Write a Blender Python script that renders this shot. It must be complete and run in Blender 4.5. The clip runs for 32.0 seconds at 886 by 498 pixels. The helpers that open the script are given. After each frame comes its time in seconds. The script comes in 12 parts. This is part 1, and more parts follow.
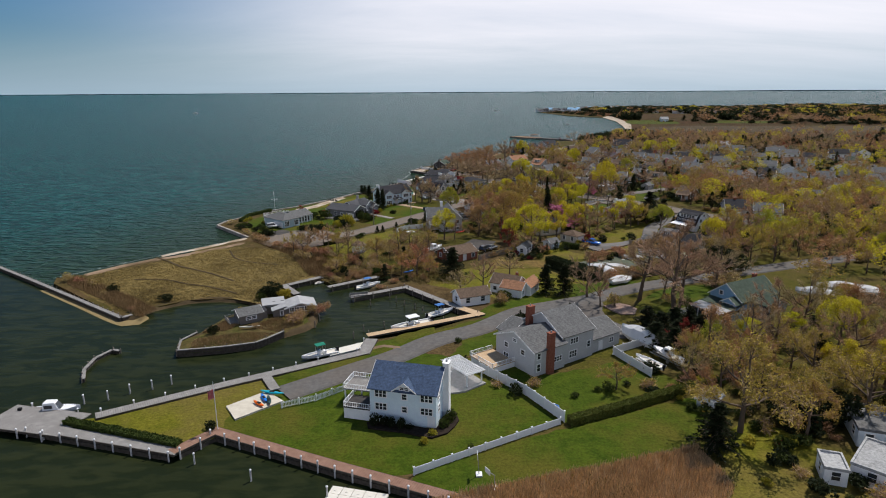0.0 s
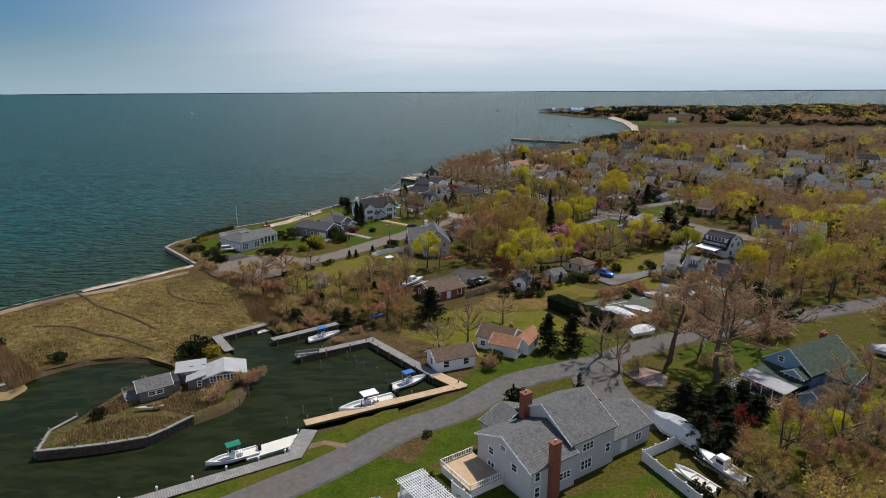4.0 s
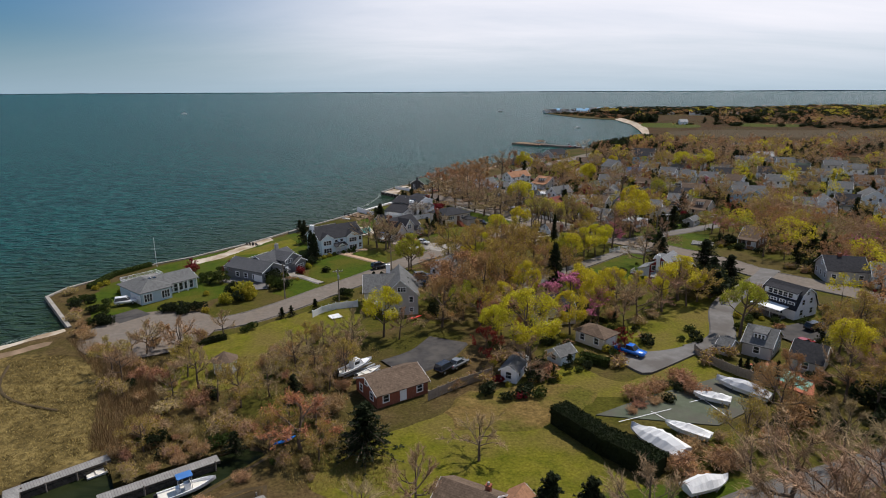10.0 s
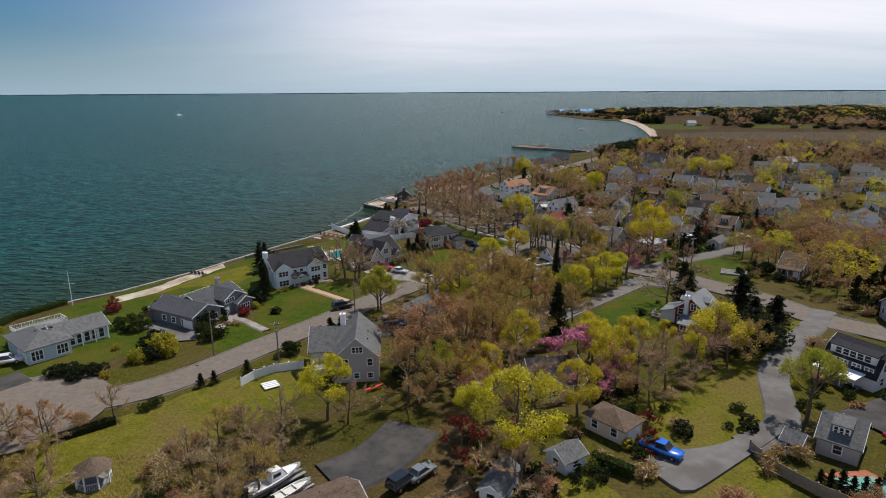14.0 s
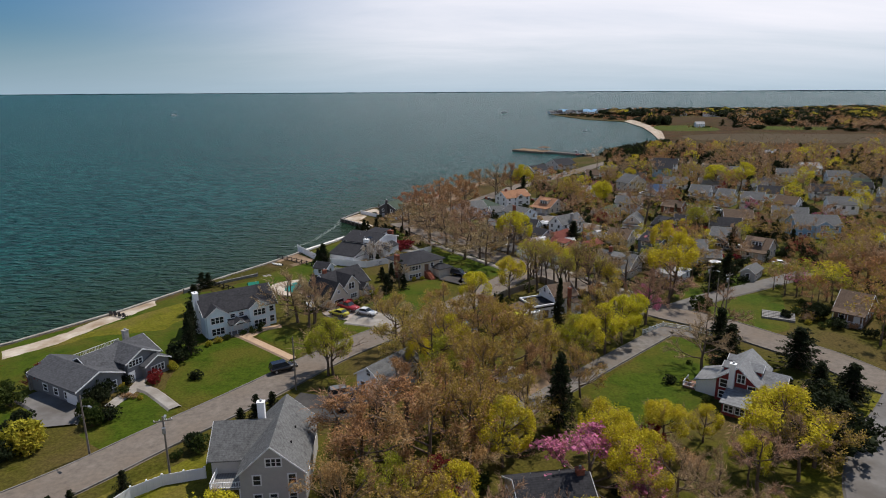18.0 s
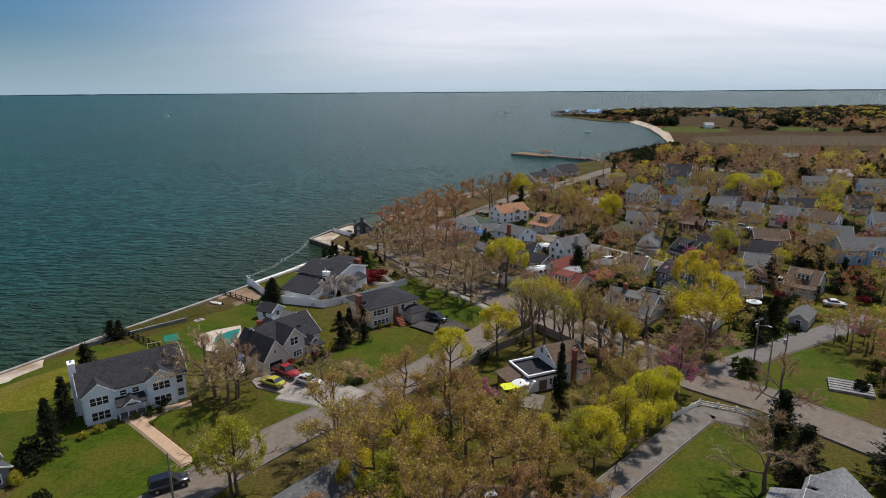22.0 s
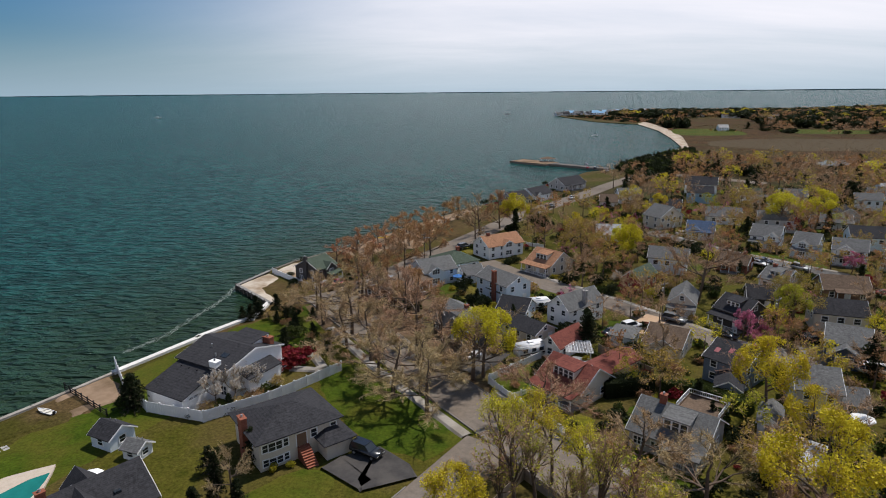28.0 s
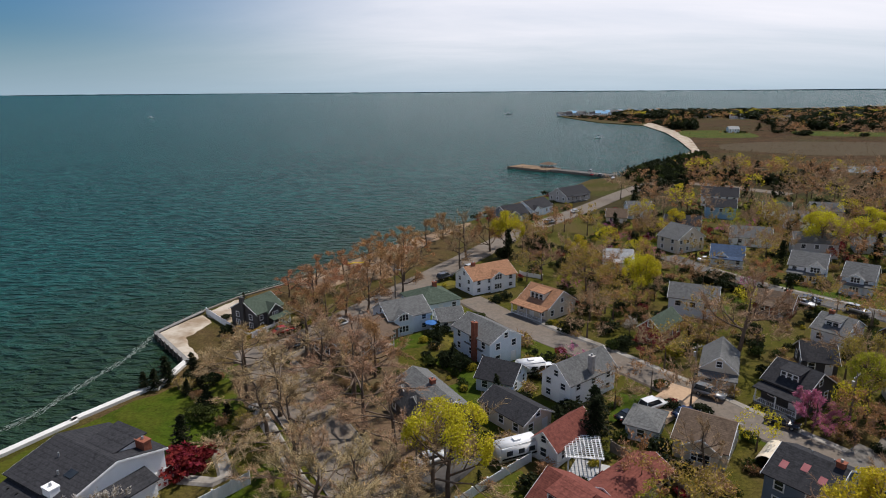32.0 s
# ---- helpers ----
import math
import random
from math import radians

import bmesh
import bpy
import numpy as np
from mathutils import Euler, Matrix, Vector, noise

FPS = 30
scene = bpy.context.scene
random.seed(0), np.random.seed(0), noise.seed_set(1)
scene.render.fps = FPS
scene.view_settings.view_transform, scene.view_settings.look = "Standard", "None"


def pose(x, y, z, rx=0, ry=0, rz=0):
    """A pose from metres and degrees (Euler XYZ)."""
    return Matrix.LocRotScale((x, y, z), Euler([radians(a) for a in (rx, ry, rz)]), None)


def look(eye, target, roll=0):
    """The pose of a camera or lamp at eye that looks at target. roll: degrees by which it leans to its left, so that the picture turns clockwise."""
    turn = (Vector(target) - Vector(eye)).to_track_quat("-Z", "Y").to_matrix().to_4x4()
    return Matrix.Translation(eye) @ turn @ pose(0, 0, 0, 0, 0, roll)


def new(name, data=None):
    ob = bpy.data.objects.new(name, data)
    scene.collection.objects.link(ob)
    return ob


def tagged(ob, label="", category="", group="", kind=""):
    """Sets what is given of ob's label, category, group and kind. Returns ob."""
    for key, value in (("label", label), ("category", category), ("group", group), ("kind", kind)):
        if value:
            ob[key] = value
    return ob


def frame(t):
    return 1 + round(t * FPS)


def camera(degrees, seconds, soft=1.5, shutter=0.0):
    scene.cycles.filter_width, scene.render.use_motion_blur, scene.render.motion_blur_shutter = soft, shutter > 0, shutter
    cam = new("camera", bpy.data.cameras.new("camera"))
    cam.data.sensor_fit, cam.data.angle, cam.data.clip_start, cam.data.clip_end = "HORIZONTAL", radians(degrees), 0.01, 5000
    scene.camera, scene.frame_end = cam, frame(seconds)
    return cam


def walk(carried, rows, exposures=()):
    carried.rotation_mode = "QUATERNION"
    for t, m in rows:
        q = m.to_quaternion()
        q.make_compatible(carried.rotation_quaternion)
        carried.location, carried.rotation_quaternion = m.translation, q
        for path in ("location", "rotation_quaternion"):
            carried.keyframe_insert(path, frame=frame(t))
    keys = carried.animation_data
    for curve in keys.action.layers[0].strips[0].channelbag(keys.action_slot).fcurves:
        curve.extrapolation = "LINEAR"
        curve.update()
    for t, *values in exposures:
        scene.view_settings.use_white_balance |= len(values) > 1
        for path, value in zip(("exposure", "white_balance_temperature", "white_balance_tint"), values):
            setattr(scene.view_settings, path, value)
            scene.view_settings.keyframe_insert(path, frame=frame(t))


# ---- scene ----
cam = camera(72.1, 32.0, soft=1.0)
METRES, EYE, TILT, LEAN, TURN = 266.667, 48.0, 0.72, -0.4, 0.0
ROWS = [
    (0.0, 0.0, 0.0, 0.0, -0.2, -15.24, 0.72),
    (0.5, 0.0026, 0.0158, -0.0002, -0.15, -15.25, 0.71),
    (1.0, 0.0052, 0.0318, -0.0005, -0.12, -15.24, 0.7),
    (1.5, 0.0078, 0.0477, -0.0006, -0.09, -15.24, 0.7),
    (2.0, 0.0106, 0.0635, -0.001, -0.05, -15.23, 0.71),
    (2.5, 0.0135, 0.0793, -0.0012, -0.01, -15.24, 0.72),
    (3.0, 0.0161, 0.095, -0.0012, 0.01, -15.24, 0.72),
    (3.5, 0.0189, 0.1108, -0.0014, 0.05, -15.25, 0.71),
    (5.5, 0.0289, 0.1724, -0.0016, 0.17, -15.31, 0.65),
    (6.0, 0.0315, 0.1877, -0.0018, 0.2, -15.32, 0.64),
    (6.5, 0.0341, 0.2031, -0.0021, 0.24, -15.3, 0.65),
    (7.0, 0.0366, 0.2183, -0.0023, 0.27, -15.3, 0.64),
    (7.5, 0.0395, 0.2335, -0.0026, 0.31, -15.28, 0.67),
    (8.0, 0.042, 0.2488, -0.0026, 0.34, -15.29, 0.67),
    (8.5, 0.0445, 0.2643, -0.0029, 0.36, -15.29, 0.67),
    (9.0, 0.0472, 0.2799, -0.0033, 0.4, -15.29, 0.67),
    (9.5, 0.0498, 0.2956, -0.0038, 0.44, -15.27, 0.66),
    (10.0, 0.0524, 0.3112, -0.0038, 0.48, -15.27, 0.65),
    (10.5, 0.0551, 0.3269, -0.0042, 0.51, -15.25, 0.66),
    (11.0, 0.058, 0.3422, -0.0045, 0.55, -15.23, 0.69),
    (11.5, 0.0607, 0.3572, -0.0045, 0.58, -15.22, 0.71),
    (12.0, 0.0634, 0.3723, -0.0046, 0.62, -15.24, 0.72),
    (12.5, 0.0658, 0.3873, -0.0049, 0.63, -15.22, 0.73),
    (13.0, 0.0684, 0.4022, -0.0051, 0.68, -15.24, 0.75),
    (13.5, 0.0709, 0.4174, -0.0057, 0.72, -15.22, 0.71),
    (14.0, 0.0734, 0.4326, -0.0061, 0.75, -15.22, 0.72),
    (14.5, 0.0761, 0.4475, -0.0062, 0.78, -15.21, 0.73),
    (16.5, 0.0856, 0.5071, -0.0067, 0.88, -15.22, 0.68),
    (17.0, 0.0881, 0.5223, -0.0071, 0.92, -15.22, 0.66),
    (17.5, 0.0908, 0.5375, -0.0071, 0.95, -15.24, 0.68),
    (18.0, 0.0934, 0.553, -0.0074, 0.99, -15.24, 0.7),
    (18.5, 0.0963, 0.5684, -0.0076, 1.03, -15.25, 0.72),
    (19.0, 0.099, 0.5839, -0.008, 1.06, -15.23, 0.71),
    (19.5, 0.1017, 0.5993, -0.008, 1.09, -15.24, 0.73),
    (20.0, 0.1045, 0.6145, -0.008, 1.13, -15.25, 0.75),
    (20.5, 0.1071, 0.6298, -0.0082, 1.15, -15.24, 0.78),
    (21.0, 0.1096, 0.6453, -0.0084, 1.18, -15.26, 0.73),
    (21.5, 0.1123, 0.661, -0.0088, 1.21, -15.24, 0.77),
    (22.0, 0.1149, 0.677, -0.0092, 1.25, -15.24, 0.78),
    (22.5, 0.1175, 0.6931, -0.0094, 1.28, -15.24, 0.78),
    (23.0, 0.1201, 0.7092, -0.0096, 1.3, -15.24, 0.75),
    (23.5, 0.1231, 0.725, -0.0097, 1.33, -15.23, 0.84),
    (24.0, 0.126, 0.7409, -0.0097, 1.36, -15.24, 0.86),
    (24.5, 0.1288, 0.7568, -0.01, 1.4, -15.22, 0.87),
    (25.0, 0.1316, 0.7725, -0.0102, 1.44, -15.24, 0.85),
    (25.5, 0.1341, 0.788, -0.0105, 1.46, -15.23, 0.85),
    (27.5, 0.1444, 0.8474, -0.0108, 1.6, -15.2, 0.89),
    (28.0, 0.1469, 0.863, -0.011, 1.62, -15.21, 0.9),
    (28.5, 0.1495, 0.8784, -0.011, 1.66, -15.23, 0.87),
    (29.0, 0.1521, 0.8942, -0.0112, 1.7, -15.23, 0.88),
    (29.5, 0.1549, 0.9093, -0.0115, 1.72, -15.24, 0.89),
    (30.0, 0.1575, 0.9246, -0.0117, 1.75, -15.24, 0.85),
    (30.5, 0.1603, 0.9396, -0.0116, 1.79, -15.25, 0.88),
    (31.0, 0.1631, 0.9551, -0.012, 1.82, -15.24, 0.87),
    (31.5, 0.1657, 0.9704, -0.0122, 1.85, -15.27, 0.8),
    (32.0, 0.1683, 0.9856, -0.0124, 1.87, -15.25, 0.83),
]
walk(cam, [(t, pose(0, 0, EYE, TILT, LEAN, TURN) @ pose(METRES * x, METRES * y, METRES * z, 90 + pitch, roll, yaw)) for t, x, y, z, yaw, pitch, roll in ROWS])

# ---- world, sun and exposure ----
from mathutils.geometry import tessellate_polygon

SUN_AZ, SUN_EL = 43.0, 59.0  # degrees clockwise from +y, and above the horizon
scene.view_settings.exposure = -0.17
world = bpy.data.worlds.new("sky")
scene.world = world
world.use_nodes = True


def build_sky():
    nt = world.node_tree
    nt.nodes.clear()
    out = nt.nodes.new("ShaderNodeOutputWorld")
    bg = nt.nodes.new("ShaderNodeBackground")
    bg.inputs["Strength"].default_value = 0.08
    sky = nt.nodes.new("ShaderNodeTexSky")
    sky.sky_type = "NISHITA"
    sky.sun_disc = False
    sky.sun_elevation = radians(SUN_EL)
    sky.sun_rotation = radians(SUN_AZ)
    sky.air_density, sky.dust_density, sky.ozone_density = 1.0, 1.5, 1.6
    tc = nt.nodes.new("ShaderNodeTexCoord")
    sep = nt.nodes.new("ShaderNodeSeparateXYZ")
    nt.links.new(tc.outputs["Generated"], sep.inputs[0])
    # flat cloud layer: direction divided by height
    zz = nt.nodes.new("ShaderNodeMath"); zz.operation = "MAXIMUM"; zz.inputs[1].default_value = 0.0
    nt.links.new(sep.outputs["Z"], zz.inputs[0])
    za = nt.nodes.new("ShaderNodeMath"); za.operation = "ADD"; za.inputs[1].default_value = 0.16
    nt.links.new(zz.outputs[0], za.inputs[0])
    dv = nt.nodes.new("ShaderNodeVectorMath"); dv.operation = "DIVIDE"
    cz = nt.nodes.new("ShaderNodeCombineXYZ")
    for k in range(3):
        nt.links.new(za.outputs[0], cz.inputs[k])
    nt.links.new(tc.outputs["Generated"], dv.inputs[0])
    nt.links.new(cz.outputs[0], dv.inputs[1])
    mp = nt.nodes.new("ShaderNodeMapping")
    mp.inputs["Location"].default_value = (0.35, 1.1, 0.0)
    mp.inputs["Rotation"].default_value = (0, 0, radians(28))
    mp.inputs["Scale"].default_value = (0.5, 1.3, 0.0)
    nt.links.new(dv.outputs[0], mp.inputs[0])
    n1 = nt.nodes.new("ShaderNodeTexNoise")
    n1.inputs["Scale"].default_value = 0.75
    n1.inputs["Detail"].default_value = 9
    n1.inputs["Roughness"].default_value = 0.62
    n1.inputs["Distortion"].default_value = 0.3
    nt.links.new(mp.outputs[0], n1.inputs["Vector"])
    ramp = nt.nodes.new("ShaderNodeValToRGB")
    ramp.color_ramp.elements[0].position = 0.34
    ramp.color_ramp.elements[1].position = 0.64
    nt.links.new(n1.outputs["Fac"], ramp.inputs[0])
    # a veil all over the sky, opening to a blue gap over the bay
    gap = nt.nodes.new("ShaderNodeVectorMath"); gap.operation = "DOT_PRODUCT"
    gap.inputs[1].default_value = Vector((-0.74, 0.60, 0.42)).normalized()
    nt.links.new(tc.outputs["Generated"], gap.inputs[0])
    az = nt.nodes.new("ShaderNodeMapRange"); az.interpolation_type = "SMOOTHSTEP"
    az.inputs["From Min"].default_value, az.inputs["From Max"].default_value = 0.60, 0.96
    az.inputs["To Min"].default_value, az.inputs["To Max"].default_value = 0.95, 0.0
    nt.links.new(gap.outputs["Value"], az.inputs["Value"])
    mul = nt.nodes.new("ShaderNodeMath"); mul.operation = "MULTIPLY"
    nt.links.new(az.outputs[0], mul.inputs[0])
    add = nt.nodes.new("ShaderNodeMath"); add.operation = "MULTIPLY_ADD"
    add.inputs[1].default_value, add.inputs[2].default_value = 0.24, 0.76
    nt.links.new(ramp.outputs[0], add.inputs[0])
    nt.links.new(add.outputs[0], mul.inputs[1])
    high = nt.nodes.new("ShaderNodeMapRange")
    high.inputs["From Min"].default_value, high.inputs["From Max"].default_value = 0.19, 0.46
    high.inputs["To Min"].default_value, high.inputs["To Max"].default_value = 1.0, 0.10
    nt.links.new(sep.outputs["Z"], high.inputs["Value"])
    mul2 = nt.nodes.new("ShaderNodeMath"); mul2.operation = "MULTIPLY"
    nt.links.new(mul.outputs[0], mul2.inputs[0])
    nt.links.new(high.outputs[0], mul2.inputs[1])
    mix = nt.nodes.new("ShaderNodeMix"); mix.data_type = "RGBA"
    mix.inputs["B"].default_value = (13.6, 13.4, 14.4, 1)
    nt.links.new(mul2.outputs[0], mix.inputs["Factor"])
    low = nt.nodes.new("ShaderNodeMapRange")
    low.interpolation_type = "SMOOTHSTEP"
    low.inputs["From Min"].default_value, low.inputs["From Max"].default_value = -0.02, 0.10
    low.inputs["To Min"].default_value, low.inputs["To Max"].default_value = 0.85, 0.0
    nt.links.new(sep.outputs["Z"], low.inputs["Value"])
    haze = nt.nodes.new("ShaderNodeMix"); haze.data_type = "RGBA"
    haze.inputs["B"].default_value = (5.2, 7.2, 8.8, 1)
    tint = nt.nodes.new("ShaderNodeMix"); tint.data_type = "RGBA"; tint.blend_type = "MULTIPLY"
    tint.inputs["Factor"].default_value = 1.0
    tint.inputs["B"].default_value = (0.36, 0.74, 1.07, 1)
    nt.links.new(sky.outputs[0], tint.inputs["A"])
    nt.links.new(tint.outputs["Result"], mix.inputs["A"])
    nt.links.new(mix.outputs["Result"], haze.inputs["A"])
    nt.links.new(low.outputs[0], haze.inputs["Factor"])
    nt.links.new(haze.outputs["Result"], bg.inputs["Color"])
    nt.links.new(bg.outputs[0], out.inputs[0])


build_sky()
sun_data = bpy.data.lights.new("sun", "SUN")
sun_data.energy, sun_data.angle, sun_data.color = 5.0, radians(0.6), (1.0, 0.925, 0.85)
sun = new("sun", sun_data)
_a, _e = radians(SUN_AZ), radians(SUN_EL)
sun.matrix_world = look((300 * math.sin(_a) * math.cos(_e), 300 * math.cos(_a) * math.cos(_e), 300 * math.sin(_e)), (0, 0, 0))


# ---- materials ----
MATS = {}


def mat(name, c1, c2=None, scale=1.0, rough=0.8, metal=0.0, bump=0.0, bscale=None, c3=None, s3=0.05, grid=None, vary=0.0, spec=0.06, trans=0.0, island=0.0, fleck=0.0, fs=2.2):
    """A noise-mixed surface: c1 to c2 in fine grain, c3 in broad patches, optional courses (grid: course height, axis)."""
    if name in MATS:
        return MATS[name]
    m = bpy.data.materials.new(name)
    m.use_nodes = True
    nt = m.node_tree
    b = nt.nodes["Principled BSDF"]
    b.inputs["Roughness"].default_value = rough
    b.inputs["Metallic"].default_value = metal
    b.inputs["Specular IOR Level"].default_value = spec
    tc = nt.nodes.new("ShaderNodeTexCoord")
    co = tc.outputs["Object"]
    if c2 is None:
        c2 = tuple(min(1.0, v * 1.18) for v in c1)
        c1 = tuple(v * 0.86 for v in c1)
    n = nt.nodes.new("ShaderNodeTexNoise")
    n.inputs["Scale"].default_value = scale
    n.inputs["Detail"].default_value = 6
    n.inputs["Roughness"].default_value = 0.65
    nt.links.new(co, n.inputs["Vector"])
    r = nt.nodes.new("ShaderNodeMapRange")
    r.inputs["From Min"].default_value, r.inputs["From Max"].default_value = 0.3, 0.7
    nt.links.new(n.outputs["Fac"], r.inputs["Value"])
    mx = nt.nodes.new("ShaderNodeMix"); mx.data_type = "RGBA"
    mx.inputs["A"].default_value, mx.inputs["B"].default_value = (*c1, 1), (*c2, 1)
    nt.links.new(r.outputs[0], mx.inputs["Factor"])
    col = mx.outputs["Result"]
    if c3 is not None:
        n3 = nt.nodes.new("ShaderNodeTexNoise")
        n3.inputs["Scale"].default_value = s3
        n3.inputs["Detail"].default_value = 5
        n3.inputs["Roughness"].default_value = 0.6
        nt.links.new(co, n3.inputs["Vector"])
        r3 = nt.nodes.new("ShaderNodeMapRange")
        r3.inputs["From Min"].default_value, r3.inputs["From Max"].default_value = 0.44, 0.62
        nt.links.new(n3.outputs["Fac"], r3.inputs["Value"])
        m3 = nt.nodes.new("ShaderNodeMix"); m3.data_type = "RGBA"
        nt.links.new(r3.outputs[0], m3.inputs["Factor"])
        nt.links.new(col, m3.inputs["A"])
        m3.inputs["B"].default_value = (*c3, 1)
        col = m3.outputs["Result"]
    height = n.outputs["Fac"]
    if grid is not None:
        w = nt.nodes.new("ShaderNodeTexWave")
        w.wave_type, w.wave_profile, w.bands_direction = "BANDS", "SAW", grid[1]
        w.inputs["Scale"].default_value = 0.314 / grid[0]
        w.inputs["Distortion"].default_value = 0.0
        nt.links.new(co, w.inputs["Vector"])
        rr = nt.nodes.new("ShaderNodeMapRange")
        rr.inputs["From Min"].default_value, rr.inputs["From Max"].default_value = 0.0, 0.25
        rr.inputs["To Min"].default_value, rr.inputs["To Max"].default_value = grid[2], 1.0
        nt.links.new(w.outputs["Fac"], rr.inputs["Value"])
        m4 = nt.nodes.new("ShaderNodeMix"); m4.data_type = "RGBA"; m4.blend_type = "MULTIPLY"
        m4.inputs["Factor"].default_value = 1.0
        nt.links.new(col, m4.inputs["A"])
        nt.links.new(rr.outputs[0], m4.inputs["B"])
        col = m4.outputs["Result"]
    if fleck:
        nf = nt.nodes.new("ShaderNodeTexNoise")
        nf.inputs["Scale"].default_value = fs
        nf.inputs["Detail"].default_value = 4
        nf.inputs["Roughness"].default_value = 0.75
        nt.links.new(co, nf.inputs["Vector"])
        rf = nt.nodes.new("ShaderNodeMapRange")
        rf.inputs["From Min"].default_value, rf.inputs["From Max"].default_value = 0.32, 0.68
        rf.inputs["To Min"].default_value, rf.inputs["To Max"].default_value = 1 - fleck, 1 + fleck
        nt.links.new(nf.outputs["Fac"], rf.inputs["Value"])
        mf = nt.nodes.new("ShaderNodeMix"); mf.data_type = "RGBA"; mf.blend_type = "MULTIPLY"
        mf.inputs["Factor"].default_value = 1.0
        mf.clamp_result = False
        nt.links.new(col, mf.inputs["A"])
        nt.links.new(rf.outputs[0], mf.inputs["B"])
        col = mf.outputs["Result"]
    if vary or island:
        src = nt.nodes.new("ShaderNodeNewGeometry") if island else nt.nodes.new("ShaderNodeObjectInfo")
        hs = nt.nodes.new("ShaderNodeHueSaturation")
        mr = nt.nodes.new("ShaderNodeMapRange")
        v = island or vary
        mr.inputs["To Min"].default_value, mr.inputs["To Max"].default_value = 1 - v, 1 + v
        nt.links.new(src.outputs["Random Per Island" if island else "Random"], mr.inputs["Value"])
        nt.links.new(mr.outputs[0], hs.inputs["Value"])
        if island and vary:
            oi = nt.nodes.new("ShaderNodeObjectInfo")
            mh = nt.nodes.new("ShaderNodeMapRange")
            mh.inputs["To Min"].default_value, mh.inputs["To Max"].default_value = 0.5 - vary * 0.2, 0.5 + vary * 0.2
            nt.links.new(oi.outputs["Random"], mh.inputs["Value"])
            nt.links.new(mh.outputs[0], hs.inputs["Hue"])
        nt.links.new(col, hs.inputs["Color"])
        col = hs.outputs["Color"]
    nt.links.new(col, b.inputs["Base Color"])
    if trans:
        b.inputs["Subsurface Weight"].default_value = 0.0
        t = nt.nodes.new("ShaderNodeBsdfTranslucent")
        nt.links.new(col, t.inputs["Color"])
        ms = nt.nodes.new("ShaderNodeMixShader")
        ms.inputs[0].default_value = trans
        nt.links.new(b.outputs[0], ms.inputs[1])
        nt.links.new(t.outputs[0], ms.inputs[2])
        nt.links.new(ms.outputs[0], nt.nodes["Material Output"].inputs[0])
    if bump:
        bp = nt.nodes.new("ShaderNodeBump")
        bp.inputs["Strength"].default_value = bump
        bp.inputs["Distance"].default_value = 0.05
        if bscale:
            nb = nt.nodes.new("ShaderNodeTexNoise")
            nb.inputs["Scale"].default_value = bscale
            nb.inputs["Detail"].default_value = 5
            nt.links.new(co, nb.inputs["Vector"])
            height = nb.outputs["Fac"]
        nt.links.new(height, bp.inputs["Height"])
        nt.links.new(bp.outputs[0], b.inputs["Normal"])
    MATS[name] = m
    return m


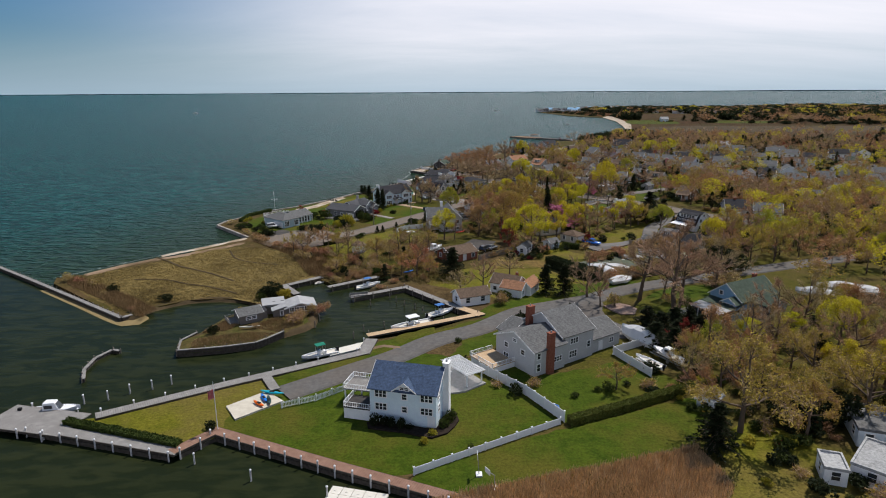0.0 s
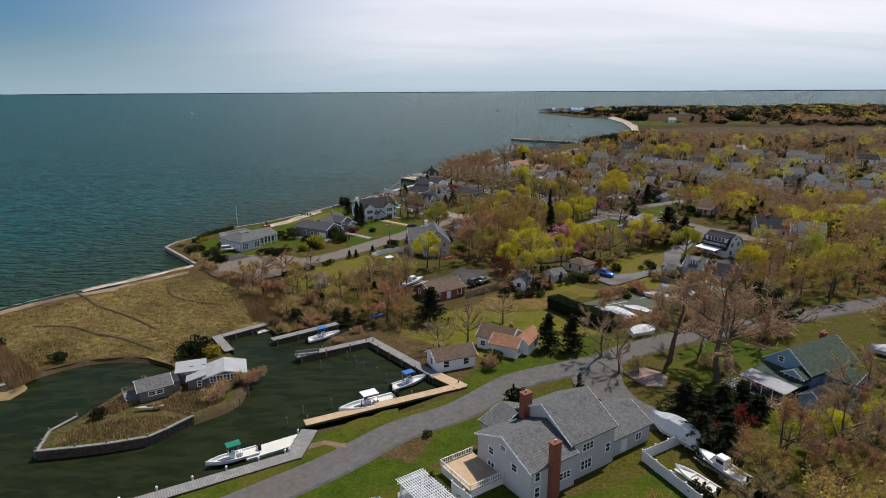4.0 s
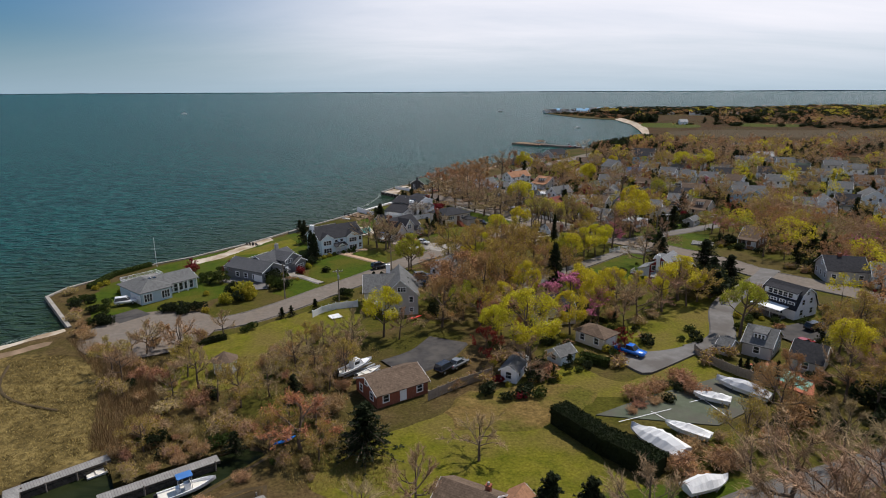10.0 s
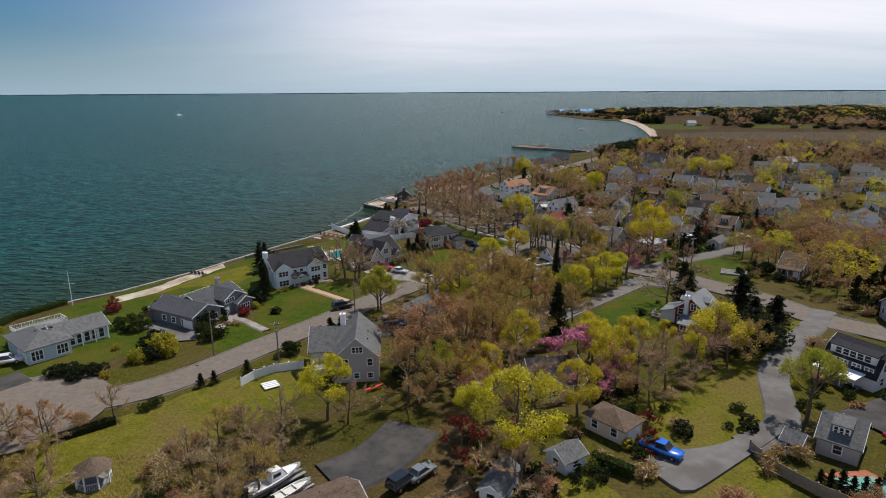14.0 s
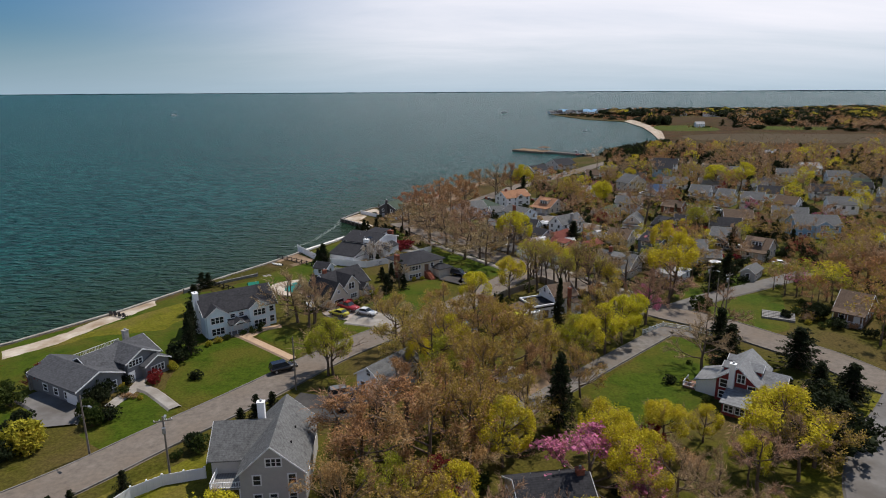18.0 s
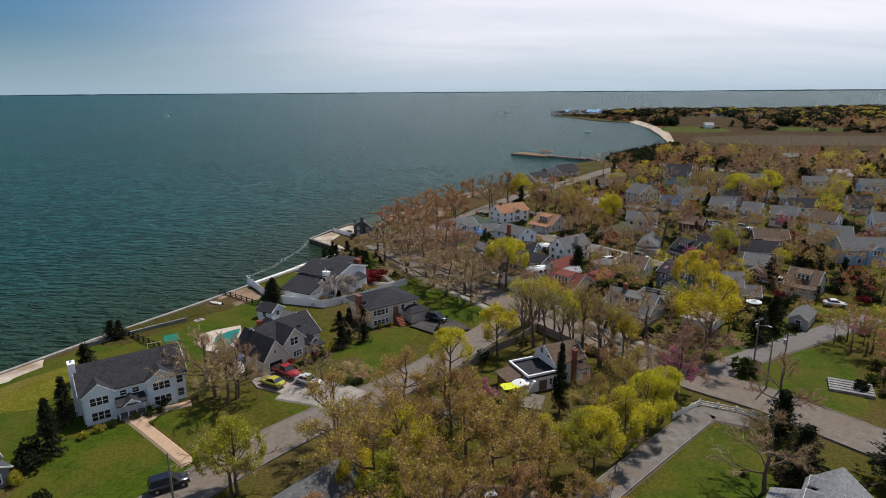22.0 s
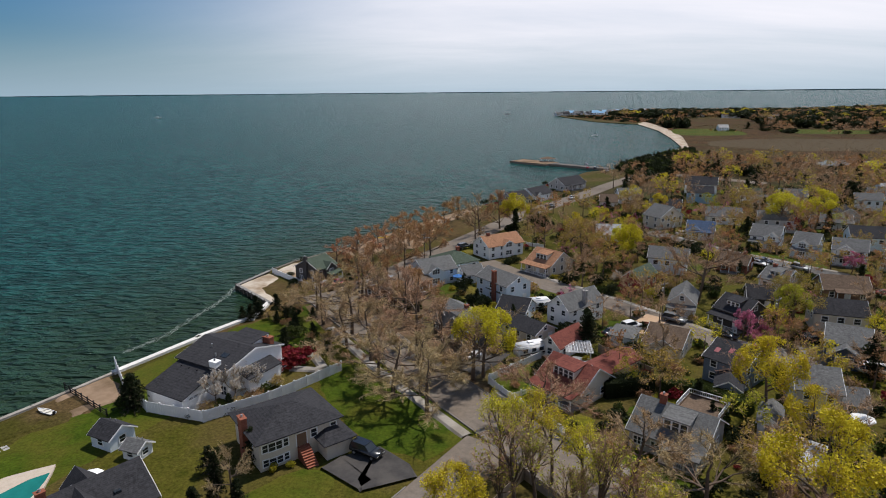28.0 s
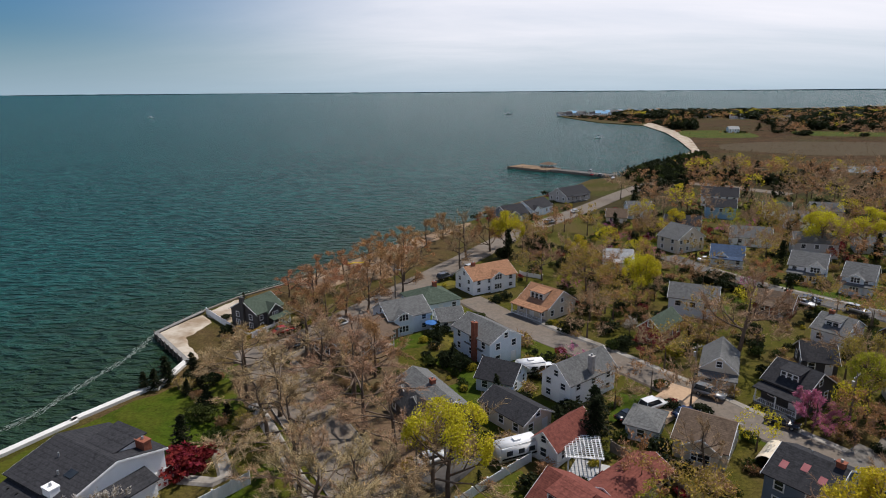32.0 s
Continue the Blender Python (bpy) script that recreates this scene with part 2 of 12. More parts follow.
def water_material(name, deep, shallow, wave, tint_scale, silt=None):
    m = bpy.data.materials.new(name)
    m.use_nodes = True
    nt = m.node_tree
    b = nt.nodes["Principled BSDF"]
    b.inputs["Roughness"].default_value = 0.2
    b.inputs["IOR"].default_value = 1.33
    b.inputs["Specular IOR Level"].default_value = 0.055
    tc = nt.nodes.new("ShaderNodeTexCoord")
    n = nt.nodes.new("ShaderNodeTexNoise")
    n.inputs["Scale"].default_value = tint_scale
    n.inputs["Detail"].default_value = 5
    nt.links.new(tc.outputs["Object"], n.inputs["Vector"])
    r = nt.nodes.new("ShaderNodeMapRange")
    r.inputs["From Min"].default_value, r.inputs["From Max"].default_value = 0.3, 0.7
    mp = nt.nodes.new("ShaderNodeMapping")
    mp.inputs["Rotation"].default_value = (0, 0, radians(-24))
    mp.inputs["Scale"].default_value = (0.4, 1.0, 1.0)
    nt.links.new(tc.outputs["Object"], mp.inputs[0])
    w = nt.nodes.new("ShaderNodeTexNoise")
    w.inputs["Scale"].default_value = 0.55
    w.inputs["Detail"].default_value = 4
    w.inputs["Roughness"].default_value = 0.5
    w.inputs["Distortion"].default_value = 0.3
    nt.links.new(mp.outputs[0], w.inputs["Vector"])
    # light and dark sides of the ripples painted by wave noise, over broad drifts of tint
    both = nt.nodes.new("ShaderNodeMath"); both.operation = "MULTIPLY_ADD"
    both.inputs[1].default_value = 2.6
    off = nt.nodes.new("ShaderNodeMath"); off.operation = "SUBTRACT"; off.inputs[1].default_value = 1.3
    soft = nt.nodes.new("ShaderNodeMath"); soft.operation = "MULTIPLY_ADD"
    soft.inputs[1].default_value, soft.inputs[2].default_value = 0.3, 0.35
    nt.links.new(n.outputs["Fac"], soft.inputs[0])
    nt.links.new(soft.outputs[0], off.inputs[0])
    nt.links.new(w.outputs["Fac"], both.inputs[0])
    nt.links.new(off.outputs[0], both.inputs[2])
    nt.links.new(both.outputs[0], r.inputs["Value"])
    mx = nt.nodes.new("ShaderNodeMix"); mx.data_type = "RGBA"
    # deep and shallow double as the painted dark and light ripple tones
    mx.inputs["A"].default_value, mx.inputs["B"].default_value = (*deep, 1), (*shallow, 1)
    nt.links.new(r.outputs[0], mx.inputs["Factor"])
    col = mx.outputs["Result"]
    if silt:
        # silty olive water over the shallows along the built-up shore
        dt = nt.nodes.new("ShaderNodeVectorMath"); dt.operation = "DOT_PRODUCT"
        dt.inputs[1].default_value = silt[:3]
        nt.links.new(tc.outputs["Object"], dt.inputs[0])
        sr = nt.nodes.new("ShaderNodeMapRange"); sr.interpolation_type = "SMOOTHSTEP"
        sr.inputs["From Min"].default_value, sr.inputs["From Max"].default_value = silt[3], silt[4]
        nt.links.new(dt.outputs["Value"], sr.inputs["Value"])
        sy = nt.nodes.new("ShaderNodeSeparateXYZ")
        nt.links.new(tc.outputs["Object"], sy.inputs[0])
        ry = nt.nodes.new("ShaderNodeMapRange")
        ry.inputs["From Min"].default_value, ry.inputs["From Max"].default_value = 420.0, 600.0
        ry.inputs["To Min"].default_value, ry.inputs["To Max"].default_value = 1.0, 0.0
        nt.links.new(sy.outputs["Y"], ry.inputs["Value"])
        rm = nt.nodes.new("ShaderNodeMath"); rm.operation = "MULTIPLY"
        nt.links.new(sr.outputs[0], rm.inputs[0])
        nt.links.new(ry.outputs[0], rm.inputs[1])
        sm = nt.nodes.new("ShaderNodeMix"); sm.data_type = "RGBA"
        nt.links.new(rm.outputs[0], sm.inputs["Factor"])
        nt.links.new(col, sm.inputs["A"])
        sm.inputs["B"].default_value = (0.025, 0.050, 0.026, 1)
        col = sm.outputs["Result"]
    nt.links.new(col, b.inputs["Base Color"])
    bp = nt.nodes.new("ShaderNodeBump")
    bp.inputs["Strength"].default_value = 1.0
    bp.inputs["Distance"].default_value = wave
    nt.links.new(w.outputs["Fac"], bp.inputs["Height"])
    nt.links.new(bp.outputs[0], b.inputs["Normal"])
    return m


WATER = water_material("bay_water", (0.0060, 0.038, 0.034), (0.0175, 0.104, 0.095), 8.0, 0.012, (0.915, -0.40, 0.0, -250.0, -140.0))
CREEK = water_material("creek_water", (0.012, 0.017, 0.007), (0.020, 0.025, 0.010), 0.12, 0.05)
SCRUB = mat("scrub_ground", (0.0562, 0.0360, 0.0158), (0.1080, 0.0749, 0.0331), 0.5, 0.95, bump=0.6, c3=(0.0504, 0.0475, 0.0086), s3=0.04, fleck=0.5)
YARD = mat("yard_ground", (0.0403, 0.0446, 0.0050), (0.0850, 0.0749, 0.0130), 0.6, 0.95, bump=0.6, c3=(0.0806, 0.0605, 0.0202), s3=0.055, fleck=0.45)
LITTER = mat("leaf_littered_soil", (0.092, 0.060, 0.038), (0.165, 0.112, 0.072), 0.7, 0.95, bump=0.6, c3=(0.078, 0.066, 0.026), s3=0.10, fleck=0.5)
DRIVE = mat("smooth_grey_drive", (0.135, 0.128, 0.122), (0.185, 0.176, 0.168), 0.5, 0.9, bump=0.2, c3=(0.115, 0.105, 0.096), s3=0.15)
LAWN = mat("lawn_grass", (0.0270, 0.0490, 0.0035), (0.0600, 0.0850, 0.0070), 0.45, 0.9, bump=0.7, bscale=4.0, c3=(0.0757, 0.0739, 0.0106), s3=0.08, fleck=0.32)
LAWN_DRY = mat("dry_lawn_grass", (0.072, 0.080, 0.006), (0.146, 0.130, 0.015), 0.35, 0.9, bump=0.7, bscale=4.0, c3=(0.1232, 0.0968, 0.0246), s3=0.07, fleck=0.38)
SUNBURNT = mat("sunburnt_grass", (0.105, 0.070, 0.022), (0.175, 0.118, 0.042), 0.5, 0.95, bump=0.7, c3=(0.085, 0.080, 0.014), s3=0.10, fleck=0.5)
ISLET = mat("rough_islet_grass", (0.050, 0.040, 0.013), (0.120, 0.088, 0.036), 0.6, 0.95, bump=0.7, c3=(0.046, 0.060, 0.010), s3=0.12, fleck=0.6)
MARSH = mat("marsh_reed_mat", (0.098, 0.072, 0.024), (0.200, 0.148, 0.056), 0.22, 0.95, bump=1.0, bscale=1.2, c3=(0.052, 0.037, 0.012), s3=0.06, fleck=0.8, fs=0.7)
MARSH_FAR = mat("salt_marsh_mat", (0.032, 0.017, 0.007), (0.078, 0.043, 0.018), 0.05, 0.95, bump=0.5, c3=(0.050, 0.038, 0.013), s3=0.02, fleck=0.6, fs=0.25)
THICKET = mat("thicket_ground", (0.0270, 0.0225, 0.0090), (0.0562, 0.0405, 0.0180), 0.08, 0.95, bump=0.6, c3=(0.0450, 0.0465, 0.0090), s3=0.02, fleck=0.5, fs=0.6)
ROAD_TAN = mat("sunworn_asphalt", (0.142, 0.120, 0.100), (0.192, 0.165, 0.140), 0.8, 0.9, bump=0.2, c3=(0.165, 0.135, 0.108), s3=0.10, fleck=0.16, fs=1.2)
SAND_BROWN = mat("trodden_sand", (0.20, 0.135, 0.088), (0.31, 0.225, 0.155), 0.4, 0.95, bump=0.4, c3=(0.15, 0.105, 0.065), s3=0.12)
DARKWOOD = mat("tarred_timber", (0.045, 0.038, 0.031), (0.105, 0.090, 0.074), 2.5, 0.9, bump=0.5)
POND = mat("still_pond_water", (0.03, 0.04, 0.04), (0.05, 0.06, 0.06), 0.05, 0.15, spec=0.25)
STREET = mat("pale_street_concrete", (0.135, 0.128, 0.12), (0.185, 0.176, 0.165), 0.8, 0.9, bump=0.2, c3=(0.15, 0.135, 0.12), s3=0.15)
REED = mat("reed_stalks", (0.50, 0.34, 0.18), (0.66, 0.47, 0.27), 0.4, 0.9, island=0.35)
SAND = mat("beach_sand", (0.40, 0.34, 0.27), (0.54, 0.475, 0.395), 0.5, 0.95, bump=0.3, c3=(0.27, 0.20, 0.135), s3=0.12)
MUDBANK = mat("wet_mud_bank", (0.045, 0.034, 0.020), (0.105, 0.076, 0.042), 0.6, 0.9, bump=0.8, c3=(0.060, 0.044, 0.024), s3=0.25)
MUD = mat("shoal_sand", (0.20, 0.15, 0.07), (0.26, 0.20, 0.10), 0.4, 0.6)
ASPHALT = mat("worn_asphalt", (0.096, 0.092, 0.088), (0.138, 0.132, 0.126), 0.8, 0.9, bump=0.2, c3=(0.120, 0.108, 0.097), s3=0.10, fleck=0.16, fs=1.2)
ASPHALT_DARK = mat("dark_asphalt", (0.040, 0.038, 0.038), (0.070, 0.066, 0.064), 0.7, 0.85, bump=0.2, c3=(0.085, 0.078, 0.072), s3=0.2)
GRAVEL = mat("pale_gravel", (0.115, 0.106, 0.096), (0.215, 0.20, 0.182), 1.2, 0.95, bump=0.5, c3=(0.15, 0.13, 0.11), s3=0.25)
CONCRETE = mat("concrete", (0.26, 0.24, 0.215), (0.36, 0.335, 0.30), 1.0, 0.85, bump=0.2, c3=(0.23, 0.205, 0.175), s3=0.3)
DECK_GREY = mat("weathered_planks", (0.18, 0.172, 0.163), (0.31, 0.30, 0.285), 1.2, 0.85, bump=0.3, grid=(0.32, "X", 0.45), c3=(0.22, 0.21, 0.20), s3=0.4)
DECK_TAN = mat("new_planks", (0.42, 0.29, 0.17), (0.54, 0.40, 0.26), 1.0, 0.75, bump=0.2, grid=(0.32, "X", 0.6))
DECK_RED = mat("red_brown_planks", (0.19, 0.11, 0.08), (0.28, 0.17, 0.125), 1.2, 0.8, bump=0.3, grid=(0.32, "X", 0.55))
PILE = mat("pile_wood", (0.13, 0.11, 0.09), (0.24, 0.21, 0.18), 3.0, 0.9, bump=0.5)
WHITE = mat("white_paint", (0.74, 0.75, 0.76), (0.82, 0.82, 0.82), 0.8, 0.55)
GLASS = mat("window_glass", (0.02, 0.024, 0.028), (0.04, 0.045, 0.05), 0.4, 0.08, spec=0.5)
BRICK = mat("red_brick", (0.20, 0.065, 0.04), (0.30, 0.12, 0.08), 3.0, 0.85, bump=0.4, grid=(0.075, "Z", 0.75))
STONE = mat("grey_stone", (0.26, 0.25, 0.24), (0.42, 0.40, 0.38), 1.5, 0.9, bump=0.6)
BARK = mat("bark", (0.085, 0.062, 0.046), (0.17, 0.13, 0.10), 2.5, 0.95, bump=0.6)
METAL = mat("grey_metal", (0.30, 0.31, 0.32), (0.42, 0.43, 0.44), 2.0, 0.45, metal=0.6)
BLACK = mat("black_rubber", (0.015, 0.015, 0.016), (0.03, 0.03, 0.03), 3.0, 0.7)
CANVAS = mat("white_canvas", (0.66, 0.66, 0.66), (0.78, 0.78, 0.77), 0.8, 0.85, bump=0.5)


def siding(name, c, course=0.18):
    return mat("siding_" + name, tuple(v * 0.95 for v in c), tuple(min(0.88, v * 1.06) for v in c), 0.9, 0.75, grid=(course, "Z", 0.84), bump=0.1)


def shingle(name, c):
    return mat("shingles_" + name, tuple(v * 0.72 for v in c), tuple(v * 1.3 for v in c), 1.6, 0.92, bump=0.35, grid=(0.16, "Z", 0.7), c3=tuple(v * 1.12 for v in c), s3=0.35, fleck=0.3, fs=3.0)


S_WHITE = siding("white", (0.87, 0.88, 0.88))
S_PALE = siding("pale_blue_grey", (0.64, 0.71, 0.77))
S_GREY = siding("grey", (0.49, 0.495, 0.50))
S_SHAKE = siding("weathered_shake", (0.45, 0.435, 0.42))
S_CREAM = siding("cream", (0.62, 0.56, 0.47))
S_DRIFT = siding("driftwood_shake", (0.17, 0.155, 0.14))
S_BLUE = siding("blue", (0.24, 0.42, 0.60))
S_ICE = siding("ice_blue_white", (0.68, 0.79, 0.87))
S_NAVY = siding("navy", (0.075, 0.095, 0.135))
S_SLATE = siding("slate_blue", (0.16, 0.20, 0.25))
S_DARK = siding("dark_shake", (0.085, 0.08, 0.078))
S_RED = siding("barn_red", (0.24, 0.045, 0.045))
S_BROWN = siding("brown_shake", (0.20, 0.125, 0.085))
S_CHAR = siding("charcoal_grey", (0.20, 0.205, 0.215))
S_SEA = siding("sea_blue_grey", (0.42, 0.52, 0.58))
R_SLATE = shingle("slate_grey", (0.078, 0.080, 0.086))
R_GREY = shingle("grey", (0.125, 0.126, 0.125))
R_DARK = shingle("charcoal", (0.038, 0.038, 0.042))
R_BROWN = shingle("brown", (0.125, 0.09, 0.066))
R_ORANGE = shingle("orange_brown", (0.29, 0.155, 0.092))
R_RED = shingle("red", (0.165, 0.058, 0.046))
R_BLUE = shingle("blue", (0.060, 0.088, 0.145))
R_GREEN = shingle("green", (0.066, 0.086, 0.066))
R_ASH = shingle("ash_grey", (0.20, 0.205, 0.21))
R_PALE = shingle("pale_grey", (0.34, 0.345, 0.345))
R_WHITE = mat("white_membrane_roof", (0.29, 0.295, 0.30), (0.42, 0.42, 0.42), 0.7, 0.7, bump=0.2, c3=(0.33, 0.335, 0.34), s3=0.3)


# ---- small builders ----
def bm_box(bm, x0, y0, z0, x1, y1, z1):
    v = [bm.verts.new(p) for p in ((x0, y0, z0), (x1, y0, z0), (x1, y1, z0), (x0, y1, z0), (x0, y0, z1), (x1, y0, z1), (x1, y1, z1), (x0, y1, z1))]
    for f in ((3, 2, 1, 0), (4, 5, 6, 7), (0, 1, 5, 4), (1, 2, 6, 5), (2, 3, 7, 6), (3, 0, 4, 7)):
        bm.faces.new([v[i] for i in f])
    return v


def bm_prism(bm, pts, z0, z1, cap=True):
    """Upright prism on a plan outline."""
    lo = [bm.verts.new((x, y, z0)) for x, y in pts]
    hi = [bm.verts.new((x, y, z1)) for x, y in pts]
    n = len(pts)
    for i in range(n):
        bm.faces.new((lo[i], lo[(i + 1) % n], hi[(i + 1) % n], hi[i]))
    if cap:
        for tri in tessellate_polygon([[Vector((x, y, 0)) for x, y in pts]]):
            bm.faces.new([hi[i] for i in tri])
    return hi


def bm_tube(bm, a, b, ra, rb, n=6, cap=True):
    """Tapered round bar from a to b."""
    a, b = Vector(a), Vector(b)
    q = (b - a).to_track_quat("Z", "Y")
    ra_, rb_ = [], []
    for i in range(n):
        u = 2 * math.pi * i / n
        d = Vector((math.cos(u), math.sin(u), 0))
        ra_.append(bm.verts.new(a + q @ (d * ra)))
        rb_.append(bm.verts.new(b + q @ (d * rb)))
    for i in range(n):
        bm.faces.new((ra_[i], ra_[(i + 1) % n], rb_[(i + 1) % n], rb_[i]))
    if cap and n > 2:
        bm.faces.new(rb_)
        bm.faces.new(ra_[::-1])


def bm_slab(bm, quad, t):
    """A plate of thickness t under the four (or three) corners given."""
    q = [Vector(p) for p in quad]
    n = (q[1] - q[0]).cross(q[2] - q[0]).normalized()
    if n.z < 0:
        q.reverse()
        n = -n
    top = [bm.verts.new(p) for p in q]
    bot = [bm.verts.new(p - Vector((0, 0, t))) for p in q]
    bm.faces.new(top)
    bm.faces.new(bot[::-1])
    k = len(q)
    for i in range(k):
        bm.faces.new((top[i], bot[i], bot[(i + 1) % k], top[(i + 1) % k]))


def mesh_of(name, bm, material, smooth=False):
    bmesh.ops.recalc_face_normals(bm, faces=bm.faces)
    me = bpy.data.meshes.new(name)
    bm.to_mesh(me)
    bm.free()
    for m in material if isinstance(material, (list, tuple)) else [material]:
        me.materials.append(m)
    if smooth:
        me.polygons.foreach_set("use_smooth", [True] * len(me.polygons))
    return me


def part(name, bm, material, parent=None, label="", smooth=False):
    ob = new(name, mesh_of(name, bm, material, smooth))
    if parent is not None:
        ob.parent = parent
    if label:
        tagged(ob, label)
    return ob


def shared(name, me, parent, m=None):
    ob = new(name, me)
    ob.parent = parent
    if m is not None:
        ob.matrix_basis = m
    return ob


def box_part(name, parent, material, x0, y0, z0, x1, y1, z1, label=""):
    bm = bmesh.new()
    bm_box(bm, x0, y0, z0, x1, y1, z1)
    return part(name, bm, material, parent, label)


def smooth_line(pts, step=3.0):
    """Catmull-Rom through plan points."""
    out = []
    n = len(pts)
    for i in range(n - 1):
        p0, p1, p2, p3 = pts[max(i - 1, 0)], pts[i], pts[i + 1], pts[min(i + 2, n - 1)]
        k = max(1, int(math.dist(p1, p2) / step))
        for j in range(k):
            t = j / k
            out.append(tuple(0.5 * (2 * b + (c - a) * t + (2 * a - 5 * b + 4 * c - d) * t * t + (3 * b - a - 3 * c + d) * t ** 3) for a, b, c, d in zip(p0, p1, p2, p3)))
    out.append(tuple(pts[-1]))
    return out


def sheet(name, pts, z, material, label, category, edge=1.6, curved=False, jag=0.0, flare=0.0):
    """Flat piece of ground with a turned-down rim."""
    p = smooth_line(list(pts) + [pts[0]], 2.0)[:-1] if curved else list(pts)
    if jag:
        rnd = random.Random(len(p))
        p = [(x + rnd.uniform(-jag, jag), y + rnd.uniform(-jag, jag)) for x, y in p]
    if sum(x0 * y1 - x1 * y0 for (x0, y0), (x1, y1) in zip(p, p[1:] + p[:1])) < 0:
        p.reverse()
    n = len(p)
    verts = [(x, y, z) for x, y in p]
    for i, (x, y) in enumerate(p):
        (ax, ay), (bx, by) = p[i - 1], p[(i + 1) % n]
        d = math.hypot(bx - ax, by - ay) or 1.0
        verts.append((x + (by - ay) / d * flare, y - (bx - ax) / d * flare, z - edge))
    faces = []
    for t in tessellate_polygon([[Vector((x, y, 0)) for x, y in p]]):
        a, b, c = [Vector(verts[i]) for i in t]
        faces.append(tuple(t) if (b - a).cross(c - a).z > 0 else tuple(t)[::-1])
    faces += [(i, n + i, n + (i + 1) % n, (i + 1) % n) for i in range(n)]
    me = bpy.data.meshes.new(name)
    me.from_pydata(verts, [], faces)
    me.materials.append(material)
    return tagged(new(name, me), label, category, kind="structure")


def ribbon(name, pts, width, z, material, label, category, edge=0.3, verge=0.35):
    """A road or path of even width along plan points."""
    p = smooth_line(pts, 2.5)
    ROADS.append((p, width))
    L, R = [], []
    for i, (x, y) in enumerate(p):
        ax, ay = p[max(i - 1, 0)]
        bx, by = p[min(i + 1, len(p) - 1)]
        d = math.hypot(bx - ax, by - ay) or 1
        nx, ny = -(by - ay) / d * width / 2, (bx - ax) / d * width / 2
        L.append((x + nx, y + ny))
        R.append((x - nx, y - ny))
    bm = bmesh.new()
    tl = [bm.verts.new((x, y, z)) for x, y in L]
    tr = [bm.verts.new((x, y, z)) for x, y in R]
    k = verge / width
    bl = [bm.verts.new((x + (x - u) * k, y + (y - v) * k, z - edge)) for (x, y), (u, v) in zip(L, R)]
    br = [bm.verts.new((x + (x - u) * k, y + (y - v) * k, z - edge)) for (x, y), (u, v) in zip(R, L)]
    for i in range(len(p) - 1):
        bm.faces.new((tr[i], tr[i + 1], tl[i + 1], tl[i]))
        bm.faces.new((tl[i], tl[i + 1], bl[i + 1], bl[i]))
        bm.faces.new((br[i], br[i + 1], tr[i + 1], tr[i]))
    return tagged(part(name, bm, material), label, category, kind="structure")


# ---- water and land ----
WATER_Z = -0.8


def water_sheet():
    """The bay, out to the far shore; its rim follows the rounding horizon."""
    bm = bmesh.new()
    cx, cy = 20.0, 125.0
    rings = [0, 150, 400, 900, 1900, 2500, 3200, 4000, 4700]
    n = 72
    prev = None
    for r in rings:
        up = 40.0 * (max(0.0, r - 1900) / 2800) ** 1.2
        ring = [bm.verts.new((cx + r * math.cos(2 * math.pi * i / n), cy + r * math.sin(2 * math.pi * i / n), WATER_Z + up)) for i in range(n)] if r else [bm.verts.new((cx, cy, WATER_Z))]
        if prev:
            for i in range(n):
                if len(prev) == 1:
                    bm.faces.new((prev[0], ring[i], ring[(i + 1) % n]))
                else:
                    bm.faces.new((prev[i], ring[i], ring[(i + 1) % n], prev[(i + 1) % n]))
        prev = ring
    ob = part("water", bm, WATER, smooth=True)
    tagged(ob, "wide teal bay water with small wind ripples", "water", kind="structure")


water_sheet()

SHORE_CREEK = [(0.7, 64.2), (-20.4, 73.5), (-33.0, 79.3), (-37.0, 74.8), (-56.3, 81.8), (-52.4, 84.2), (-36.7, 94.0), (-19.1, 103.3), (-14.8, 107.0), (-14.3, 112.9), (-2.7, 118.1),
    (9.2, 127.0), (4.0, 130.9), (-9.0, 146.4), (-9.6, 149.2), (-16.7, 144.6), (-17.8, 146.8), (-10.5, 157.4), (-14.0, 159.4), (-28.8, 150.1), (-30.8, 153.0), (-34.4, 155.4), (-40.7, 150.4), (-40.1, 148.1), (-35.7, 141.4)]
SHORE_ISLE = [(-30.0, 134.1), (-28.3, 122.4), (-33.0, 116.9), (-36.4, 111.7), (-50.1, 107.9), (-51.8, 113.2), (-50.0, 117.4), (-47.3, 127.1), (-42.4, 134.0), (-46.3, 138.0), (-53.5, 139.4), (-61.1, 137.9), (-66.9, 132.9), (-68.8, 127.5), (-71.7, 127.5)]
SHORE_MARSH = [(-101.5, 152.0), (-103.8, 157.0), (-97.9, 160.0), (-88.6, 173.0), (-78.6, 181.1), (-77.6, 188.0), (-68.7, 197.9), (-66.7, 203.0), (-83.9, 222.8), (-83.1, 229.6), (-77.1, 240.3)]
SHORE_BAY = [(-70.9, 251.5), (-63.2, 258.9), (-50.7, 277.3), (-41.3, 295.8), (-29.3, 316.6), (-22.9, 328.5), (-14.5, 344.8), (-14.6, 344.4), (-7.0, 356.8), (-6.9, 354.4), (-6.6, 365.5), (-19.0, 378.9), (-14.4, 391.7), (-10.1, 401.6), (0.7, 415.4), (9.1, 430.0), (19.7, 449.6), (34.8, 473.7), (58.6, 506.7), (65.9, 527.1), (96.1, 569.6), (115.7, 603.7), (136.2, 617.3)]
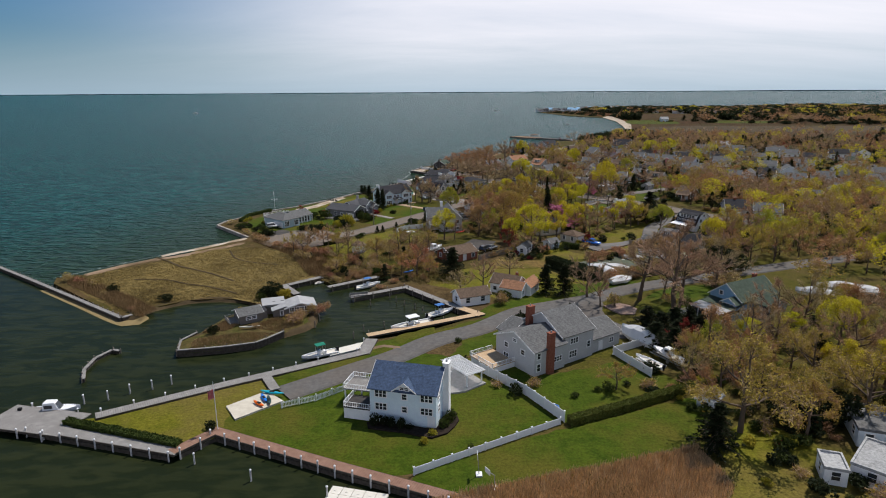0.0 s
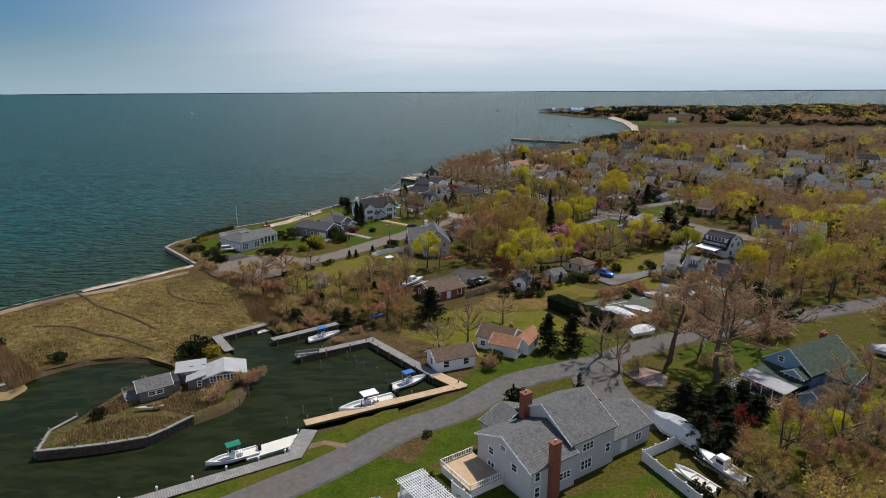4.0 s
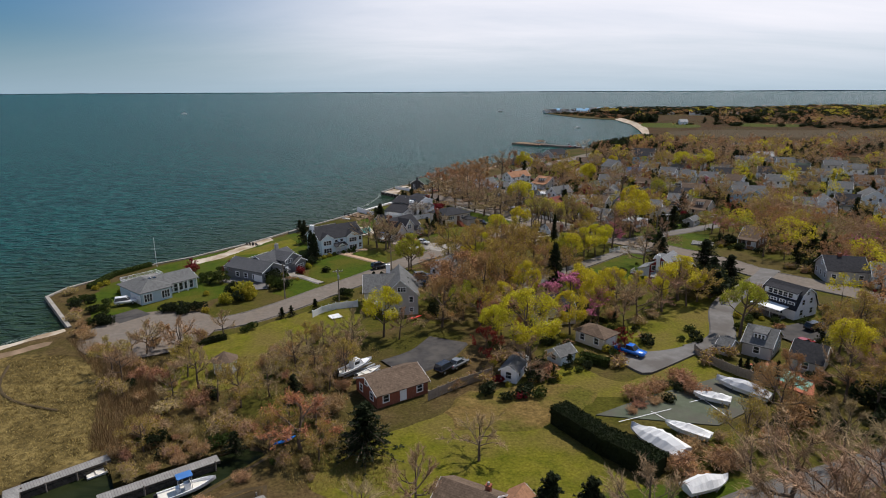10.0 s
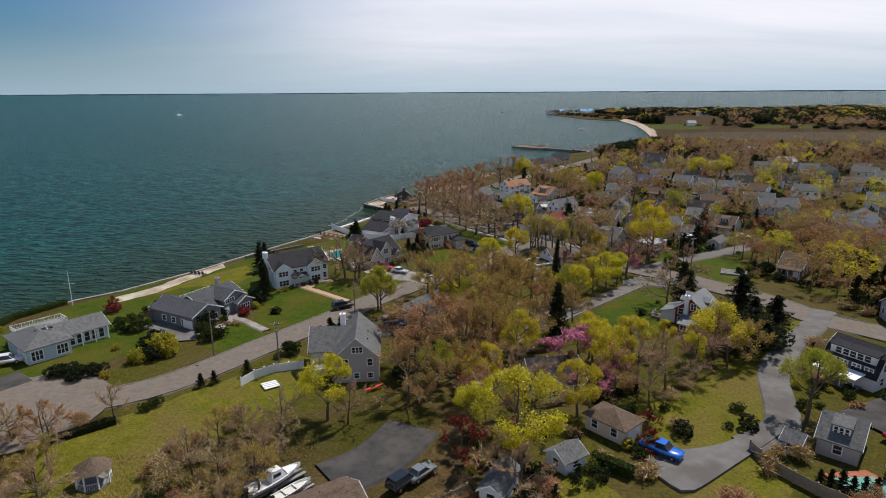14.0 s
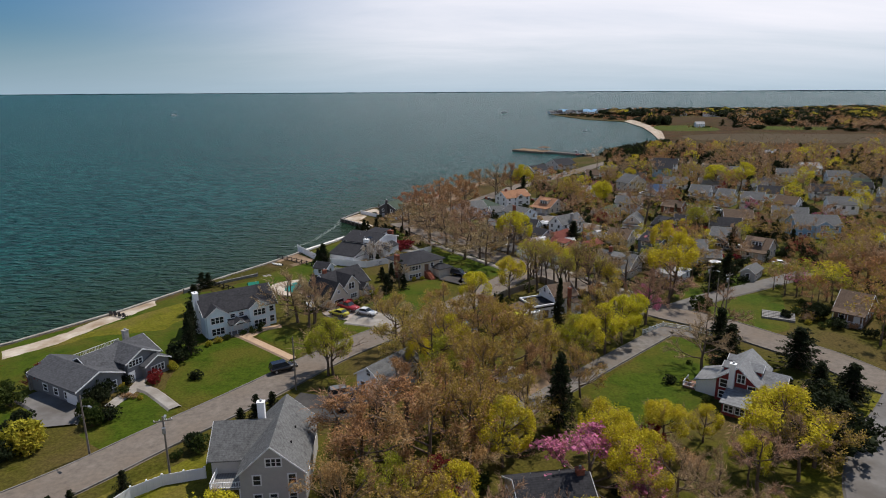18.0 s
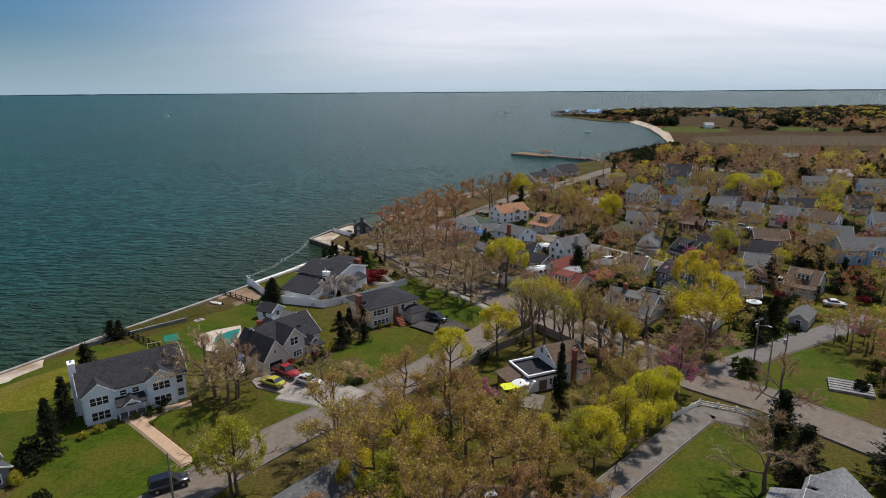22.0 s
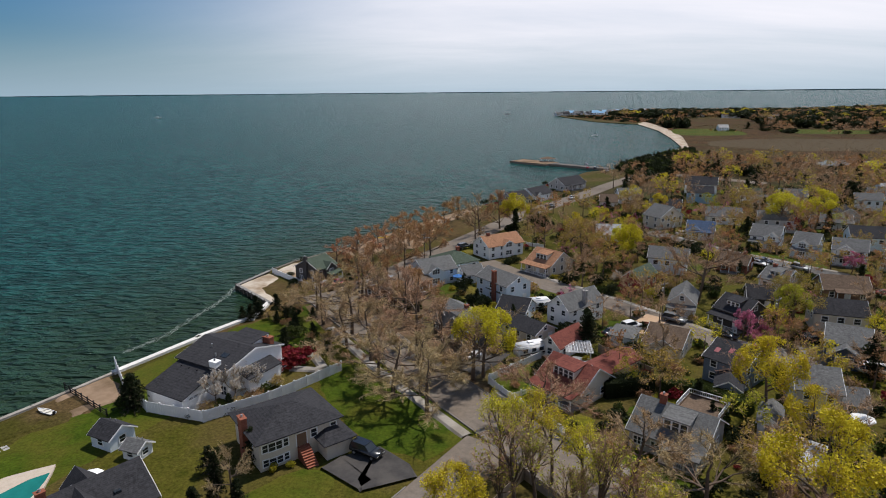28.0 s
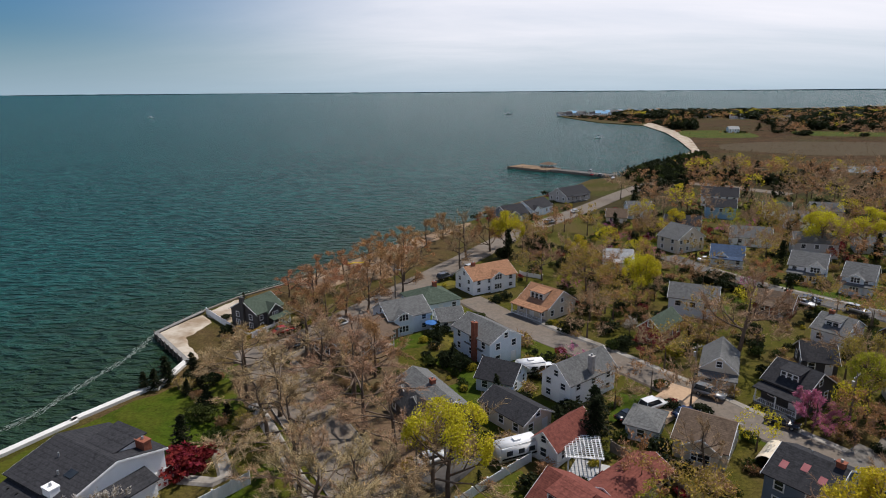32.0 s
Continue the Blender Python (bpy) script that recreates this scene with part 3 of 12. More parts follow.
SHORE_FAR = [(156.0, 654.0), (190.7, 695.0), (232.3, 773.0), (254.5, 864.8), (279.8, 986.5), (297.7, 1140.6), (252.9, 1224.8), (231.4, 1414.2), (231.8, 1522.5), (414.3, 1735.3), (724.1, 1852.0), (987.5, 1951.1), (1168.7, 1964.2), (3300, 1900), (2200, -600), (0, -500), (-60, -60)]
LAND = SHORE_CREEK + SHORE_ISLE + SHORE_MARSH + SHORE_BAY + SHORE_FAR


def inside(x, y, poly):
    odd = False
    j = len(poly) - 1
    for i in range(len(poly)):
        (xi, yi), (xj, yj) = poly[i], poly[j]
        if (yi > y) != (yj > y) and x < (xj - xi) * (y - yi) / (yj - yi) + xi:
            odd = not odd
        j = i
    return odd


def bank(pts):
    """A sloping muddy edge between the low ground and the water."""
    p = smooth_line(pts, 2.0)
    bm = bmesh.new()
    rows = []
    for i, (x, y) in enumerate(p):
        ax, ay = p[max(i - 1, 0)]
        bx, by = p[min(i + 1, len(p) - 1)]
        d = math.hypot(bx - ax, by - ay) or 1
        nx, ny = (by - ay) / d, -(bx - ax) / d
        if inside(x + nx * 1.5, y + ny * 1.5, LAND):
            nx, ny = -nx, -ny
        j = 0.9 * noise.noise((x * 0.3, y * 0.3, 0))
        rows.append([bm.verts.new((x + nx * o, y + ny * o, z)) for o, z in ((-0.8, 0.03), (0.1, -0.02), (0.5 + 0.4 * j, -0.4), (0.9 + 0.4 * j, -0.74), (1.8 + 0.4 * j, -1.2))])
    for r, s in zip(rows, rows[1:]):
        for k in range(4):
            bm.faces.new((r[k], r[k + 1], s[k + 1], s[k]))
    tagged(part("bank", bm, MUDBANK, smooth=True), "muddy sloping bank of the marsh edge", "bank", kind="structure")


bank(SHORE_ISLE[4:])
bank(SHORE_ISLE[:3])
bank(SHORE_CREEK[13:19])
bank(SHORE_MARSH[1:7])
land = sheet("ground", LAND, 0.0, SCRUB, "scrubby low coastal ground with leaf litter and patchy grass", "ground", edge=3.0)

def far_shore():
    """A thin wooded barrier shore on the horizon, distance haze painted into its blue-grey."""
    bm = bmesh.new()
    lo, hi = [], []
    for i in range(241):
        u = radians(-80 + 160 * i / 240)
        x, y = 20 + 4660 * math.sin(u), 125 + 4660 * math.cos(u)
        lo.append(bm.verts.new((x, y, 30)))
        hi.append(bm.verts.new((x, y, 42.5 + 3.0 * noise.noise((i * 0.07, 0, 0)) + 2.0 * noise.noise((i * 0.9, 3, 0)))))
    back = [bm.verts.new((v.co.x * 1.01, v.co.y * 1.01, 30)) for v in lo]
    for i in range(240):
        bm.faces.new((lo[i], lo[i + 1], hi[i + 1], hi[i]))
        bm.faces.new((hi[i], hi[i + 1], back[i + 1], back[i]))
    tagged(part("far_shore", bm, mat("far_woods", (0.045, 0.080, 0.105), (0.065, 0.105, 0.13), 0.02, 1.0)), "thin dark wooded barrier shore across the bay, tinted with painted haze", "shore", kind="structure")


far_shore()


# ---- lawns, marsh and sand ----
LAWNS = []
PATCHES = []


def patch(name, pts, material, label, category="lawn", z=None, curved=True):
    if z is None:
        PATCHES.append(name)
        z = 0.02 + 0.003 * (len(PATCHES) % 60)
    if category in ("lawn", "beach"):
        LAWNS.append(pts)
    rag = 0.0
    if material in (LAWN, LAWN_DRY, MARSH, SAND, SAND_BROWN):
        rag = 0.35
    if material in (SUNBURNT, ISLET, SCRUB):
        rag = 0.9
    if rag and not curved:
        q = []
        for (ax, ay), (bx, by) in zip(pts, list(pts[1:]) + [pts[0]]):
            k = max(1, int(math.hypot(bx - ax, by - ay) / 1.5))
            q += [(ax + (bx - ax) * i / k, ay + (by - ay) * i / k) for i in range(k)]
        pts = q
    return sheet(name, pts, z, material, label, category, edge=z - 0.004, curved=curved, jag=rag, flare=0.6 if rag else 0.0) if z > 0 else sheet(name, pts, z, material, label, category, edge=0.1)


patch("yards", [(15, 20), (5, 90), (12, 128), (22, 160), (30, 190), (10, 205), (-20, 190), (-35, 205), (-40, 225), (-12, 300), (8, 345), (20, 385), (50, 445), (85, 500), (140, 500), (330, 470), (420, 300), (330, -40), (60, -40)], YARD, "patchy grass and leaf litter between the houses", "ground", z=0.012)
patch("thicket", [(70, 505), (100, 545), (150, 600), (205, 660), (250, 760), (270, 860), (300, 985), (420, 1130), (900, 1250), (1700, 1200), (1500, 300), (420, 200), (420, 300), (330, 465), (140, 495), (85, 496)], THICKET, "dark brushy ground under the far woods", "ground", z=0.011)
patch("seaside_lawn", [(-63.1, 207.0), (-72.1, 219.5), (-73.6, 232.0), (-68, 250), (-48, 276), (-20, 327), (-12, 343), (-5, 353), (5, 366), (20, 385), (8, 345), (-12, 300), (-35, 232), (-49.8, 212.5)], LAWN, "mown grass of the waterfront gardens", "ground", z=0.015, curved=False)
patch("creek_lawn", [(-55.3, 81.8), (-15.1, 104.7), (-10.1, 108.2), (6.9, 102.9), (17.1, 82.0), (-3.7, 69.8), (-10.6, 69.6), (-32.8, 78.9), (-36.8, 75.0)], LAWN, "mown grass of the creekside gardens", "ground", z=0.014, curved=False)
patch("bare_ground", [(2.8, 363.3), (15.2, 376.5), (22.0, 389.0), (31.0, 380.0), (34.5, 352.0), (42.0, 334.0), (47.5, 318.5), (53.0, 309.0), (57.0, 300.0), (50.5, 300.5), (41.0, 312.0), (19.2, 341.9), (11.4, 347.4)], LITTER, "brown leaf-littered ground under the street trees", "ground", z=0.0165)
patch("marsh", [(-98.9, 153.9), (-73.2, 131.1), (-67.8, 134.8), (-54.1, 141.1), (-43.1, 136.3), (-41.8, 150.1), (-35.0, 156.5), (-45.2, 177.9), (-58.5, 188.5), (-75.6, 185.2), (-77.2, 177.8), (-91.8, 163.1)], MARSH, "flattened tan marsh grass with darker wet tracks", "marsh")
patch("island_ground", [(-30.9, 131.6), (-29.6, 123.2), (-33.8, 117.4), (-37.0, 112.4), (-49.6, 108.6), (-50.9, 113.2), (-48.6, 118.4), (-46.5, 126.5), (-41.2, 133.8)], ISLET, "rough tan and olive grass on the boathouse islet", "ground")
patch("lawn", [(-32.9, 79.0), (-36.7, 74.9), (-55.8, 81.8), (-51.4, 84.0), (-36.3, 93.0), (-30.6, 96.2), (-28.1, 90.5), (-33.4, 84.3)], LAWN_DRY, "dry yellow-green lawn on the point beside the creek", curved=False)
patch("lawn", [(-28.0, 97.7), (-18.9, 102.6), (-10.1, 108.7), (-14.4, 99.7), (-21.5, 94.4), (-27.2, 92.5)], LAWN, "mown green lawn strip beside the creek dock", curved=False)
patch("lawn", [(-13.0, 110.4), (-2.7, 116.5), (8.8, 124.0), (17.8, 121.8), (2.0, 116.5), (-6.9, 108.7)], LAWN, "mown green lawn along the creek bulkhead", curved=False)
patch("lawn", [(-31.7, 79.5), (-20.0, 87.1), (-7.7, 90.2), (6.0, 95.7), (17.1, 82.0), (-3.7, 69.6), (-10.6, 69.3)], LAWN, "smooth dark green lawn around the white house", curved=False)
patch("lawn", [(4.8, 102.9), (13.7, 91.9), (18.3, 82.0), (26.2, 86.1), (41.7, 91.5), (33.8, 102.5), (16.2, 95.9), (10.2, 105.3)], LAWN, "green lawn behind the grey house", curved=False)
patch("lawn", [(1.7, 104.0), (5.3, 113.5), (17.6, 120.9), (25.1, 125.8), (21.0, 119.2), (12.0, 111.9)], LAWN, "mown green lawn beside the lane", curved=False)
patch("field", [(-3.6, 68.4), (16.5, 78.9), (40.6, 88.6), (40.6, 82.5), (32.2, 73.7), (15.5, 67.6), (2.4, 62.3)], LAWN, "long green field beside the reeds", curved=False)
patch("field", [(38.4, 73.6), (45.8, 80.8), (52.2, 73.4), (51.8, 61.8), (35.0, 59.0)], LAWN_DRY, "rough weedy clearing beside the sheds", curved=True)
patch("field", [(-3.5, 150.1), (0.3, 156.9), (13.2, 166.8), (23.4, 175.3), (35.2, 184.0), (44.3, 177.6), (64.1, 191.0), (58.3, 177.6), (44.1, 173.0), (31.5, 171.9), (36.2, 150.8), (47.4, 147.4), (26.4, 137.1), (13.0, 139.1)], LAWN_DRY, "open yellow-green grass field with worn patches")
patch("lawn", [(26.8, 144.9), (36.4, 148.8), (52.5, 150.1), (40.0, 141.3), (17.5, 129.9), (9.2, 125.6), (11.8, 133.2)], LAWN, "green roadside lawn")
patch("lawn", [(44.5, 131.0), (48.1, 136.8), (54.8, 143.0), (64.0, 146.6), (72.0, 146.0), (66.0, 136.0), (58.5, 128.5), (54.0, 123.0), (48.0, 126.0)], LAWN, "green lawn under bare trees beside the blue house")
patch("plaza", [(36.9, 131.6), (41.2, 133.2), (44.0, 129.6), (42.4, 126.0), (39.4, 126.4)], mat("pink_pavers", (0.26, 0.175, 0.14), (0.36, 0.26, 0.21), 2.0, 0.9, bump=0.3), "pinkish paved corner beside the drive", "patio", z=0.29)
sheet("driveway", smooth_line([(27.5, 129.5), (33.5, 136.4), (37.4, 134.2), (35.9, 128.6), (36.4, 122.2), (39.0, 117.9), (36.5, 113.0), (33.0, 114.6), (30.6, 121.8), (27.5, 125.5), (27.5, 129.5)], 1.5)[:-1], 0.205, ASPHALT, "worn asphalt driveway of the grey house", "driveway", edge=0.2)
patch("field", [(48.0, 201.6), (58.5, 206.9), (71.3, 218.1), (94.3, 238.8), (95.8, 237.0), (76.2, 218.1), (68.4, 198.6), (58.0, 191.4), (50.6, 189.7)], LAWN_DRY, "sloping yellow-green lawn beside the curved drive")
patch("lawn", [(52.0, 239.0), (69.6, 258.0), (70.9, 248.9), (61.9, 233.6), (52.0, 228.6)], LAWN, "green lawn beside the gravel lane")
patch("lawn", [(-38.0, 189.1), (-31.6, 197.1), (-19.1, 210.0), (-8.7, 220.2), (-5.1, 210.5), (-7.5, 203.2), (-14.0, 194.2), (-21.5, 189.6), (-20.0, 181.4), (-22.5, 176.8), (-28.6, 173.3), (-34.5, 177.4)], LAWN_DRY, "sunlit rough lawn below the waterfront road")
patch("lawn", [(-54.0, 255.7), (-48.3, 268.8), (-39.5, 281.6), (-34.3, 273.4), (-36.5, 266.0), (-49.7, 261.9)], LAWN_DRY, "back lawn above the sand beach", curved=False)
patch("lawn", [(-26.2, 256.0), (-17.2, 262.2), (-5.1, 250.6), (-6.3, 245.2), (-17.6, 233.9), (-23.2, 239.1)], LAWN, "clipped green front lawn of the white house", curved=False)
patch("lawn", [(-15.5, 263.5), (-11.2, 267.6), (-5.3, 262.3), (-5.1, 253.8)], LAWN, "small green front lawn beside a brick walk", curved=False)
patch("lawn", [(-28.9, 232.0), (-26.7, 238.3), (-18.7, 232.1), (-25.4, 224.1)], LAWN, "small green lawn beside a curved walk", curved=False)
patch("lawn", [(-23.3, 239.3), (-28.1, 230.5), (-18.3, 230.4), (-24.0, 221.7), (-28.8, 225.6)], LAWN, "green lawn beside the road", curved=False)
patch("lawn", [(-27.4, 300.4), (-18.0, 314.0), (-13.2, 320.4), (-12.3, 308.3), (-15.8, 300.4), (-20.7, 291.4)], LAWN, "green seaside lawn beside the pool", curved=False)
patch("lawn", [(-38.6, 297.9), (-20.5, 317.1), (-15.0, 322.1), (-28.0, 301.6), (-33.1, 295.6)], SCRUB, "dry grass strip along the seawall", curved=False)
patch("lawn", [(5.0, 280.5), (9.9, 289.6), (16.1, 298.3), (22.2, 298.3), (18.3, 284.1), (13.9, 271.6), (7.2, 275.8)], LAWN, "green sloping front lawns")
patch("lawn", [(-0.4, 270.1), (4.8, 270.8), (9.2, 267.6), (5.4, 264.6)], LAWN, "kidney-shaped green lawn in the driveway")
patch("lawn", [(14.5, 327.0), (19.5, 335.0), (29.9, 320.4), (38.9, 307.8), (34.0, 302.8), (26.0, 307.0), (19.0, 316.5)], LAWN, "green lawn beside the concrete pavement", curved=False)
patch("lawn", [(17.6, 342.2), (18.8, 343.0), (25.2, 333.1), (32.6, 322.6), (41.6, 309.8), (40.6, 308.9), (31.6, 321.4), (24.2, 331.8)], LAWN, "grass verge between the pavement and the street", curved=False)
patch("lawn", [(44.6, 325.2), (52.4, 332.7), (54.0, 329.2), (50.0, 320.0)], LAWN, "fenced bright green lawn", curved=False)
patch("lawn", [(61.8, 312.3), (69.6, 320.2), (72.3, 317.5), (65.2, 310.8)], LAWN, "small bright green back lawn", curved=False)
patch("lawn", [(79.2, 290.3), (110.7, 311.8), (122.2, 317.8), (95.4, 294.5), (77.7, 284.7)], LAWN, "green roadside lawn", curved=False)
patch("field", [(77.3, 276.6), (96.5, 288.5), (105.3, 292.5), (93.6, 266.3), (86.2, 263.9)], LAWN, "broad green corner lawn", curved=False)
patch("lawn", [(47.4, 239.0), (66.2, 259.0), (71.8, 259.1), (62.3, 235.9), (52.4, 230.1)], LAWN, "green lawn behind the red farmhouse")
patch("lawn", [(-9.4, 346.1), (-5.9, 351.5), (7.2, 349.0), (10.6, 338.0), (5.8, 337.9)], LAWN, "green seaside lawn")
patch("lawn", [(96.0, 410.3), (111.0, 406.0), (107.2, 394.1), (98.4, 394.0)], LAWN, "green back lawn")
patch("lawn", [(109.4, 436.8), (121.4, 420.1), (113.4, 415.1), (104.8, 428.0)], LAWN, "green front lawns along the street", curved=False)
patch("lawn", [(122.6, 422.7), (140.8, 396.4), (136.1, 389.3), (127.7, 402.1)], LAWN, "green front lawns along the street", curved=False)
patch("lawn", [(70.7, 354.0), (76.9, 353.1), (73.2, 346.9), (67.0, 346.0)], LAWN, "small front lawn", curved=False)
patch("beach", [(-61.5, 254.5), (-56.1, 260.9), (-52.6, 271.0), (-46.8, 283.6), (-45.2, 280.6), (-50.4, 267.6), (-54.3, 258.0), (-59.2, 251.6)], SAND, "pale sand strip above the seawall", "beach", curved=False)
patch("tidal_flat", [(272.7, 820.5), (336.7, 849.4), (438.5, 836.0), (587.6, 813.7), (484.6, 704.2), (363.5, 722.1), (310.9, 724.5), (277.3, 753.8), (258.6, 775.2)], MUDBANK, "dark wet flat in the tan salt marsh", "ground", z=0.22)
patch("marsh_pool", [(268.3, 652.1), (298.0, 660.7), (318.3, 653.5), (359.9, 645.9), (344.6, 626.1), (302.9, 630.1), (275.1, 628.1), (263.0, 637.1)], CREEK, "shallow still pool in the salt marsh", "water", z=0.19)
patch("beach", [(1.0, 414.4), (9.4, 428.9), (19.9, 448.1), (33.0, 469.3), (47.0, 488.1), (42.8, 475.6), (30.5, 449.6), (25.1, 419.2), (14.8, 416.5), (8.0, 407.0)], SAND_BROWN, "sandy lot behind the beach", "beach")
patch("beach", [(231.9, 773.0), (254.0, 864.8), (279.2, 986.5), (297.0, 1140.7), (327.7, 1216.4), (299.3, 1015.8), (270.0, 877.9), (240.0, 763.0)], SAND, "pale sand round the cove", "beach", curved=False)
patch("beach", [(-27.3, 319.7), (-23.6, 326.6), (-20.3, 323.8), (-16.6, 319.6), (-20.7, 313.4)], SAND_BROWN, "sandy yard behind the white fence", "beach", curved=False)
patch("beach", [(-12.5, 390.3), (-9.0, 400.4), (-4.9, 394.5), (-6.1, 383.9)], SAND, "sand yard behind the seawall", "beach", curved=False)
patch("beach", [(-85.3, 179.1), (-81.6, 183.5), (-77.6, 188.2), (-72.7, 194.3), (-66.8, 201.4), (-66.1, 200.6), (-71.5, 194.3), (-76.3, 188.1), (-81.1, 182.8), (-84.6, 178.3)], SAND, "pale debris-strewn beach beside the marsh", "beach")
patch("beach", [(-97.9, 160.0), (-88.6, 173.0), (-78.6, 181.1), (-65.6, 195.2), (-65.2, 193.9), (-78.0, 179.8), (-87.9, 171.6), (-96.8, 159.0)], SAND_BROWN, "narrow brown beach along the marsh", "beach")
patch("beach", [(193.0, 702.0), (214.0, 738.0), (230.6, 768.2), (255.0, 864.8), (279.8, 986.5), (297.7, 1140.6), (305.3, 1139.8), (283.1, 957.8), (253.7, 832.4), (238.0, 763.2), (214.0, 722.0)], SAND, "curving white sand beach of the far cove", "beach")
patch("marsh", [(232.1, 754.0), (286.1, 939.8), (315.3, 1097.4), (354.4, 1307.3), (543.8, 1226.6), (628.7, 1010.1), (700.0, 760.0), (430.0, 500.0), (272.0, 562.0), (262.0, 600.0), (247.2, 640.0), (224.0, 682.0)], MARSH_FAR, "wide brown salt marsh behind the cove", "marsh")
patch("court", [(36.4, 166.8), (45.5, 172.3), (59.9, 179.2), (64.7, 171.0), (53.8, 163.8)], mat("faded_green_court", (0.078, 0.092, 0.062), (0.115, 0.128, 0.092), 0.5, 0.9, bump=0.2, c3=(0.095, 0.090, 0.074), s3=0.15), "faded green tennis court used to lay up boats", "court", curved=False)
patch("pond", [(276.0, 640.8), (297.7, 646.4), (326.4, 645.1), (321.5, 632.4), (295.2, 630.4), (277.8, 634.3)], POND, "shallow bright tidal pond in the salt marsh", "water")
patch("field", [(302.5, 1015.5), (367.2, 1010.3), (348.0, 910.7), (280.4, 915.1)], LAWN, "far green field beside the marsh")
patch("field", [(430.6, 1005.2), (510.0, 959.5), (477.6, 910.1), (404.8, 931.6)], LAWN, "far green field beside the marsh")

patch("lawn", [(-28.6, 96.4), (-27.0, 97.9), (-18.9, 103.0), (-13.6, 108.9), (-12.9, 111.0), (-7.0, 116.0), (-2.2, 119.4), (-2.0, 117.6), (-7.4, 111.9), (-12.6, 105.2), (-18.8, 99.8), (-22.8, 96.2)], LAWN, "mown green lawn between the creek dock and the lane", curved=False)
patch("path", [(-14.0, 109.0), (-11.4, 110.5), (-8.2, 109.4), (-8.0, 108.4), (-11.2, 109.3), (-13.4, 108.1)], SAND_BROWN, "worn sandy path across the lawn", "path", z=0.24)
patch("clearing", [(26.5, 241.6), (28.5, 246.0), (35.0, 247.2), (41.4, 244.0), (40.0, 239.0), (36.5, 236.6), (30.0, 236.9)], SAND_BROWN, "bare sandy clearing among the woods", "ground", z=0.21)
patch("driveway", [(-4.6, 275.1), (-1.5, 279.0), (6.8, 275.2), (12.7, 270.3), (9.7, 267.3), (2.0, 270.7), (-2.8, 272.7)], mat("pinkish_concrete", (0.30, 0.255, 0.225), (0.38, 0.33, 0.29), 1.2, 0.9, bump=0.2, c3=(0.26, 0.22, 0.19), s3=0.2), "pinkish concrete parking apron beside the tan house", "driveway", z=0.235)

patch("verge", [(-41.2, 291.7), (-34.5, 304.3), (-25.0, 319.4), (-20.6, 317.4), (-25.7, 307.5), (-31.4, 298.8), (-34.8, 290.5)], SCRUB, "rough brown grass strip behind the seawall", "ground", z=0.225, curved=False)
patch("slope", [(4.4, 281.1), (8.2, 284.8), (15.8, 280.6), (15.8, 275.0), (12.8, 271.7), (8.2, 275.2)], ISLET, "rough olive grass slope beside the drive", "ground", z=0.23)

patch("worn_field", [(14.4, 169.6), (18.3, 173.7), (22.9, 175.1), (27.6, 175.7), (32.8, 177.3), (37.0, 175.2), (36.7, 170.6), (32.3, 166.2), (24.6, 163.3), (16.0, 163.8)], SUNBURNT, "sunburnt tan grass in the open field", "ground", z=0.226)

# ---- roads and drives ----
ROADS = []


def RZ():
    """Each road lies a little above the last."""
    return 0.215 + 0.006 * len(ROADS)


CUL = (-47.6, 199.5)
for track, wide in (([(-85.8, 176.7), (-80.8, 172.9), (-75.0, 167.2), (-70.4, 164.4), (-62.6, 159.2), (-54.6, 152.7)], 0.4), ([(-81.7, 154.5), (-73.5, 154.4), (-66.0, 150.4), (-59.4, 147.9), (-50.3, 142.3)], 0.3), ([(-66.0, 184.0), (-62.0, 176.0), (-56.0, 171.0), (-47.0, 168.0)], 0.3)):
    ribbon("marsh_ditch", track, wide, 0.24, MUDBANK, "dark wet ditch through the marsh grass", "ditch", edge=0.05, verge=0.12)
ribbon("road", [(-26.3, 90.9), (-18.1, 97.5), (-8.8, 105.1), (-1.5, 112.7), (7.9, 118.8), (17.4, 128.4), (26.4, 132.8), (36.2, 137.4), (39.6, 140.2), (50.7, 146.1), (64.3, 151.5), (82.0, 158.5), (100.6, 165.3), (128.9, 175.0)], 5.2, RZ(), ASPHALT, "worn grey asphalt lane along the creek", "road")
ribbon("road", [(-47.1, 199.5), (-38.0, 203.0), (-29.5, 208.5), (-22.5, 217.0), (-16.9, 225.5), (-11.5, 232.8), (-6.4, 240.0), (-1.5, 248.0), (5.0, 257.2), (14.0, 267.0), (23.4, 277.2), (30.6, 287.5), (36.7, 296.8), (43.0, 306.5)], 7.0, RZ(), ROAD_TAN, "brownish asphalt waterfront road", "road")
sheet("road", [(CUL[0] + 13 * math.cos(k * math.pi / 18), CUL[1] + 13 * math.sin(k * math.pi / 18)) for k in range(36)], 0.36, ROAD_TAN, "round asphalt turning circle", "road", edge=0.1)
ribbon("road", [(4.5, 372.0), (12.6, 359.6), (21.7, 345.6), (28.3, 334.9), (35.5, 324.7), (45.5, 311.0), (51.5, 302.6), (57.5, 293.6), (65.0, 284.2), (70.2, 277.6), (78.4, 271.0), (83.5, 264.8), (93.8, 251.0), (99.3, 238.8), (109.8, 228.4), (117.0, 218.0)], 8.6, RZ(), ROAD_TAN, "wide worn asphalt street", "road")
ribbon("lane", [(31.4, 228.5), (37.5, 234.9), (43.4, 240.6), (55.1, 252.2), (69.7, 266.2), (70.1, 264.4), (74.1, 262.8)], 3.6, RZ(), GRAVEL, "pale rutted gravel lane edged with stones", "road")
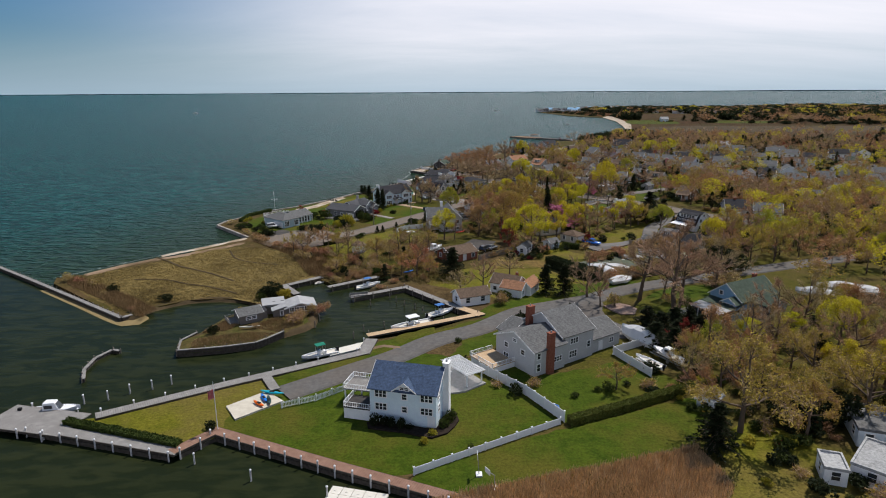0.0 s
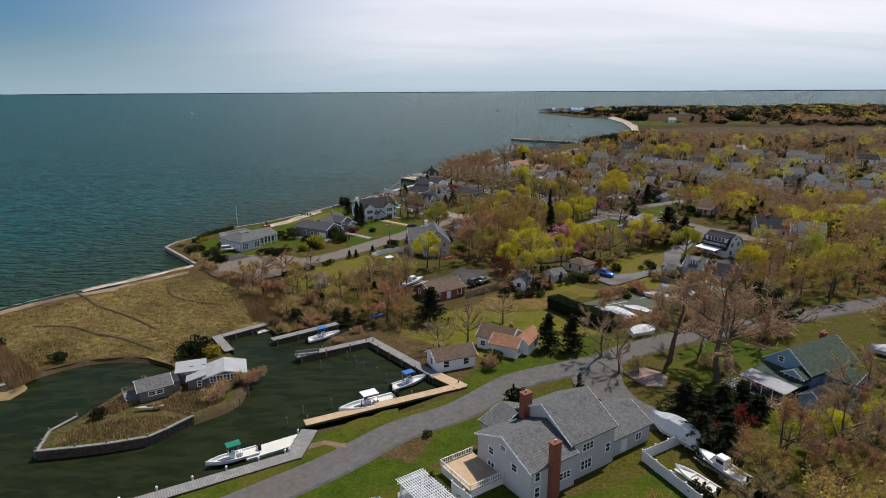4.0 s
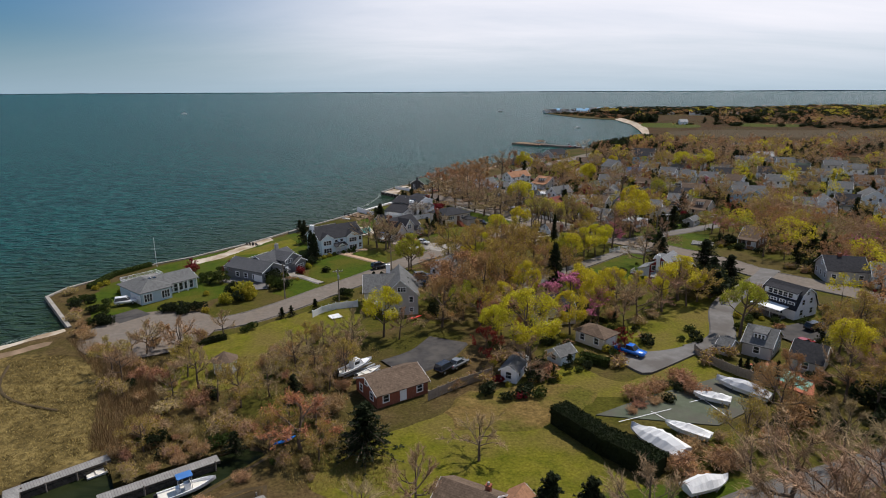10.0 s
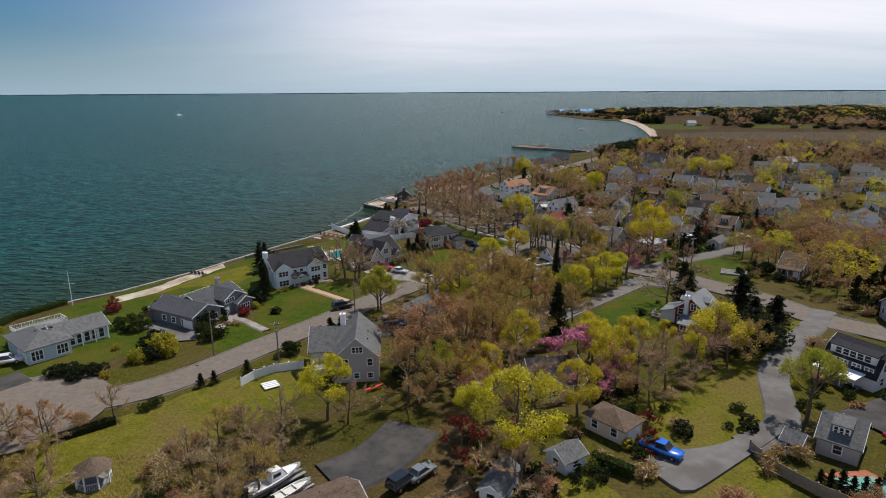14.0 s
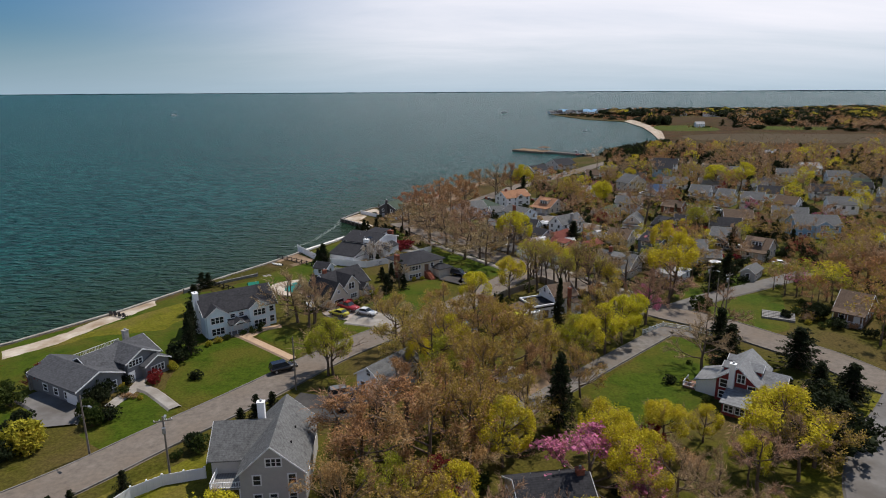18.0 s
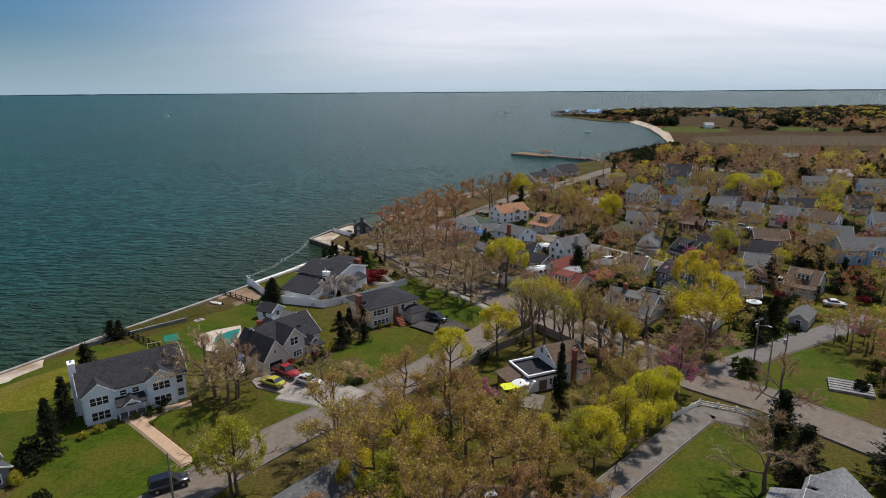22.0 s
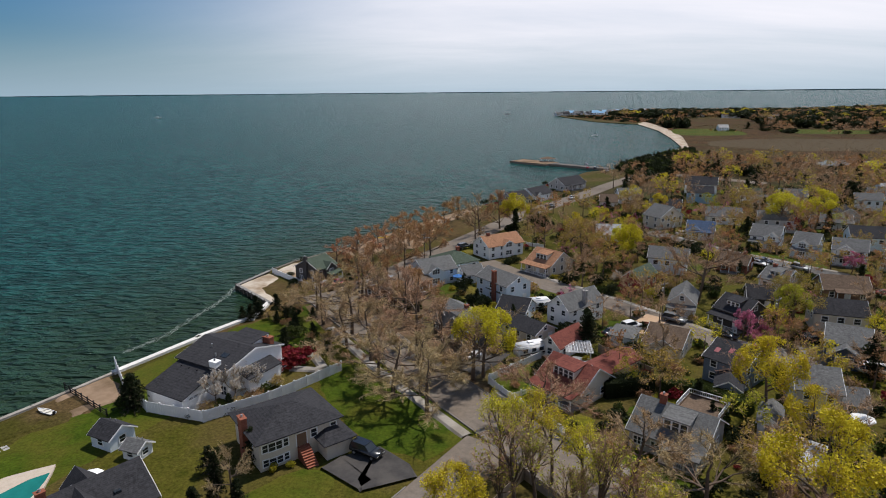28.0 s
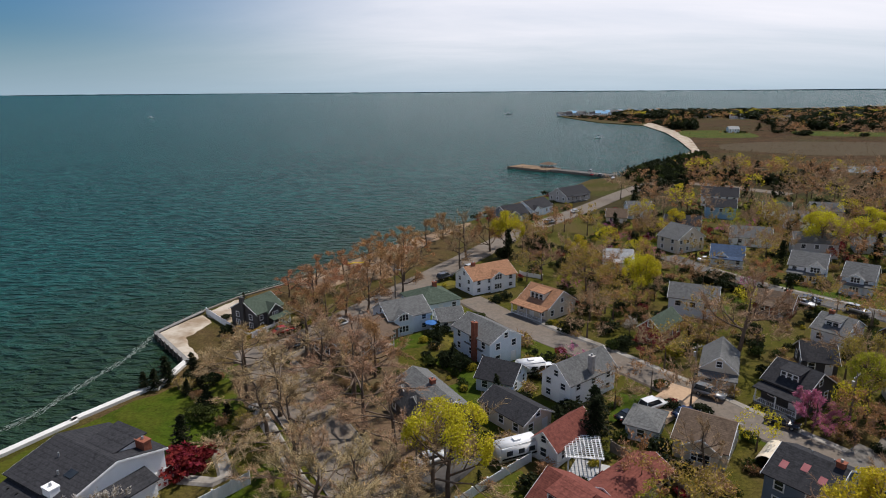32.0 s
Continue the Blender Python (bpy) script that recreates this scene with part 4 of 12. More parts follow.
ribbon("road", [(75.1, 278.8), (86.5, 286.6), (100.2, 294.5), (120.1, 306.4)], 4.8, RZ(), STREET, "pale concrete side street", "road")
ribbon("road", [(5.9, 363.3), (14.6, 378.9), (28.2, 404.2), (46.5, 438.3), (64.7, 472.0), (94.2, 513.9), (124.8, 560.4), (146.2, 586.2), (166.7, 585.9), (198.7, 551.3)], 8.0, RZ(), ROAD_TAN, "asphalt beach street with parked cars", "road")
ribbon("road", [(46.2, 401.0), (61.0, 378.7), (73.6, 365.7), (83.6, 352.0), (91.3, 341.1), (100.1, 331.1)], 6.5, RZ(), ROAD_TAN, "narrow asphalt neighbourhood street", "road")
ribbon("road", [(105.5, 439.9), (118.1, 412.8), (128.6, 401.3), (140.0, 386.1)], 7.0, RZ(), ASPHALT, "asphalt neighbourhood street", "road")
sheet("driveway", smooth_line([(46.2, 190.5), (49.0, 189.4), (56.9, 191.0), (68.4, 197.6), (69.2, 195.8), (55.0, 184.8), (49.4, 180.8), (47.7, 180.7), (45.4, 185.2), (46.2, 190.5)], 1.5)[:-1], 0.4, DRIVE, "smooth grey asphalt turning court beside the garage", "driveway", edge=0.4)
ribbon("driveway", [(60.4, 190.9), (68.4, 196.7), (75.3, 212.9), (83.5, 223.8), (94.8, 235.2), (102.6, 244.6)], 4.5, RZ(), DRIVE, "curving pale driveway", "driveway")
ribbon("driveway", [(-35.1, 227.1), (-37.2, 233.4), (-44.0, 238.1)], 7.0, RZ(), DRIVE, "asphalt driveway", "driveway")
ribbon("driveway", [(2.5, 272.8), (6.9, 271.5), (10.4, 270.2), (13.7, 267.7)], 8.0, RZ(), CONCRETE, "pale concrete driveway apron", "driveway")
ribbon("driveway", [(4.0, 182.8), (9.9, 188.0), (13.8, 195.7)], 8.0, RZ(), ASPHALT_DARK, "dark asphalt parking court", "driveway")
ribbon("driveway", [(-1.2, 234.5), (4.9, 233.1), (9.7, 233.9)], 7.0, RZ(), ASPHALT_DARK, "dark asphalt driveway", "driveway")
patch("creek", [(-74.2, 36.6), (-163.7, 110.7), (-159.4, 151.8), (-123.8, 163.9), (-71.4, 126.8), (-66.4, 140.9), (-43.5, 142.6), (-43.6, 154.6), (-31.5, 161.2), (-10.0, 161.2), (-6.5, 148.6), (10.8, 127.0), (-14.4, 99.7), (-35.4, 90.2), (-51.2, 82.7), (-37.7, 76.5), (-33.9, 81.8), (3.8, 64.4), (-3.8, 36.1), (-21.0, 21.4), (-51.5, 21.6)], CREEK, "still dark green creek water", "water", z=WATER_Z + 0.05, curved=False)



# ---- houses ----
WIN = {}
HOUSES = []
FRONTS = []


def lattice(bm, xs, zs, solid, depth):
    """A frame of bars in one piece: front faces at y = depth and their edges back to y = 0."""
    fv, bv = {}, {}

    def v(d, i, k, y):
        if (i, k) not in d:
            d[i, k] = bm.verts.new((xs[i], y, zs[k]))
        return d[i, k]
    nx, nz = len(xs) - 1, len(zs) - 1
    for i in range(nx):
        for k in range(nz):
            if not solid(i, k):
                continue
            bm.faces.new((v(fv, i, k, depth), v(fv, i + 1, k, depth), v(fv, i + 1, k + 1, depth), v(fv, i, k + 1, depth)))
            for di, dk, a, b in ((0, -1, (i, k), (i + 1, k)), (0, 1, (i + 1, k + 1), (i, k + 1)), (-1, 0, (i, k + 1), (i, k)), (1, 0, (i + 1, k), (i + 1, k + 1))):
                if not (0 <= i + di < nx and 0 <= k + dk < nz and solid(i + di, k + dk)):
                    bm.faces.new((v(fv, *b, depth), v(fv, *a, depth), v(bv, *a, 0.0), v(bv, *b, 0.0)))


def window_meshes(w, h, cols):
    key = (round(w, 2), round(h, 2), cols)
    if key not in WIN:
        t = 0.16
        xs = [-w / 2 - t, -w / 2]
        for k in range(1, cols):
            x = -w / 2 + w * k / cols
            xs += [x - 0.065, x + 0.065]
        xs += [w / 2, w / 2 + t]
        zs = [-t, 0, h * 0.5 - 0.03, h * 0.5 + 0.03, h, h + t]
        bm = bmesh.new()
        lattice(bm, xs, zs, lambda i, k: i % 2 == 0 or k % 2 == 0, -0.07)
        fr = mesh_of("window_frame", bm, WHITE)
        bm = bmesh.new()
        bm_box(bm, -w / 2, -0.02, 0, w / 2, 0.02, h)
        WIN[key] = (fr, mesh_of("pane", bm, GLASS))
    return WIN[key]


def glazed(w, h, cols):
    """Frame and pane of a distant window as one mesh."""
    key = (round(w, 2), round(h, 2), cols, "far")
    if key not in WIN:
        fr, pn = window_meshes(w, h, cols)
        v = [tuple(p.co) for p in fr.vertices] + [tuple(p.co) for p in pn.vertices]
        k = len(fr.vertices)
        f = [tuple(p.vertices) for p in fr.polygons] + [tuple(i + k for i in p.vertices) for p in pn.polygons]
        me = bpy.data.meshes.new("window")
        me.from_pydata(v, [], f)
        me.materials.append(WHITE)
        me.materials.append(GLASS)
        me.polygons.foreach_set("material_index", [0] * len(fr.polygons) + [1] * len(pn.polygons))
        WIN[key] = me
    return WIN[key]


SKYLIGHT = mat("skylight_red", (0.30, 0.10, 0.10), (0.38, 0.14, 0.14), 1.0, 0.2, spec=0.5)


class House:
    """A building as an Empty at its base; local x along the front, y to the back, front wall at y = 0."""

    def __init__(self, label, ax, ay, bx, by, wall=None, roof=None, name="house", category="house", group="", tall=0.86, size=1.0):
        self.w = math.hypot(bx - ax, by - ay)
        self.rot = math.atan2(by - ay, bx - ax)
        self.ob = new(name)
        self.ob.matrix_basis = Matrix.Translation((ax, ay, 0)) @ Matrix.Rotation(self.rot, 4, "Z") @ Matrix.Diagonal((size, size, tall, 1))
        self.far = False
        tagged(self.ob, label, category, group)
        HOUSES.append((ax + (bx - ax) / 2 - (by - ay) / self.w * 4, ay + (by - ay) / 2 + (bx - ax) / self.w * 4, self.w / 2 + 3))
        FRONTS.append((ax, ay, self.rot, self.w))
        self.wall, self.roof = wall or S_GREY, roof or R_GREY

    def block(self, x0, y0, x1, y1, h, kind="gable", ridge="x", rise=None, z0=0.0, over=0.4, wall=None, roof=None, wallname="wall", gable_wall=None):
        """One volume with its roof: gable, hip, gambrel, shed or flat; ridge along x or y."""
        wall, roof = wall or self.wall, roof or self.roof
        span = (y1 - y0) if ridge == "x" else (x1 - x0)
        rise = span * 0.36 if rise is None else rise
        bm = bmesh.new()
        rb = bmesh.new()
        t = 0.16
        sw = ridge == "y"

        def P(u, v, z):  # u along the ridge, v across
            return (v, u, z) if sw else (u, v, z)
        u0, u1, v0, v1 = (y0, y1, x0, x1) if sw else (x0, x1, y0, y1)
        vm = (v0 + v1) / 2
        if kind == "gable":
            prof = [(v0, h), (vm, h + rise), (v1, h)]
        elif kind == "gambrel":
            q = (v1 - v0) * 0.2
            prof = [(v0, h), (v0 + q, h + rise * 0.68), (vm, h + rise), (v1 - q, h + rise * 0.68), (v1, h)]
        elif kind == "shed":
            prof = [(v0, h), (v1, h + rise)]
        else:
            prof = [(v0, h), (v1, h)]
        ends = []
        for u in (u0, u1):
            ring = [bm.verts.new(P(u, v0, z0))] + [bm.verts.new(P(u, v, z)) for v, z in prof] + [bm.verts.new(P(u, v1, z0))]
            bm.faces.new(ring)
            ends.append(ring)
        a, b = ends
        for i in range(len(a) - 1):
            bm.faces.new((a[i], a[i + 1], b[i + 1], b[i]))
        wl = part(wallname, bm, wall, self.ob)
        lift = 0.06
        if kind in ("gable", "gambrel", "shed"):
            n = len(prof)
            for i in range(n - 1):
                (va, za), (vb, zb) = prof[i], prof[i + 1]
                d = math.hypot(vb - va, zb - za)
                ea = over if i == 0 else 0.0
                eb = over if i == n - 2 else 0.0
                va2, za2 = va - (vb - va) / d * ea, za - (zb - za) / d * ea
                vb2, zb2 = vb + (vb - va) / d * eb, zb + (zb - za) / d * eb
                if i:
                    rb = bmesh.new()
                bm_slab(rb, [P(u0 - over * 0.8, va2, za2 + lift + t), P(u1 + over * 0.8, va2, za2 + lift + t), P(u1 + over * 0.8, vb2, zb2 + lift + t), P(u0 - over * 0.8, vb2, zb2 + lift + t)], t)
                part("roof", rb, roof, self.ob)
        elif kind == "hip":
            o = over
            half = (v1 - v0) / 2 + o
            inset = min(half, (u1 - u0) / 2 + o - 0.05)
            ua, ub = u0 - o + inset, u1 + o - inset
            e = [P(u0 - o, v0 - o, h), P(u1 + o, v0 - o, h), P(u1 + o, v1 + o, h), P(u0 - o, v1 + o, h)]
            r0, r1 = P(ua, vm, h + rise), P(ub, vm, h + rise)
            lo = [rb.verts.new((x, y, z)) for x, y, z in e]
            hi = [rb.verts.new((x, y, z + t)) for x, y, z in e]
            v2 = [rb.verts.new(r0), rb.verts.new(r1)]
            rb.faces.new(lo)
            for i in range(4):
                rb.faces.new((lo[i], lo[(i + 1) % 4], hi[(i + 1) % 4], hi[i]))
            rb.faces.new((hi[0], hi[1], v2[1], v2[0]))
            rb.faces.new((hi[1], hi[2], v2[1]))
            rb.faces.new((hi[2], hi[3], v2[0], v2[1]))
            rb.faces.new((hi[3], hi[0], v2[0]))
        else:
            bm_box(rb, x0 + 0.15, y0 + 0.15, h, x1 - 0.15, y1 - 0.15, h + 0.1)
            for bx0, by0, bx1, by1 in ((x0 - 0.1, y0 - 0.1, x1 + 0.1, y0 + 0.15), (x0 - 0.1, y1 - 0.15, x1 + 0.1, y1 + 0.1), (x0 - 0.1, y0 + 0.15, x0 + 0.15, y1 - 0.15), (x1 - 0.15, y0 + 0.15, x1 + 0.1, y1 - 0.15)):
                bm_box(rb, bx0, by0, h - 0.1, bx1, by1, h + 0.35)
        if kind in ("hip", "flat"):
            part("roof", rb, roof, self.ob)
        # white boards along the eaves and up the gables
        if kind in ("gable", "gambrel"):
            for u, s in ((u0 - over * 0.8, -1), (u1 + over * 0.8, 1)):
                tb = bmesh.new()
                for i in range(len(prof) - 1):
                    (va, za), (vb, zb) = prof[i], prof[i + 1]
                    d = math.hypot(vb - va, zb - za)
                    ea = over if i == 0 else 0.0
                    eb = over if i == len(prof) - 2 else 0.0
                    va2, za2 = va - (vb - va) / d * ea, za - (zb - za) / d * ea
                    vb2, zb2 = vb + (vb - va) / d * eb, zb + (zb - za) / d * eb
                    q = [P(u, va2, za2 + lift), P(u, vb2, zb2 + lift), P(u + s * 0.06, vb2, zb2 + lift), P(u + s * 0.06, va2, za2 + lift)]
                    lo = [tb.verts.new((p[0], p[1], p[2] - 0.12)) for p in q]
                    hi = [tb.verts.new((p[0], p[1], p[2] + 0.13)) for p in q]
                    tb.faces.new(hi)
                    tb.faces.new(lo[::-1])
                    for j in range(4):
                        tb.faces.new((lo[j], lo[(j + 1) % 4], hi[(j + 1) % 4], hi[j]))
                part("bargeboard", tb, WHITE, self.ob)
        return wl

    def face(self, side, at, u, z):
        """Frame on a wall: side f, b, l or r, plane at `at`, place u along it, height z."""
        if side == "f":
            return Matrix.Translation((u, at, z))
        if side == "b":
            return Matrix.Translation((u, at, z)) @ Matrix.Rotation(math.pi, 4, "Z")
        if side == "l":
            return Matrix.Translation((at, u, z)) @ Matrix.Rotation(-math.pi / 2, 4, "Z")
        return Matrix.Translation((at, u, z)) @ Matrix.Rotation(math.pi / 2, 4, "Z")

    def windows(self, side, at, us, z, w=1.0, h=1.4, cols=1):
        fr, pn = window_meshes(w, h, cols)
        for u in us:
            if self.far:
                shared("window", glazed(w, h, cols), self.ob, self.face(side, at, u, z))
                continue
            wi = shared("window", fr, self.ob, self.face(side, at, u, z))
            shared("pane", pn, wi)

    def door(self, side, at, u, w=0.95, h=2.1, z=0.15, material=None, name="door"):
        bm = bmesh.new()
        bm_box(bm, -w / 2, -0.05, 0, w / 2, 0.02, h)
        if w > 2:
            for i in range(4):
                bm_box(bm, -w / 2 + 0.08, -0.075, 0.08 + i * h / 4, w / 2 - 0.08, -0.05, (i + 1) * h / 4 - 0.04)
        else:
            bm_box(bm, -w * 0.32, -0.07, h * 0.55, w * 0.32, -0.05, h * 0.9)
            bm_box(bm, -w * 0.32, -0.07, h * 0.1, w * 0.32, -0.05, h * 0.48)
        d = part(name, bm, material or WHITE, self.ob)
        d.matrix_basis = self.face(side, at, u, z)
        bm = bmesh.new()
        for x0, x1, z0, z1 in ((-w / 2 - 0.12, -w / 2, 0, h + 0.12), (w / 2, w / 2 + 0.12, 0, h + 0.12), (-w / 2, w / 2, h, h + 0.12)):
            bm_box(bm, x0, -0.08, z0, x1, 0, z1)
        part("door_frame", bm, WHITE, d)

    def chimney(self, x, y, top, z0=0.0, w=0.9, d=0.7, material=None):
        bm = bmesh.new()
        bm_box(bm, x - w / 2, y - d / 2, z0, x + w / 2, y + d / 2, top - 0.25)
        bm_box(bm, x - w / 2 - 0.07, y - d / 2 - 0.07, top - 0.25, x + w / 2 + 0.07, y + d / 2 + 0.07, top - 0.1)
        ch = part("chimney", bm, material or BRICK, self.ob)
        bm = bmesh.new()
        bm_tube(bm, (x, y, top - 0.1), (x, y, top + 0.25), 0.17, 0.15, 8)
        part("flue", bm, METAL, ch)

    def dormer(self, side, u, v, z, w=2.2, depth=3.0, h=1.4, kind="gable", n=1, wall=None, roof=None):
        """A dormer that looks out of side f or b, front at plan line v."""
        s = 1 if side == "f" else -1
        y0, y1 = (v, v + depth) if s > 0 else (v - depth, v)
        self.block(u - w / 2, y0, u + w / 2, y1, z + h, kind, "y" if kind == "gable" else "x", rise=(w * 0.36 if kind == "gable" else 0.5 * s), z0=z, over=0.2, wall=wall, roof=roof, wallname="dormer")
        ww = min(0.9, (w - 0.4) / n - 0.2)
        self.windows("f" if s > 0 else "b", v, [u + (i - (n - 1) / 2) * (ww + 0.25) for i in range(n)], z + 0.25, ww, h - 0.45)

    def porch(self, x0, y0, x1, y1, z=0.4, h=2.6, posts=3, roof=None, rise=0.5, rail=True, side="f"):
        """A porch before the front: floor, posts, rail and lean-to roof; y0 is its outer edge."""
        box_part("porch_floor", self.ob, DECK_GREY, x0, y0, 0.0, x1, y1, z)
        for i in range(posts):
            x = x0 + 0.12 + (x1 - x0 - 0.24) * i / max(1, posts - 1)
            box_part("post", self.ob, WHITE, x - 0.08, y0 + 0.04, z, x + 0.08, y0 + 0.2, z + h)
        if roof is not False:
            bm = bmesh.new()
            bm_slab(bm, [(x0 - 0.25, y0 - 0.3, z + h + 0.2), (x1 + 0.25, y0 - 0.3, z + h + 0.2), (x1 + 0.25, y1, z + h + 0.2 + rise), (x0 - 0.25, y1, z + h + 0.2 + rise)], 0.18)
            part("porch_roof", bm, roof or self.roof, self.ob)
        if rail:
            self.rail([(x0, y0), (x1, y0)], z)

    def rail(self, pts, z, h=0.95, material=None):
        for (ax, ay), (bx, by) in zip(pts, pts[1:]):
            bm = bmesh.new()
            L = math.hypot(bx - ax, by - ay)
            n = max(2, int(L / 0.28))
            ux, uy = (bx - ax) / L, (by - ay) / L
            for i in range(n + 1):
                x, y = ax + ux * L * i / n, ay + uy * L * i / n
                r = 0.05 if i % 7 == 0 or i == n else 0.02
                bm_box(bm, x - r, y - r, z, x + r, y + r, z + h)
            for zz in (z + h - 0.04, z + 0.12):
                px, py = -uy * 0.04, ux * 0.04
                q = [(ax + px, ay + py), (ax - px, ay - py), (bx - px, by - py), (bx + px, by + py)]
                bm_prism(bm, q, zz, zz + 0.07)
            part("railing", bm, material or WHITE, self.ob)

    def steps(self, x, y, z, w=1.4, n=4, side="f"):
        bm = bmesh.new()
        for i in range(n):
            bm_box(bm, x - w / 2, y - 0.28 * (i + 1), 0, x + w / 2, y - 0.28 * i, z * (n - i) / (n + 1))
        part("steps", bm, DECK_GREY, self.ob)


def simple_house(label, ax, ay, bx, by, depth, h, wall, roof, kind="gable", ridge="x", rise=None, storeys=None, chim=None, chim_mat=None, garage=None, porch=None, dormers=0, shed_dormer=0, cross=(), skylights=0, group="neighbourhood houses", door=True, name="house", category="house", lean=0):
    """A one-block house with windows all round, as most along these lanes are."""
    hs = House(label, ax, ay, bx, by, wall, roof, name, category, group)
    hs.far = ay > 400 or ax > 130
    w = hs.w
    hs.block(0, 0, w, depth, h, kind, ridge, rise)
    st = storeys or max(1, round(h / 2.9))
    fh = h / st
    for s in range(st):
        z = s * fh + fh * 0.36
        n = max(1, int(w / 2.6))
        us = [w * (i + 0.5) / n for i in range(n)]
        if s == 0 and door and n > 1:
            hs.door("f", 0, us[n // 2], z=0.15)
            us = us[:n // 2] + us[n // 2 + 1:]
        hs.windows("f", 0, us, z, 0.95, min(1.4, fh * 0.5), 1)
        m = max(1, int(depth / 3.0))
        vs = [depth * (i + 0.5) / m for i in range(m)]
        hs.windows("l", 0, vs, z, 0.95, min(1.4, fh * 0.5))
        hs.windows("r", w, vs, z, 0.95, min(1.4, fh * 0.5))
    span = depth if ridge == "x" else w
    rise = span * 0.36 if rise is None else rise
    if kind in ("gable", "gambrel") and rise > 1.6:
        zt = h + rise * 0.2
        if ridge == "x":
            hs.windows("l", 0, [depth / 2], zt, 0.8, 1.1)
            hs.windows("r", w, [depth / 2], zt, 0.8, 1.1)
        else:
            hs.windows("f", 0, [w / 2], zt, 0.8, 1.1)
            hs.windows("b", depth, [w / 2], zt, 0.8, 1.1)
    if chim is not None:
        hs.chimney(chim * w, depth * 0.5, h + rise + 1.0, z0=h * 0.5, material=chim_mat)
    if porch is None and group == "neighbourhood houses" and kind == "gable" and ridge == "x" and w > 7.5 and not cross and ay > 290 and int(ax * 7 + ay * 3) % 5 < 3:
        hs.porch(w * 0.22, -1.9, w * 0.78, 0.0, posts=3, rail=False)
    if porch:
        hs.porch(0.0, -porch, w, 0.0, posts=max(3, int(w / 2.2)))
        hs.steps(w / 2, -porch, 0.4)
    if dormers:
        for i in range(dormers):
            hs.dormer("f", w * (i + 0.5) / dormers, depth * 0.14, h + rise * 0.15, 1.8, depth * 0.36, 1.3)
    if shed_dormer:
        hs.dormer("f", w * 0.5, depth * 0.16, h + rise * 0.22, w * 0.45, depth * 0.34, rise * 0.58, kind="shed", n=shed_dormer)
    for u0, u1, out, ch in cross:
        hs.block(u0, -out, u1, depth * 0.5, ch, "gable", "y")
        cw = u1 - u0
        for s in range(max(1, round(ch / 2.9))):
            hs.windows("f", -out, [u0 + cw * 0.5], s * 2.8 + 1.0, cw * 0.5, 1.4, 3)
    for k in range(skylights):
        bm = bmesh.new()
        u, v = w * (k + 0.6) / (skylights + 0.3), depth * (0.2 + 0.08 * (k % 2))
        z = h + rise * (v / (depth / 2)) + 0.26
        dz = rise / (depth / 2)
        bm_slab(bm, [(u - 0.4, v - 0.5, z - dz * 0.5), (u + 0.4, v - 0.5, z - dz * 0.5), (u + 0.4, v + 0.5, z + dz * 0.5), (u - 0.4, v + 0.5, z + dz * 0.5)], 0.1)
        part("skylight", bm, SKYLIGHT, hs.ob, "reddish skylight pane")
    rnd = random.Random(int(abs(ax) * 10))
    for k in range(2):
        u, v = w * rnd.uniform(0.2, 0.8), depth * rnd.uniform(0.6, 0.8)
        if kind == "gable" and ridge == "x" and not hs.far:
            z = h + rise * (1 - abs(v - depth / 2) / (depth / 2))
            bm = bmesh.new()
            bm_tube(bm, (u, v, z), (u, v, z + 0.65), 0.06, 0.06, 6)
            part("vent_pipe", bm, METAL, hs.ob)
    if lean:
        hs.block(w, depth * 0.2, w + lean, depth * 0.8, 2.6, "gable", "x")
        hs.windows("f", depth * 0.2, [w + lean * 0.5], 1.0, 1.2, 1.2, 2)
    return hs



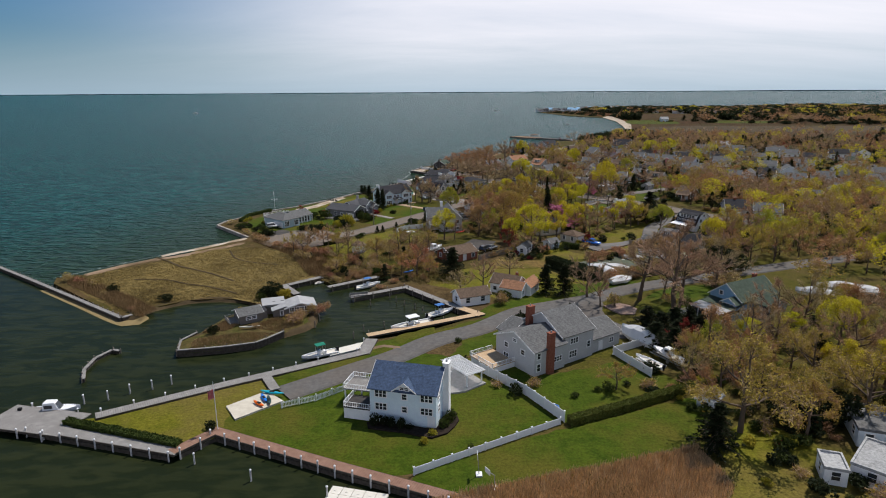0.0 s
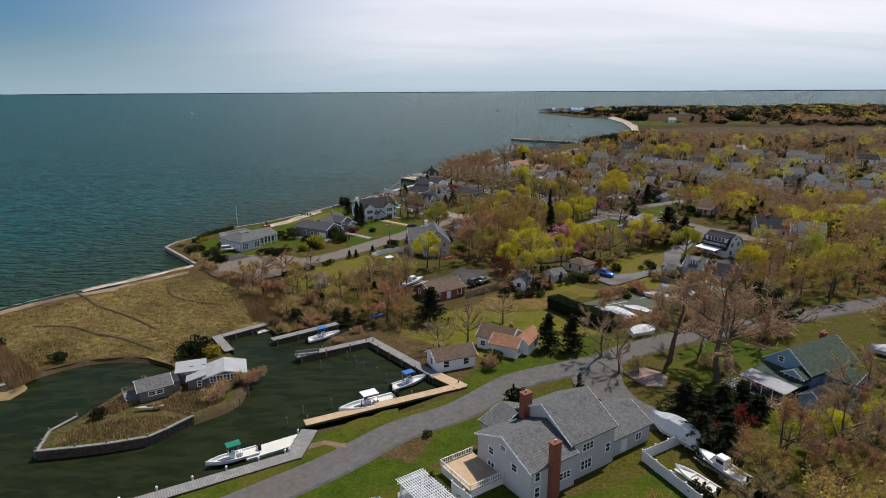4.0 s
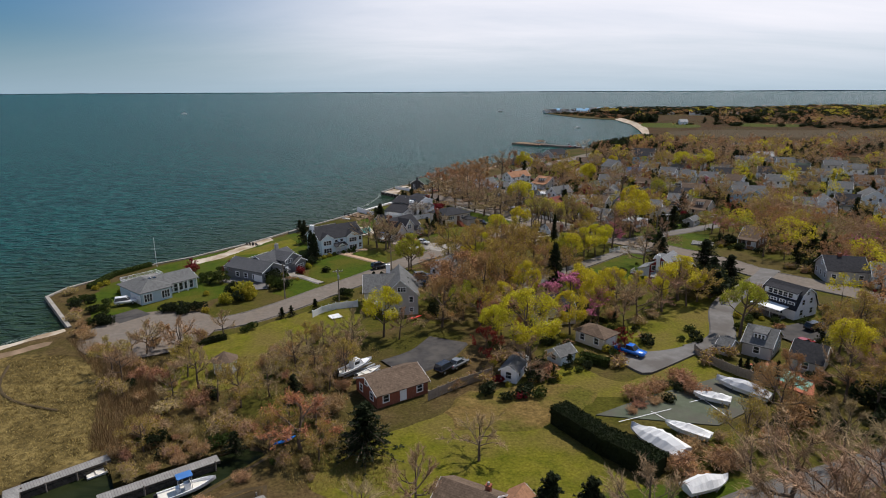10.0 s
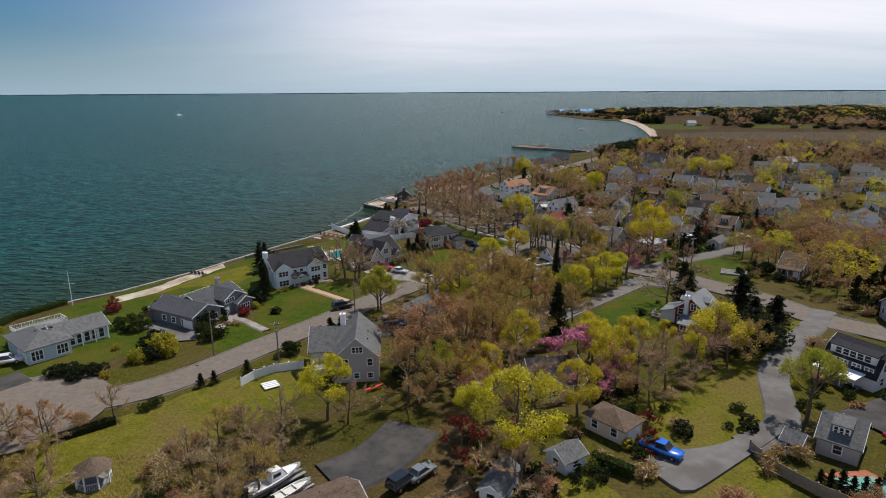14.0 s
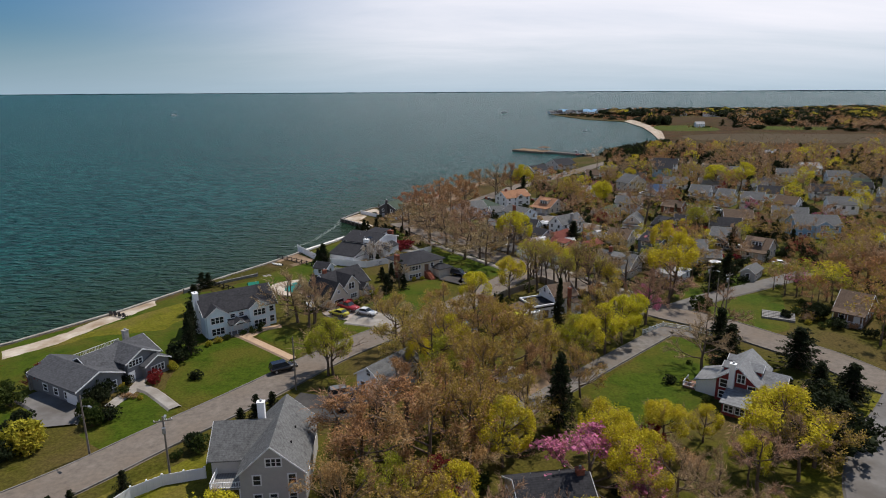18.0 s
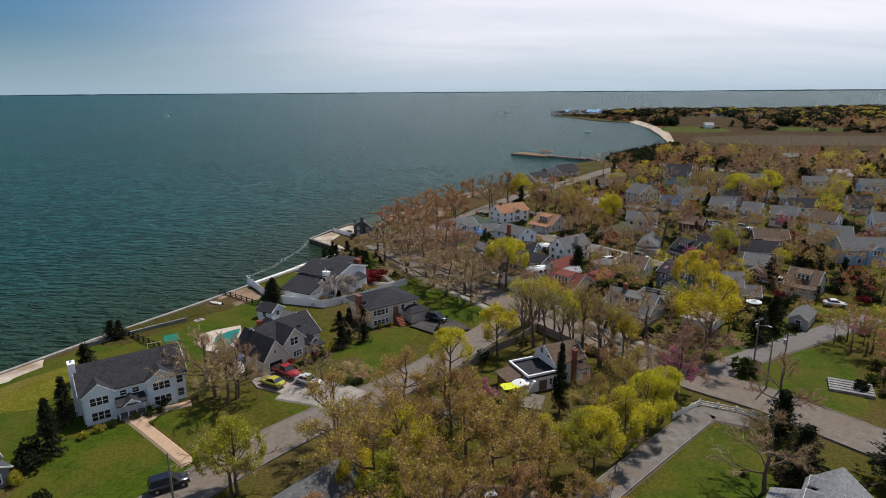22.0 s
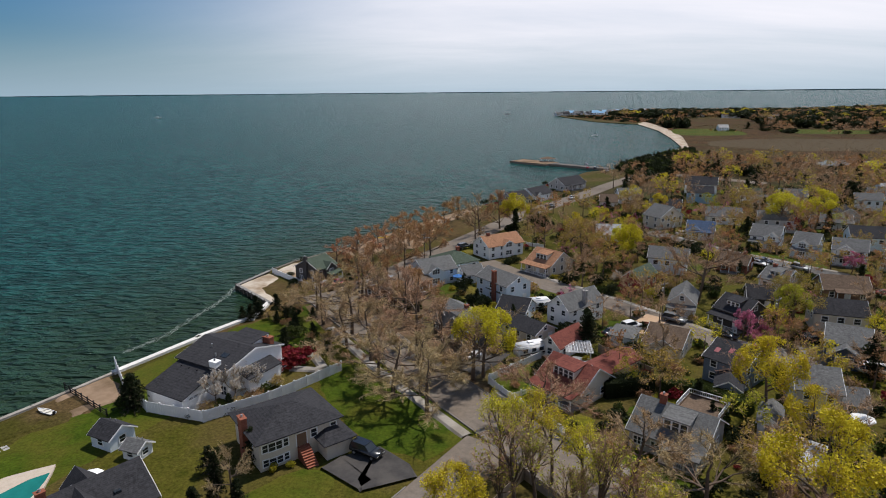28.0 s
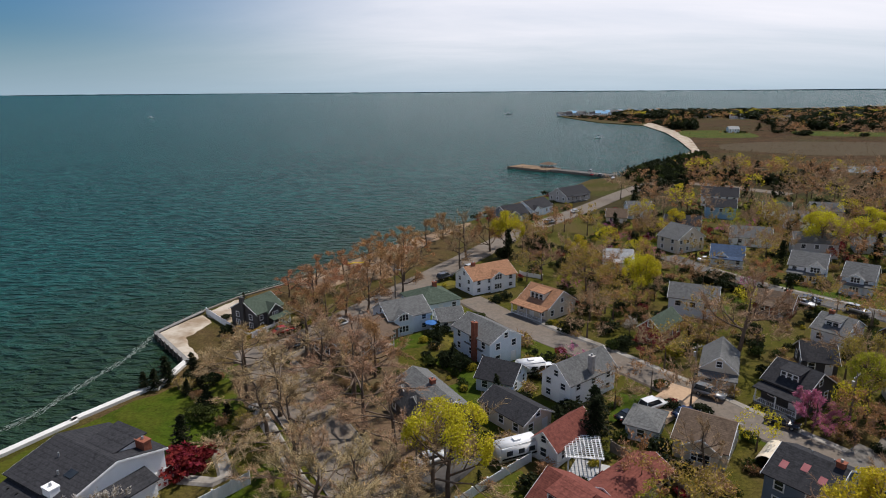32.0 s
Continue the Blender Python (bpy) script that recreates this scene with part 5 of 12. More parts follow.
# ---- the creek side ----
def white_house():
    hs = House("white two-storey house with blue shingle roof and raised deck", -10.9, 82.4, -1.0, 79.8, S_ICE, R_BLUE)
    w, d, h = hs.w, 8.0, 6.4
    hs.block(0, 0, w, d, h, "gable", "x", rise=2.9)
    hs.block(w * 0.36, -0.04, w * 0.70, d * 0.5, h, "gable", "y", rise=1.5, over=0.3)
    for z in (2.5, 4.9):
        hs.windows("f", 0, [w * 0.17, w * 0.86], z, 1.7, 1.15, 3)
        hs.windows("f", -0.04, [w * 0.53], z, 0.7, 1.0, 1)
        hs.windows("r", w, [1.6, 6.4], z, 0.9, 1.2)
        hs.windows("l", 0, [2.0, 6.0], z, 1.4, 1.3, 2)
        hs.windows("b", d, [2, 5, 8], z, 1.0, 1.2)
    hs.windows("f", -0.04, [w * 0.53], h + 0.25, 1.3, 0.5, 2)
    hs.chimney(w + 0.45, 4.6, h + 3.9, w=0.9, d=1.3, material=S_WHITE)
    hs.door("f", 0, w * 0.93, z=0.1)
    # raised decks off the end wall
    box_part("deck_skirt", hs.ob, S_WHITE, -4.2, -0.2, 0, 0, 3.6, 2.1)
    box_part("deck_floor", hs.ob, ASPHALT_DARK, -4.3, -0.3, 2.1, 0, 3.7, 2.25)
    hs.rail([(-4.2, 3.6), (-4.2, -0.2), (-0.1, -0.2)], 2.25)
    box_part("upper_deck", hs.ob, DECK_GREY, -6.0, 3.9, 2.9, 0, 8.2, 3.1)
    hs.rail([(-0.1, 3.9), (-6.0, 3.9), (-6.0, 8.2), (0, 8.2)], 3.1)
    for x in (-5.8, -3.0):
        for y in (4.1, 8.0):
            box_part("deck_post", hs.ob, WHITE, x - 0.1, y - 0.1, 0, x + 0.1, y + 0.1, 2.9)
    hs.block(3.0, d, 9.0, d + 4.5, 2.9, "gable", "y", rise=1.2)
    return hs


def grey_house():
    hs = House("grey sided two-storey house with two brick chimneys", 15.8, 96.4, 35.3, 109.6, S_GREY, R_GREY)
    hs.block(0, 0, 7.3, 10.4, 5.3, "gable", "x", rise=2.5)
    hs.block(7.3, 0.6, 15.2, 11.5, 6.3, "gable", "x", rise=3.6)
    hs.block(15.2, 1.2, 23.4, 9.0, 3.2, "gable", "x", rise=2.1)
    hs.block(3.0, 10.4, 10.5, 13.5, 4.6, "gable", "y", rise=1.8, roof=R_GREY)
    hs.chimney(3.4, -0.35, 9.0, w=1.3, d=0.8)
    hs.chimney(7.0, 9.0, 10.6, z0=5.0, w=1.4, d=1.0)
    hs.windows("f", 0, [1.0], 1.0, 0.7, 1.5)
    hs.windows("f", 0, [1.0], 3.6, 0.7, 1.2)
    hs.windows("f", 0, [5.6], 1.9, 1.7, 1.0, 3)
    hs.windows("f", 0.6, [10.0], 1.2, 1.8, 1.4, 3)
    hs.windows("f", 0.6, [10.2], 4.3, 1.8, 1.1, 3)
    hs.windows("f", 0.6, [14.0], 2.4, 0.7, 1.3)
    hs.windows("f", 1.2, [21.0], 1.2, 1.0, 1.1, 2)
    hs.windows("l", 0, [7.5], 0.8, 1.2, 1.4, 2)
    hs.windows("l", 0, [3.0, 7.5], 3.6, 0.9, 1.0)
    hs.windows("l", 0, [5.2], 5.6, 0.9, 0.6)
    hs.door("f", 1.2, 18.0)
    hs.door("b", 9.0, 19.0, w=4.8, h=2.2, z=0.05, name="garage_door")
    # timber deck with white rails at the end wall
    box_part("deck_floor", hs.ob, DECK_TAN, -5.2, 5.0, 1.2, 0, 11.5, 1.35)
    box_part("deck_skirt", hs.ob, WHITE, -5.1, 5.1, 0, -0.01, 11.4, 1.2)
    hs.rail([(-0.1, 5.0), (-5.2, 5.0), (-5.2, 11.5), (-0.1, 11.5)], 1.35)
    for u in (12.0, 18.5):
        bm = bmesh.new()
        bm_box(bm, u - 0.35, 4.6, 8.6 if u < 15 else 4.8, u + 0.35, 5.4, 9.0 if u < 15 else 5.2)
        part("roof_vent", bm, METAL, hs.ob)
    return hs


def blue_house():
    hs = House("blue sided house with green cross-gabled roofs and glazed porch", 63.4, 121.5, 74.0, 127.1, S_BLUE, R_GREEN)
    w = hs.w
    hs.block(0, 0, w, 8.0, 5.2, "gable", "x", rise=3.5)
    hs.block(3.2, -4.6, 8.2, 2.0, 4.8, "gable", "y", rise=1.5)
    hs.block(-1.6, 0.2, 3.4, 3.6, 4.7, "gable", "x", rise=1.2)
    hs.block(-3.8, -4.8, 3.2, -0.6, 2.8, "gable", "x", rise=1.6, roof=R_DARK)
    hs.windows("l", -1.6, [1.1, 2.0, 2.9], 3.2, 0.75, 1.2)
    hs.windows("l", 0, [5.2], 5.6, 0.8, 0.9)
    hs.windows("l", 3.2, [-3.4, -1.2], 3.3, 1.1, 1.2)
    hs.windows("f", -4.6, [5.7], 3.3, 1.0, 1.2)
    hs.windows("f", -4.6, [4.6, 6.8], 0.9, 1.0, 1.2)
    hs.windows("f", -4.8, [-2.2, -0.2, 1.8], 0.9, 0.8, 1.3)
    hs.windows("f", 0, [9.4, 10.9], 3.4, 1.0, 1.2)
    hs.windows("r", w, [2.0, 4.0, 6.0], 3.2, 1.0, 1.2)
    hs.windows("r", w, [2.0, 6.0], 0.9, 1.1, 1.3)
    hs.chimney(w - 2.2, 4.6, 9.6, z0=7.2, w=0.9, d=0.7)
    bm = bmesh.new()
    bm_box(bm, -0.45, -0.55, 0.0, 0.45, 0.55, 0.09)
    part("skylight", bm, GLASS, hs.ob, "small roof light").matrix_basis = Matrix.Translation((w - 4.2, 2.2, 7.22)) @ Matrix.Rotation(math.atan2(3.5, 4.0), 4, "X")
    # glazed porch and railed deck off the gable end
    box_part("deck_floor", hs.ob, DECK_GREY, -8.6, -0.4, 1.0, 0, 8.4, 1.15)
    hs.rail([(-3.9, -0.4), (-8.6, -0.4), (-8.6, 8.4), (0, 8.4)], 1.15)
    bm = bmesh.new()
    bm_slab(bm, [(-6.6, -0.2, 3.3), (-6.6, 7.8, 3.3), (-3.4, 7.8, 3.8), (-3.4, -0.2, 3.8)], 0.12)
    part("porch_roof", bm, R_WHITE, hs.ob, "pale metal porch roof")
    bm = bmesh.new()
    bm_slab(bm, [(-3.4, -0.2, 3.8), (-3.4, 7.8, 3.8), (0, 7.8, 4.5), (0, -0.2, 4.5)], 0.12)
    part("porch_roof", bm, R_GREEN, hs.ob, "green shingled upper porch roof")
    for i in range(5):
        y = 0.1 + 7.4 * i / 4
        box_part("post", hs.ob, WHITE, -6.4, y - 0.07, 1.15, -6.25, y + 0.07, 3.25)
    for i in range(4):
        y = 0.25 + 7.4 * i / 4
        box_part("porch_screen", hs.ob, GLASS, -6.35, y, 1.2, -6.31, y + 1.6, 3.2)
    for k in range(3):
        x = -6.2 + 2.0 * k
        box_part("porch_screen", hs.ob, GLASS, x, 0.02, 1.2, x + 1.85, 0.06, 3.3)
    for x, y in ((-8.4, -0.2), (-8.4, 4.0), (-8.4, 8.2)):
        box_part("deck_post", hs.ob, WHITE, x - 0.1, y - 0.1, 0, x + 0.1, y + 0.1, 1.0)


def orange_cottage():
    hs = House("small white cottage with worn orange-brown roof", 11.9, 142.9, 18.1, 139.4, S_WHITE, R_ORANGE, tall=0.84, size=0.95)
    w = hs.w
    hs.block(0, 0, w, 6.0, 3.0, "gable", "x", rise=1.9, roof=R_BROWN)
    hs.block(w * 0.5, -1.4, w + 2.0, 3.0, 2.6, "gable", "x", rise=1.5)
    hs.block(w, 1.4, w + 3.4, 7.4, 2.7, "gable", "y", rise=1.6)
    hs.windows("r", w + 3.4, [5.4], 1.0, 1.5, 1.1, 2)
    hs.windows("r", w + 2.0, [0.0], 1.0, 0.9, 1.0, 2)
    hs.windows("f", 0, [1.3], 0.9, 0.9, 1.1)
    hs.windows("l", 0, [3.0], 2.6, 0.6, 0.9)
    hs.door("f", 1.4, w + 2.7, w=0.85)
    hs.chimney(w * 0.8, 4.0, 5.6, z0=3.0, w=0.6, d=0.6)


def boathouse():
    hs = House("weathered dark waterside boathouse with pale folded roofs", -37.1, 125.9, -28.5, 128.9, S_DRIFT, R_WHITE, category="boathouse")
    w = hs.w
    hs.block(w * 0.30, 0, w, 5.0, 2.1, "gable", "y", rise=1.0, over=0.45)
    hs.block(0, 0.2, w * 0.30, 2.6, 1.7, "shed", "y", rise=0.75, over=0.3)
    hs.block(-1.9, 3.0, w * 0.30, 6.2, 2.3, "shed", "x", rise=0.5, over=0.25)
    hs.block(-1.0, 2.6, w * 0.30, 3.0, 1.9, "flat", "x", over=0.02, roof=R_GREY)
    hs.windows("f", 0, [w * 0.44, w * 0.56, w * 0.68, w * 0.80], 1.0, 0.85, 1.15, 2)
    hs.windows("f", 0.2, [w * 0.2], 0.5, 0.5, 1.0)
    for k in range(2):
        box_part("roof_hatch", hs.ob, R_DARK, 0.2 + 1.9 * k, 4.2, 2.62, 0.9 + 1.9 * k, 4.7, 2.74, "dark roof hatch")
    for x in (w * 0.4, w * 0.7, w - 0.2):
        for y in (0.2, 4.8):
            box_part("pile", hs.ob, PILE, x - 0.14, y - 0.14, -2.0, x + 0.14, y + 0.14, 0.02)
    sh = House("weathered shingle shed with worn grey roof on the islet", -43.0, 121.6, -39.0, 124.3, S_DRIFT, R_GREY, name="shed", category="shed", tall=0.8)
    w = sh.w
    sh.block(0, 0, w, 4.6, 2.4, "gable", "x", rise=1.2)
    sh.windows("f", 0, [w * 0.38, w * 0.62], 1.15, 0.9, 0.75)
    sh.block(w - 0.4, 1.0, w + 1.4, 3.6, 2.0, "shed", "x", rise=0.4, over=0.1, roof=R_DARK)
    sh.rail([(-2.0, 1.0), (-2.0, 4.5), (0, 4.5)], 0.6, material=DECK_GREY)
    box_part("landing", sh.ob, DECK_GREY, -2.0, 1.0, 0.0, 0, 4.5, 0.6)


white_house()
grey_house()
blue_house()
orange_cottage()
boathouse()
simple_house("long white shed with sagging brown roof", 4.2, 131.9, 11.2, 134.8, 4.6, 2.6, S_WHITE, R_BROWN, name="shed", category="shed", group="sheds", door=False, rise=1.5)
simple_house("small pale garden shed with arched roof", 39.5, 85.6, 41.4, 83.8, 3.4, 2.0, S_WHITE, R_PALE, ridge="y", name="shed", category="shed", group="sheds", rise=0.9)
simple_house("small white utility shed with flat roof", 47.6, 66.5, 50.1, 65.6, 4, 2.6, S_WHITE, R_PALE, kind="flat", name="shed", category="shed", group="sheds")
simple_house("low white workshop with flat roof", 51.3, 67.2, 54.6, 63.8, 8, 2.8, S_WHITE, R_PALE, kind="flat", name="workshop", category="workshop", group="sheds")
simple_house("low grey workshop with long flat roof", 57.3, 74.7, 65.0, 71.9, 8, 3.0, S_PALE, R_GREY, kind="flat", name="workshop", category="workshop", group="sheds")

# ---- the waterfront road ----
simple_house("brick garage with mossy brown shingle roof", 2.8, 168.8, 10.5, 174.0, 7.5, 2.6, BRICK, R_BROWN, group="waterfront houses", rise=1.9)
simple_house("small white gabled shed beside dark bushes", 22.8, 178.3, 25.4, 177.1, 6, 2.6, S_WHITE, R_GREY, ridge="y", name="shed", category="shed", group="sheds", door=False)
tg = simple_house("tan hip-roofed garage with white door", 43.4, 190.8, 46.8, 193.8, 6.5, 2.7, S_CREAM, R_BROWN, kind="hip", group="sheds", name="garage", category="garage", rise=1.8, door=False)
tg.door("f", -0.03, tg.w * 0.5, w=2.8, h=2.2, z=0.02, name="garage_door")
simple_house("dark-roofed house with brick chimney behind a pink cherry", 32.6, 203.3, 41.0, 204.8, 9, 3.2, S_CREAM, R_DARK, rise=3.0, chim=0.9, cross=((1.0, 5.0, 0.8, 3.2),))
simple_house("low pale cottage half hidden by bushes", 34.1, 184.0, 37.1, 186.1, 3.5, 2.2, S_PALE, R_GREY, group="waterfront houses")


def navy_gambrel():
    hs = House("navy gambrel house with white dormer band and porch", 84.0, 213.9, 88.2, 206.5, S_WHITE, R_DARK)
    w = hs.w
    hs.block(0, 0, w, 8.0, 2.8, "gambrel", "x", rise=4.8, gable_wall=S_WHITE)
    hs.dormer("f", w * 0.5, 0.9, 4.9, w * 0.86, 2.6, 1.6, "shed", n=5, roof=R_DARK)
    hs.block(w * 0.04, 0.35, w * 0.96, 1.6, 4.6, "shed", "x", rise=0.3, z0=2.8, over=0.1, wall=S_NAVY, roof=R_DARK)
    hs.windows("f", 0.35, [w * 0.15, w * 0.38, w * 0.62, w * 0.85], 3.3, 1.2, 1.0, 2)
    hs.windows("r", w, [2.2, 5.8], 0.9, 1.0, 1.4)
    hs.windows("r", w, [2.6, 5.4], 3.6, 0.9, 1.3)
    hs.windows("r", w, [4.0], 5.9, 0.8, 0.8)
    hs.porch(0.3, -2.8, w * 0.8, 0, z=0.3, h=2.2, posts=4, roof=WHITE, rise=0.4, rail=False)
    hs.windows("f", -0.02, [w * 0.2, w * 0.6], 0.9, 1.3, 1.3, 2)
    hs.door("f", -0.02, w * 0.42, z=0.32)


navy_gambrel()
simple_house("grey shingled cottage with long white-framed dormer", 69.0, 189.4, 72.7, 186.2, 7.5, 2.9, S_SHAKE, R_GREY, shed_dormer=3, group="waterfront houses")
simple_house("little grey tool shed with gable roof", 64.5, 189.7, 66.0, 188.1, 3.2, 2.2, S_SHAKE, R_GREY, name="shed", category="shed", group="sheds")
simple_house("grey low house with dark roof beside a court", 74.3, 183.0, 78.0, 179.7, 7, 2.7, S_SHAKE, R_DARK, group="waterfront houses")


def shingle_house():
    hs = House("tall grey shingled house with steep gable and sea deck", -0.4, 209.7, 7.2, 210.5, S_SHAKE, R_GREY)
    w, d = hs.w, 12.0
    hs.block(0, 0, w, d, 5.4, "gable", "y", rise=4.0, over=0.5)
    hs.block(-4.2, 3.5, w * 0.5, d - 0.6, 5.2, "gable", "x", rise=3.3, over=0.5)
    hs.windows("f", 0, [w * 0.53], 6.3, 1.7, 1.1, 3)
    hs.windows("f", 0, [w * 0.26, w * 0.80], 3.5, 0.8, 1.4)
    hs.windows("f", 0, [w * 0.26, w * 0.5, w * 0.80], 0.9, 0.8, 1.0)
    hs.windows("r", w, [3, 6.5, 10], 3.4, 0.9, 1.3)
    hs.windows("l", -4.2, [5, 8, 10.5], 3.2, 1.2, 1.4, 2)
    hs.chimney(1.2, 8.5, 11.0, z0=5.5, material=S_WHITE)
    box_part("deck_floor", hs.ob, DECK_GREY, -3.6, 0.4, 2.7, 0, 3.5, 2.85)
    hs.rail([(0, 0.4), (-3.6, 0.4), (-3.6, 3.5)], 2.85)
    for x, y in ((-3.5, 0.5), (-0.2, 0.5), (-3.5, 3.4)):
        box_part("deck_post", hs.ob, WHITE, x - 0.1, y - 0.1, 0, x + 0.1, y + 0.1, 2.7)
    for u, v in ((4.0, 6.5), (6.0, 3.0)):
        bm = bmesh.new()
        bm_tube(bm, (w * 0.75, v, 7.0), (w * 0.75, v, 7.9), 0.1, 0.1, 8)
        part("vent_pipe", bm, BLACK, hs.ob)


shingle_house()


def blue_ranch():
    hs = House("pale blue seaside ranch house with grey hip roof", -57.4, 216.4, -48.0, 228.2, S_SEA, R_GREY)
    w = hs.w
    hs.block(0, 0, w * 0.48, 11, 3.4, "hip", "y", rise=2.2, over=0.6)
    hs.block(w * 0.40, 3.0, w, 10.0, 3.2, "gable", "x", rise=1.8, over=0.7)
    hs.windows("f", 0, [w * 0.10], 0.7, 1.8, 2.0, 3)
    hs.windows("f", 0, [w * 0.38], 0.7, 1.8, 2.0, 3)
    hs.windows("f", 3.0, [w * (0.56 + 0.09 * k) for k in range(5)], 0.5, 0.9, 2.1)
    hs.windows("r", w, [5, 8], 0.9, 1.2, 1.3, 2)
    hs.door("l", 0, 3.0, w=4.6, h=2.3, z=0.03, name="garage_door")
    for k in range(4):
        bm = bmesh.new()
        bm_box(bm, w * (0.50 + 0.16 * k) - 0.1, 1.9, 0.1, w * (0.50 + 0.16 * k) + 0.1, 2.1, 3.1)
        part("post", bm, WHITE, hs.ob)
    box_part("roof_terrace", hs.ob, DECK_GREY, w * 0.1, 10.4, 3.2, w * 0.7, 14.0, 3.4)
    box_part("terrace_wall", hs.ob, S_WHITE, w * 0.1, 10.4, 0, w * 0.7, 13.9, 3.2)
    hs.rail([(w * 0.1, 10.4), (w * 0.1, 14.0), (w * 0.7, 14.0), (w * 0.7, 10.4)], 3.4)
    for k in range(3):
        box_part("skylight", hs.ob, GLASS, w * 0.2 + k * 1.2, 4.4, 5.15, w * 0.2 + k * 1.2 + 0.6, 5.2, 5.4)


def grey_ranch():
    hs = House("dark grey house with white-trimmed cross gables", -34.1, 233.0, -26.6, 247.1, S_CHAR, R_SLATE)
    w = hs.w
    hs.block(0, 0, w * 0.46, 13, 3.6, "gable", "y", rise=1.9, over=0.6)
    hs.block(w * 0.3, 2.0, w, 11, 3.6, "gable", "x", rise=2.6, over=0.6)
    hs.block(w * 0.56, 0.6, w * 0.92, 7, 4.6, "gable", "y", rise=1.7, over=0.6)
    hs.block(w * 0.72, -0.6, w, 4, 3.0, "gable", "y", rise=1.3, over=0.5)
    hs.windows("f", 0, [w * 0.12, w * 0.33], 1.1, 2.2, 1.3, 3)
    hs.windows("f", 0.6, [w * 0.66], 3.4, 2.4, 1.1, 4)
    hs.windows("f", -0.6, [w * 0.86], 0.9, 2.4, 1.3, 4)
    hs.windows("l", 0, [3, 6, 9], 1.0, 1.1, 1.3)
    hs.door("l", 0, 1.6, w=2.6, h=2.2, z=0.03, name="garage_door")
    hs.door("f", 0.6, w * 0.6)
    hs.chimney(w * 0.9, 8.5, 7.6, z0=4.0, material=STONE)
    hs.rail([(-0.4, 13.4), (w, 13.4)], 2.8)
    box_part("terrace", hs.ob, DECK_GREY, -0.4, 13.0, 0, w, 13.5, 2.8)


def white_colonial():
    hs = House("large white colonial house with charcoal shingle roof", -24.5, 260.3, -12.8, 269.0, S_ICE, R_DARK)
    w = hs.w
    hs.block(0, 0.8, w, 10, 5.6, "gable", "x", rise=3.4, over=0.5)
    hs.block(0.2, 0, 4.2, 5, 5.6, "gable", "y", rise=1.7)
    hs.block(w * 0.60, 0, w * 0.60 + 4.2, 5, 5.6, "gable", "y", rise=1.7)
    for u in (2.2, w * 0.60 + 2.1):
        hs.windows("f", 0, [u], 3.5, 2.4, 1.4, 3)
        hs.windows("f", 0, [u], 0.7, 2.4, 1.5, 3)
    hs.windows("f", 0.8, [w * 0.38, w * 0.5], 3.8, 0.9, 0.9)
    hs.windows("f", 0.8, [w * 0.94], 0.8, 0.9, 1.5)
    hs.windows("f", 0.8, [w * 0.94], 3.5, 0.9, 1.3)
    hs.windows("r", w, [3, 7], 3.4, 1.0, 1.4)
    hs.windows("r", w, [3, 7], 0.8, 1.0, 1.4)
    hs.windows("l", 0, [8.5], 3.4, 1.0, 1.4)
    hs.chimney(-0.4, 5.0, 10.2, w=0.9, d=1.6, material=S_WHITE)
    hs.porch(w * 0.30, -1.2, w * 0.56, 0.8, z=0.35, h=2.4, posts=4, roof=R_DARK, rise=0.7, rail=False)
    hs.block(w * 0.36, -1.4, w * 0.50, 1.2, 2.95, "gable", "y", rise=0.8, z0=2.75)
    hs.door("f", 0.8, w * 0.43, w=1.5, z=0.4)
    hs.steps(w * 0.43, -1.2, 0.4, w=2.2)


def pool_house():
    hs = House("tan gabled house with dark steep roofs beside the pool", -3.0, 277.5, 5.9, 288.6, S_CREAM, R_DARK)
    w = hs.w
    hs.block(0, 0, w * 0.34, 9, 3.2, "gable", "y", rise=3.6, over=0.4)
    hs.block(w * 0.2, 2.6, w, 11, 3.8, "gable", "x", rise=3.6, over=0.5)
    hs.block(w * 0.36, 1.2, w * 0.68, 7, 4.6, "gable", "y", rise=2.6)
    hs.block(w * 0.72, 0.6, w * 0.88, 5, 2.6, "gable", "y", rise=1.4)
    hs.windows("f", 1.2, [w * 0.52], 3.6, 1.6, 1.6, 2)
    hs.windows("f", 1.2, [w * 0.56], 0.8, 1.8, 1.2, 3)
    hs.windows("f", 0, [w * 0.17], 4.0, 0.5, 0.7)
    hs.windows("l", 0, [3, 6], 1.0, 0.8, 1.2)
    hs.windows("l", w * 0.2, [5.5], 4.6, 1.0, 1.1)
    hs.windows("f", 2.6, [w * 0.94], 1.0, 1.0, 1.3)
    hs.door("f", 0, w * 0.17, w=2.6, h=2.2, z=0.03, material=BLACK, name="garage_door")
    hs.porch(w * 0.72, -0.8, w * 0.88, 0.6, z=0.4, h=2.1, posts=2, rail=True)
    hs.door("f", 0.6, w * 0.80, z=0.4)
    hs.chimney(w * 0.30, 7.0, 8.6, z0=4.0)
    hs.block(w * 0.55, 9.0, w * 0.80, 13.0, 3.4, "gable", "y", rise=2.2)
    box_part("skylight", hs.ob, GLASS, w * 0.74, 4.2, 5.35, w * 0.79, 5.4, 5.8)


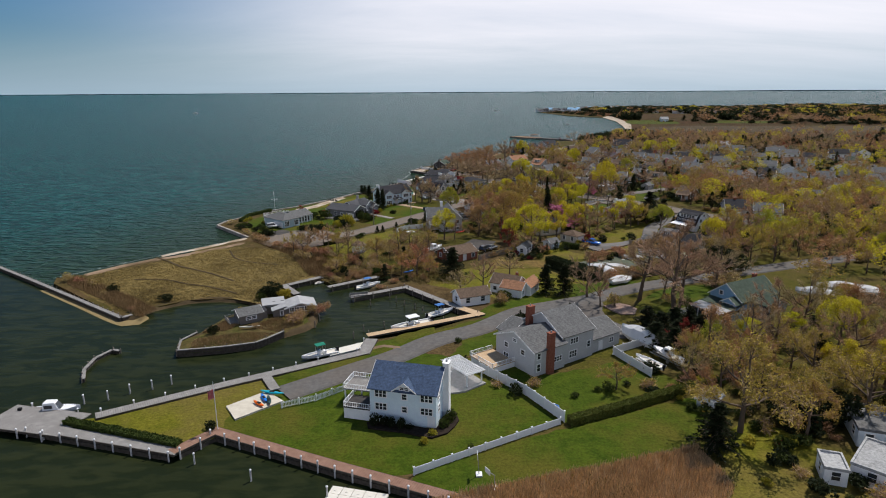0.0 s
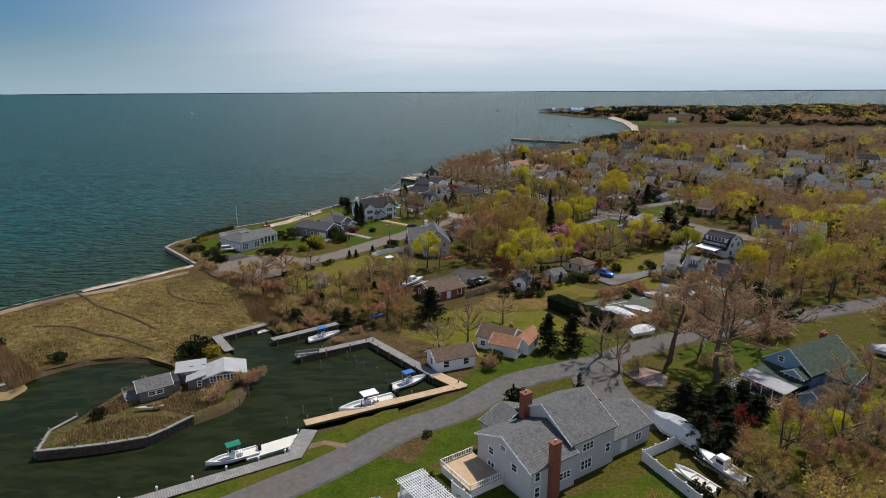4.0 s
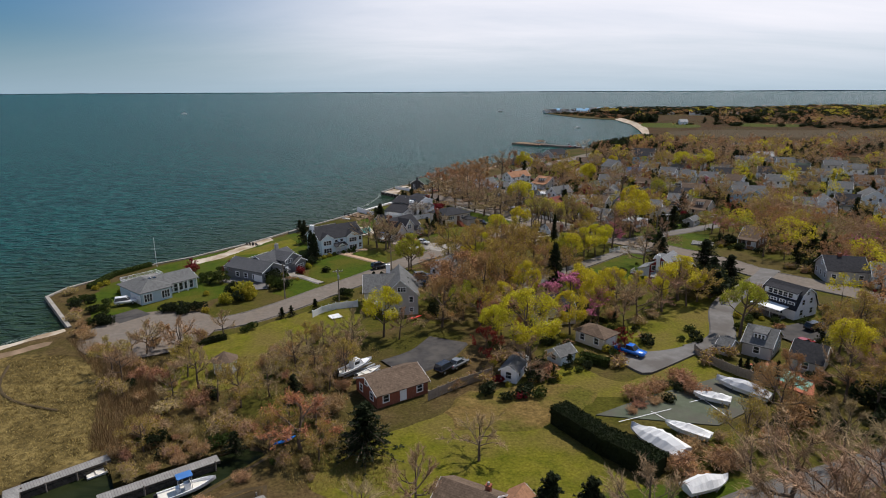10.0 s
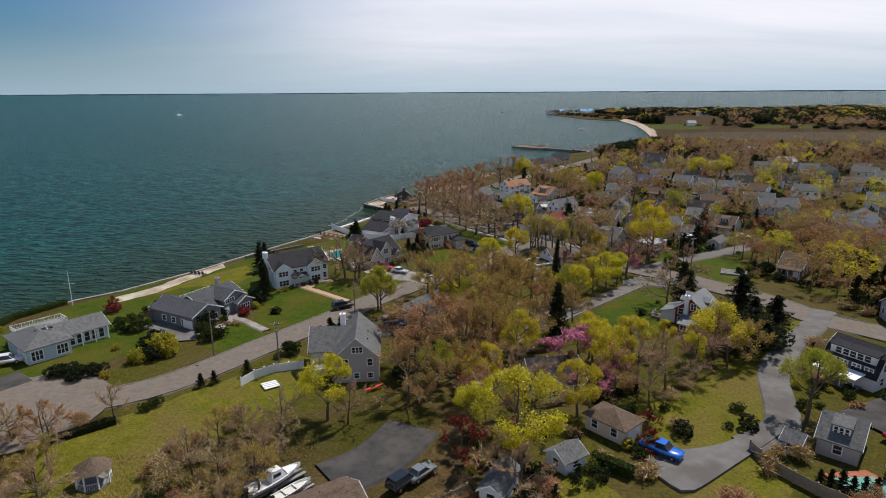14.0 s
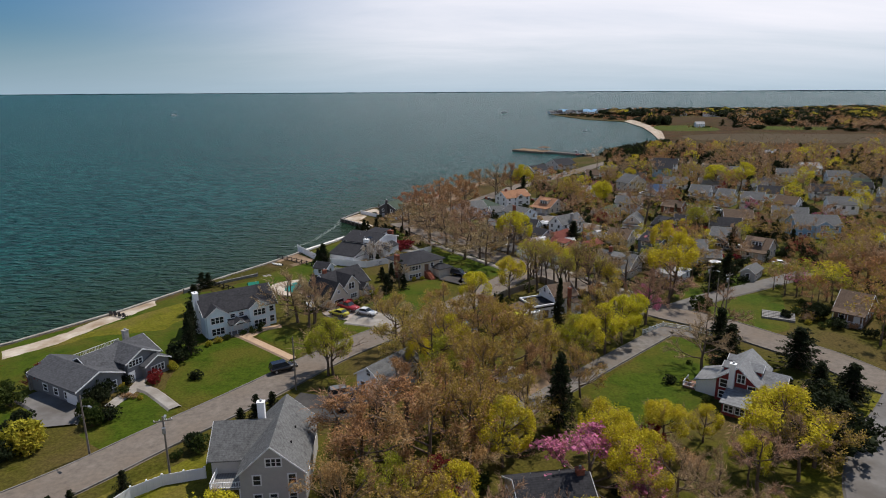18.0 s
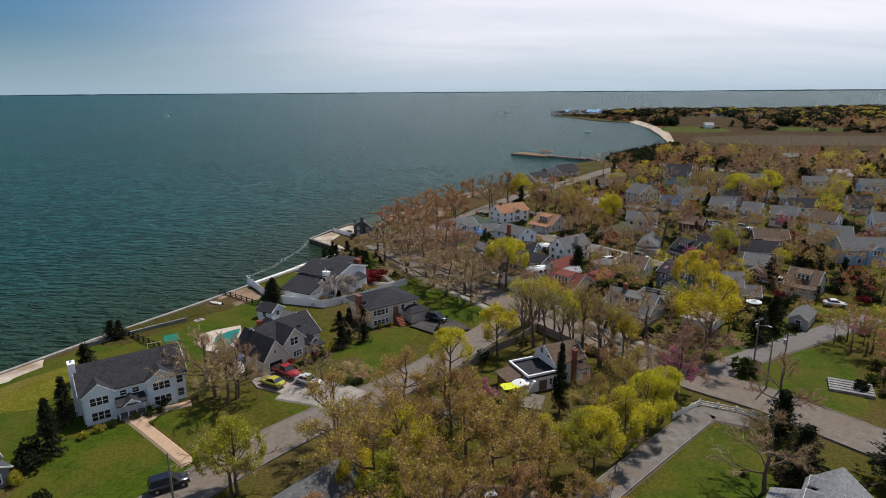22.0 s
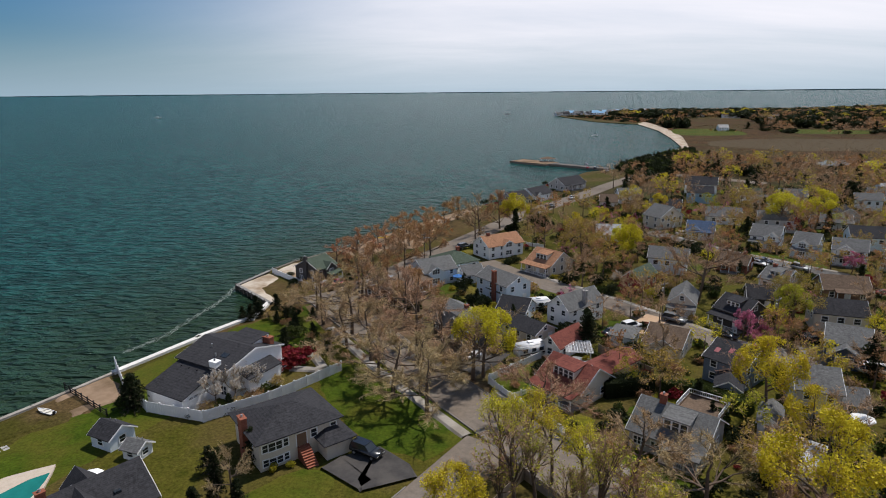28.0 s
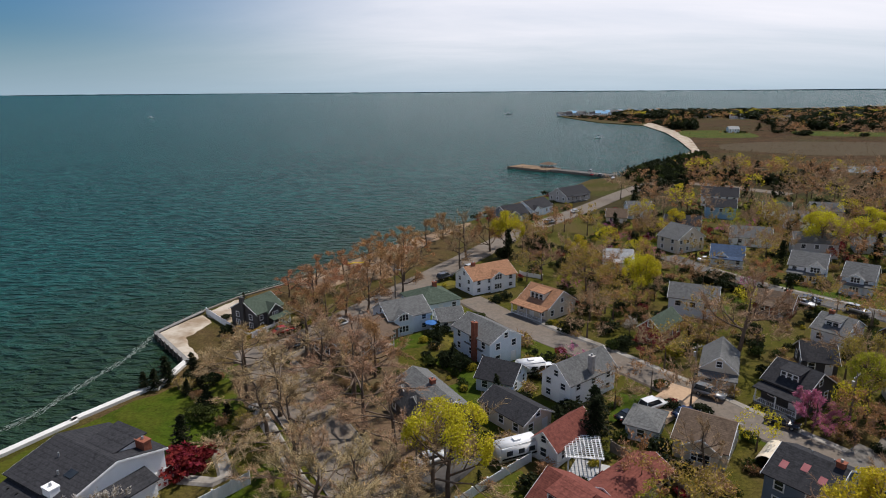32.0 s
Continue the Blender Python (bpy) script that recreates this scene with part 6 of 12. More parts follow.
def split_level():
    hs = House("tan split-level house with dark hip roof and brick steps", 12.9, 299.4, 21.8, 306.4, S_CREAM, R_DARK)
    w = hs.w
    hs.block(0, 0, w, 9.5, 5.0, "hip", "x", rise=2.3, over=0.7)
    hs.block(w * 0.72, -2.8, w + 0.8, 5, 2.7, "hip", "x", rise=1.3, over=0.5)
    hs.windows("f", 0, [w * 0.07, w * 0.32], 3.1, 0.7, 1.2)
    hs.windows("f", 0, [w * 0.20], 3.0, 1.9, 1.3, 2)
    hs.windows("f", 0, [w * 0.07, w * 0.32], 0.7, 0.7, 1.1)
    hs.windows("f", 0, [w * 0.20], 0.6, 1.9, 1.1, 2)
    hs.windows("f", 0, [w * 0.68], 3.0, 0.8, 1.3)
    hs.windows("f", 0, [w * 0.94], 3.2, 0.8, 1.1)
    hs.door("f", 0, w * 0.52, w=1.4, z=2.2, material=S_BROWN)
    hs.door("r", w + 0.8, 0.6, w=4.4, h=2.1, z=0.03, name="garage_door")
    hs.windows("l", 0, [3, 7], 3.0, 1.2, 1.2, 2)
    hs.chimney(-0.45, 4.5, 7.4, w=0.8, d=1.5)
    bm = bmesh.new()
    for i in range(8):
        bm_box(bm, w * 0.46, -0.32 * (i + 1) - 0.6, 0, w * 0.60, -0.32 * i - 0.6, 2.1 * (8 - i) / 8.5)
    bm_box(bm, w * 0.46, -0.6, 0, w * 0.60, 0, 2.15)
    part("brick_steps", bm, BRICK, hs.ob, "red brick entrance steps")


def modern_house():
    hs = House("white modern house with charcoal lean-to roofs and white chimney", -11.2, 317.5, -3.6, 313.5, S_WHITE, R_DARK, tall=1.0)
    w = hs.w
    # low garage wing, its roof rising away from the garden fence
    hs.block(0, 0, w, 6.6, 2.7, "shed", "x", rise=2.0, over=0.35)
    hs.door("r", w, 3.4, w=4.8, h=1.9, z=0.05, name="garage_door")
    hs.windows("r", w, [3.4], 2.15, 4.6, 0.32, 5)
    for k in range(3):
        bm = bmesh.new()
        bm_tube(bm, (1.6 + 1.9 * k, 5.6, 4.3), (1.6 + 1.9 * k, 5.6, 4.75), 0.14, 0.14, 8)
        part("roof_vent", bm, BLACK, hs.ob)
    # tall wing behind it, with a white cross gable and a clerestory beyond the ridge
    hs.block(-0.6, 6.7, 11.0, 19.0, 5.2, "gable", "x", rise=1.7, over=0.4)
    hs.block(11.0, 9.0, 13.4, 16.0, 4.2, "shed", "y", rise=-0.8, over=0.3)
    hs.block(3.6, 14.0, 9.0, 18.0, 6.7, "shed", "x", rise=0.4, z0=5.2, over=0.25, wallname="clerestory")
    hs.windows("f", 14.0, [6.3], 6.42, 4.2, 0.22, 5)
    hs.windows("f", 6.7, [10.0], 0.9, 1.2, 1.6, 2)
    hs.windows("f", 6.7, [10.0], 3.3, 0.8, 0.9)
    hs.windows("r", 11.0, [14.5, 17.0, 19.2], 0.9, 1.0, 1.5)
    hs.windows("l", -0.6, [8.5, 11.0, 13.5, 16.0, 18.5], 0.9, 1.9, 1.9, 2)
    hs.chimney(w - 0.4, 7.0, 6.5, z0=3.0, w=1.5, d=1.1, material=S_WHITE)
    hs.chimney(9.8, 17.2, 7.3, z0=4.0, w=1.7, d=1.0)
    for u, v in ((3.4, 10.6), (6.2, 8.9)):
        bm = bmesh.new()
        z = 5.2 + 1.7 * (v - 6.7) / 6.15
        bm_tube(bm, (u, v, z), (u, v, z + 0.75), 0.14, 0.12, 8)
        part("roof_vent", bm, METAL, hs.ob)
    bm = bmesh.new()
    bm_slab(bm, [(7.0, 9.0, 6.15), (8.4, 9.0, 6.15), (8.4, 10.0, 6.43), (7.0, 10.0, 6.43)], 0.1)
    part("skylight", bm, GLASS, hs.ob)


def beach_house():
    hs = House("dark shingled beach house with green roof and white porch", 2.2, 380.0, 6.7, 387.8, S_DARK, R_GREEN, size=0.8, tall=0.74)
    w = hs.w
    hs.block(0, 0, w, 10, 5.2, "gable", "x", rise=3.0, over=0.5)
    hs.block(w * 0.35, -0.8, w * 0.85, 6, 4.8, "gable", "y", rise=2.0)
    hs.windows("f", -0.8, [w * 0.6], 3.3, 1.7, 1.1, 3)
    hs.windows("f", 0, [w * 0.15], 3.2, 0.9, 1.2)
    hs.windows("f", 0, [w * 0.15], 0.8, 0.9, 1.3)
    hs.porch(w * 0.36, -2.6, w, -0.8, z=0.5, h=2.3, posts=4, rise=0.6)
    hs.windows("l", 0, [2.5, 7.5], 3.2, 1.0, 1.3)
    hs.windows("l", 0, [2.5, 7.5], 0.8, 1.2, 1.3, 2)
    hs.windows("r", w, [2.5, 7.5], 3.2, 1.0, 1.3)
    hs.chimney(-0.4, 5.0, 9.6, w=0.8, d=1.2, material=S_DARK)


blue_ranch()
grey_ranch()
white_colonial()
pool_house()
split_level()
modern_house()
beach_house()
simple_house("pale gabled garage at the end of a drive", 9.0, 238.3, 13.4, 235.1, 10, 4.2, S_WHITE, R_GREY, ridge="y", group="waterfront houses")


def red_farmhouse():
    hs = House("dark red farmhouse with pale grey roofs and white porch", 66.7, 236.9, 71.6, 233.2, S_RED, R_ASH)
    w = hs.w
    hs.block(0, 0, w, 8.5, 4.4, "gable", "y", rise=2.9, over=0.5)
    for y0 in (2.0, 5.2):
        hs.block(0.5, y0, w * 0.5, y0 + 2.0, 5.9, "gable", "x", rise=0.6, z0=4.0, over=0.3)
        hs.windows("l", 0.5, [y0 + 1.0], 4.9, 0.7, 0.8)
    hs.block(w * 0.5, 3.0, w - 0.4, 5.4, 5.9, "gable", "x", rise=0.7, z0=4.0, over=0.3)
    hs.windows("r", w - 0.4, [4.2], 4.9, 0.9, 0.8)
    hs.block(w, 2.0, w + 3.0, 8, 3.6, "gable", "x", rise=1.8)
    hs.block(-3.2, 0.8, 0, 6.5, 2.4, "shed", "y", rise=1.3, wall=S_WHITE)
    hs.block(w * 0.34, -4.4, w * 0.92, 0, 2.3, "shed", "x", rise=1.0)
    hs.windows("f", 0, [w * 0.58], 4.5, 1.0, 1.5, 2)
    hs.windows("f", 0, [w * 0.18], 2.9, 1.0, 1.4)
    hs.windows("f", 0, [w * 0.84], 3.0, 1.0, 1.2)
    hs.windows("f", 0, [w * 0.18], 0.7, 1.0, 1.3)
    hs.windows("l", -3.2, [2.0, 3.6, 5.2], 0.6, 1.1, 1.5)
    hs.windows("f", -4.4, [w * 0.5, w * 0.76], 0.8, 1.2, 1.2, 2)
    hs.chimney(w * 0.37, -0.45, 8.2, w=0.8, d=0.7, material=S_WHITE)
    box_part("side_deck", hs.ob, DECK_RED, -5.2, 0.8, 0.1, -3.2, 3.6, 0.5)
    hs.rail([(-3.3, 0.8), (-5.2, 0.8), (-5.2, 3.6)], 0.5)


def flat_house():
    hs = House("white gabled house with flat-roofed wing and white parapet", 44.0, 272.8, 52.4, 276.6, S_WHITE, R_BROWN)
    w = hs.w
    hs.block(3.4, 0, w, 6.5, 4.6, "gable", "x", rise=2.4, over=0.35)
    hs.block(-2.2, -0.6, 3.4, 5.6, 3.0, "flat", roof=R_DARK)
    for x0, y0, x1, y1 in ((-2.35, -0.75, 3.4, -0.45), (-2.35, 5.45, 3.4, 5.75), (-2.35, -0.45, -2.05, 5.45)):
        box_part("parapet", hs.ob, WHITE, x0, y0, 3.36, x1, y1, 3.75)
    hs.block(-5.0, 1.0, -2.2, 4.8, 2.3, "shed", "y", rise=0.7, wall=S_BROWN)
    hs.windows("l", 3.4, [2.2, 4.3], 5.0, 0.7, 1.0)
    hs.windows("f", -0.6, [2.4], 1.0, 1.0, 1.2, 2)
    hs.windows("f", 0, [w * 0.55, w * 0.9], 3.0, 0.9, 1.2)
    hs.windows("f", 0, [w * 0.55], 0.8, 1.2, 1.2, 2)
    hs.door("f", -0.6, 0.6, w=1.5, material=S_BROWN)
    hs.windows("l", -2.2, [0.3, 5.2], 1.0, 0.6, 1.2)
    hs.chimney(w * 0.74, -0.35, 7.2, w=0.6, d=0.7)
    hs.block(w * 0.78, -1.6, w, 0, 3.4, "hip", "x", rise=0.9, over=0.2)
    hs.windows("f", -1.6, [w * 0.89], 1.4, 0.9, 1.2, 2)
    bm = bmesh.new()
    for i in range(10):
        bm_box(bm, -3.6 + 0.22 * i, -1.6, 0.3 * i, -3.2 + 0.22 * i, -0.8, 0.3 * i + 0.08)
    part("outside_stair", bm, WHITE, hs.ob, "white outside stair to the roof")


red_farmhouse()
flat_house()
simple_house("small grey garden shed with blue canoe rack", -13.1, 305.2, -9.5, 303.6, 4, 2.3, S_PALE, R_DARK, name="shed", category="shed", group="sheds")
simple_house("tiny white playhouse with grey roof", -7.0, 302.3, -4.5, 301.5, 2.6, 1.8, S_WHITE, R_GREY, name="playhouse", category="shed", group="sheds", door=False)

# ---- the lanes by the beach ----
simple_house("low brown house with broad rust-brown roof", 23.2, 364.8, 31.8, 376.8, 9, 2.9, S_BROWN, R_BROWN, rise=2.0)
simple_house("pale blue cottage with grey gables", 30.0, 377.3, 38.0, 382.3, 8, 4.4, S_PALE, R_GREY, cross=((1.0, 5.0, 0.5, 4.4),))
simple_house("cottage with broad grey-green hip roof", 35.5, 388.9, 44.2, 394.0, 10, 3.0, S_PALE, R_GREEN, kind="hip", rise=3.0, chim=0.6)
simple_house("small cottage with grey roof beside a yard", 40.0, 379.9, 45.1, 381.5, 6, 2.8, S_WHITE, R_GREY)
simple_house("pale two-storey house with red brick chimney", 49.6, 363.6, 55.6, 368.1, 11, 5.4, S_PALE, R_GREY, ridge="y", rise=2.2)
bc = House("tall red brick chimney stack house wing", 45.5, 369.4, 49.6, 363.6, S_PALE, R_GREY, name="house_wing", category="house")
bc.block(0, 0, 5.0, 3.0, 3.0, "shed", "x", rise=0.8)
bc.chimney(3.0, -0.4, 9.0, w=1.0, d=0.8)
simple_house("white house with orange roof and brick chimney", 47.3, 403.6, 58.1, 410.7, 8, 4.4, S_WHITE, R_ORANGE, chim=0.2, cross=((5.0, 9.0, 0.6, 4.4),))
simple_house("cream bungalow with orange roof and shed dormer", 57.0, 392.7, 62.9, 386.5, 10, 3.2, S_CREAM, R_ORANGE, shed_dormer=3, porch=2.0)
simple_house("dark gambrel house with three white dormers", 33.4, 349.0, 39.9, 338.2, 8.5, 2.8, S_DARK, R_GREY, kind="gambrel", rise=4.2, dormers=3, chim=0.5)
simple_house("red and white gabled house with stone chimney", 57.7, 354.1, 61.5, 349.4, 11, 4.6, S_WHITE, R_GREY, ridge="y", rise=3.0, chim=0.9, chim_mat=STONE)
simple_house("tan gabled garage with dark roof", 53.4, 340.3, 57.9, 344.2, 9, 2.9, S_CREAM, R_DARK, ridge="y", group="sheds", name="garage", category="garage", rise=1.8)
simple_house("dark-roofed low garage behind the lane", 47.0, 355.5, 52.7, 352.7, 7, 2.7, S_PALE, R_DARK, group="sheds", name="garage", category="garage")
simple_house("white cottage with dark red roof", 54.0, 336.7, 57.2, 333.7, 9, 3.0, S_WHITE, R_RED, ridge="y", rise=2.2)


def red_roof_house():
    hs = House("cream house with red shingle roofs and front porch", 51.9, 322.5, 57.5, 316.3, S_CREAM, R_RED)
    w = hs.w
    hs.block(0, 0, w, 8.5, 3.4, "gable", "x", rise=3.2, over=0.6)
    hs.dormer("f", w * 0.5, 1.2, 4.2, w * 0.5, 3.0, 1.9, "shed", n=4)
    hs.block(w * 0.25, 8.5, w * 0.85, 19, 3.0, "gable", "y", rise=1.2)
    hs.porch(0, -2.2, w, 0, z=0.5, h=2.3, posts=5, rise=0.7)
    hs.windows("f", 0, [w * 0.2, w * 0.75], 1.0, 1.2, 1.3, 2)
    hs.door("f", 0, w * 0.48, z=0.5)
    hs.windows("l", 0, [2, 6], 1.0, 1.0, 1.3)
    hs.windows("l", 0, [4.2], 4.0, 1.0, 1.1)
    hs.windows("r", w, [2, 6], 1.0, 1.0, 1.3)


def grey_cottage():
    hs = House("grey shingled cottage with wide dormer and brick chimney", 62.6, 306.6, 70.3, 300.5, S_SHAKE, R_GREY)
    w = hs.w
    hs.block(0, 0, w, 9.5, 3.2, "gable", "x", rise=3.4, over=0.6)
    hs.dormer("f", w * 0.58, 1.4, 4.0, w * 0.36, 3.2, 2.0, "shed", n=3)
    hs.block(w * 0.3, 9.5, w * 0.9, 15.5, 2.9, "flat", roof=R_BROWN)
    hs.rail([(w * 0.3, 9.7), (w * 0.3, 15.4), (w * 0.9, 15.4), (w * 0.9, 9.7)], 3.2)
    hs.chimney(w * 0.28, 4.6, 8.2, z0=4.0)
    hs.windows("r", w, [3, 6.5], 1.0, 1.0, 1.3)
    hs.windows("r", w, [3.8, 5.6], 4.0, 0.8, 1.3)
    hs.windows("f", 0, [w * 0.15, w * 0.4], 1.0, 1.6, 1.2, 3)
    hs.porch(w * 0.5, -1.8, w, 0, z=0.4, h=2.2, posts=4, rise=0.5)
    hs.door("f", 0, w * 0.72, z=0.4)
    box_part("skylight", hs.ob, GLASS, w * 0.14, 2.3, 5.0, w * 0.14 + 0.6, 3.2, 5.35)


red_roof_house()
grey_cottage()
simple_house("slate blue house with three red skylights", 80.6, 327.2, 85.0, 321.9, 9.0, 5.0, S_SLATE, R_DARK, rise=2.4, skylights=3, chim=0.9)
simple_house("low grey garage with small gable", 79.8, 320.3, 83.3, 318.6, 6, 2.5, S_SLATE, R_DARK, group="sheds", name="garage", category="garage", ridge="y")
simple_house("low pale hip-roofed garage with worn shingles", 77.5, 301.1, 82.1, 297.0, 8, 2.5, S_WHITE, R_PALE, kind="hip", rise=1.3, group="sheds", name="garage", category="garage")
simple_house("white narrow garage with grey roof", 81.6, 309.5, 84.1, 308.1, 6, 2.6, S_WHITE, R_GREY, ridge="y", group="sheds", name="garage", category="garage")
simple_house("grey two-storey house with pale shingle roof", 89.7, 315.0, 95.4, 313.1, 9, 5.2, S_SHAKE, R_GREY, rise=2.6, chim=0.2, lean=4)
simple_house("navy blue house with stepped gables", 105.1, 334.4, 111.0, 331.0, 9, 4.6, S_NAVY, R_GREY, cross=((0.5, 5.5, 2.0, 3.0),), rise=2.4)
simple_house("dark shingled house with white porch and dormer", 92.7, 353.3, 96.4, 347.7, 8, 4.2, S_DARK, R_DARK, shed_dormer=3, porch=2.0)
simple_house("cream gabled house with tall white front steps", 84.4, 357.4, 89.4, 355.1, 9, 4.2, S_CREAM, R_GREY, ridge="y", rise=2.6, porch=1.8)
simple_house("tan bungalow with patched grey-brown roof", 73.3, 337.1, 78.9, 333.4, 9, 3.2, S_CREAM, R_BROWN, rise=2.6, cross=((1.5, 6.0, 0.8, 3.2),))
simple_house("low pale garage with flat grey roof", 68.0, 341.4, 71.8, 339.3, 6, 2.6, S_PALE, R_GREY, kind="hip", rise=1.0, group="sheds", name="garage", category="garage")
simple_house("white bungalow with grey roof and two chimneys", 113.2, 376.9, 116.9, 372.2, 9, 3.4, S_WHITE, R_GREY, rise=2.6, chim=0.25, shed_dormer=2)
simple_house("dark low house with broad grey roof", 104.2, 362.8, 109.3, 361.2, 7, 2.8, S_DARK, R_DARK)
simple_house("cottage with green-grey roof and red gable", 79.4, 376.4, 82.9, 373.2, 9, 3.8, S_RED, R_GREEN, ridge="y", rise=2.4)
simple_house("small brick house behind a hedge", 109.4, 393.4, 115.4, 388.6, 7, 2.9, BRICK, R_BROWN, chim=0.8)
simple_house("tan two-storey house with grey gables", 109.5, 443.2, 119.4, 448.7, 8, 5.0, S_CREAM, R_GREY, ridge="y")
simple_house("pale blue bungalow with front porch", 114.6, 430.9, 122.3, 427.6, 8, 3.4, S_PALE, R_BLUE, porch=1.8, cross=((1.0, 4.5, 0.5, 3.4),))
simple_house("white two-storey house with grey roof", 129.1, 417.2, 135.7, 412.5, 9, 5.0, S_WHITE, R_GREY, cross=((4.0, 8.0, 0.6, 5.0),), porch=1.8)
simple_house("grey two-storey house with front porch", 136.8, 407.2, 141.7, 403.1, 9, 4.8, S_PALE, R_GREY, cross=((1.0, 4.5, 0.6, 4.8),), porch=1.6)
simple_house("blue and white two-storey house with porch", 143.7, 398.9, 150.9, 394.9, 8, 5.2, S_WHITE, R_GREY, cross=((1.0, 5.0, 0.6, 5.2),), porch=1.6)
simple_house("white house with brown roof beside the street", 154.1, 393.3, 159.5, 387.0, 8, 4.6, S_WHITE, R_BROWN, porch=1.6)
simple_house("dark brown house with broad gable roof", 124.1, 368.0, 133.5, 365.7, 8, 3.2, S_BROWN, R_BROWN)
simple_house("white house with dark roof near the marsh", 146.6, 523.9, 159.7, 518.6, 10, 5.2, S_WHITE, R_DARK, chim=0.8)
simple_house("dark-roofed beach cottage on the sand", 61.4, 487.1, 70.0, 493.3, 9, 3.6, S_SLATE, R_DARK, cross=((1.0, 5.0, 0.4, 3.6),))
simple_house("dark-roofed beach cottage on the sand", 71.8, 497.6, 81.3, 509.0, 9, 3.6, S_PALE, R_DARK, cross=((1.0, 5.0, 0.4, 3.6),))
simple_house("dark-roofed beach cottage near the pier", 90.2, 529.7, 102.9, 541.2, 10, 3.4, S_SHAKE, R_DARK)
simple_house("grey gabled cottage beside the beach street", 108.5, 495.4, 117.5, 495.3, 8, 4.4, S_PALE, R_GREY, cross=((1.0, 5.0, 0.4, 4.4),))
simple_house("brown-roofed cottage beside the beach street", 98.0, 487.1, 105.0, 485.1, 8, 3.0, S_CREAM, R_BROWN)
simple_house("small cottage with pale roof near the lane", 84.0, 426.1, 91.5, 425.1, 8, 3.0, S_PALE, R_PALE)
simple_house("bright blue house with grey roof", 138.9, 347.4, 152.8, 345.9, 9, 5.0, S_BLUE, R_GREY, cross=((6.0, 11.0, 0.6, 5.0),))
simple_house("tan house with brown roof and dormer", 109.7, 322.3, 114.6, 317.8, 9, 3.6, S_CREAM, R_BROWN, shed_dormer=3, porch=1.8)
simple_house("grey garage with gable roof", 99.5, 300.8, 102.2, 298.5, 7, 2.6, S_SHAKE, R_GREY, ridge="y", group="sheds", name="garage", category="garage")
simple_house("brown shingled house with broad eaves", 106.2, 271.5, 110.2, 267.6, 9, 3.6, S_BROWN, R_BROWN, porch=1.8)
simple_house("long grey house with dark roof under trees", 110.7, 232.7, 119.8, 230.6, 9, 4.0, S_SHAKE, R_DARK, chim=0.4)
simple_house("pale grey garage wing with grey roof", 119.5, 228.5, 128.2, 224.6, 9, 3.4, S_PALE, R_GREY)
simple_house("white house seen among the trees", 150.3, 320.3, 157.5, 317.5, 9, 4.6, S_WHITE, R_GREY)
simple_house("pale house seen among the trees", 189.9, 363.6, 197.9, 359.6, 9, 4.6, S_PALE, R_GREY)
simple_house("white house seen among the trees", 171.3, 329.6, 178.2, 324.6, 9, 4.6, S_WHITE, R_DARK)
simple_house("grey house seen among the trees", 226.3, 502.3, 237.0, 501.9, 9, 4.6, S_PALE, R_PALE)
simple_house("white house seen among the trees", 185.2, 420.4, 193.2, 417.6, 9, 4.6, S_WHITE, R_DARK)
simple_house("low white ranch house with grey roof", 218.4, 500.3, 229.8, 495.5, 9, 3.2, S_WHITE, R_GREY)
simple_house("pale house by the far field", 344.6, 971.9, 355.6, 971.1, 10, 5, S_PALE, R_PALE, group="far houses")


def plain_house(label, x, y, a, w, d, h, wall, roof, group):
    hs = House(label, x, y, x + w * math.cos(a), y + w * math.sin(a), wall, roof, "house", "house", group)
    hs.far = True
    hs.block(0, 0, w, d, h, "gable", "x")
    hs.windows("f", 0, [w * 0.2, w * 0.5, w * 0.8], h - 2.0, 1.1, 1.3)
    hs.windows("l", 0, [d * 0.3, d * 0.7], h - 2.0, 1.0, 1.3)


town = random.Random(51)
for k in range(26):
    row, col = divmod(k, 7)
    x, y = 150 + col * 26 + town.uniform(-5, 5) - row * 4, 250 + row * 62 + col * 9 + town.uniform(-9, 9)
    plain_house("house with shingle roof among the back lanes", x, y, town.choice((-0.4, -0.3, 1.2)), town.uniform(9, 13), town.uniform(7, 9), town.choice((3.2, 4.6, 5.2)),
                town.choice((S_WHITE, S_PALE, S_WHITE, S_CREAM, S_GREY)), town.choice((R_GREY, R_DARK, R_BROWN, R_GREY)), "back lane houses")

# more houses of the back lanes, wherever a lot is still empty
made = 0
for k in range(90):
    row, col = divmod(k, 9)
    x, y = 95 + col * 20 + town.uniform(-5, 5), 300 + row * 22 + town.uniform(-5, 5)
    if made >= 24 or any(math.hypot(x + 5 - cx, y + 4 - cy) < r + 8.5 for cx, cy, r in HOUSES):
        continue
    if any(math.hypot(x + 5 - px, y + 4 - py) < wd / 2 + 8 for pts, wd in ROADS for px, py in pts):
        continue
    made += 1
    plain_house("shingle-roofed family house among garden trees", x, y, town.choice((-0.4, -0.3, -0.35)), town.uniform(9, 12), town.uniform(7, 9), town.choice((3.4, 4.8, 5.4)),
                town.choice((S_WHITE, S_ICE, S_WHITE, S_PALE, S_BLUE, S_CREAM)), town.choice((R_GREY, R_DARK, R_GREEN, R_GREY)), "back lane houses")


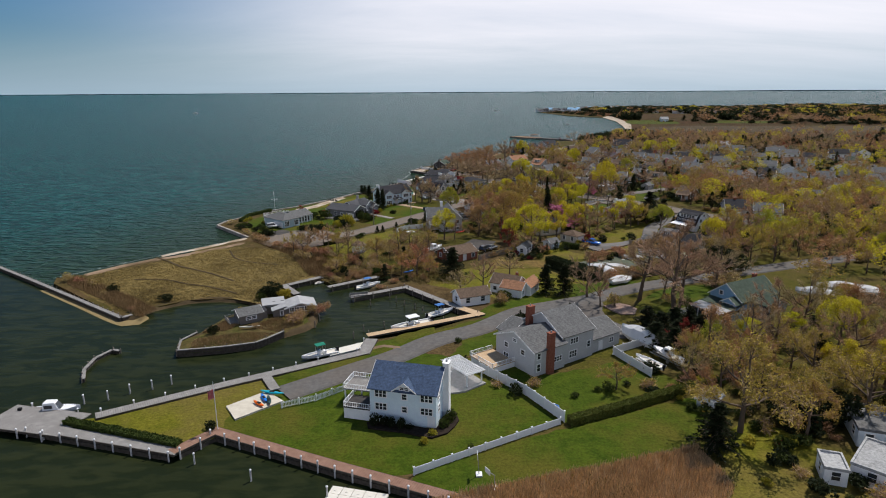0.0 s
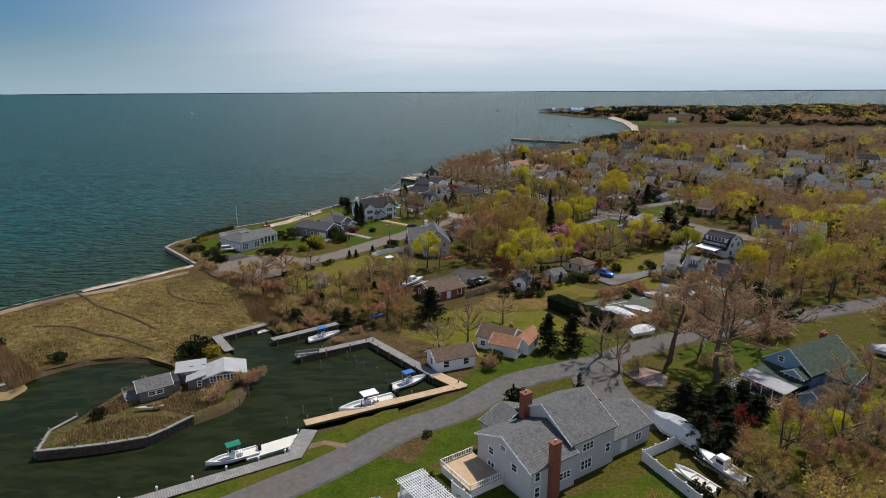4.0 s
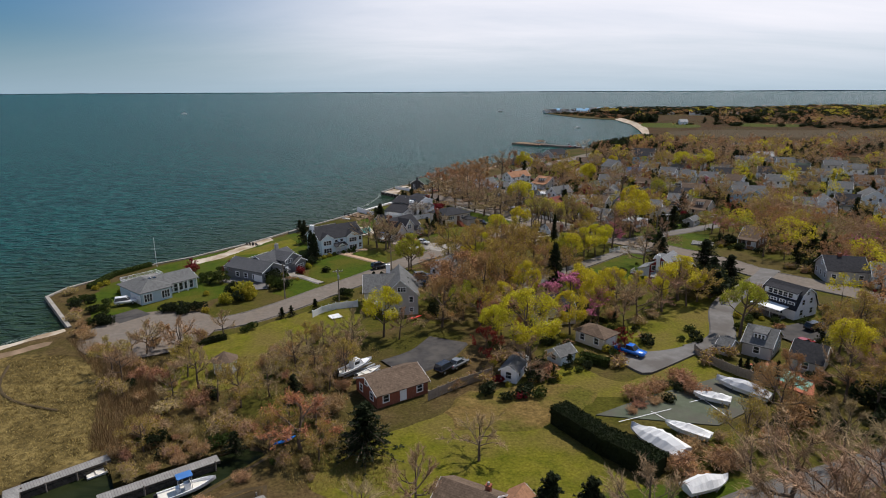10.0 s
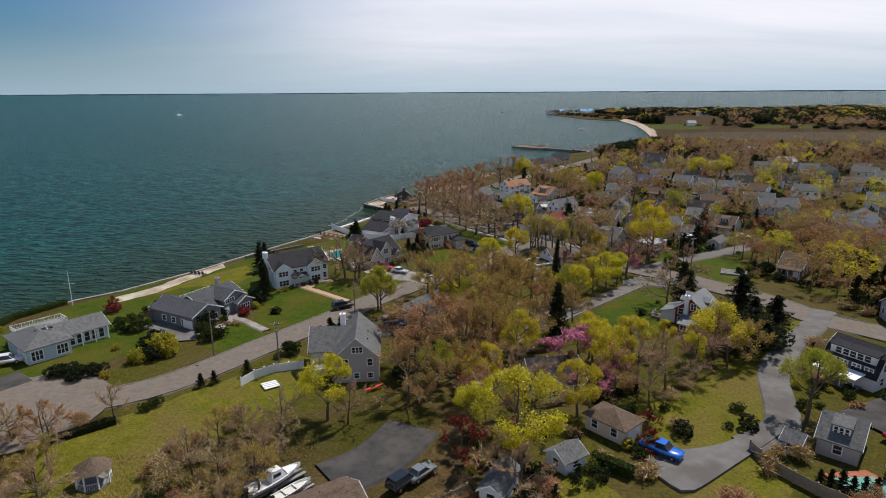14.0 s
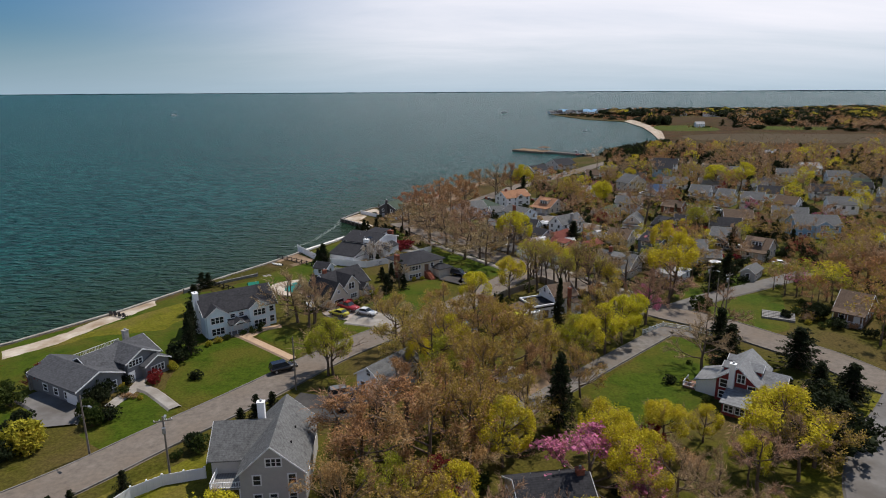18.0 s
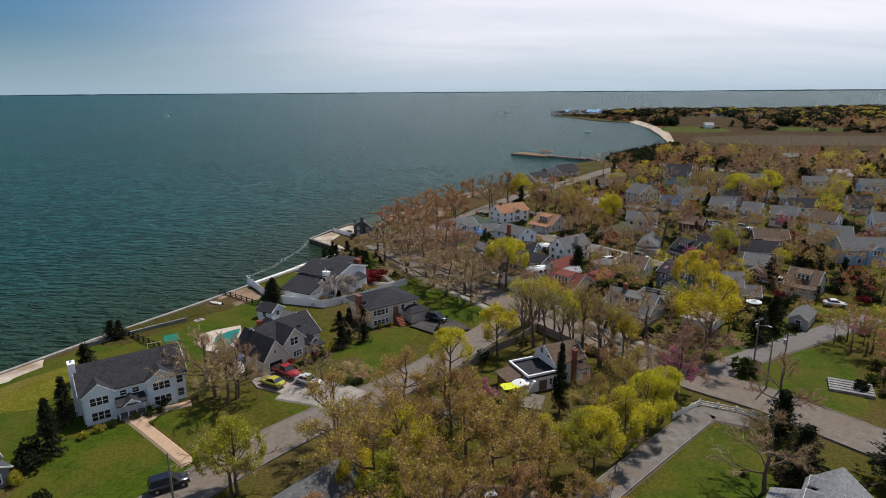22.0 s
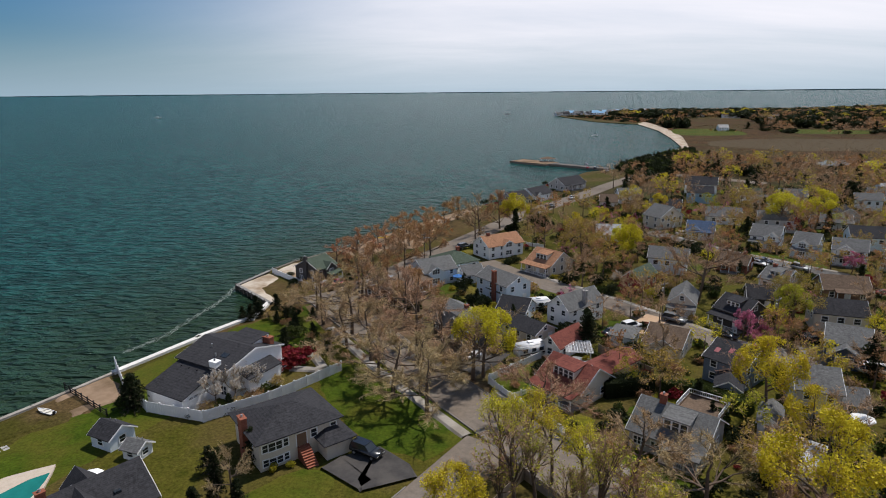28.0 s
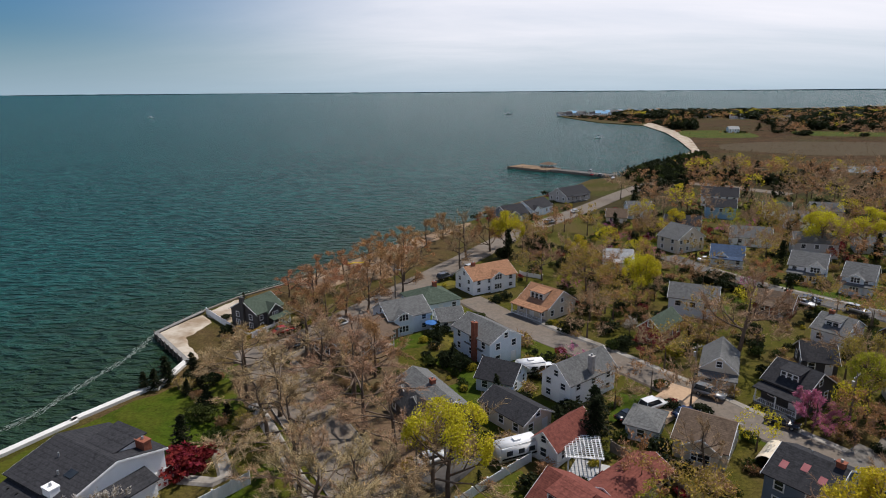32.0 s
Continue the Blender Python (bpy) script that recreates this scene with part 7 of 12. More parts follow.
def house_lawns():
    """A mown plot in front of or behind each house along the lanes."""
    rnd = random.Random(61)
    for ax, ay, rot, w in FRONTS:
        if ay < 285 or (ax < 25 and ay < 400) or w < 6:
            continue
        for y0, y1 in ((-6.5, -1.0), (10.0, 17.0)):
            if rnd.random() < 0.25:
                continue
            x0, x1 = rnd.uniform(-4, 0), w + rnd.uniform(0, 5)
            c, s = math.cos(rot), math.sin(rot)
            patch("lawn", [(ax + x * c - y * s, ay + x * s + y * c) for x, y in ((x0, y0), (x1, y0), (x1, y1), (x0, y1))], LAWN if rnd.random() < 0.75 else LAWN_DRY, "small mown garden lawn beside a house", "plot", curved=False)


house_lawns()



# ---- trees, shrubs and reeds ----
def raw_mesh(name, verts, faces, mats, index=None, smooth=False):
    me = bpy.data.meshes.new(name)
    me.from_pydata(verts, [], faces)
    for m in mats:
        me.materials.append(m)
    if index is not None:
        me.polygons.foreach_set("material_index", index)
    if smooth:
        me.polygons.foreach_set("use_smooth", [True] * len(me.polygons))
    return me


def limb_geometry(segs, verts, faces, sides):
    for a, b, ra, rb in segs:
        d = (b - a)
        q = d.to_track_quat("Z", "Y")
        k = len(verts)
        for p, r in ((a, ra), (b, rb)):
            for i in range(sides):
                u = 2 * math.pi * i / sides
                verts.append(tuple(p + q @ Vector((math.cos(u) * r, math.sin(u) * r, 0))))
        for i in range(sides):
            j = (i + 1) % sides
            faces.append((k + i, k + j, k + sides + j, k + sides + i))


def rand_dir(rnd):
    z = rnd.uniform(-1, 1)
    u = rnd.uniform(0, 2 * math.pi)
    s = math.sqrt(1 - z * z)
    return Vector((s * math.cos(u), s * math.sin(u), z))


def skeleton(rnd, spread, clear, limbs, up=0.45):
    """Unit-height tree: segment lists by level and the twig tips."""
    levels = [[], [], [], [], []]
    tips = []
    trunk_top = Vector((rnd.uniform(-0.03, 0.03), rnd.uniform(-0.03, 0.03), clear))
    levels[0].append((Vector((0, 0, 0)), trunk_top, 0.026, 0.020))
    lead = trunk_top + Vector((rnd.uniform(-0.05, 0.05), rnd.uniform(-0.05, 0.05), (1 - clear) * 0.5))
    levels[0].append((trunk_top, lead, 0.019, 0.011))

    def fork(p, d, length, r, lev):
        bend = p + d * length * 0.5 + rand_dir(rnd) * length * 0.10
        end = bend + (d + Vector((0, 0, 0.12))).normalized() * length * 0.5
        levels[lev].append((p, bend, r, r * 0.8))
        levels[lev].append((bend, end, r * 0.8, r * 0.55))
        if lev >= 3:
            tips.append((end, d))
            tips.append((bend, d))
        if lev == 4:
            tips.append((p.lerp(bend, 0.5), d))
            return
        n = 3 if lev < 3 else 2
        for i in range(n):
            nd = (d + rand_dir(rnd) * 0.72 + Vector((0, 0, 0.10))).normalized()
            fork(end if i < n - 1 else bend, nd, length * rnd.uniform(0.52, 0.76), r * 0.5, lev + 1)
    for i in range(limbs):
        u = 2 * math.pi * (i + rnd.uniform(-0.3, 0.3)) / limbs
        t = rnd.uniform(0.0, 0.9)
        p = trunk_top.lerp(lead, t)
        d = Vector((math.cos(u) * spread, math.sin(u) * spread, up + 0.5 * t)).normalized()
        fork(p, d, (0.30 - 0.08 * t) * rnd.uniform(0.85, 1.15), 0.012, 1)
    fork(lead, Vector((0, 0, 1)), 0.20, 0.010, 1)
    return levels, tips


def leaf_cloud(rnd, tips, count, size, scatter, verts, faces, dome=None):
    for _ in range(count):
        p, d = tips[rnd.randrange(len(tips))]
        c = p + rand_dir(rnd) * scatter * rnd.random() ** 0.5
        if dome:
            # crowns of leafing trees keep to a rounded outline
            mid, rx, rz = dome
            q = Vector((c.x / rx, c.y / rx, (c.z - mid) / rz))
            if q.length > 1:
                q = q.normalized() * rnd.uniform(0.86, 1.03)
                c = Vector((q.x * rx, q.y * rx, mid + q.z * rz))
        a = rand_dir(rnd)
        b = rand_dir(rnd)
        s = size * rnd.uniform(0.6, 1.4)
        k = len(verts)
        verts += [tuple(c + a * s), tuple(c - a * s * 0.5 + b * s * 0.7), tuple(c - a * s * 0.5 - b * s * 0.7)]
        faces.append((k, k + 1, k + 2))


def twig_cloud(rnd, tips, per, length, width, verts, faces):
    for p, d in tips:
        for _ in range(per):
            e = (d + rand_dir(rnd) * 0.9).normalized()
            s = e.cross(rand_dir(rnd)).normalized() * width
            o = p - d * length * rnd.uniform(0.0, 1.5)
            q = o + e * length * rnd.uniform(0.4, 1.4)
            k = len(verts)
            verts += [tuple(o - s), tuple(o + s), tuple(q)]
            faces.append((k, k + 1, k + 2))


def leaf_mat(name, c, v=0.3, hue=0.06):
    return mat(name, tuple(k * 0.8 for k in c), tuple(min(1, k * 1.2) for k in c), 0.8, 0.8, island=v, vary=hue, trans=0.35, spec=0.15)


L_YELLOW = leaf_mat("yellow_green_blossom", (0.56, 0.49, 0.032))
L_LIME = leaf_mat("young_green_leaves", (0.36, 0.36, 0.036))
L_OLIVE = leaf_mat("olive_buds", (0.37, 0.27, 0.055))
L_RUST = leaf_mat("rust_buds", (0.37, 0.205, 0.088))
L_ORANGE = leaf_mat("orange_buds", (0.42, 0.20, 0.09))
L_PINK = leaf_mat("pink_blossom", (0.52, 0.17, 0.30))
L_RED = leaf_mat("dark_red_leaves", (0.20, 0.022, 0.025))
L_WHITE = leaf_mat("white_blossom", (0.55, 0.50, 0.45))
L_DARK = leaf_mat("dark_evergreen", (0.022, 0.030, 0.011))
L_GREEN = leaf_mat("evergreen_shrub", (0.046, 0.064, 0.013))
L_GOLD = leaf_mat("gold_shrub", (0.34, 0.29, 0.03))
TWIG = mat("grey_twigs", (0.31, 0.21, 0.118), (0.47, 0.335, 0.205), 1.5, 0.95, island=0.3, vary=0.12)
TWIG_RED = mat("reddish_twigs", (0.31, 0.18, 0.10), (0.45, 0.28, 0.165), 1.5, 0.95, island=0.3, vary=0.12)

KINDS = {}


def broadleaf(kind, n, leaf, count, size, twigs, twig_m, spread=0.85, clear=0.24, limbs=6, scatter=0.055, per=5, up=0.45, dome=None):
    out = []
    for s in range(n):
        rnd = random.Random(hash_of(kind) + s)
        lv, tips = skeleton(rnd, spread, clear * rnd.uniform(0.8, 1.2), limbs, up)
        v, f = [], []
        limb_geometry(lv[0], v, f, 7)
        limb_geometry(lv[1], v, f, 5)
        limb_geometry(lv[2], v, f, 4)
        limb_geometry(lv[3], v, f, 3)
        trunk = raw_mesh("trunk", v, f, [BARK], smooth=True)
        v, f = [], []
        limb_geometry(lv[4], v, f, 3)
        twig_cloud(rnd, tips, per, 0.062, 0.0016, v, f)
        nt = len(f)
        if leaf:
            leaf_cloud(rnd, tips, count, size, scatter, v, f, dome)
        crown = raw_mesh("crown", v, f, [twig_m, leaf or twig_m], [0] * nt + [1] * (len(f) - nt))
        out.append((trunk, crown))
    KINDS[kind] = out


def hash_of(text):
    return sum((i + 1) * ord(c) for i, c in enumerate(text))


def conifer(kind, n, leaf, width, rows, ragged, count, size):
    out = []
    for s in range(n):
        rnd = random.Random(hash_of(kind) + s)
        v, f = [], []
        limb_geometry([(Vector((0, 0, 0)), Vector((0, 0, 0.5)), 0.024, 0.014), (Vector((0, 0, 0.5)), Vector((0.01, 0, 0.97)), 0.014, 0.003)], v, f, 6)
        tips = []
        segs = []
        for i in range(rows):
            z = 0.10 + 0.87 * (i / rows) ** 0.9
            reach = width * (1 - z) ** 0.75 * rnd.uniform(1 - ragged, 1 + ragged) + 0.012
            for j in range(5):
                u = rnd.uniform(0, 2 * math.pi)
                r = reach * rnd.uniform(1 - ragged, 1.1)
                e = Vector((math.cos(u) * r, math.sin(u) * r, z - 0.18 * r + rnd.uniform(-0.02, 0.02)))
                b = Vector((0, 0, z))
                segs.append((b, e, 0.005, 0.002))
                for q in range(5):
                    tips.append((b.lerp(e, (q + 1.2) / 6), Vector((0, 0, 1))))
        limb_geometry(segs, v, f, 3)
        trunk = raw_mesh("trunk", v, f, [BARK])
        v, f = [], []
        leaf_cloud(rnd, tips, count, size, 0.03, v, f)
        out.append((trunk, raw_mesh("crown", v, f, [leaf])))
    KINDS[kind] = out


def bush(kind, n, leaf, count, size, twig_m=None, flat=0.8):
    out = []
    for s in range(n):
        rnd = random.Random(hash_of(kind) + s)
        tips = []
        segs = []
        lobes = [(rand_dir(rnd) * 0.28, rnd.uniform(0.22, 0.36)) for _ in range(6)]
        for c, r in lobes:
            c = Vector((c.x, c.y, 0.42 + c.z * flat * 0.7))
            segs.append((Vector((0, 0, -0.02)), c, 0.018, 0.008))
            for _ in range(45):
                d = rand_dir(rnd)
                p = c + Vector((d.x, d.y, d.z * flat)) * r
                if p.z > 0.02:
                    tips.append((p, d))
        v, f = [], []
        limb_geometry(segs, v, f, 4)
        stem = raw_mesh("stem", v, f, [BARK])
        v, f = [], []
        nt = 0
        if twig_m:
            twig_cloud(rnd, tips, 4, 0.22, 0.008, v, f)
            nt = len(f)
        if leaf:
            leaf_cloud(rnd, tips, count, size, 0.06, v, f)
        out.append((stem, raw_mesh("foliage", v, f, [twig_m or leaf, leaf or twig_m], [0] * nt + [1] * (len(f) - nt))))
    KINDS[kind] = out


broadleaf("maple", 5, L_YELLOW, 9000, 0.0125, 3, TWIG, spread=0.95, scatter=0.10, clear=0.2, per=3, dome=(0.62, 0.40, 0.40))
broadleaf("lime", 3, L_LIME, 7000, 0.0122, 3, TWIG, spread=0.85, scatter=0.09, per=3, dome=(0.62, 0.36, 0.40))
broadleaf("bare", 5, None, 0, 0, 9, TWIG, spread=1.25, per=9, up=0.4)
broadleaf("budding", 4, L_OLIVE, 3600, 0.013, 7, TWIG, spread=1.15, per=6, scatter=0.07)
broadleaf("rusty", 4, L_RUST, 4200, 0.0115, 8, TWIG_RED, spread=1.25, per=8, clear=0.16, scatter=0.08, dome=(0.56, 0.50, 0.42))
broadleaf("orange", 2, L_ORANGE, 1800, 0.018, 6, TWIG_RED, spread=1.0, clear=0.15)
broadleaf("cherry", 2, L_PINK, 4500, 0.018, 3, TWIG, spread=0.9, clear=0.15)
broadleaf("redmaple", 2, L_RED, 3800, 0.020, 3, TWIG_RED, spread=1.1, clear=0.14)
broadleaf("blossom", 2, L_WHITE, 1900, 0.020, 3, TWIG, spread=0.7, clear=0.15)
broadleaf("plane", 4, L_RUST, 500, 0.008, 9, TWIG, spread=1.7, per=10, up=0.2, clear=0.3, limbs=7, scatter=0.05)
broadleaf("sapling", 3, L_YELLOW, 2600, 0.012, 4, TWIG, spread=0.5, clear=0.46, limbs=5, up=0.7, scatter=0.07, per=3)
broadleaf("slender", 3, L_LIME, 520, 0.013, 5, TWIG, spread=0.38, clear=0.4, limbs=5, up=0.8)
conifer("cedar", 3, L_DARK, 0.33, 30, 0.45, 4200, 0.024)
conifer("spruce", 2, L_DARK, 0.24, 46, 0.15, 4500, 0.020)
bush("shrub", 3, L_GREEN, 1500, 0.056)
bush("darkshrub", 3, L_DARK, 1500, 0.056)
bush("goldshrub", 2, L_GOLD, 1500, 0.056)
bush("redshrub", 2, L_RED, 1500, 0.056)
bush("brush", 4, L_OLIVE, 420, 0.04, TWIG)
bush("rustbrush", 3, L_RUST, 420, 0.04, TWIG_RED)

TREE_TALK = {
    "maple": ("tree", "tree", "maple in bright yellow-green spring blossom"),
    "lime": ("tree", "tree", "slim tree with fresh pale green leaves"),
    "bare": ("tree", "tree", "bare grey-brown tree with fine open twigs"),
    "budding": ("tree", "tree", "spreading tree with olive-brown opening buds"),
    "rusty": ("tree", "tree", "round tree hazy with reddish-brown buds"),
    "orange": ("tree", "tree", "low spreading tree with orange-brown buds"),
    "cherry": ("tree", "tree", "ornamental cherry tree in full pink blossom"),
    "redmaple": ("tree", "tree", "small dark red ornamental maple tree"),
    "blossom": ("tree", "tree", "small ornamental tree in white blossom"),
    "plane": ("tree", "tree", "broad leafless street tree with pale twisted limbs"),
    "sapling": ("tree", "tree", "slim sapling with a yellow-green top"),
    "slender": ("tree", "tree", "thin tall trunk with sparse green top"),
    "cedar": ("tree", "tree", "ragged dark evergreen cedar tree"),
    "spruce": ("tree", "tree", "tall narrow dark green spruce tree"),
    "shrub": ("shrub", "shrub", "rounded clipped green garden shrub"),
    "darkshrub": ("shrub", "shrub", "dense dark evergreen garden shrub"),
    "goldshrub": ("shrub", "shrub", "golden yellow-green garden shrub"),
    "redshrub": ("shrub", "shrub", "dark red leafy garden shrub"),
    "brush": ("bush", "bush", "tangled leafless grey-brown wild bush"),
    "rustbrush": ("bush", "bush", "tangled reddish-brown wild bush"),
}
SPRING = random.Random(11)
PLANTED = []


def plant(kind, x, y, h, wide=1.0):
    name, cat, label = TREE_TALK[kind]
    trunk, crown = KINDS[kind][SPRING.randrange(len(KINDS[kind]))]
    ob = new(name)
    if kind == "cedar":
        h, wide = h * 0.86, wide * 1.4
    s = h * SPRING.uniform(0.95, 1.05)
    ob.matrix_basis = Matrix.LocRotScale((x, y, 0), Euler((0, 0, SPRING.uniform(0, 6.28))), (s * wide, s * wide, s))
    tagged(ob, label, cat, cat + "s")
    shared(trunk.name.split(".")[0], trunk, ob)
    shared(crown.name.split(".")[0], crown, ob)
    PLANTED.append((x, y, h * 0.3 * wide))
    return ob


CLEARINGS = [[(36.2, 218.4), (46.0, 220.8), (42.5, 197.6), (30.6, 197.6)], [(24.1, 214.8), (36.2, 218.4), (31.6, 201.8), (24.9, 201.8)], [(62.8, 149.1), (91.2, 150.7), (71.8, 115.5), (50.4, 113.2)], [(-23.9, 293.7), (-4.5, 293.9), (2.1, 264.1), (-11.0, 264.0)], [(-37.2, 192.1), (-23.5, 191.2), (-16.5, 175.0), (-27.5, 175.0)], [(72.6, 199.6), (91.4, 201.6), (72.6, 174.2), (62.3, 172.0)], [(36.3, 231.3), (62.6, 234.4), (55.4, 216.4), (34.6, 216.2)], [(-6.1, 291.5), (5.0, 311.2), (28.3, 300.8), (19.3, 277.4), (15.6, 264.1), (1.3, 263.9)], [(36.3, 289.9), (55.7, 281.0), (53.7, 272.0), (36.5, 268.0)],
             [(31.1, 273.2), (54.0, 273.4), (48.0, 247.6), (31.8, 247.4)]]


# the older streets, with few trees among the houses
OPEN_TOWN = [(60, 322), (98, 302), (168, 330), (182, 392), (132, 452), (98, 476), (60, 436), (66, 385)]


def free(x, y, gap, lawns=True):
    if inside(x, y, OPEN_TOWN) and (int(x * 7.3) + int(y * 5.1)) % 5 > 1:
        return False
    for poly in CLEARINGS:
        if inside(x, y, poly):
            return False
    for cx, cy, r in HOUSES:
        if math.hypot(x - cx, y - cy) < r + gap * 0.3:
            return False
    for p, w in ROADS:
        for px, py in p:
            if math.hypot(x - px, y - py) < w / 2 + 0.8:
                return False
    if lawns:
        for poly in LAWNS:
            if inside(x, y, poly):
                return False
    for px, py, r in PLANTED:
        if math.hypot(x - px, y - py) < (r + gap) * 0.8:
            return False
    return True


def grove(poly, count, mix, seed, gap=2.0, lawns=True):
    """Fill a wooded piece of ground: mix rows are kind, weight, lowest and highest height."""
    rnd = random.Random(seed)
    xs, ys = [p[0] for p in poly], [p[1] for p in poly]
    total = sum(m[1] for m in mix)
    made = tries = 0
    while made < count and tries < count * 25:
        tries += 1
        x, y = rnd.uniform(min(xs), max(xs)), rnd.uniform(min(ys), max(ys))
        if not inside(x, y, poly) or not free(x, y, gap, lawns):
            continue
        k = rnd.uniform(0, total)
        for kind, wgt, lo, hi in mix:
            k -= wgt
            if k <= 0:
                break
        plant(kind, x, y, rnd.uniform(lo, hi))
        made += 1


# single trees that can be told apart, creek side first
for row in (("cedar", 25.3, 141.7, 8.5), ("cedar", 29.6, 140.7, 9), ("bare", 46.6, 136.1, 17, 1.2), ("bare", 51.8, 128.0, 19, 1.2), ("bare", 34.6, 137.9, 12), ("bare", 9.9, 143.2, 9), ("bare", 4.7, 140.8, 6, 1.3), ("bare", 18.0, 155.0, 6, 1.4),
            ("cedar", 2.6, 156.1, 10, 1.3), ("orange", -6.7, 157.7, 8.5, 1.3), ("brush", -31.9, 123.0, 3.6, 1.2), ("darkshrub", -41.2, 140.5, 4.5), ("brush", -44.1, 125.7, 3), ("darkshrub", -47.1, 117.0, 2.2), ("brush", 13.6, 134.0, 3.5), ("bare", 36.1, 131.1, 8), ("brush", 39.5, 131.1, 4)):
    plant(*row)
for row in (("budding", 43.0, 78.5, 15, 1.2), ("lime", 51.6, 106.4, 7.5, 1.2), ("maple", 57.4, 106.8, 6.5, 1.2), ("budding", 60.5, 97.0, 8, 1.3), ("maple", 66.6, 109.4, 6.5, 1.2), ("maple", 74.5, 106.1, 11), ("budding", 60.5, 91.3, 10, 1.1), ("rusty", 53.3, 97.0, 8), ("budding", 61.9, 79.9, 11, 1.2),
            ("cedar", 40.9, 108.8, 6.5, 1.7), ("cedar", 43.6, 106.4, 5.8, 1.7), ("cedar", 42.8, 119.2, 5.8, 1.7), ("cedar", 44.4, 115.9, 5.8, 1.7), ("cedar", 51.7, 119.4, 5.4, 1.7), ("cedar", 52.8, 116.1, 5.0, 1.7), ("cedar", 48.0, 117.6, 5.8, 1.7), ("cedar", 46.5, 113.0, 5.0, 1.7), ("cedar", 37.2, 73.6, 9, 1.2), ("darkshrub", 50.8, 80.8, 6), ("darkshrub", 54.5, 79.9, 6), ("darkshrub", 59.1, 80.6, 6), ("rusty", 44.0, 87.5, 10), ("bare", 40.0, 91.6, 8), ("redmaple", 47.1, 110.8, 5), ("budding", 28.7, 91.7, 5, 1.2)):
    plant(*row)
# the middle woods
for row in (("maple", 28.6, 186.5, 14, 1.1), ("maple", 44.7, 216.0, 9), ("maple", 48.4, 249.8, 9.5), ("maple", 53.2, 254.0, 10), ("maple", 42.3, 249.4, 8.5), ("maple", 84.8, 314.1, 13), ("lime", 3.7, 245.0, 10), ("maple", 19.0, 242.5, 8, 0.8), ("budding", 23.9, 248.5, 12),
            ("cherry", 41.0, 211.6, 9.0, 1.7), ("redmaple", 22.9, 207.5, 5.5), ("redmaple", 20.8, 188.5, 6), ("redmaple", 46.7, 190.0, 3.5), ("rusty", 21.6, 213.5, 13, 1.1), ("bare", 14.5, 220.6, 10), ("bare", -4.9, 269.5, 10), ("budding", 37.4, 247.4, 12), ("spruce", 40.1, 227.0, 12.5),
            ("cedar", 76.1, 258.0, 9), ("darkshrub", 76.1, 220.9, 8, 1.1), ("bare", 61.7, 212.0, 9, 1.2), ("bare", 68.5, 215.5, 8, 1.2), ("maple", 68.1, 219.7, 11, 1.35), ("maple", 61.6, 214.3, 7, 0.9), ("bare", 50.2, 207.6, 10), ("bare", 54.1, 205.6, 10), ("budding", 46.0, 205.6, 8), ("bare", 50.4, 201.8, 7), ("rustbrush", 49.5, 207.5, 3.0, 1.4), ("brush", 54.1, 204.6, 2.4, 1.5), ("rustbrush", 55.7, 218.4, 3.0, 1.5), ("brush", 58.7, 208.5, 2.4, 1.4), ("redmaple", 50.3, 218.4, 5), ("redmaple", 23.0, 210.8, 6.5, 1.1), ("shrub", 27.6, 213.7, 2.6, 1.4), ("maple", 38.6, 198.8, 9.5, 1.0), ("darkshrub", 75.3, 225.6, 7, 1.0), ("spruce", -24.8, 253.1, 9), ("cedar", -33.0, 275.5, 8), ("maple", 0.8, 197.6, 10), ("bare", 28.1, 178.9, 7, 1.3), ("rustbrush", 30.5, 179.5, 3.2, 1.5), ("lime", 72.5, 197.6, 11, 1.1)):
    plant(*row)
for row in (("lime", 2.9, 244.7, 10), ("budding", 21.2, 240.8, 13), ("budding", 34.8, 242.9, 13), ("rusty", 18.7, 219.1, 12, 1.7), ("rusty", 13.1, 216.3, 11, 1.4), ("budding", 23.2, 223.9, 11), ("maple", 31.3, 218.1, 10), ("lime", 46.5, 249.3, 10), ("maple", 70.3, 225.6, 8, 1.1), ("maple", 59.9, 224.2, 6.2),
            ("cedar", 73.1, 247.2, 10), ("cedar", 86.1, 248.3, 9, 1.5), ("bare", 68.3, 246.2, 11), ("budding", 22.6, 266.8, 9, 1.2), ("bare", -5.7, 267.1, 10, 1.2), ("redmaple", 50.1, 219.0, 5), ("maple", 44.9, 219.7, 9), ("cedar", 79.6, 225.7, 7, 1.5), ("budding", 72.1, 218.4, 8, 1.3), ("darkshrub", 80.5, 224.1, 4)):
    plant(*row)
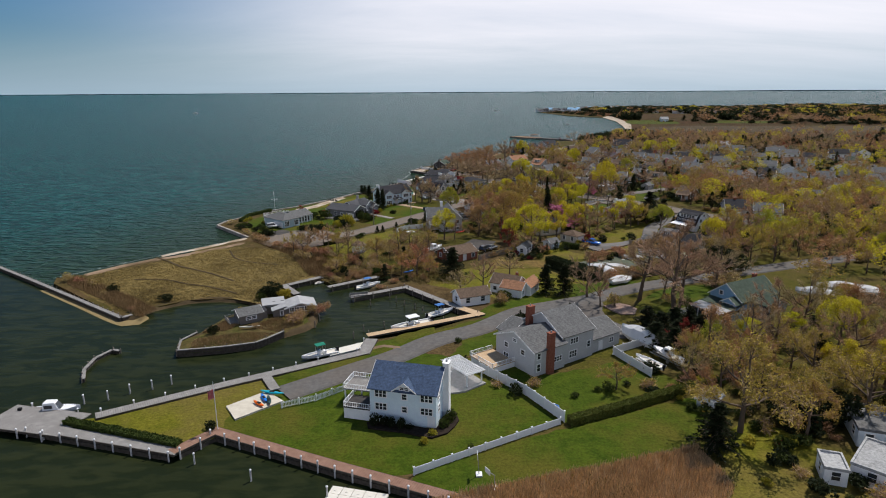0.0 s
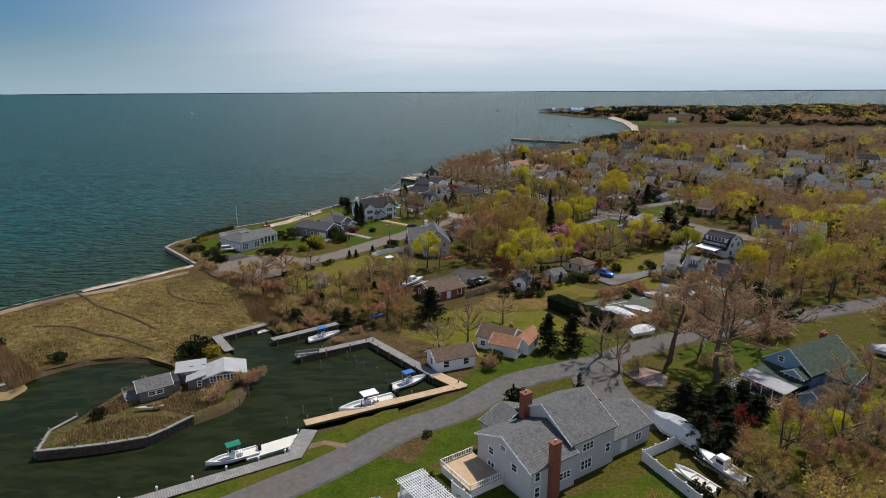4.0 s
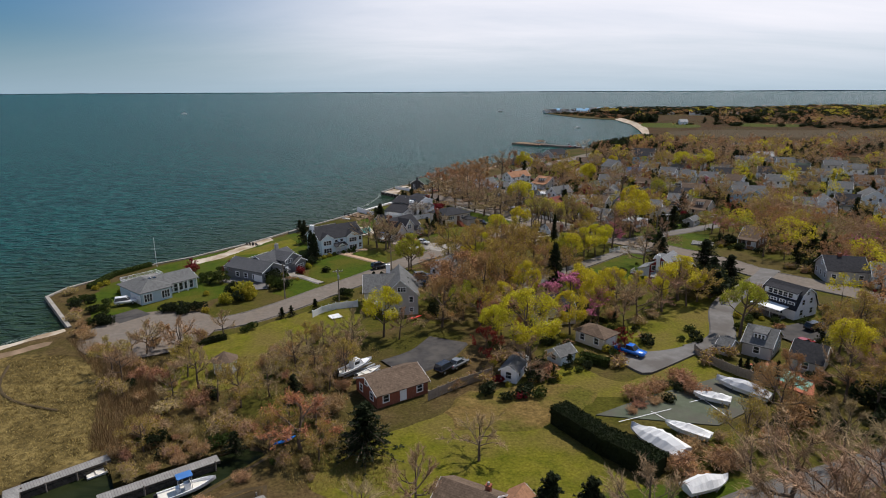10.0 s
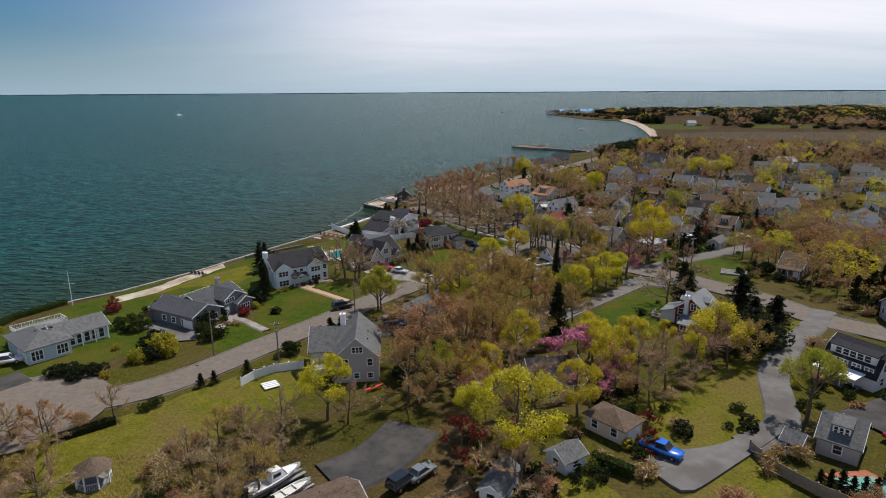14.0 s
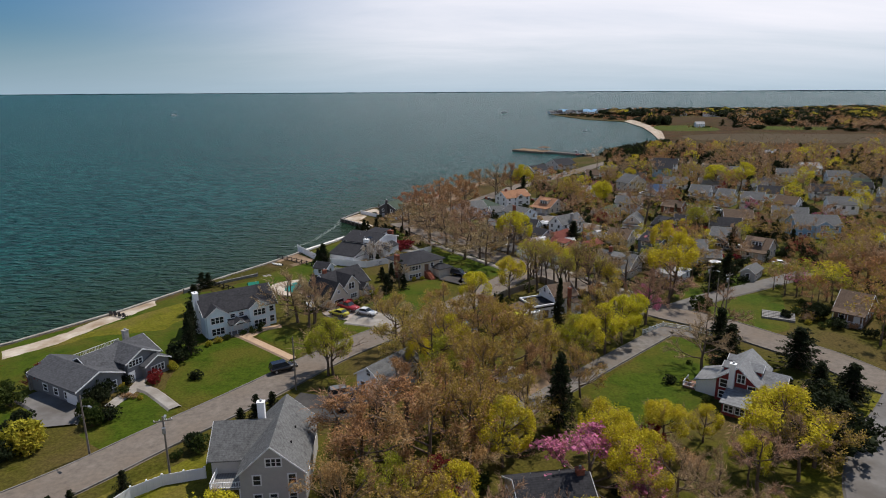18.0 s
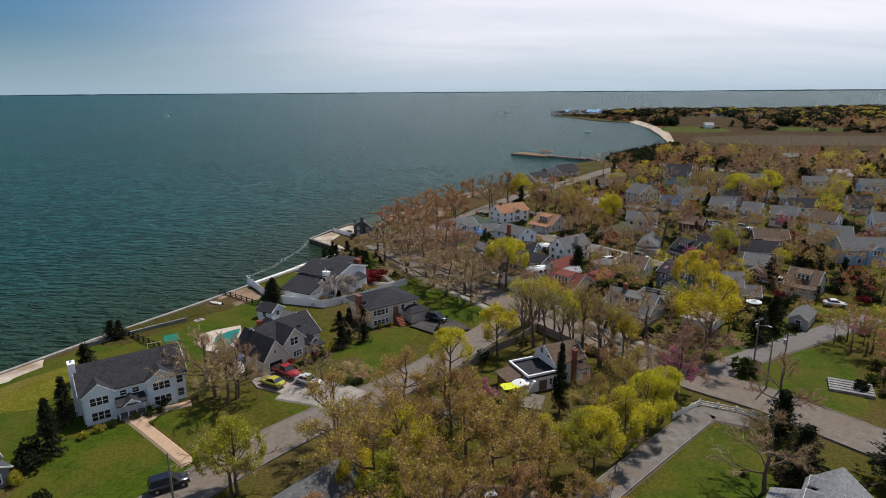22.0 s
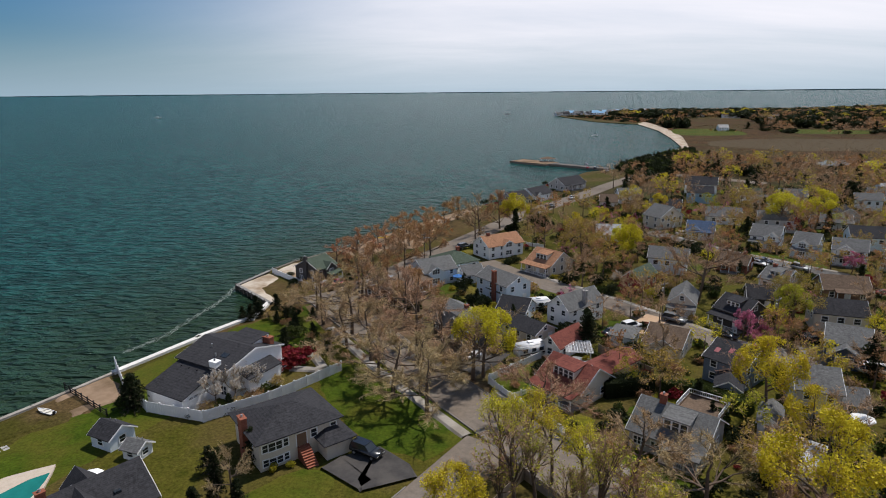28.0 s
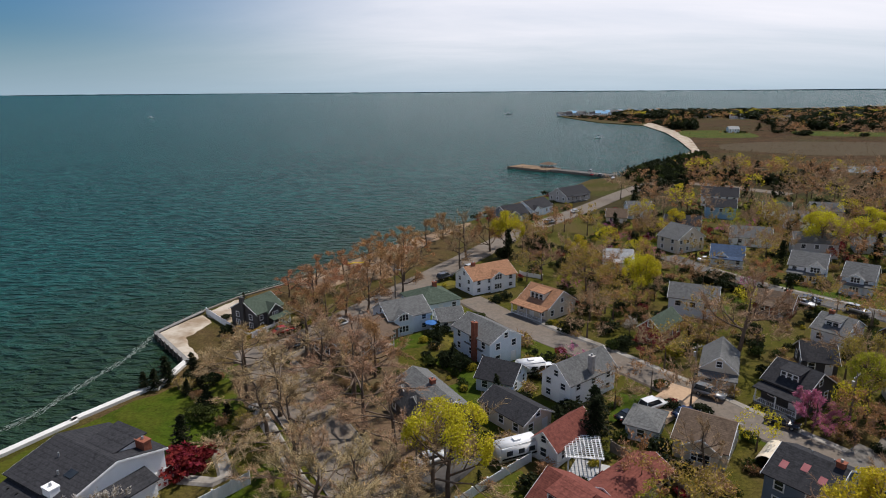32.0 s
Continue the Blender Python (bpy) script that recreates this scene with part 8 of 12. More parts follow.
for row in (("maple", 38.2, 286.0, 10.5), ("maple", 29.6, 276.0, 9.5), ("maple", 57.8, 259.0, 9.5, 0.9), ("maple", 61.2, 262.6, 9, 0.9), ("brush", -28.8, 127.4, 3.0), ("rustbrush", -27.3, 128.6, 2.8), ("brush", -30.5, 125.7, 2.6), ("brush", -26.7, 130.9, 2.6), ("brush", -31.9, 124.3, 2.0), ("brush", -39.1, 119.8, 1.6), ("darkshrub", -42.0, 139.6, 3.4, 1.2), ("goldshrub", -38.1, 139.8, 2.6, 1.2), ("shrub", -43.3, 138.0, 2.2), ("shrub", -29.4, 159.1, 1.6, 1.3), ("shrub", -18.3, 158.7, 2.2, 1.2), ("cedar", -15.4, 156.7, 4.0, 1.3), ("brush", -29.6, 167.8, 3.0, 1.4), ("rustbrush", -15.6, 146.1, 1.6, 1.6), ("rustbrush", -12.5, 150.5, 1.8, 1.4), ("darkshrub", -24.7, 172.2, 2.4, 1.3), ("rustbrush", 43.9, 171.7, 3.4, 1.4), ("rustbrush", 47.9, 174.2, 3.2, 1.4), ("rustbrush", 52.7, 177.2, 3.6, 1.4), ("rustbrush", 54.5, 173.2, 3.2, 1.4), ("rustbrush", 44.8, 151.5, 3.6, 1.5), ("rustbrush", 49.5, 154.0, 3.4, 1.5), ("darkshrub", 48.9, 171.0, 2.0), ("brush", 57.6, 163.3, 2.6), ("rustbrush", 57.4, 157.3, 2.4), ("brush", 52.4, 160.0, 2.2), ("brush", 42.6, 152.9, 2.0), ("shrub", 14.8, 136.2, 3.2, 1.2), ("brush", 44.2, 148.3, 2.4), ("brush", -98.5, 153.6, 3.0), ("rustbrush", -94.6, 151.8, 2.6), ("darkshrub", -81.2, 143.3, 3.2, 0.8), ("darkshrub", -66.0, 137.1, 2.2, 1.4), ("brush", -89.4, 148.3, 2.4), ("brush", -82.7, 141.4, 2.0), ("rustbrush", -70.5, 130.7, 1.8), ("maple", 77.5, 288.3, 15), ("cedar", 94.2, 296.7, 10), ("cedar", 89.1, 292.4, 8), ("bare", 65.4, 269.0, 12), ("cherry", 66.4, 273.0, 7), ("bare", 78.8, 263.8, 10), ("bare", -8.7, 269.8, 11, 1.2), ("bare", 7.8, 274.6, 7), ("bare", 56.2, 280.5, 11), ("spruce", 46.3, 265.0, 12, 0.6), ("cherry", 34.9, 266.2, 5), ("cedar", 8.4, 289.6, 6), ("cedar", -12.7, 315.6, 7), ("bare", 11.0, 294.2, 7)):
    plant(*row)
for row in (("maple", 86.7, 305.3, 9.5, 0.95), ("lime", 105.5, 347.5, 10), ("maple", 150.4, 440.6, 14, 1.2), ("maple", 161.9, 440.4, 14, 1.2), ("maple", 86.2, 398.9, 12), ("maple", 57.9, 441.9, 13), ("cedar", 63.3, 339.5, 9), ("spruce", 9.2, 294.1, 7), ("cedar", -12.7, 316.4, 7), ("redshrub", 7.9, 332.5, 4, 1.5), ("cherry", 95.5, 343.3, 6), ("cherry", 144.1, 390.0, 6), ("blossom", 0.6, 316.0, 6.5), ("blossom", 3.0, 318.0, 6.5), ("blossom", 4.8, 320.4, 5.5), ("brush", -0.6, 314.9, 2.2, 1.3), ("shrub", 1.8, 315.2, 1.8, 1.3), ("brush", 4.0, 316.9, 2.4, 1.3), ("rustbrush", 5.6, 318.6, 2.4, 1.3), ("shrub", 6.6, 321.4, 2.0, 1.3), ("darkshrub", -2.2, 313.0, 1.4, 1.3), ("brush", 7.4, 324.2, 2.6, 1.3), ("shrub", -14.0, 316.0, 2.6, 1.2), ("cedar", -14.8, 318.4, 4.5), ("rusty", 16.5, 380.4, 11), ("rusty", 29.5, 359.8, 11), ("bare", 45.8, 435.0, 14), ("rusty", 53.2, 445.2, 14), ("rusty", 29.9, 404.0, 12)):
    plant(*row)
for row in (("maple", 43.0, 327.4, 13, 1.05), ("bare", 18.9, 388.3, 11), ("rusty", 23.3, 392.2, 11), ("bare", 29.4, 414.2, 12), ("bare", 44.1, 423.4, 12), ("bare", 65.4, 415.8, 10), ("budding", 74.0, 400.2, 13, 1.1), ("bare", 95.0, 367.7, 16, 1.15), ("maple", 86.1, 401.3, 11), ("maple", 118.3, 472.2, 8), ("maple", 76.8, 430.5, 9), ("orange", 118.9, 409.5, 8), ("budding", 108.2, 351.7, 11), ("cherry", 95.6, 345.4, 6.5), ("redmaple", 79.3, 370.1, 5), ("cedar", 64.2, 344.3, 8), ("cedar", 5.4, 337.8, 6), ("blossom", 78.8, 380.1, 4), ("redshrub", 7.4, 331.1, 4, 1.5), ("bare", 76.2, 333.4, 8), ("rusty", 11.2, 386.5, 8)):
    plant(*row)

# street trees on both verges of the wide street
for row in ((34.0, 313.6, 12), (28.0, 320.4, 13), (32.6, 321.3, 13), (24.6, 327.6, 11), (22.6, 333.4, 13), (17.0, 339.6, 11), (16.8, 346.0, 12), (9.6, 352.0, 12), (6.4, 360.5, 11), (41.2, 326.4, 13), (35.6, 334.0, 13), (30.6, 341.8, 12), (27.4, 350.6, 13), (20.6, 358.6, 12), (15.6, 366.6, 12), (24.5, 366.0, 11), (13.4, 376.0, 10), (52.4, 311.6, 12), (61.2, 299.2, 11), (67.4, 290.6, 12), (74.6, 282.0, 11)):
    plant("plane", row[0], row[1], row[2] * 0.84, 1.5)
# slim yellow-green saplings along the corner fence
for x, y, h in ((44.4, 300.8, 9), (45.9, 301.8, 8), (48.1, 303.0, 9), (50.6, 297.4, 9.5), (53.8, 294.0, 9), (54.9, 291.1, 8), (58.5, 283.3, 9), (60.8, 280.6, 8.5)):
    plant("sapling", x, y, h)
for x, y, h, kind in ((7.0, 411.0, 8, "orange"), (12.5, 419.0, 8, "orange"), (18.0, 428.0, 9, "orange"), (22.5, 420.0, 8, "rusty"), (27.0, 441.0, 9, "orange"), (33.0, 452.0, 9, "rusty"), (20.0, 440.0, 8, "orange"), (2.5, 402.0, 7, "orange"), (38.0, 462.0, 9, "rusty"), (9.0, 399.0, 8, "rusty"), (16.0, 408.0, 8, "orange")):
    plant(kind, x, y, h, 1.3)
# garden beds of the waterfront houses and brush beside the court
for row in (("shrub", -72.7, 220.3, 1.8, 1.4), ("goldshrub", -75.0, 228.3, 1.4, 1.4), ("darkshrub", -66.5, 212.3, 2.2, 1.4), ("shrub", -66.2, 217.0, 1.8, 1.3), ("darkshrub", -72.3, 215.4, 2.2, 1.4), ("goldshrub", -74.5, 232.2, 1.5, 1.3), ("brush", -67.9, 206.6, 2.4, 1.5), ("darkshrub", -59.2, 203.9, 2.0, 1.4), ("shrub", -62.6, 203.9, 2.0, 1.5), ("rustbrush", -61.1, 198.9, 2.4, 1.5), ("goldshrub", -67.4, 225.6, 1.2, 1.3), ("redshrub", -56.9, 244.3, 2.6, 1.2), ("darkshrub", -49.2, 211.4, 2.6, 1.4), ("darkshrub", -46.7, 212.3, 2.8, 1.4), ("goldshrub", -40.9, 211.4, 1.6, 1.3), ("shrub", -50.4, 239.7, 1.8, 1.2), ("darkshrub", -47.7, 232.1, 1.8, 1.3), ("goldshrub", -45.3, 223.7, 1.4, 1.2), ("shrub", -49.4, 244.2, 1.6, 1.2), ("redshrub", -48.6, 245.2, 1.8, 1.1), ("darkshrub", -35.8, 239.6, 1.6, 1.2), ("goldshrub", -30.9, 231.2, 1.4, 1.2), ("darkshrub", -32.2, 241.8, 1.5, 1.2), ("rustbrush", -28.3, 236.1, 1.4, 1.2), ("darkshrub", 27.9, 178.5, 2.6, 1.3), ("darkshrub", 29.1, 177.7, 2.4, 1.3), ("rustbrush", 43.7, 169.3, 1.6, 1.7), ("rustbrush", 46.5, 170.6, 1.5, 1.7), ("brush", 49.0, 171.9, 1.6, 1.7), ("darkshrub", 51.5, 175.2, 1.6, 1.6), ("darkshrub", 49.5, 175.5, 1.6, 1.6), ("rustbrush", 42.1, 167.6, 1.3, 1.6), ("redmaple", 48.2, 195.4, 3.0, 1.1)):
    plant(*row)
# shrub beds and trees round the tan house and the red farmhouse
for row in (("goldshrub", 3.3, 283.8, 1.5, 1.1), ("redshrub", 4.1, 285.2, 1.5, 1.2), ("shrub", 4.9, 286.3, 1.6, 1.2), ("goldshrub", 5.8, 287.5, 1.7, 1.1), ("darkshrub", 2.6, 282.0, 1.2, 1.2), ("goldshrub", 6.1, 290.0, 1.5, 1.1), ("redshrub", 2.0, 281.1, 1.0, 1.2), ("darkshrub", 6.3, 284.8, 1.3, 1.2), ("brush", 11.5, 279.5, 1.8, 1.8), ("brush", 13.8, 276.5, 1.7, 1.8), ("brush", 10.4, 276.2, 1.6, 1.8), ("shrub", 11.8, 274.2, 1.4, 1.6), ("brush", 14.5, 279.5, 1.5, 1.8), ("darkshrub", 13.9, 274.2, 1.3, 1.5), ("cedar", 11.1, 302.0, 6.0, 1.0), ("cedar", 12.4, 292.4, 5.0, 0.9), ("cedar", 6.1, 299.4, 4.5, 1.0), ("cedar", 3.0, 314.9, 4.0, 1.0), ("bare", -12.0, 273.9, 9.0, 1.2), ("bare", -5.0, 269.0, 8.0, 1.2), ("shrub", -5.8, 276.3, 1.2, 1.2), ("darkshrub", 81.6, 233.7, 5.5, 1.2), ("darkshrub", 81.7, 229.2, 6.0, 1.2), ("cedar", 87.1, 235.4, 8.0, 1.3), ("darkshrub", 77.4, 225.0, 5.0, 1.3), ("cedar", 84.8, 239.8, 6.0, 1.2), ("darkshrub", 80.6, 224.4, 5.0, 1.3), ("maple", 53.4, 222.2, 7.0, 1.2), ("redmaple", 51.8, 222.1, 4.5, 1.2), ("lime", 22.6, 241.1, 9.0, 1.1), ("maple", 24.4, 249.4, 9.0, 1.0), ("lime", 31.2, 221.9, 8.0, 1.2), ("budding", 41.0, 247.4, 9.0, 1.1)):
    plant(*row)
FAR_ROWS = []


def far_grove(poly, count, mix, seed, gap=1.5, wide=1.1):
    """Trees too distant to pick apart, kept for one joined wood."""
    rnd = random.Random(seed)
    xs, ys = [p[0] for p in poly], [p[1] for p in poly]
    total = sum(m[1] for m in mix)
    made = tries = 0
    while made < count and tries < count * 12:
        tries += 1
        x, y = rnd.uniform(min(xs), max(xs)), rnd.uniform(min(ys), max(ys))
        if not inside(x, y, poly) or not free(x, y, gap):
            continue
        k = rnd.uniform(0, total)
        for kind, wgt, lo, hi in mix:
            k -= wgt
            if k <= 0:
                break
        tall = rnd.uniform(lo, hi) * (0.72 if inside(x, y, OPEN_TOWN) else 1.0)
        FAR_ROWS.append((kind, x, y, tall, rnd.random(), wide))
        made += 1


def build_far_wood(near_keep, near_grow, name="distant_trees", label="distant mixed trees in spring bud beyond the houses", category="trees"):
    """One joined mesh of thinned crowns and plain trunks."""
    mats, slot = [BARK], {}
    V, F, M = [], [], []
    cache = {}
    for kind, x, y, h, r, wide_by in FAR_ROWS:
        var = int(r * 997) % len(KINDS[kind])
        keep, grow = (near_keep, near_grow) if y < 480 and x < 230 else (near_keep // 3, near_grow * 1.6)
        if (kind, var, keep) not in cache:
            me = KINDS[kind][var][1]
            co = np.array([v.co[:] for v in me.vertices])
            tri = [(p.vertices[:], p.material_index) for p in me.polygons if len(p.vertices) == 3]
            rnd = random.Random(5)
            rnd.shuffle(tri)
            tri = tri[:keep]
            pts = np.array([co[list(t)] for t, _ in tri])
            mid = pts.mean(axis=1, keepdims=True)
            wide = grow if me.materials[tri[0][1]].name.find("twig") < 0 else grow * 1.2
            pts = mid + (pts - mid) * wide
            mi = []
            for _, k in tri:
                m = me.materials[k]
                if m.name not in slot:
                    slot[m.name] = len(mats)
                    mats.append(m)
                mi.append(slot[m.name])
            cache[kind, var, keep] = (pts.reshape(-1, 3), mi)
        pts, mi = cache[kind, var, keep]
        a = r * 40
        c, s = math.cos(a), math.sin(a)
        R = np.array([[c, s, 0], [-s, c, 0], [0, 0, 1]])
        q = pts @ R * np.array([h * wide_by, h * wide_by, h]) + np.array([x, y, 0.0])
        k = len(V)
        V.extend(map(tuple, q))
        F.extend((k + 3 * i, k + 3 * i + 1, k + 3 * i + 2) for i in range(len(mi)))
        M.extend(mi)
        if h > 5:
            k = len(V)
            w = h * 0.02
            V += [(x - w, y, 0), (x + w, y - w, 0), (x, y + w, 0), (x, y, h * 0.6)]
            F += [(k, k + 1, k + 3), (k + 1, k + 2, k + 3), (k + 2, k, k + 3)]
            M += [0, 0, 0]
    ob = new(name, raw_mesh(name, V, F, mats, M))
    tagged(ob, label, category, kind="stuff")
    FAR_ROWS.clear()


MIX_FAR = (("maple", 0.9, 9, 13), ("budding", 1.2, 9, 14), ("rusty", 5, 9, 13), ("bare", 3, 9, 14), ("cedar", 4, 7, 11), ("darkshrub", 5, 4, 7))
MIX_WOOD = (("maple", 2.2, 8, 12), ("budding", 5, 8, 12), ("bare", 4, 8, 12), ("rusty", 2.6, 7, 11), ("lime", 1, 7, 11), ("brush", 3, 2.5, 4.5), ("cedar", 0.6, 6, 10), ("darkshrub", 1, 2, 4))
MIX_BRUSH = (("brush", 5, 2.2, 4.5), ("rustbrush", 3, 2.2, 4.2), ("bare", 2.0, 5, 8), ("orange", 0.15, 5, 7), ("budding", 1, 5, 8), ("darkshrub", 0.8, 2, 3.5), ("cedar", 0.25, 4, 6))
MIX_THIN = (("brush", 4, 1.5, 3.2), ("bare", 3, 5, 8), ("slender", 1, 5, 8), ("rustbrush", 1, 1.5, 3), ("budding", 1, 5, 8), ("shrub", 1, 1, 2))
MIX_TOWN = (("maple", 1.6, 8, 12), ("bare", 3, 8, 13), ("budding", 3, 7, 12), ("rusty", 3, 7, 11), ("lime", 0.8, 6, 10), ("shrub", 1, 2, 4), ("darkshrub", 2.5, 2, 5), ("brush", 2, 2, 3.5), ("cedar", 2, 5, 9), ("cherry", 0.35, 4, 6), ("redmaple", 0.4, 4, 6))
grove([(8.0, 210.5), (13.0, 256.0), (30.0, 270.0), (44.0, 268.0), (62.0, 272.0), (44.6, 240.9), (50.0, 221.0), (50.2, 205.8), (41.3, 201.5), (32.1, 190.5), (23.1, 182.9), (14.6, 199.5)], 42, MIX_WOOD, 1)
grove([(42.6, 91.5), (44.9, 107.3), (70.9, 115.3), (100.6, 124.4), (101.7, 88.7), (62.7, 63.7), (50.7, 74.8), (46.6, 84.1)], 55, (("budding", 5, 7, 12), ("bare", 5, 8, 13), ("rusty", 4, 7, 11), ("maple", 1.2, 7, 10), ("brush", 3, 2.5, 4.5), ("cedar", 0.6, 6, 10), ("darkshrub", 1, 2, 4)), 2)
grove([(50.0, 150.5), (69.9, 183.1), (94.8, 195.3), (121.5, 199.7), (127.4, 162.9), (88.7, 152.7)], 40, MIX_WOOD, 3)
grove([(-45.2, 177.9), (-51.6, 188.5), (-33.0, 197.7), (-6.1, 197.6), (0.8, 177.7), (-3.8, 156.1), (-20.2, 154.6), (-30.0, 157.8)], 62, MIX_BRUSH, 4, 1.0)
grove([(-50.4, 189.5), (-37.5, 189.5), (-21.3, 188.0), (-5.7, 197.6), (5.4, 197.6), (1.1, 190.4), (-3.9, 171.7), (-37.5, 171.6)], 22, MIX_THIN, 5, 1.0, False)
grove([(-3, 353), (6, 345), (14, 336), (17, 340), (8, 353), (3, 364), (-3, 360)], 26, (("darkshrub", 3, 1.4, 3.0), ("cedar", 1.5, 3, 5), ("brush", 3, 1.5, 3.0), ("rustbrush", 2, 1.4, 2.6), ("shrub", 1, 1, 2)), 6, 0.5, False)
far_grove([(60.2, 465.2), (130.4, 504.2), (211.3, 504.0), (149.0, 378.7), (98.6, 328.9), (69.8, 350.3), (67.3, 390.0)], 70, MIX_TOWN, 7)
far_grove([(66.0, 316.9), (98.9, 349.0), (170.8, 356.7), (132.2, 270.0), (101.8, 254.7), (79.0, 278.8)], 80, MIX_TOWN, 8)
far_grove([(112.9, 544.2), (190.8, 633.8), (286.8, 619.1), (261.2, 503.8), (186.1, 465.6), (116.1, 493.2)], 110, MIX_FAR, 9, 1.5, 1.2)
far_grove([(108.4, 262.7), (148.9, 285.4), (177.0, 257.3), (128.8, 208.1), (113.2, 233.4)], 90, MIX_TOWN, 10)
grove([(9, 372), (20, 362), (32, 345), (30, 372), (22, 384)], 14, (("brush", 3, 1.2, 2.4), ("rustbrush", 3, 1.2, 2.2), ("bare", 1, 5, 8)), 13, 0.8)
far_grove([(100.6, 124.4), (126.1, 199.7), (154.2, 285.4), (216.6, 267.1), (128.1, 139.8), (107.7, 78.5)], 150, MIX_TOWN, 20)
SHORE_SCRUB = (("rustbrush", -63.5, 202.6, 2.4, 1.2), ("rustbrush", -58.6, 196.1, 2.6, 1.3), ("rustbrush", -53.3, 189.7, 2.6, 1.4), ("brush", -62.2, 197.6, 2.0, 1.3), ("darkshrub", -59.3, 203.8, 3.6, 1.1), ("shrub", -74.2, 218.1, 2.2, 1.3), ("brush", -79.2, 224.7, 2.6, 1.3), ("rustbrush", -49.0, 187.4, 2.6, 1.4), ("rustbrush", -44.4, 183.9, 2.6, 1.4), ("darkshrub", -70.5, 218.0, 2.0, 1.2), ("brush", -69.6, 211.1, 2.0, 1.4), ("rustbrush", 46.9, 156.6, 3.0, 1.5), ("rustbrush", 51.3, 153.8, 3.2, 1.5), ("rustbrush", 65.6, 164.7, 5.0, 1.4), ("rustbrush", 58.8, 158.5, 3.6, 1.4), ("darkshrub", 77.4, 158.4, 7, 1.2), ("brush", 67.6, 145.5, 4, 1.5), ("brush", 72.9, 148.6, 4.5, 1.5), ("darkshrub", 79.8, 166.9, 6.5, 1.2), ("bare", 68.7, 144.8, 13, 1.3), ("bare", 53.8, 130.4, 15, 1.1), ("bare", 53.7, 139.9, 10, 1.1))
for row in SHORE_SCRUB:
    plant(*row)
MIX_DARK = (("darkshrub", 7, 9, 16), ("budding", 2, 10, 15), ("maple", 0.8, 10, 15), ("rusty", 3, 10, 15), ("cedar", 2, 10, 16))
far_grove([(179.0, 602.6), (283.7, 614.4), (349.8, 575.5), (246.9, 465.7), (197.6, 483.2)], 80, MIX_FAR, 21, 1.5, 1.3)
far_grove([(152.4, 634.7), (186.0, 674.8), (220.8, 712.5), (208.6, 670.9), (178.4, 609.4), (150.0, 632.1)], 110, (("darkshrub", 4, 2, 4), ("cedar", 2, 3, 6), ("brush", 2, 2, 4)), 22, 0.8)
far_grove([(569.7, 1415.9), (950.4, 1631.2), (1200.1, 1482.5), (933.3, 1197.9), (664.5, 1195.2), (561.6, 1261.5)], 420, MIX_DARK, 23, 1.5, 2.6)
far_grove([(332.9, 1450.9), (470.5, 1514.4), (660.6, 1455.4), (571.0, 1279.9), (398.9, 1301.7), (336.4, 1309.6)], 160, MIX_DARK, 24, 1.5, 2.4)
far_grove([(392.7, 1008.2), (583.9, 1072.3), (704.7, 954.1), (602.3, 844.8), (463.0, 888.0), (393.4, 932.4)], 150, MIX_FAR, 25, 1.5, 2.0)
far_grove([(315.7, 1122.1), (389.6, 1246.5), (310.2, 977.0), (287.7, 940.4)], 50, MIX_DARK, 31, 1.2, 1.0)
far_grove([(478.6, 1198.6), (785.6, 1362.9), (1062.7, 1318.4), (726.1, 960.7), (538.6, 987.9), (397.4, 990.1)], 300, MIX_DARK, 32, 1.2, 1.3)
far_grove([(136.6, 620.2), (150.0, 642.0), (168.0, 667.0), (192.0, 696.0), (212.0, 732.0), (230.0, 735.0), (190.0, 625.1), (156.4, 571.4), (138.0, 591.3)], 300, (("darkshrub", 5, 3, 5), ("cedar", 2, 4, 6), ("shrub", 3, 3, 5)), 33, 0.8)
far_grove([(592.3, 962.7), (917.3, 826.7), (471.8, 483.3), (219.6, 465.7)], 50, MIX_FAR, 26, 1.5, 1.8)
far_grove([(105, 190), (300, 130), (520, 400), (470, 680), (230, 640), (130, 430)], 450, MIX_TOWN, 27)
far_grove([(60, 60), (110, 40), (320, 0), (330, 130), (110, 170), (85, 110)], 130, MIX_WOOD, 28)
far_grove([(235.4, 1438.9), (301.8, 1154.9), (279.9, 976.7), (286.1, 939.8), (366.0, 1229.5), (311.3, 1403.0)], 150, (("darkshrub", 4, 3, 6), ("cedar", 1, 4, 7), ("rustbrush", 3, 3, 5)), 29, 1.0, 1.8)
far_grove([(68, 138), (112, 112), (200, 150), (185, 215), (104, 205)], 75, MIX_WOOD, 30, 1.5, 1.2)
far_grove([(95, 290), (270, 260), (300, 480), (150, 500), (70, 430)], 70, MIX_TOWN, 46, 1.2, 1.1)
MIX_CANOPY = (("bare", 3, 9, 14), ("rusty", 3, 8, 13), ("budding", 3, 8, 13), ("maple", 2.2, 8, 12), ("lime", 1.4, 7, 11), ("cedar", 1.4, 6, 10), ("darkshrub", 2.0, 3, 6), ("cherry", 0.25, 5, 7), ("redmaple", 0.3, 5, 7))
far_grove([(100, 195), (330, 150), (480, 420), (300, 520), (150, 470), (118, 330), (96, 262)], 260, MIX_CANOPY, 47, 0.6, 1.1)
far_grove([(58, 318), (98, 300), (150, 330), (160, 470), (96, 480), (48, 432), (66, 385)], 60, MIX_CANOPY, 48, 0.4, 0.95)
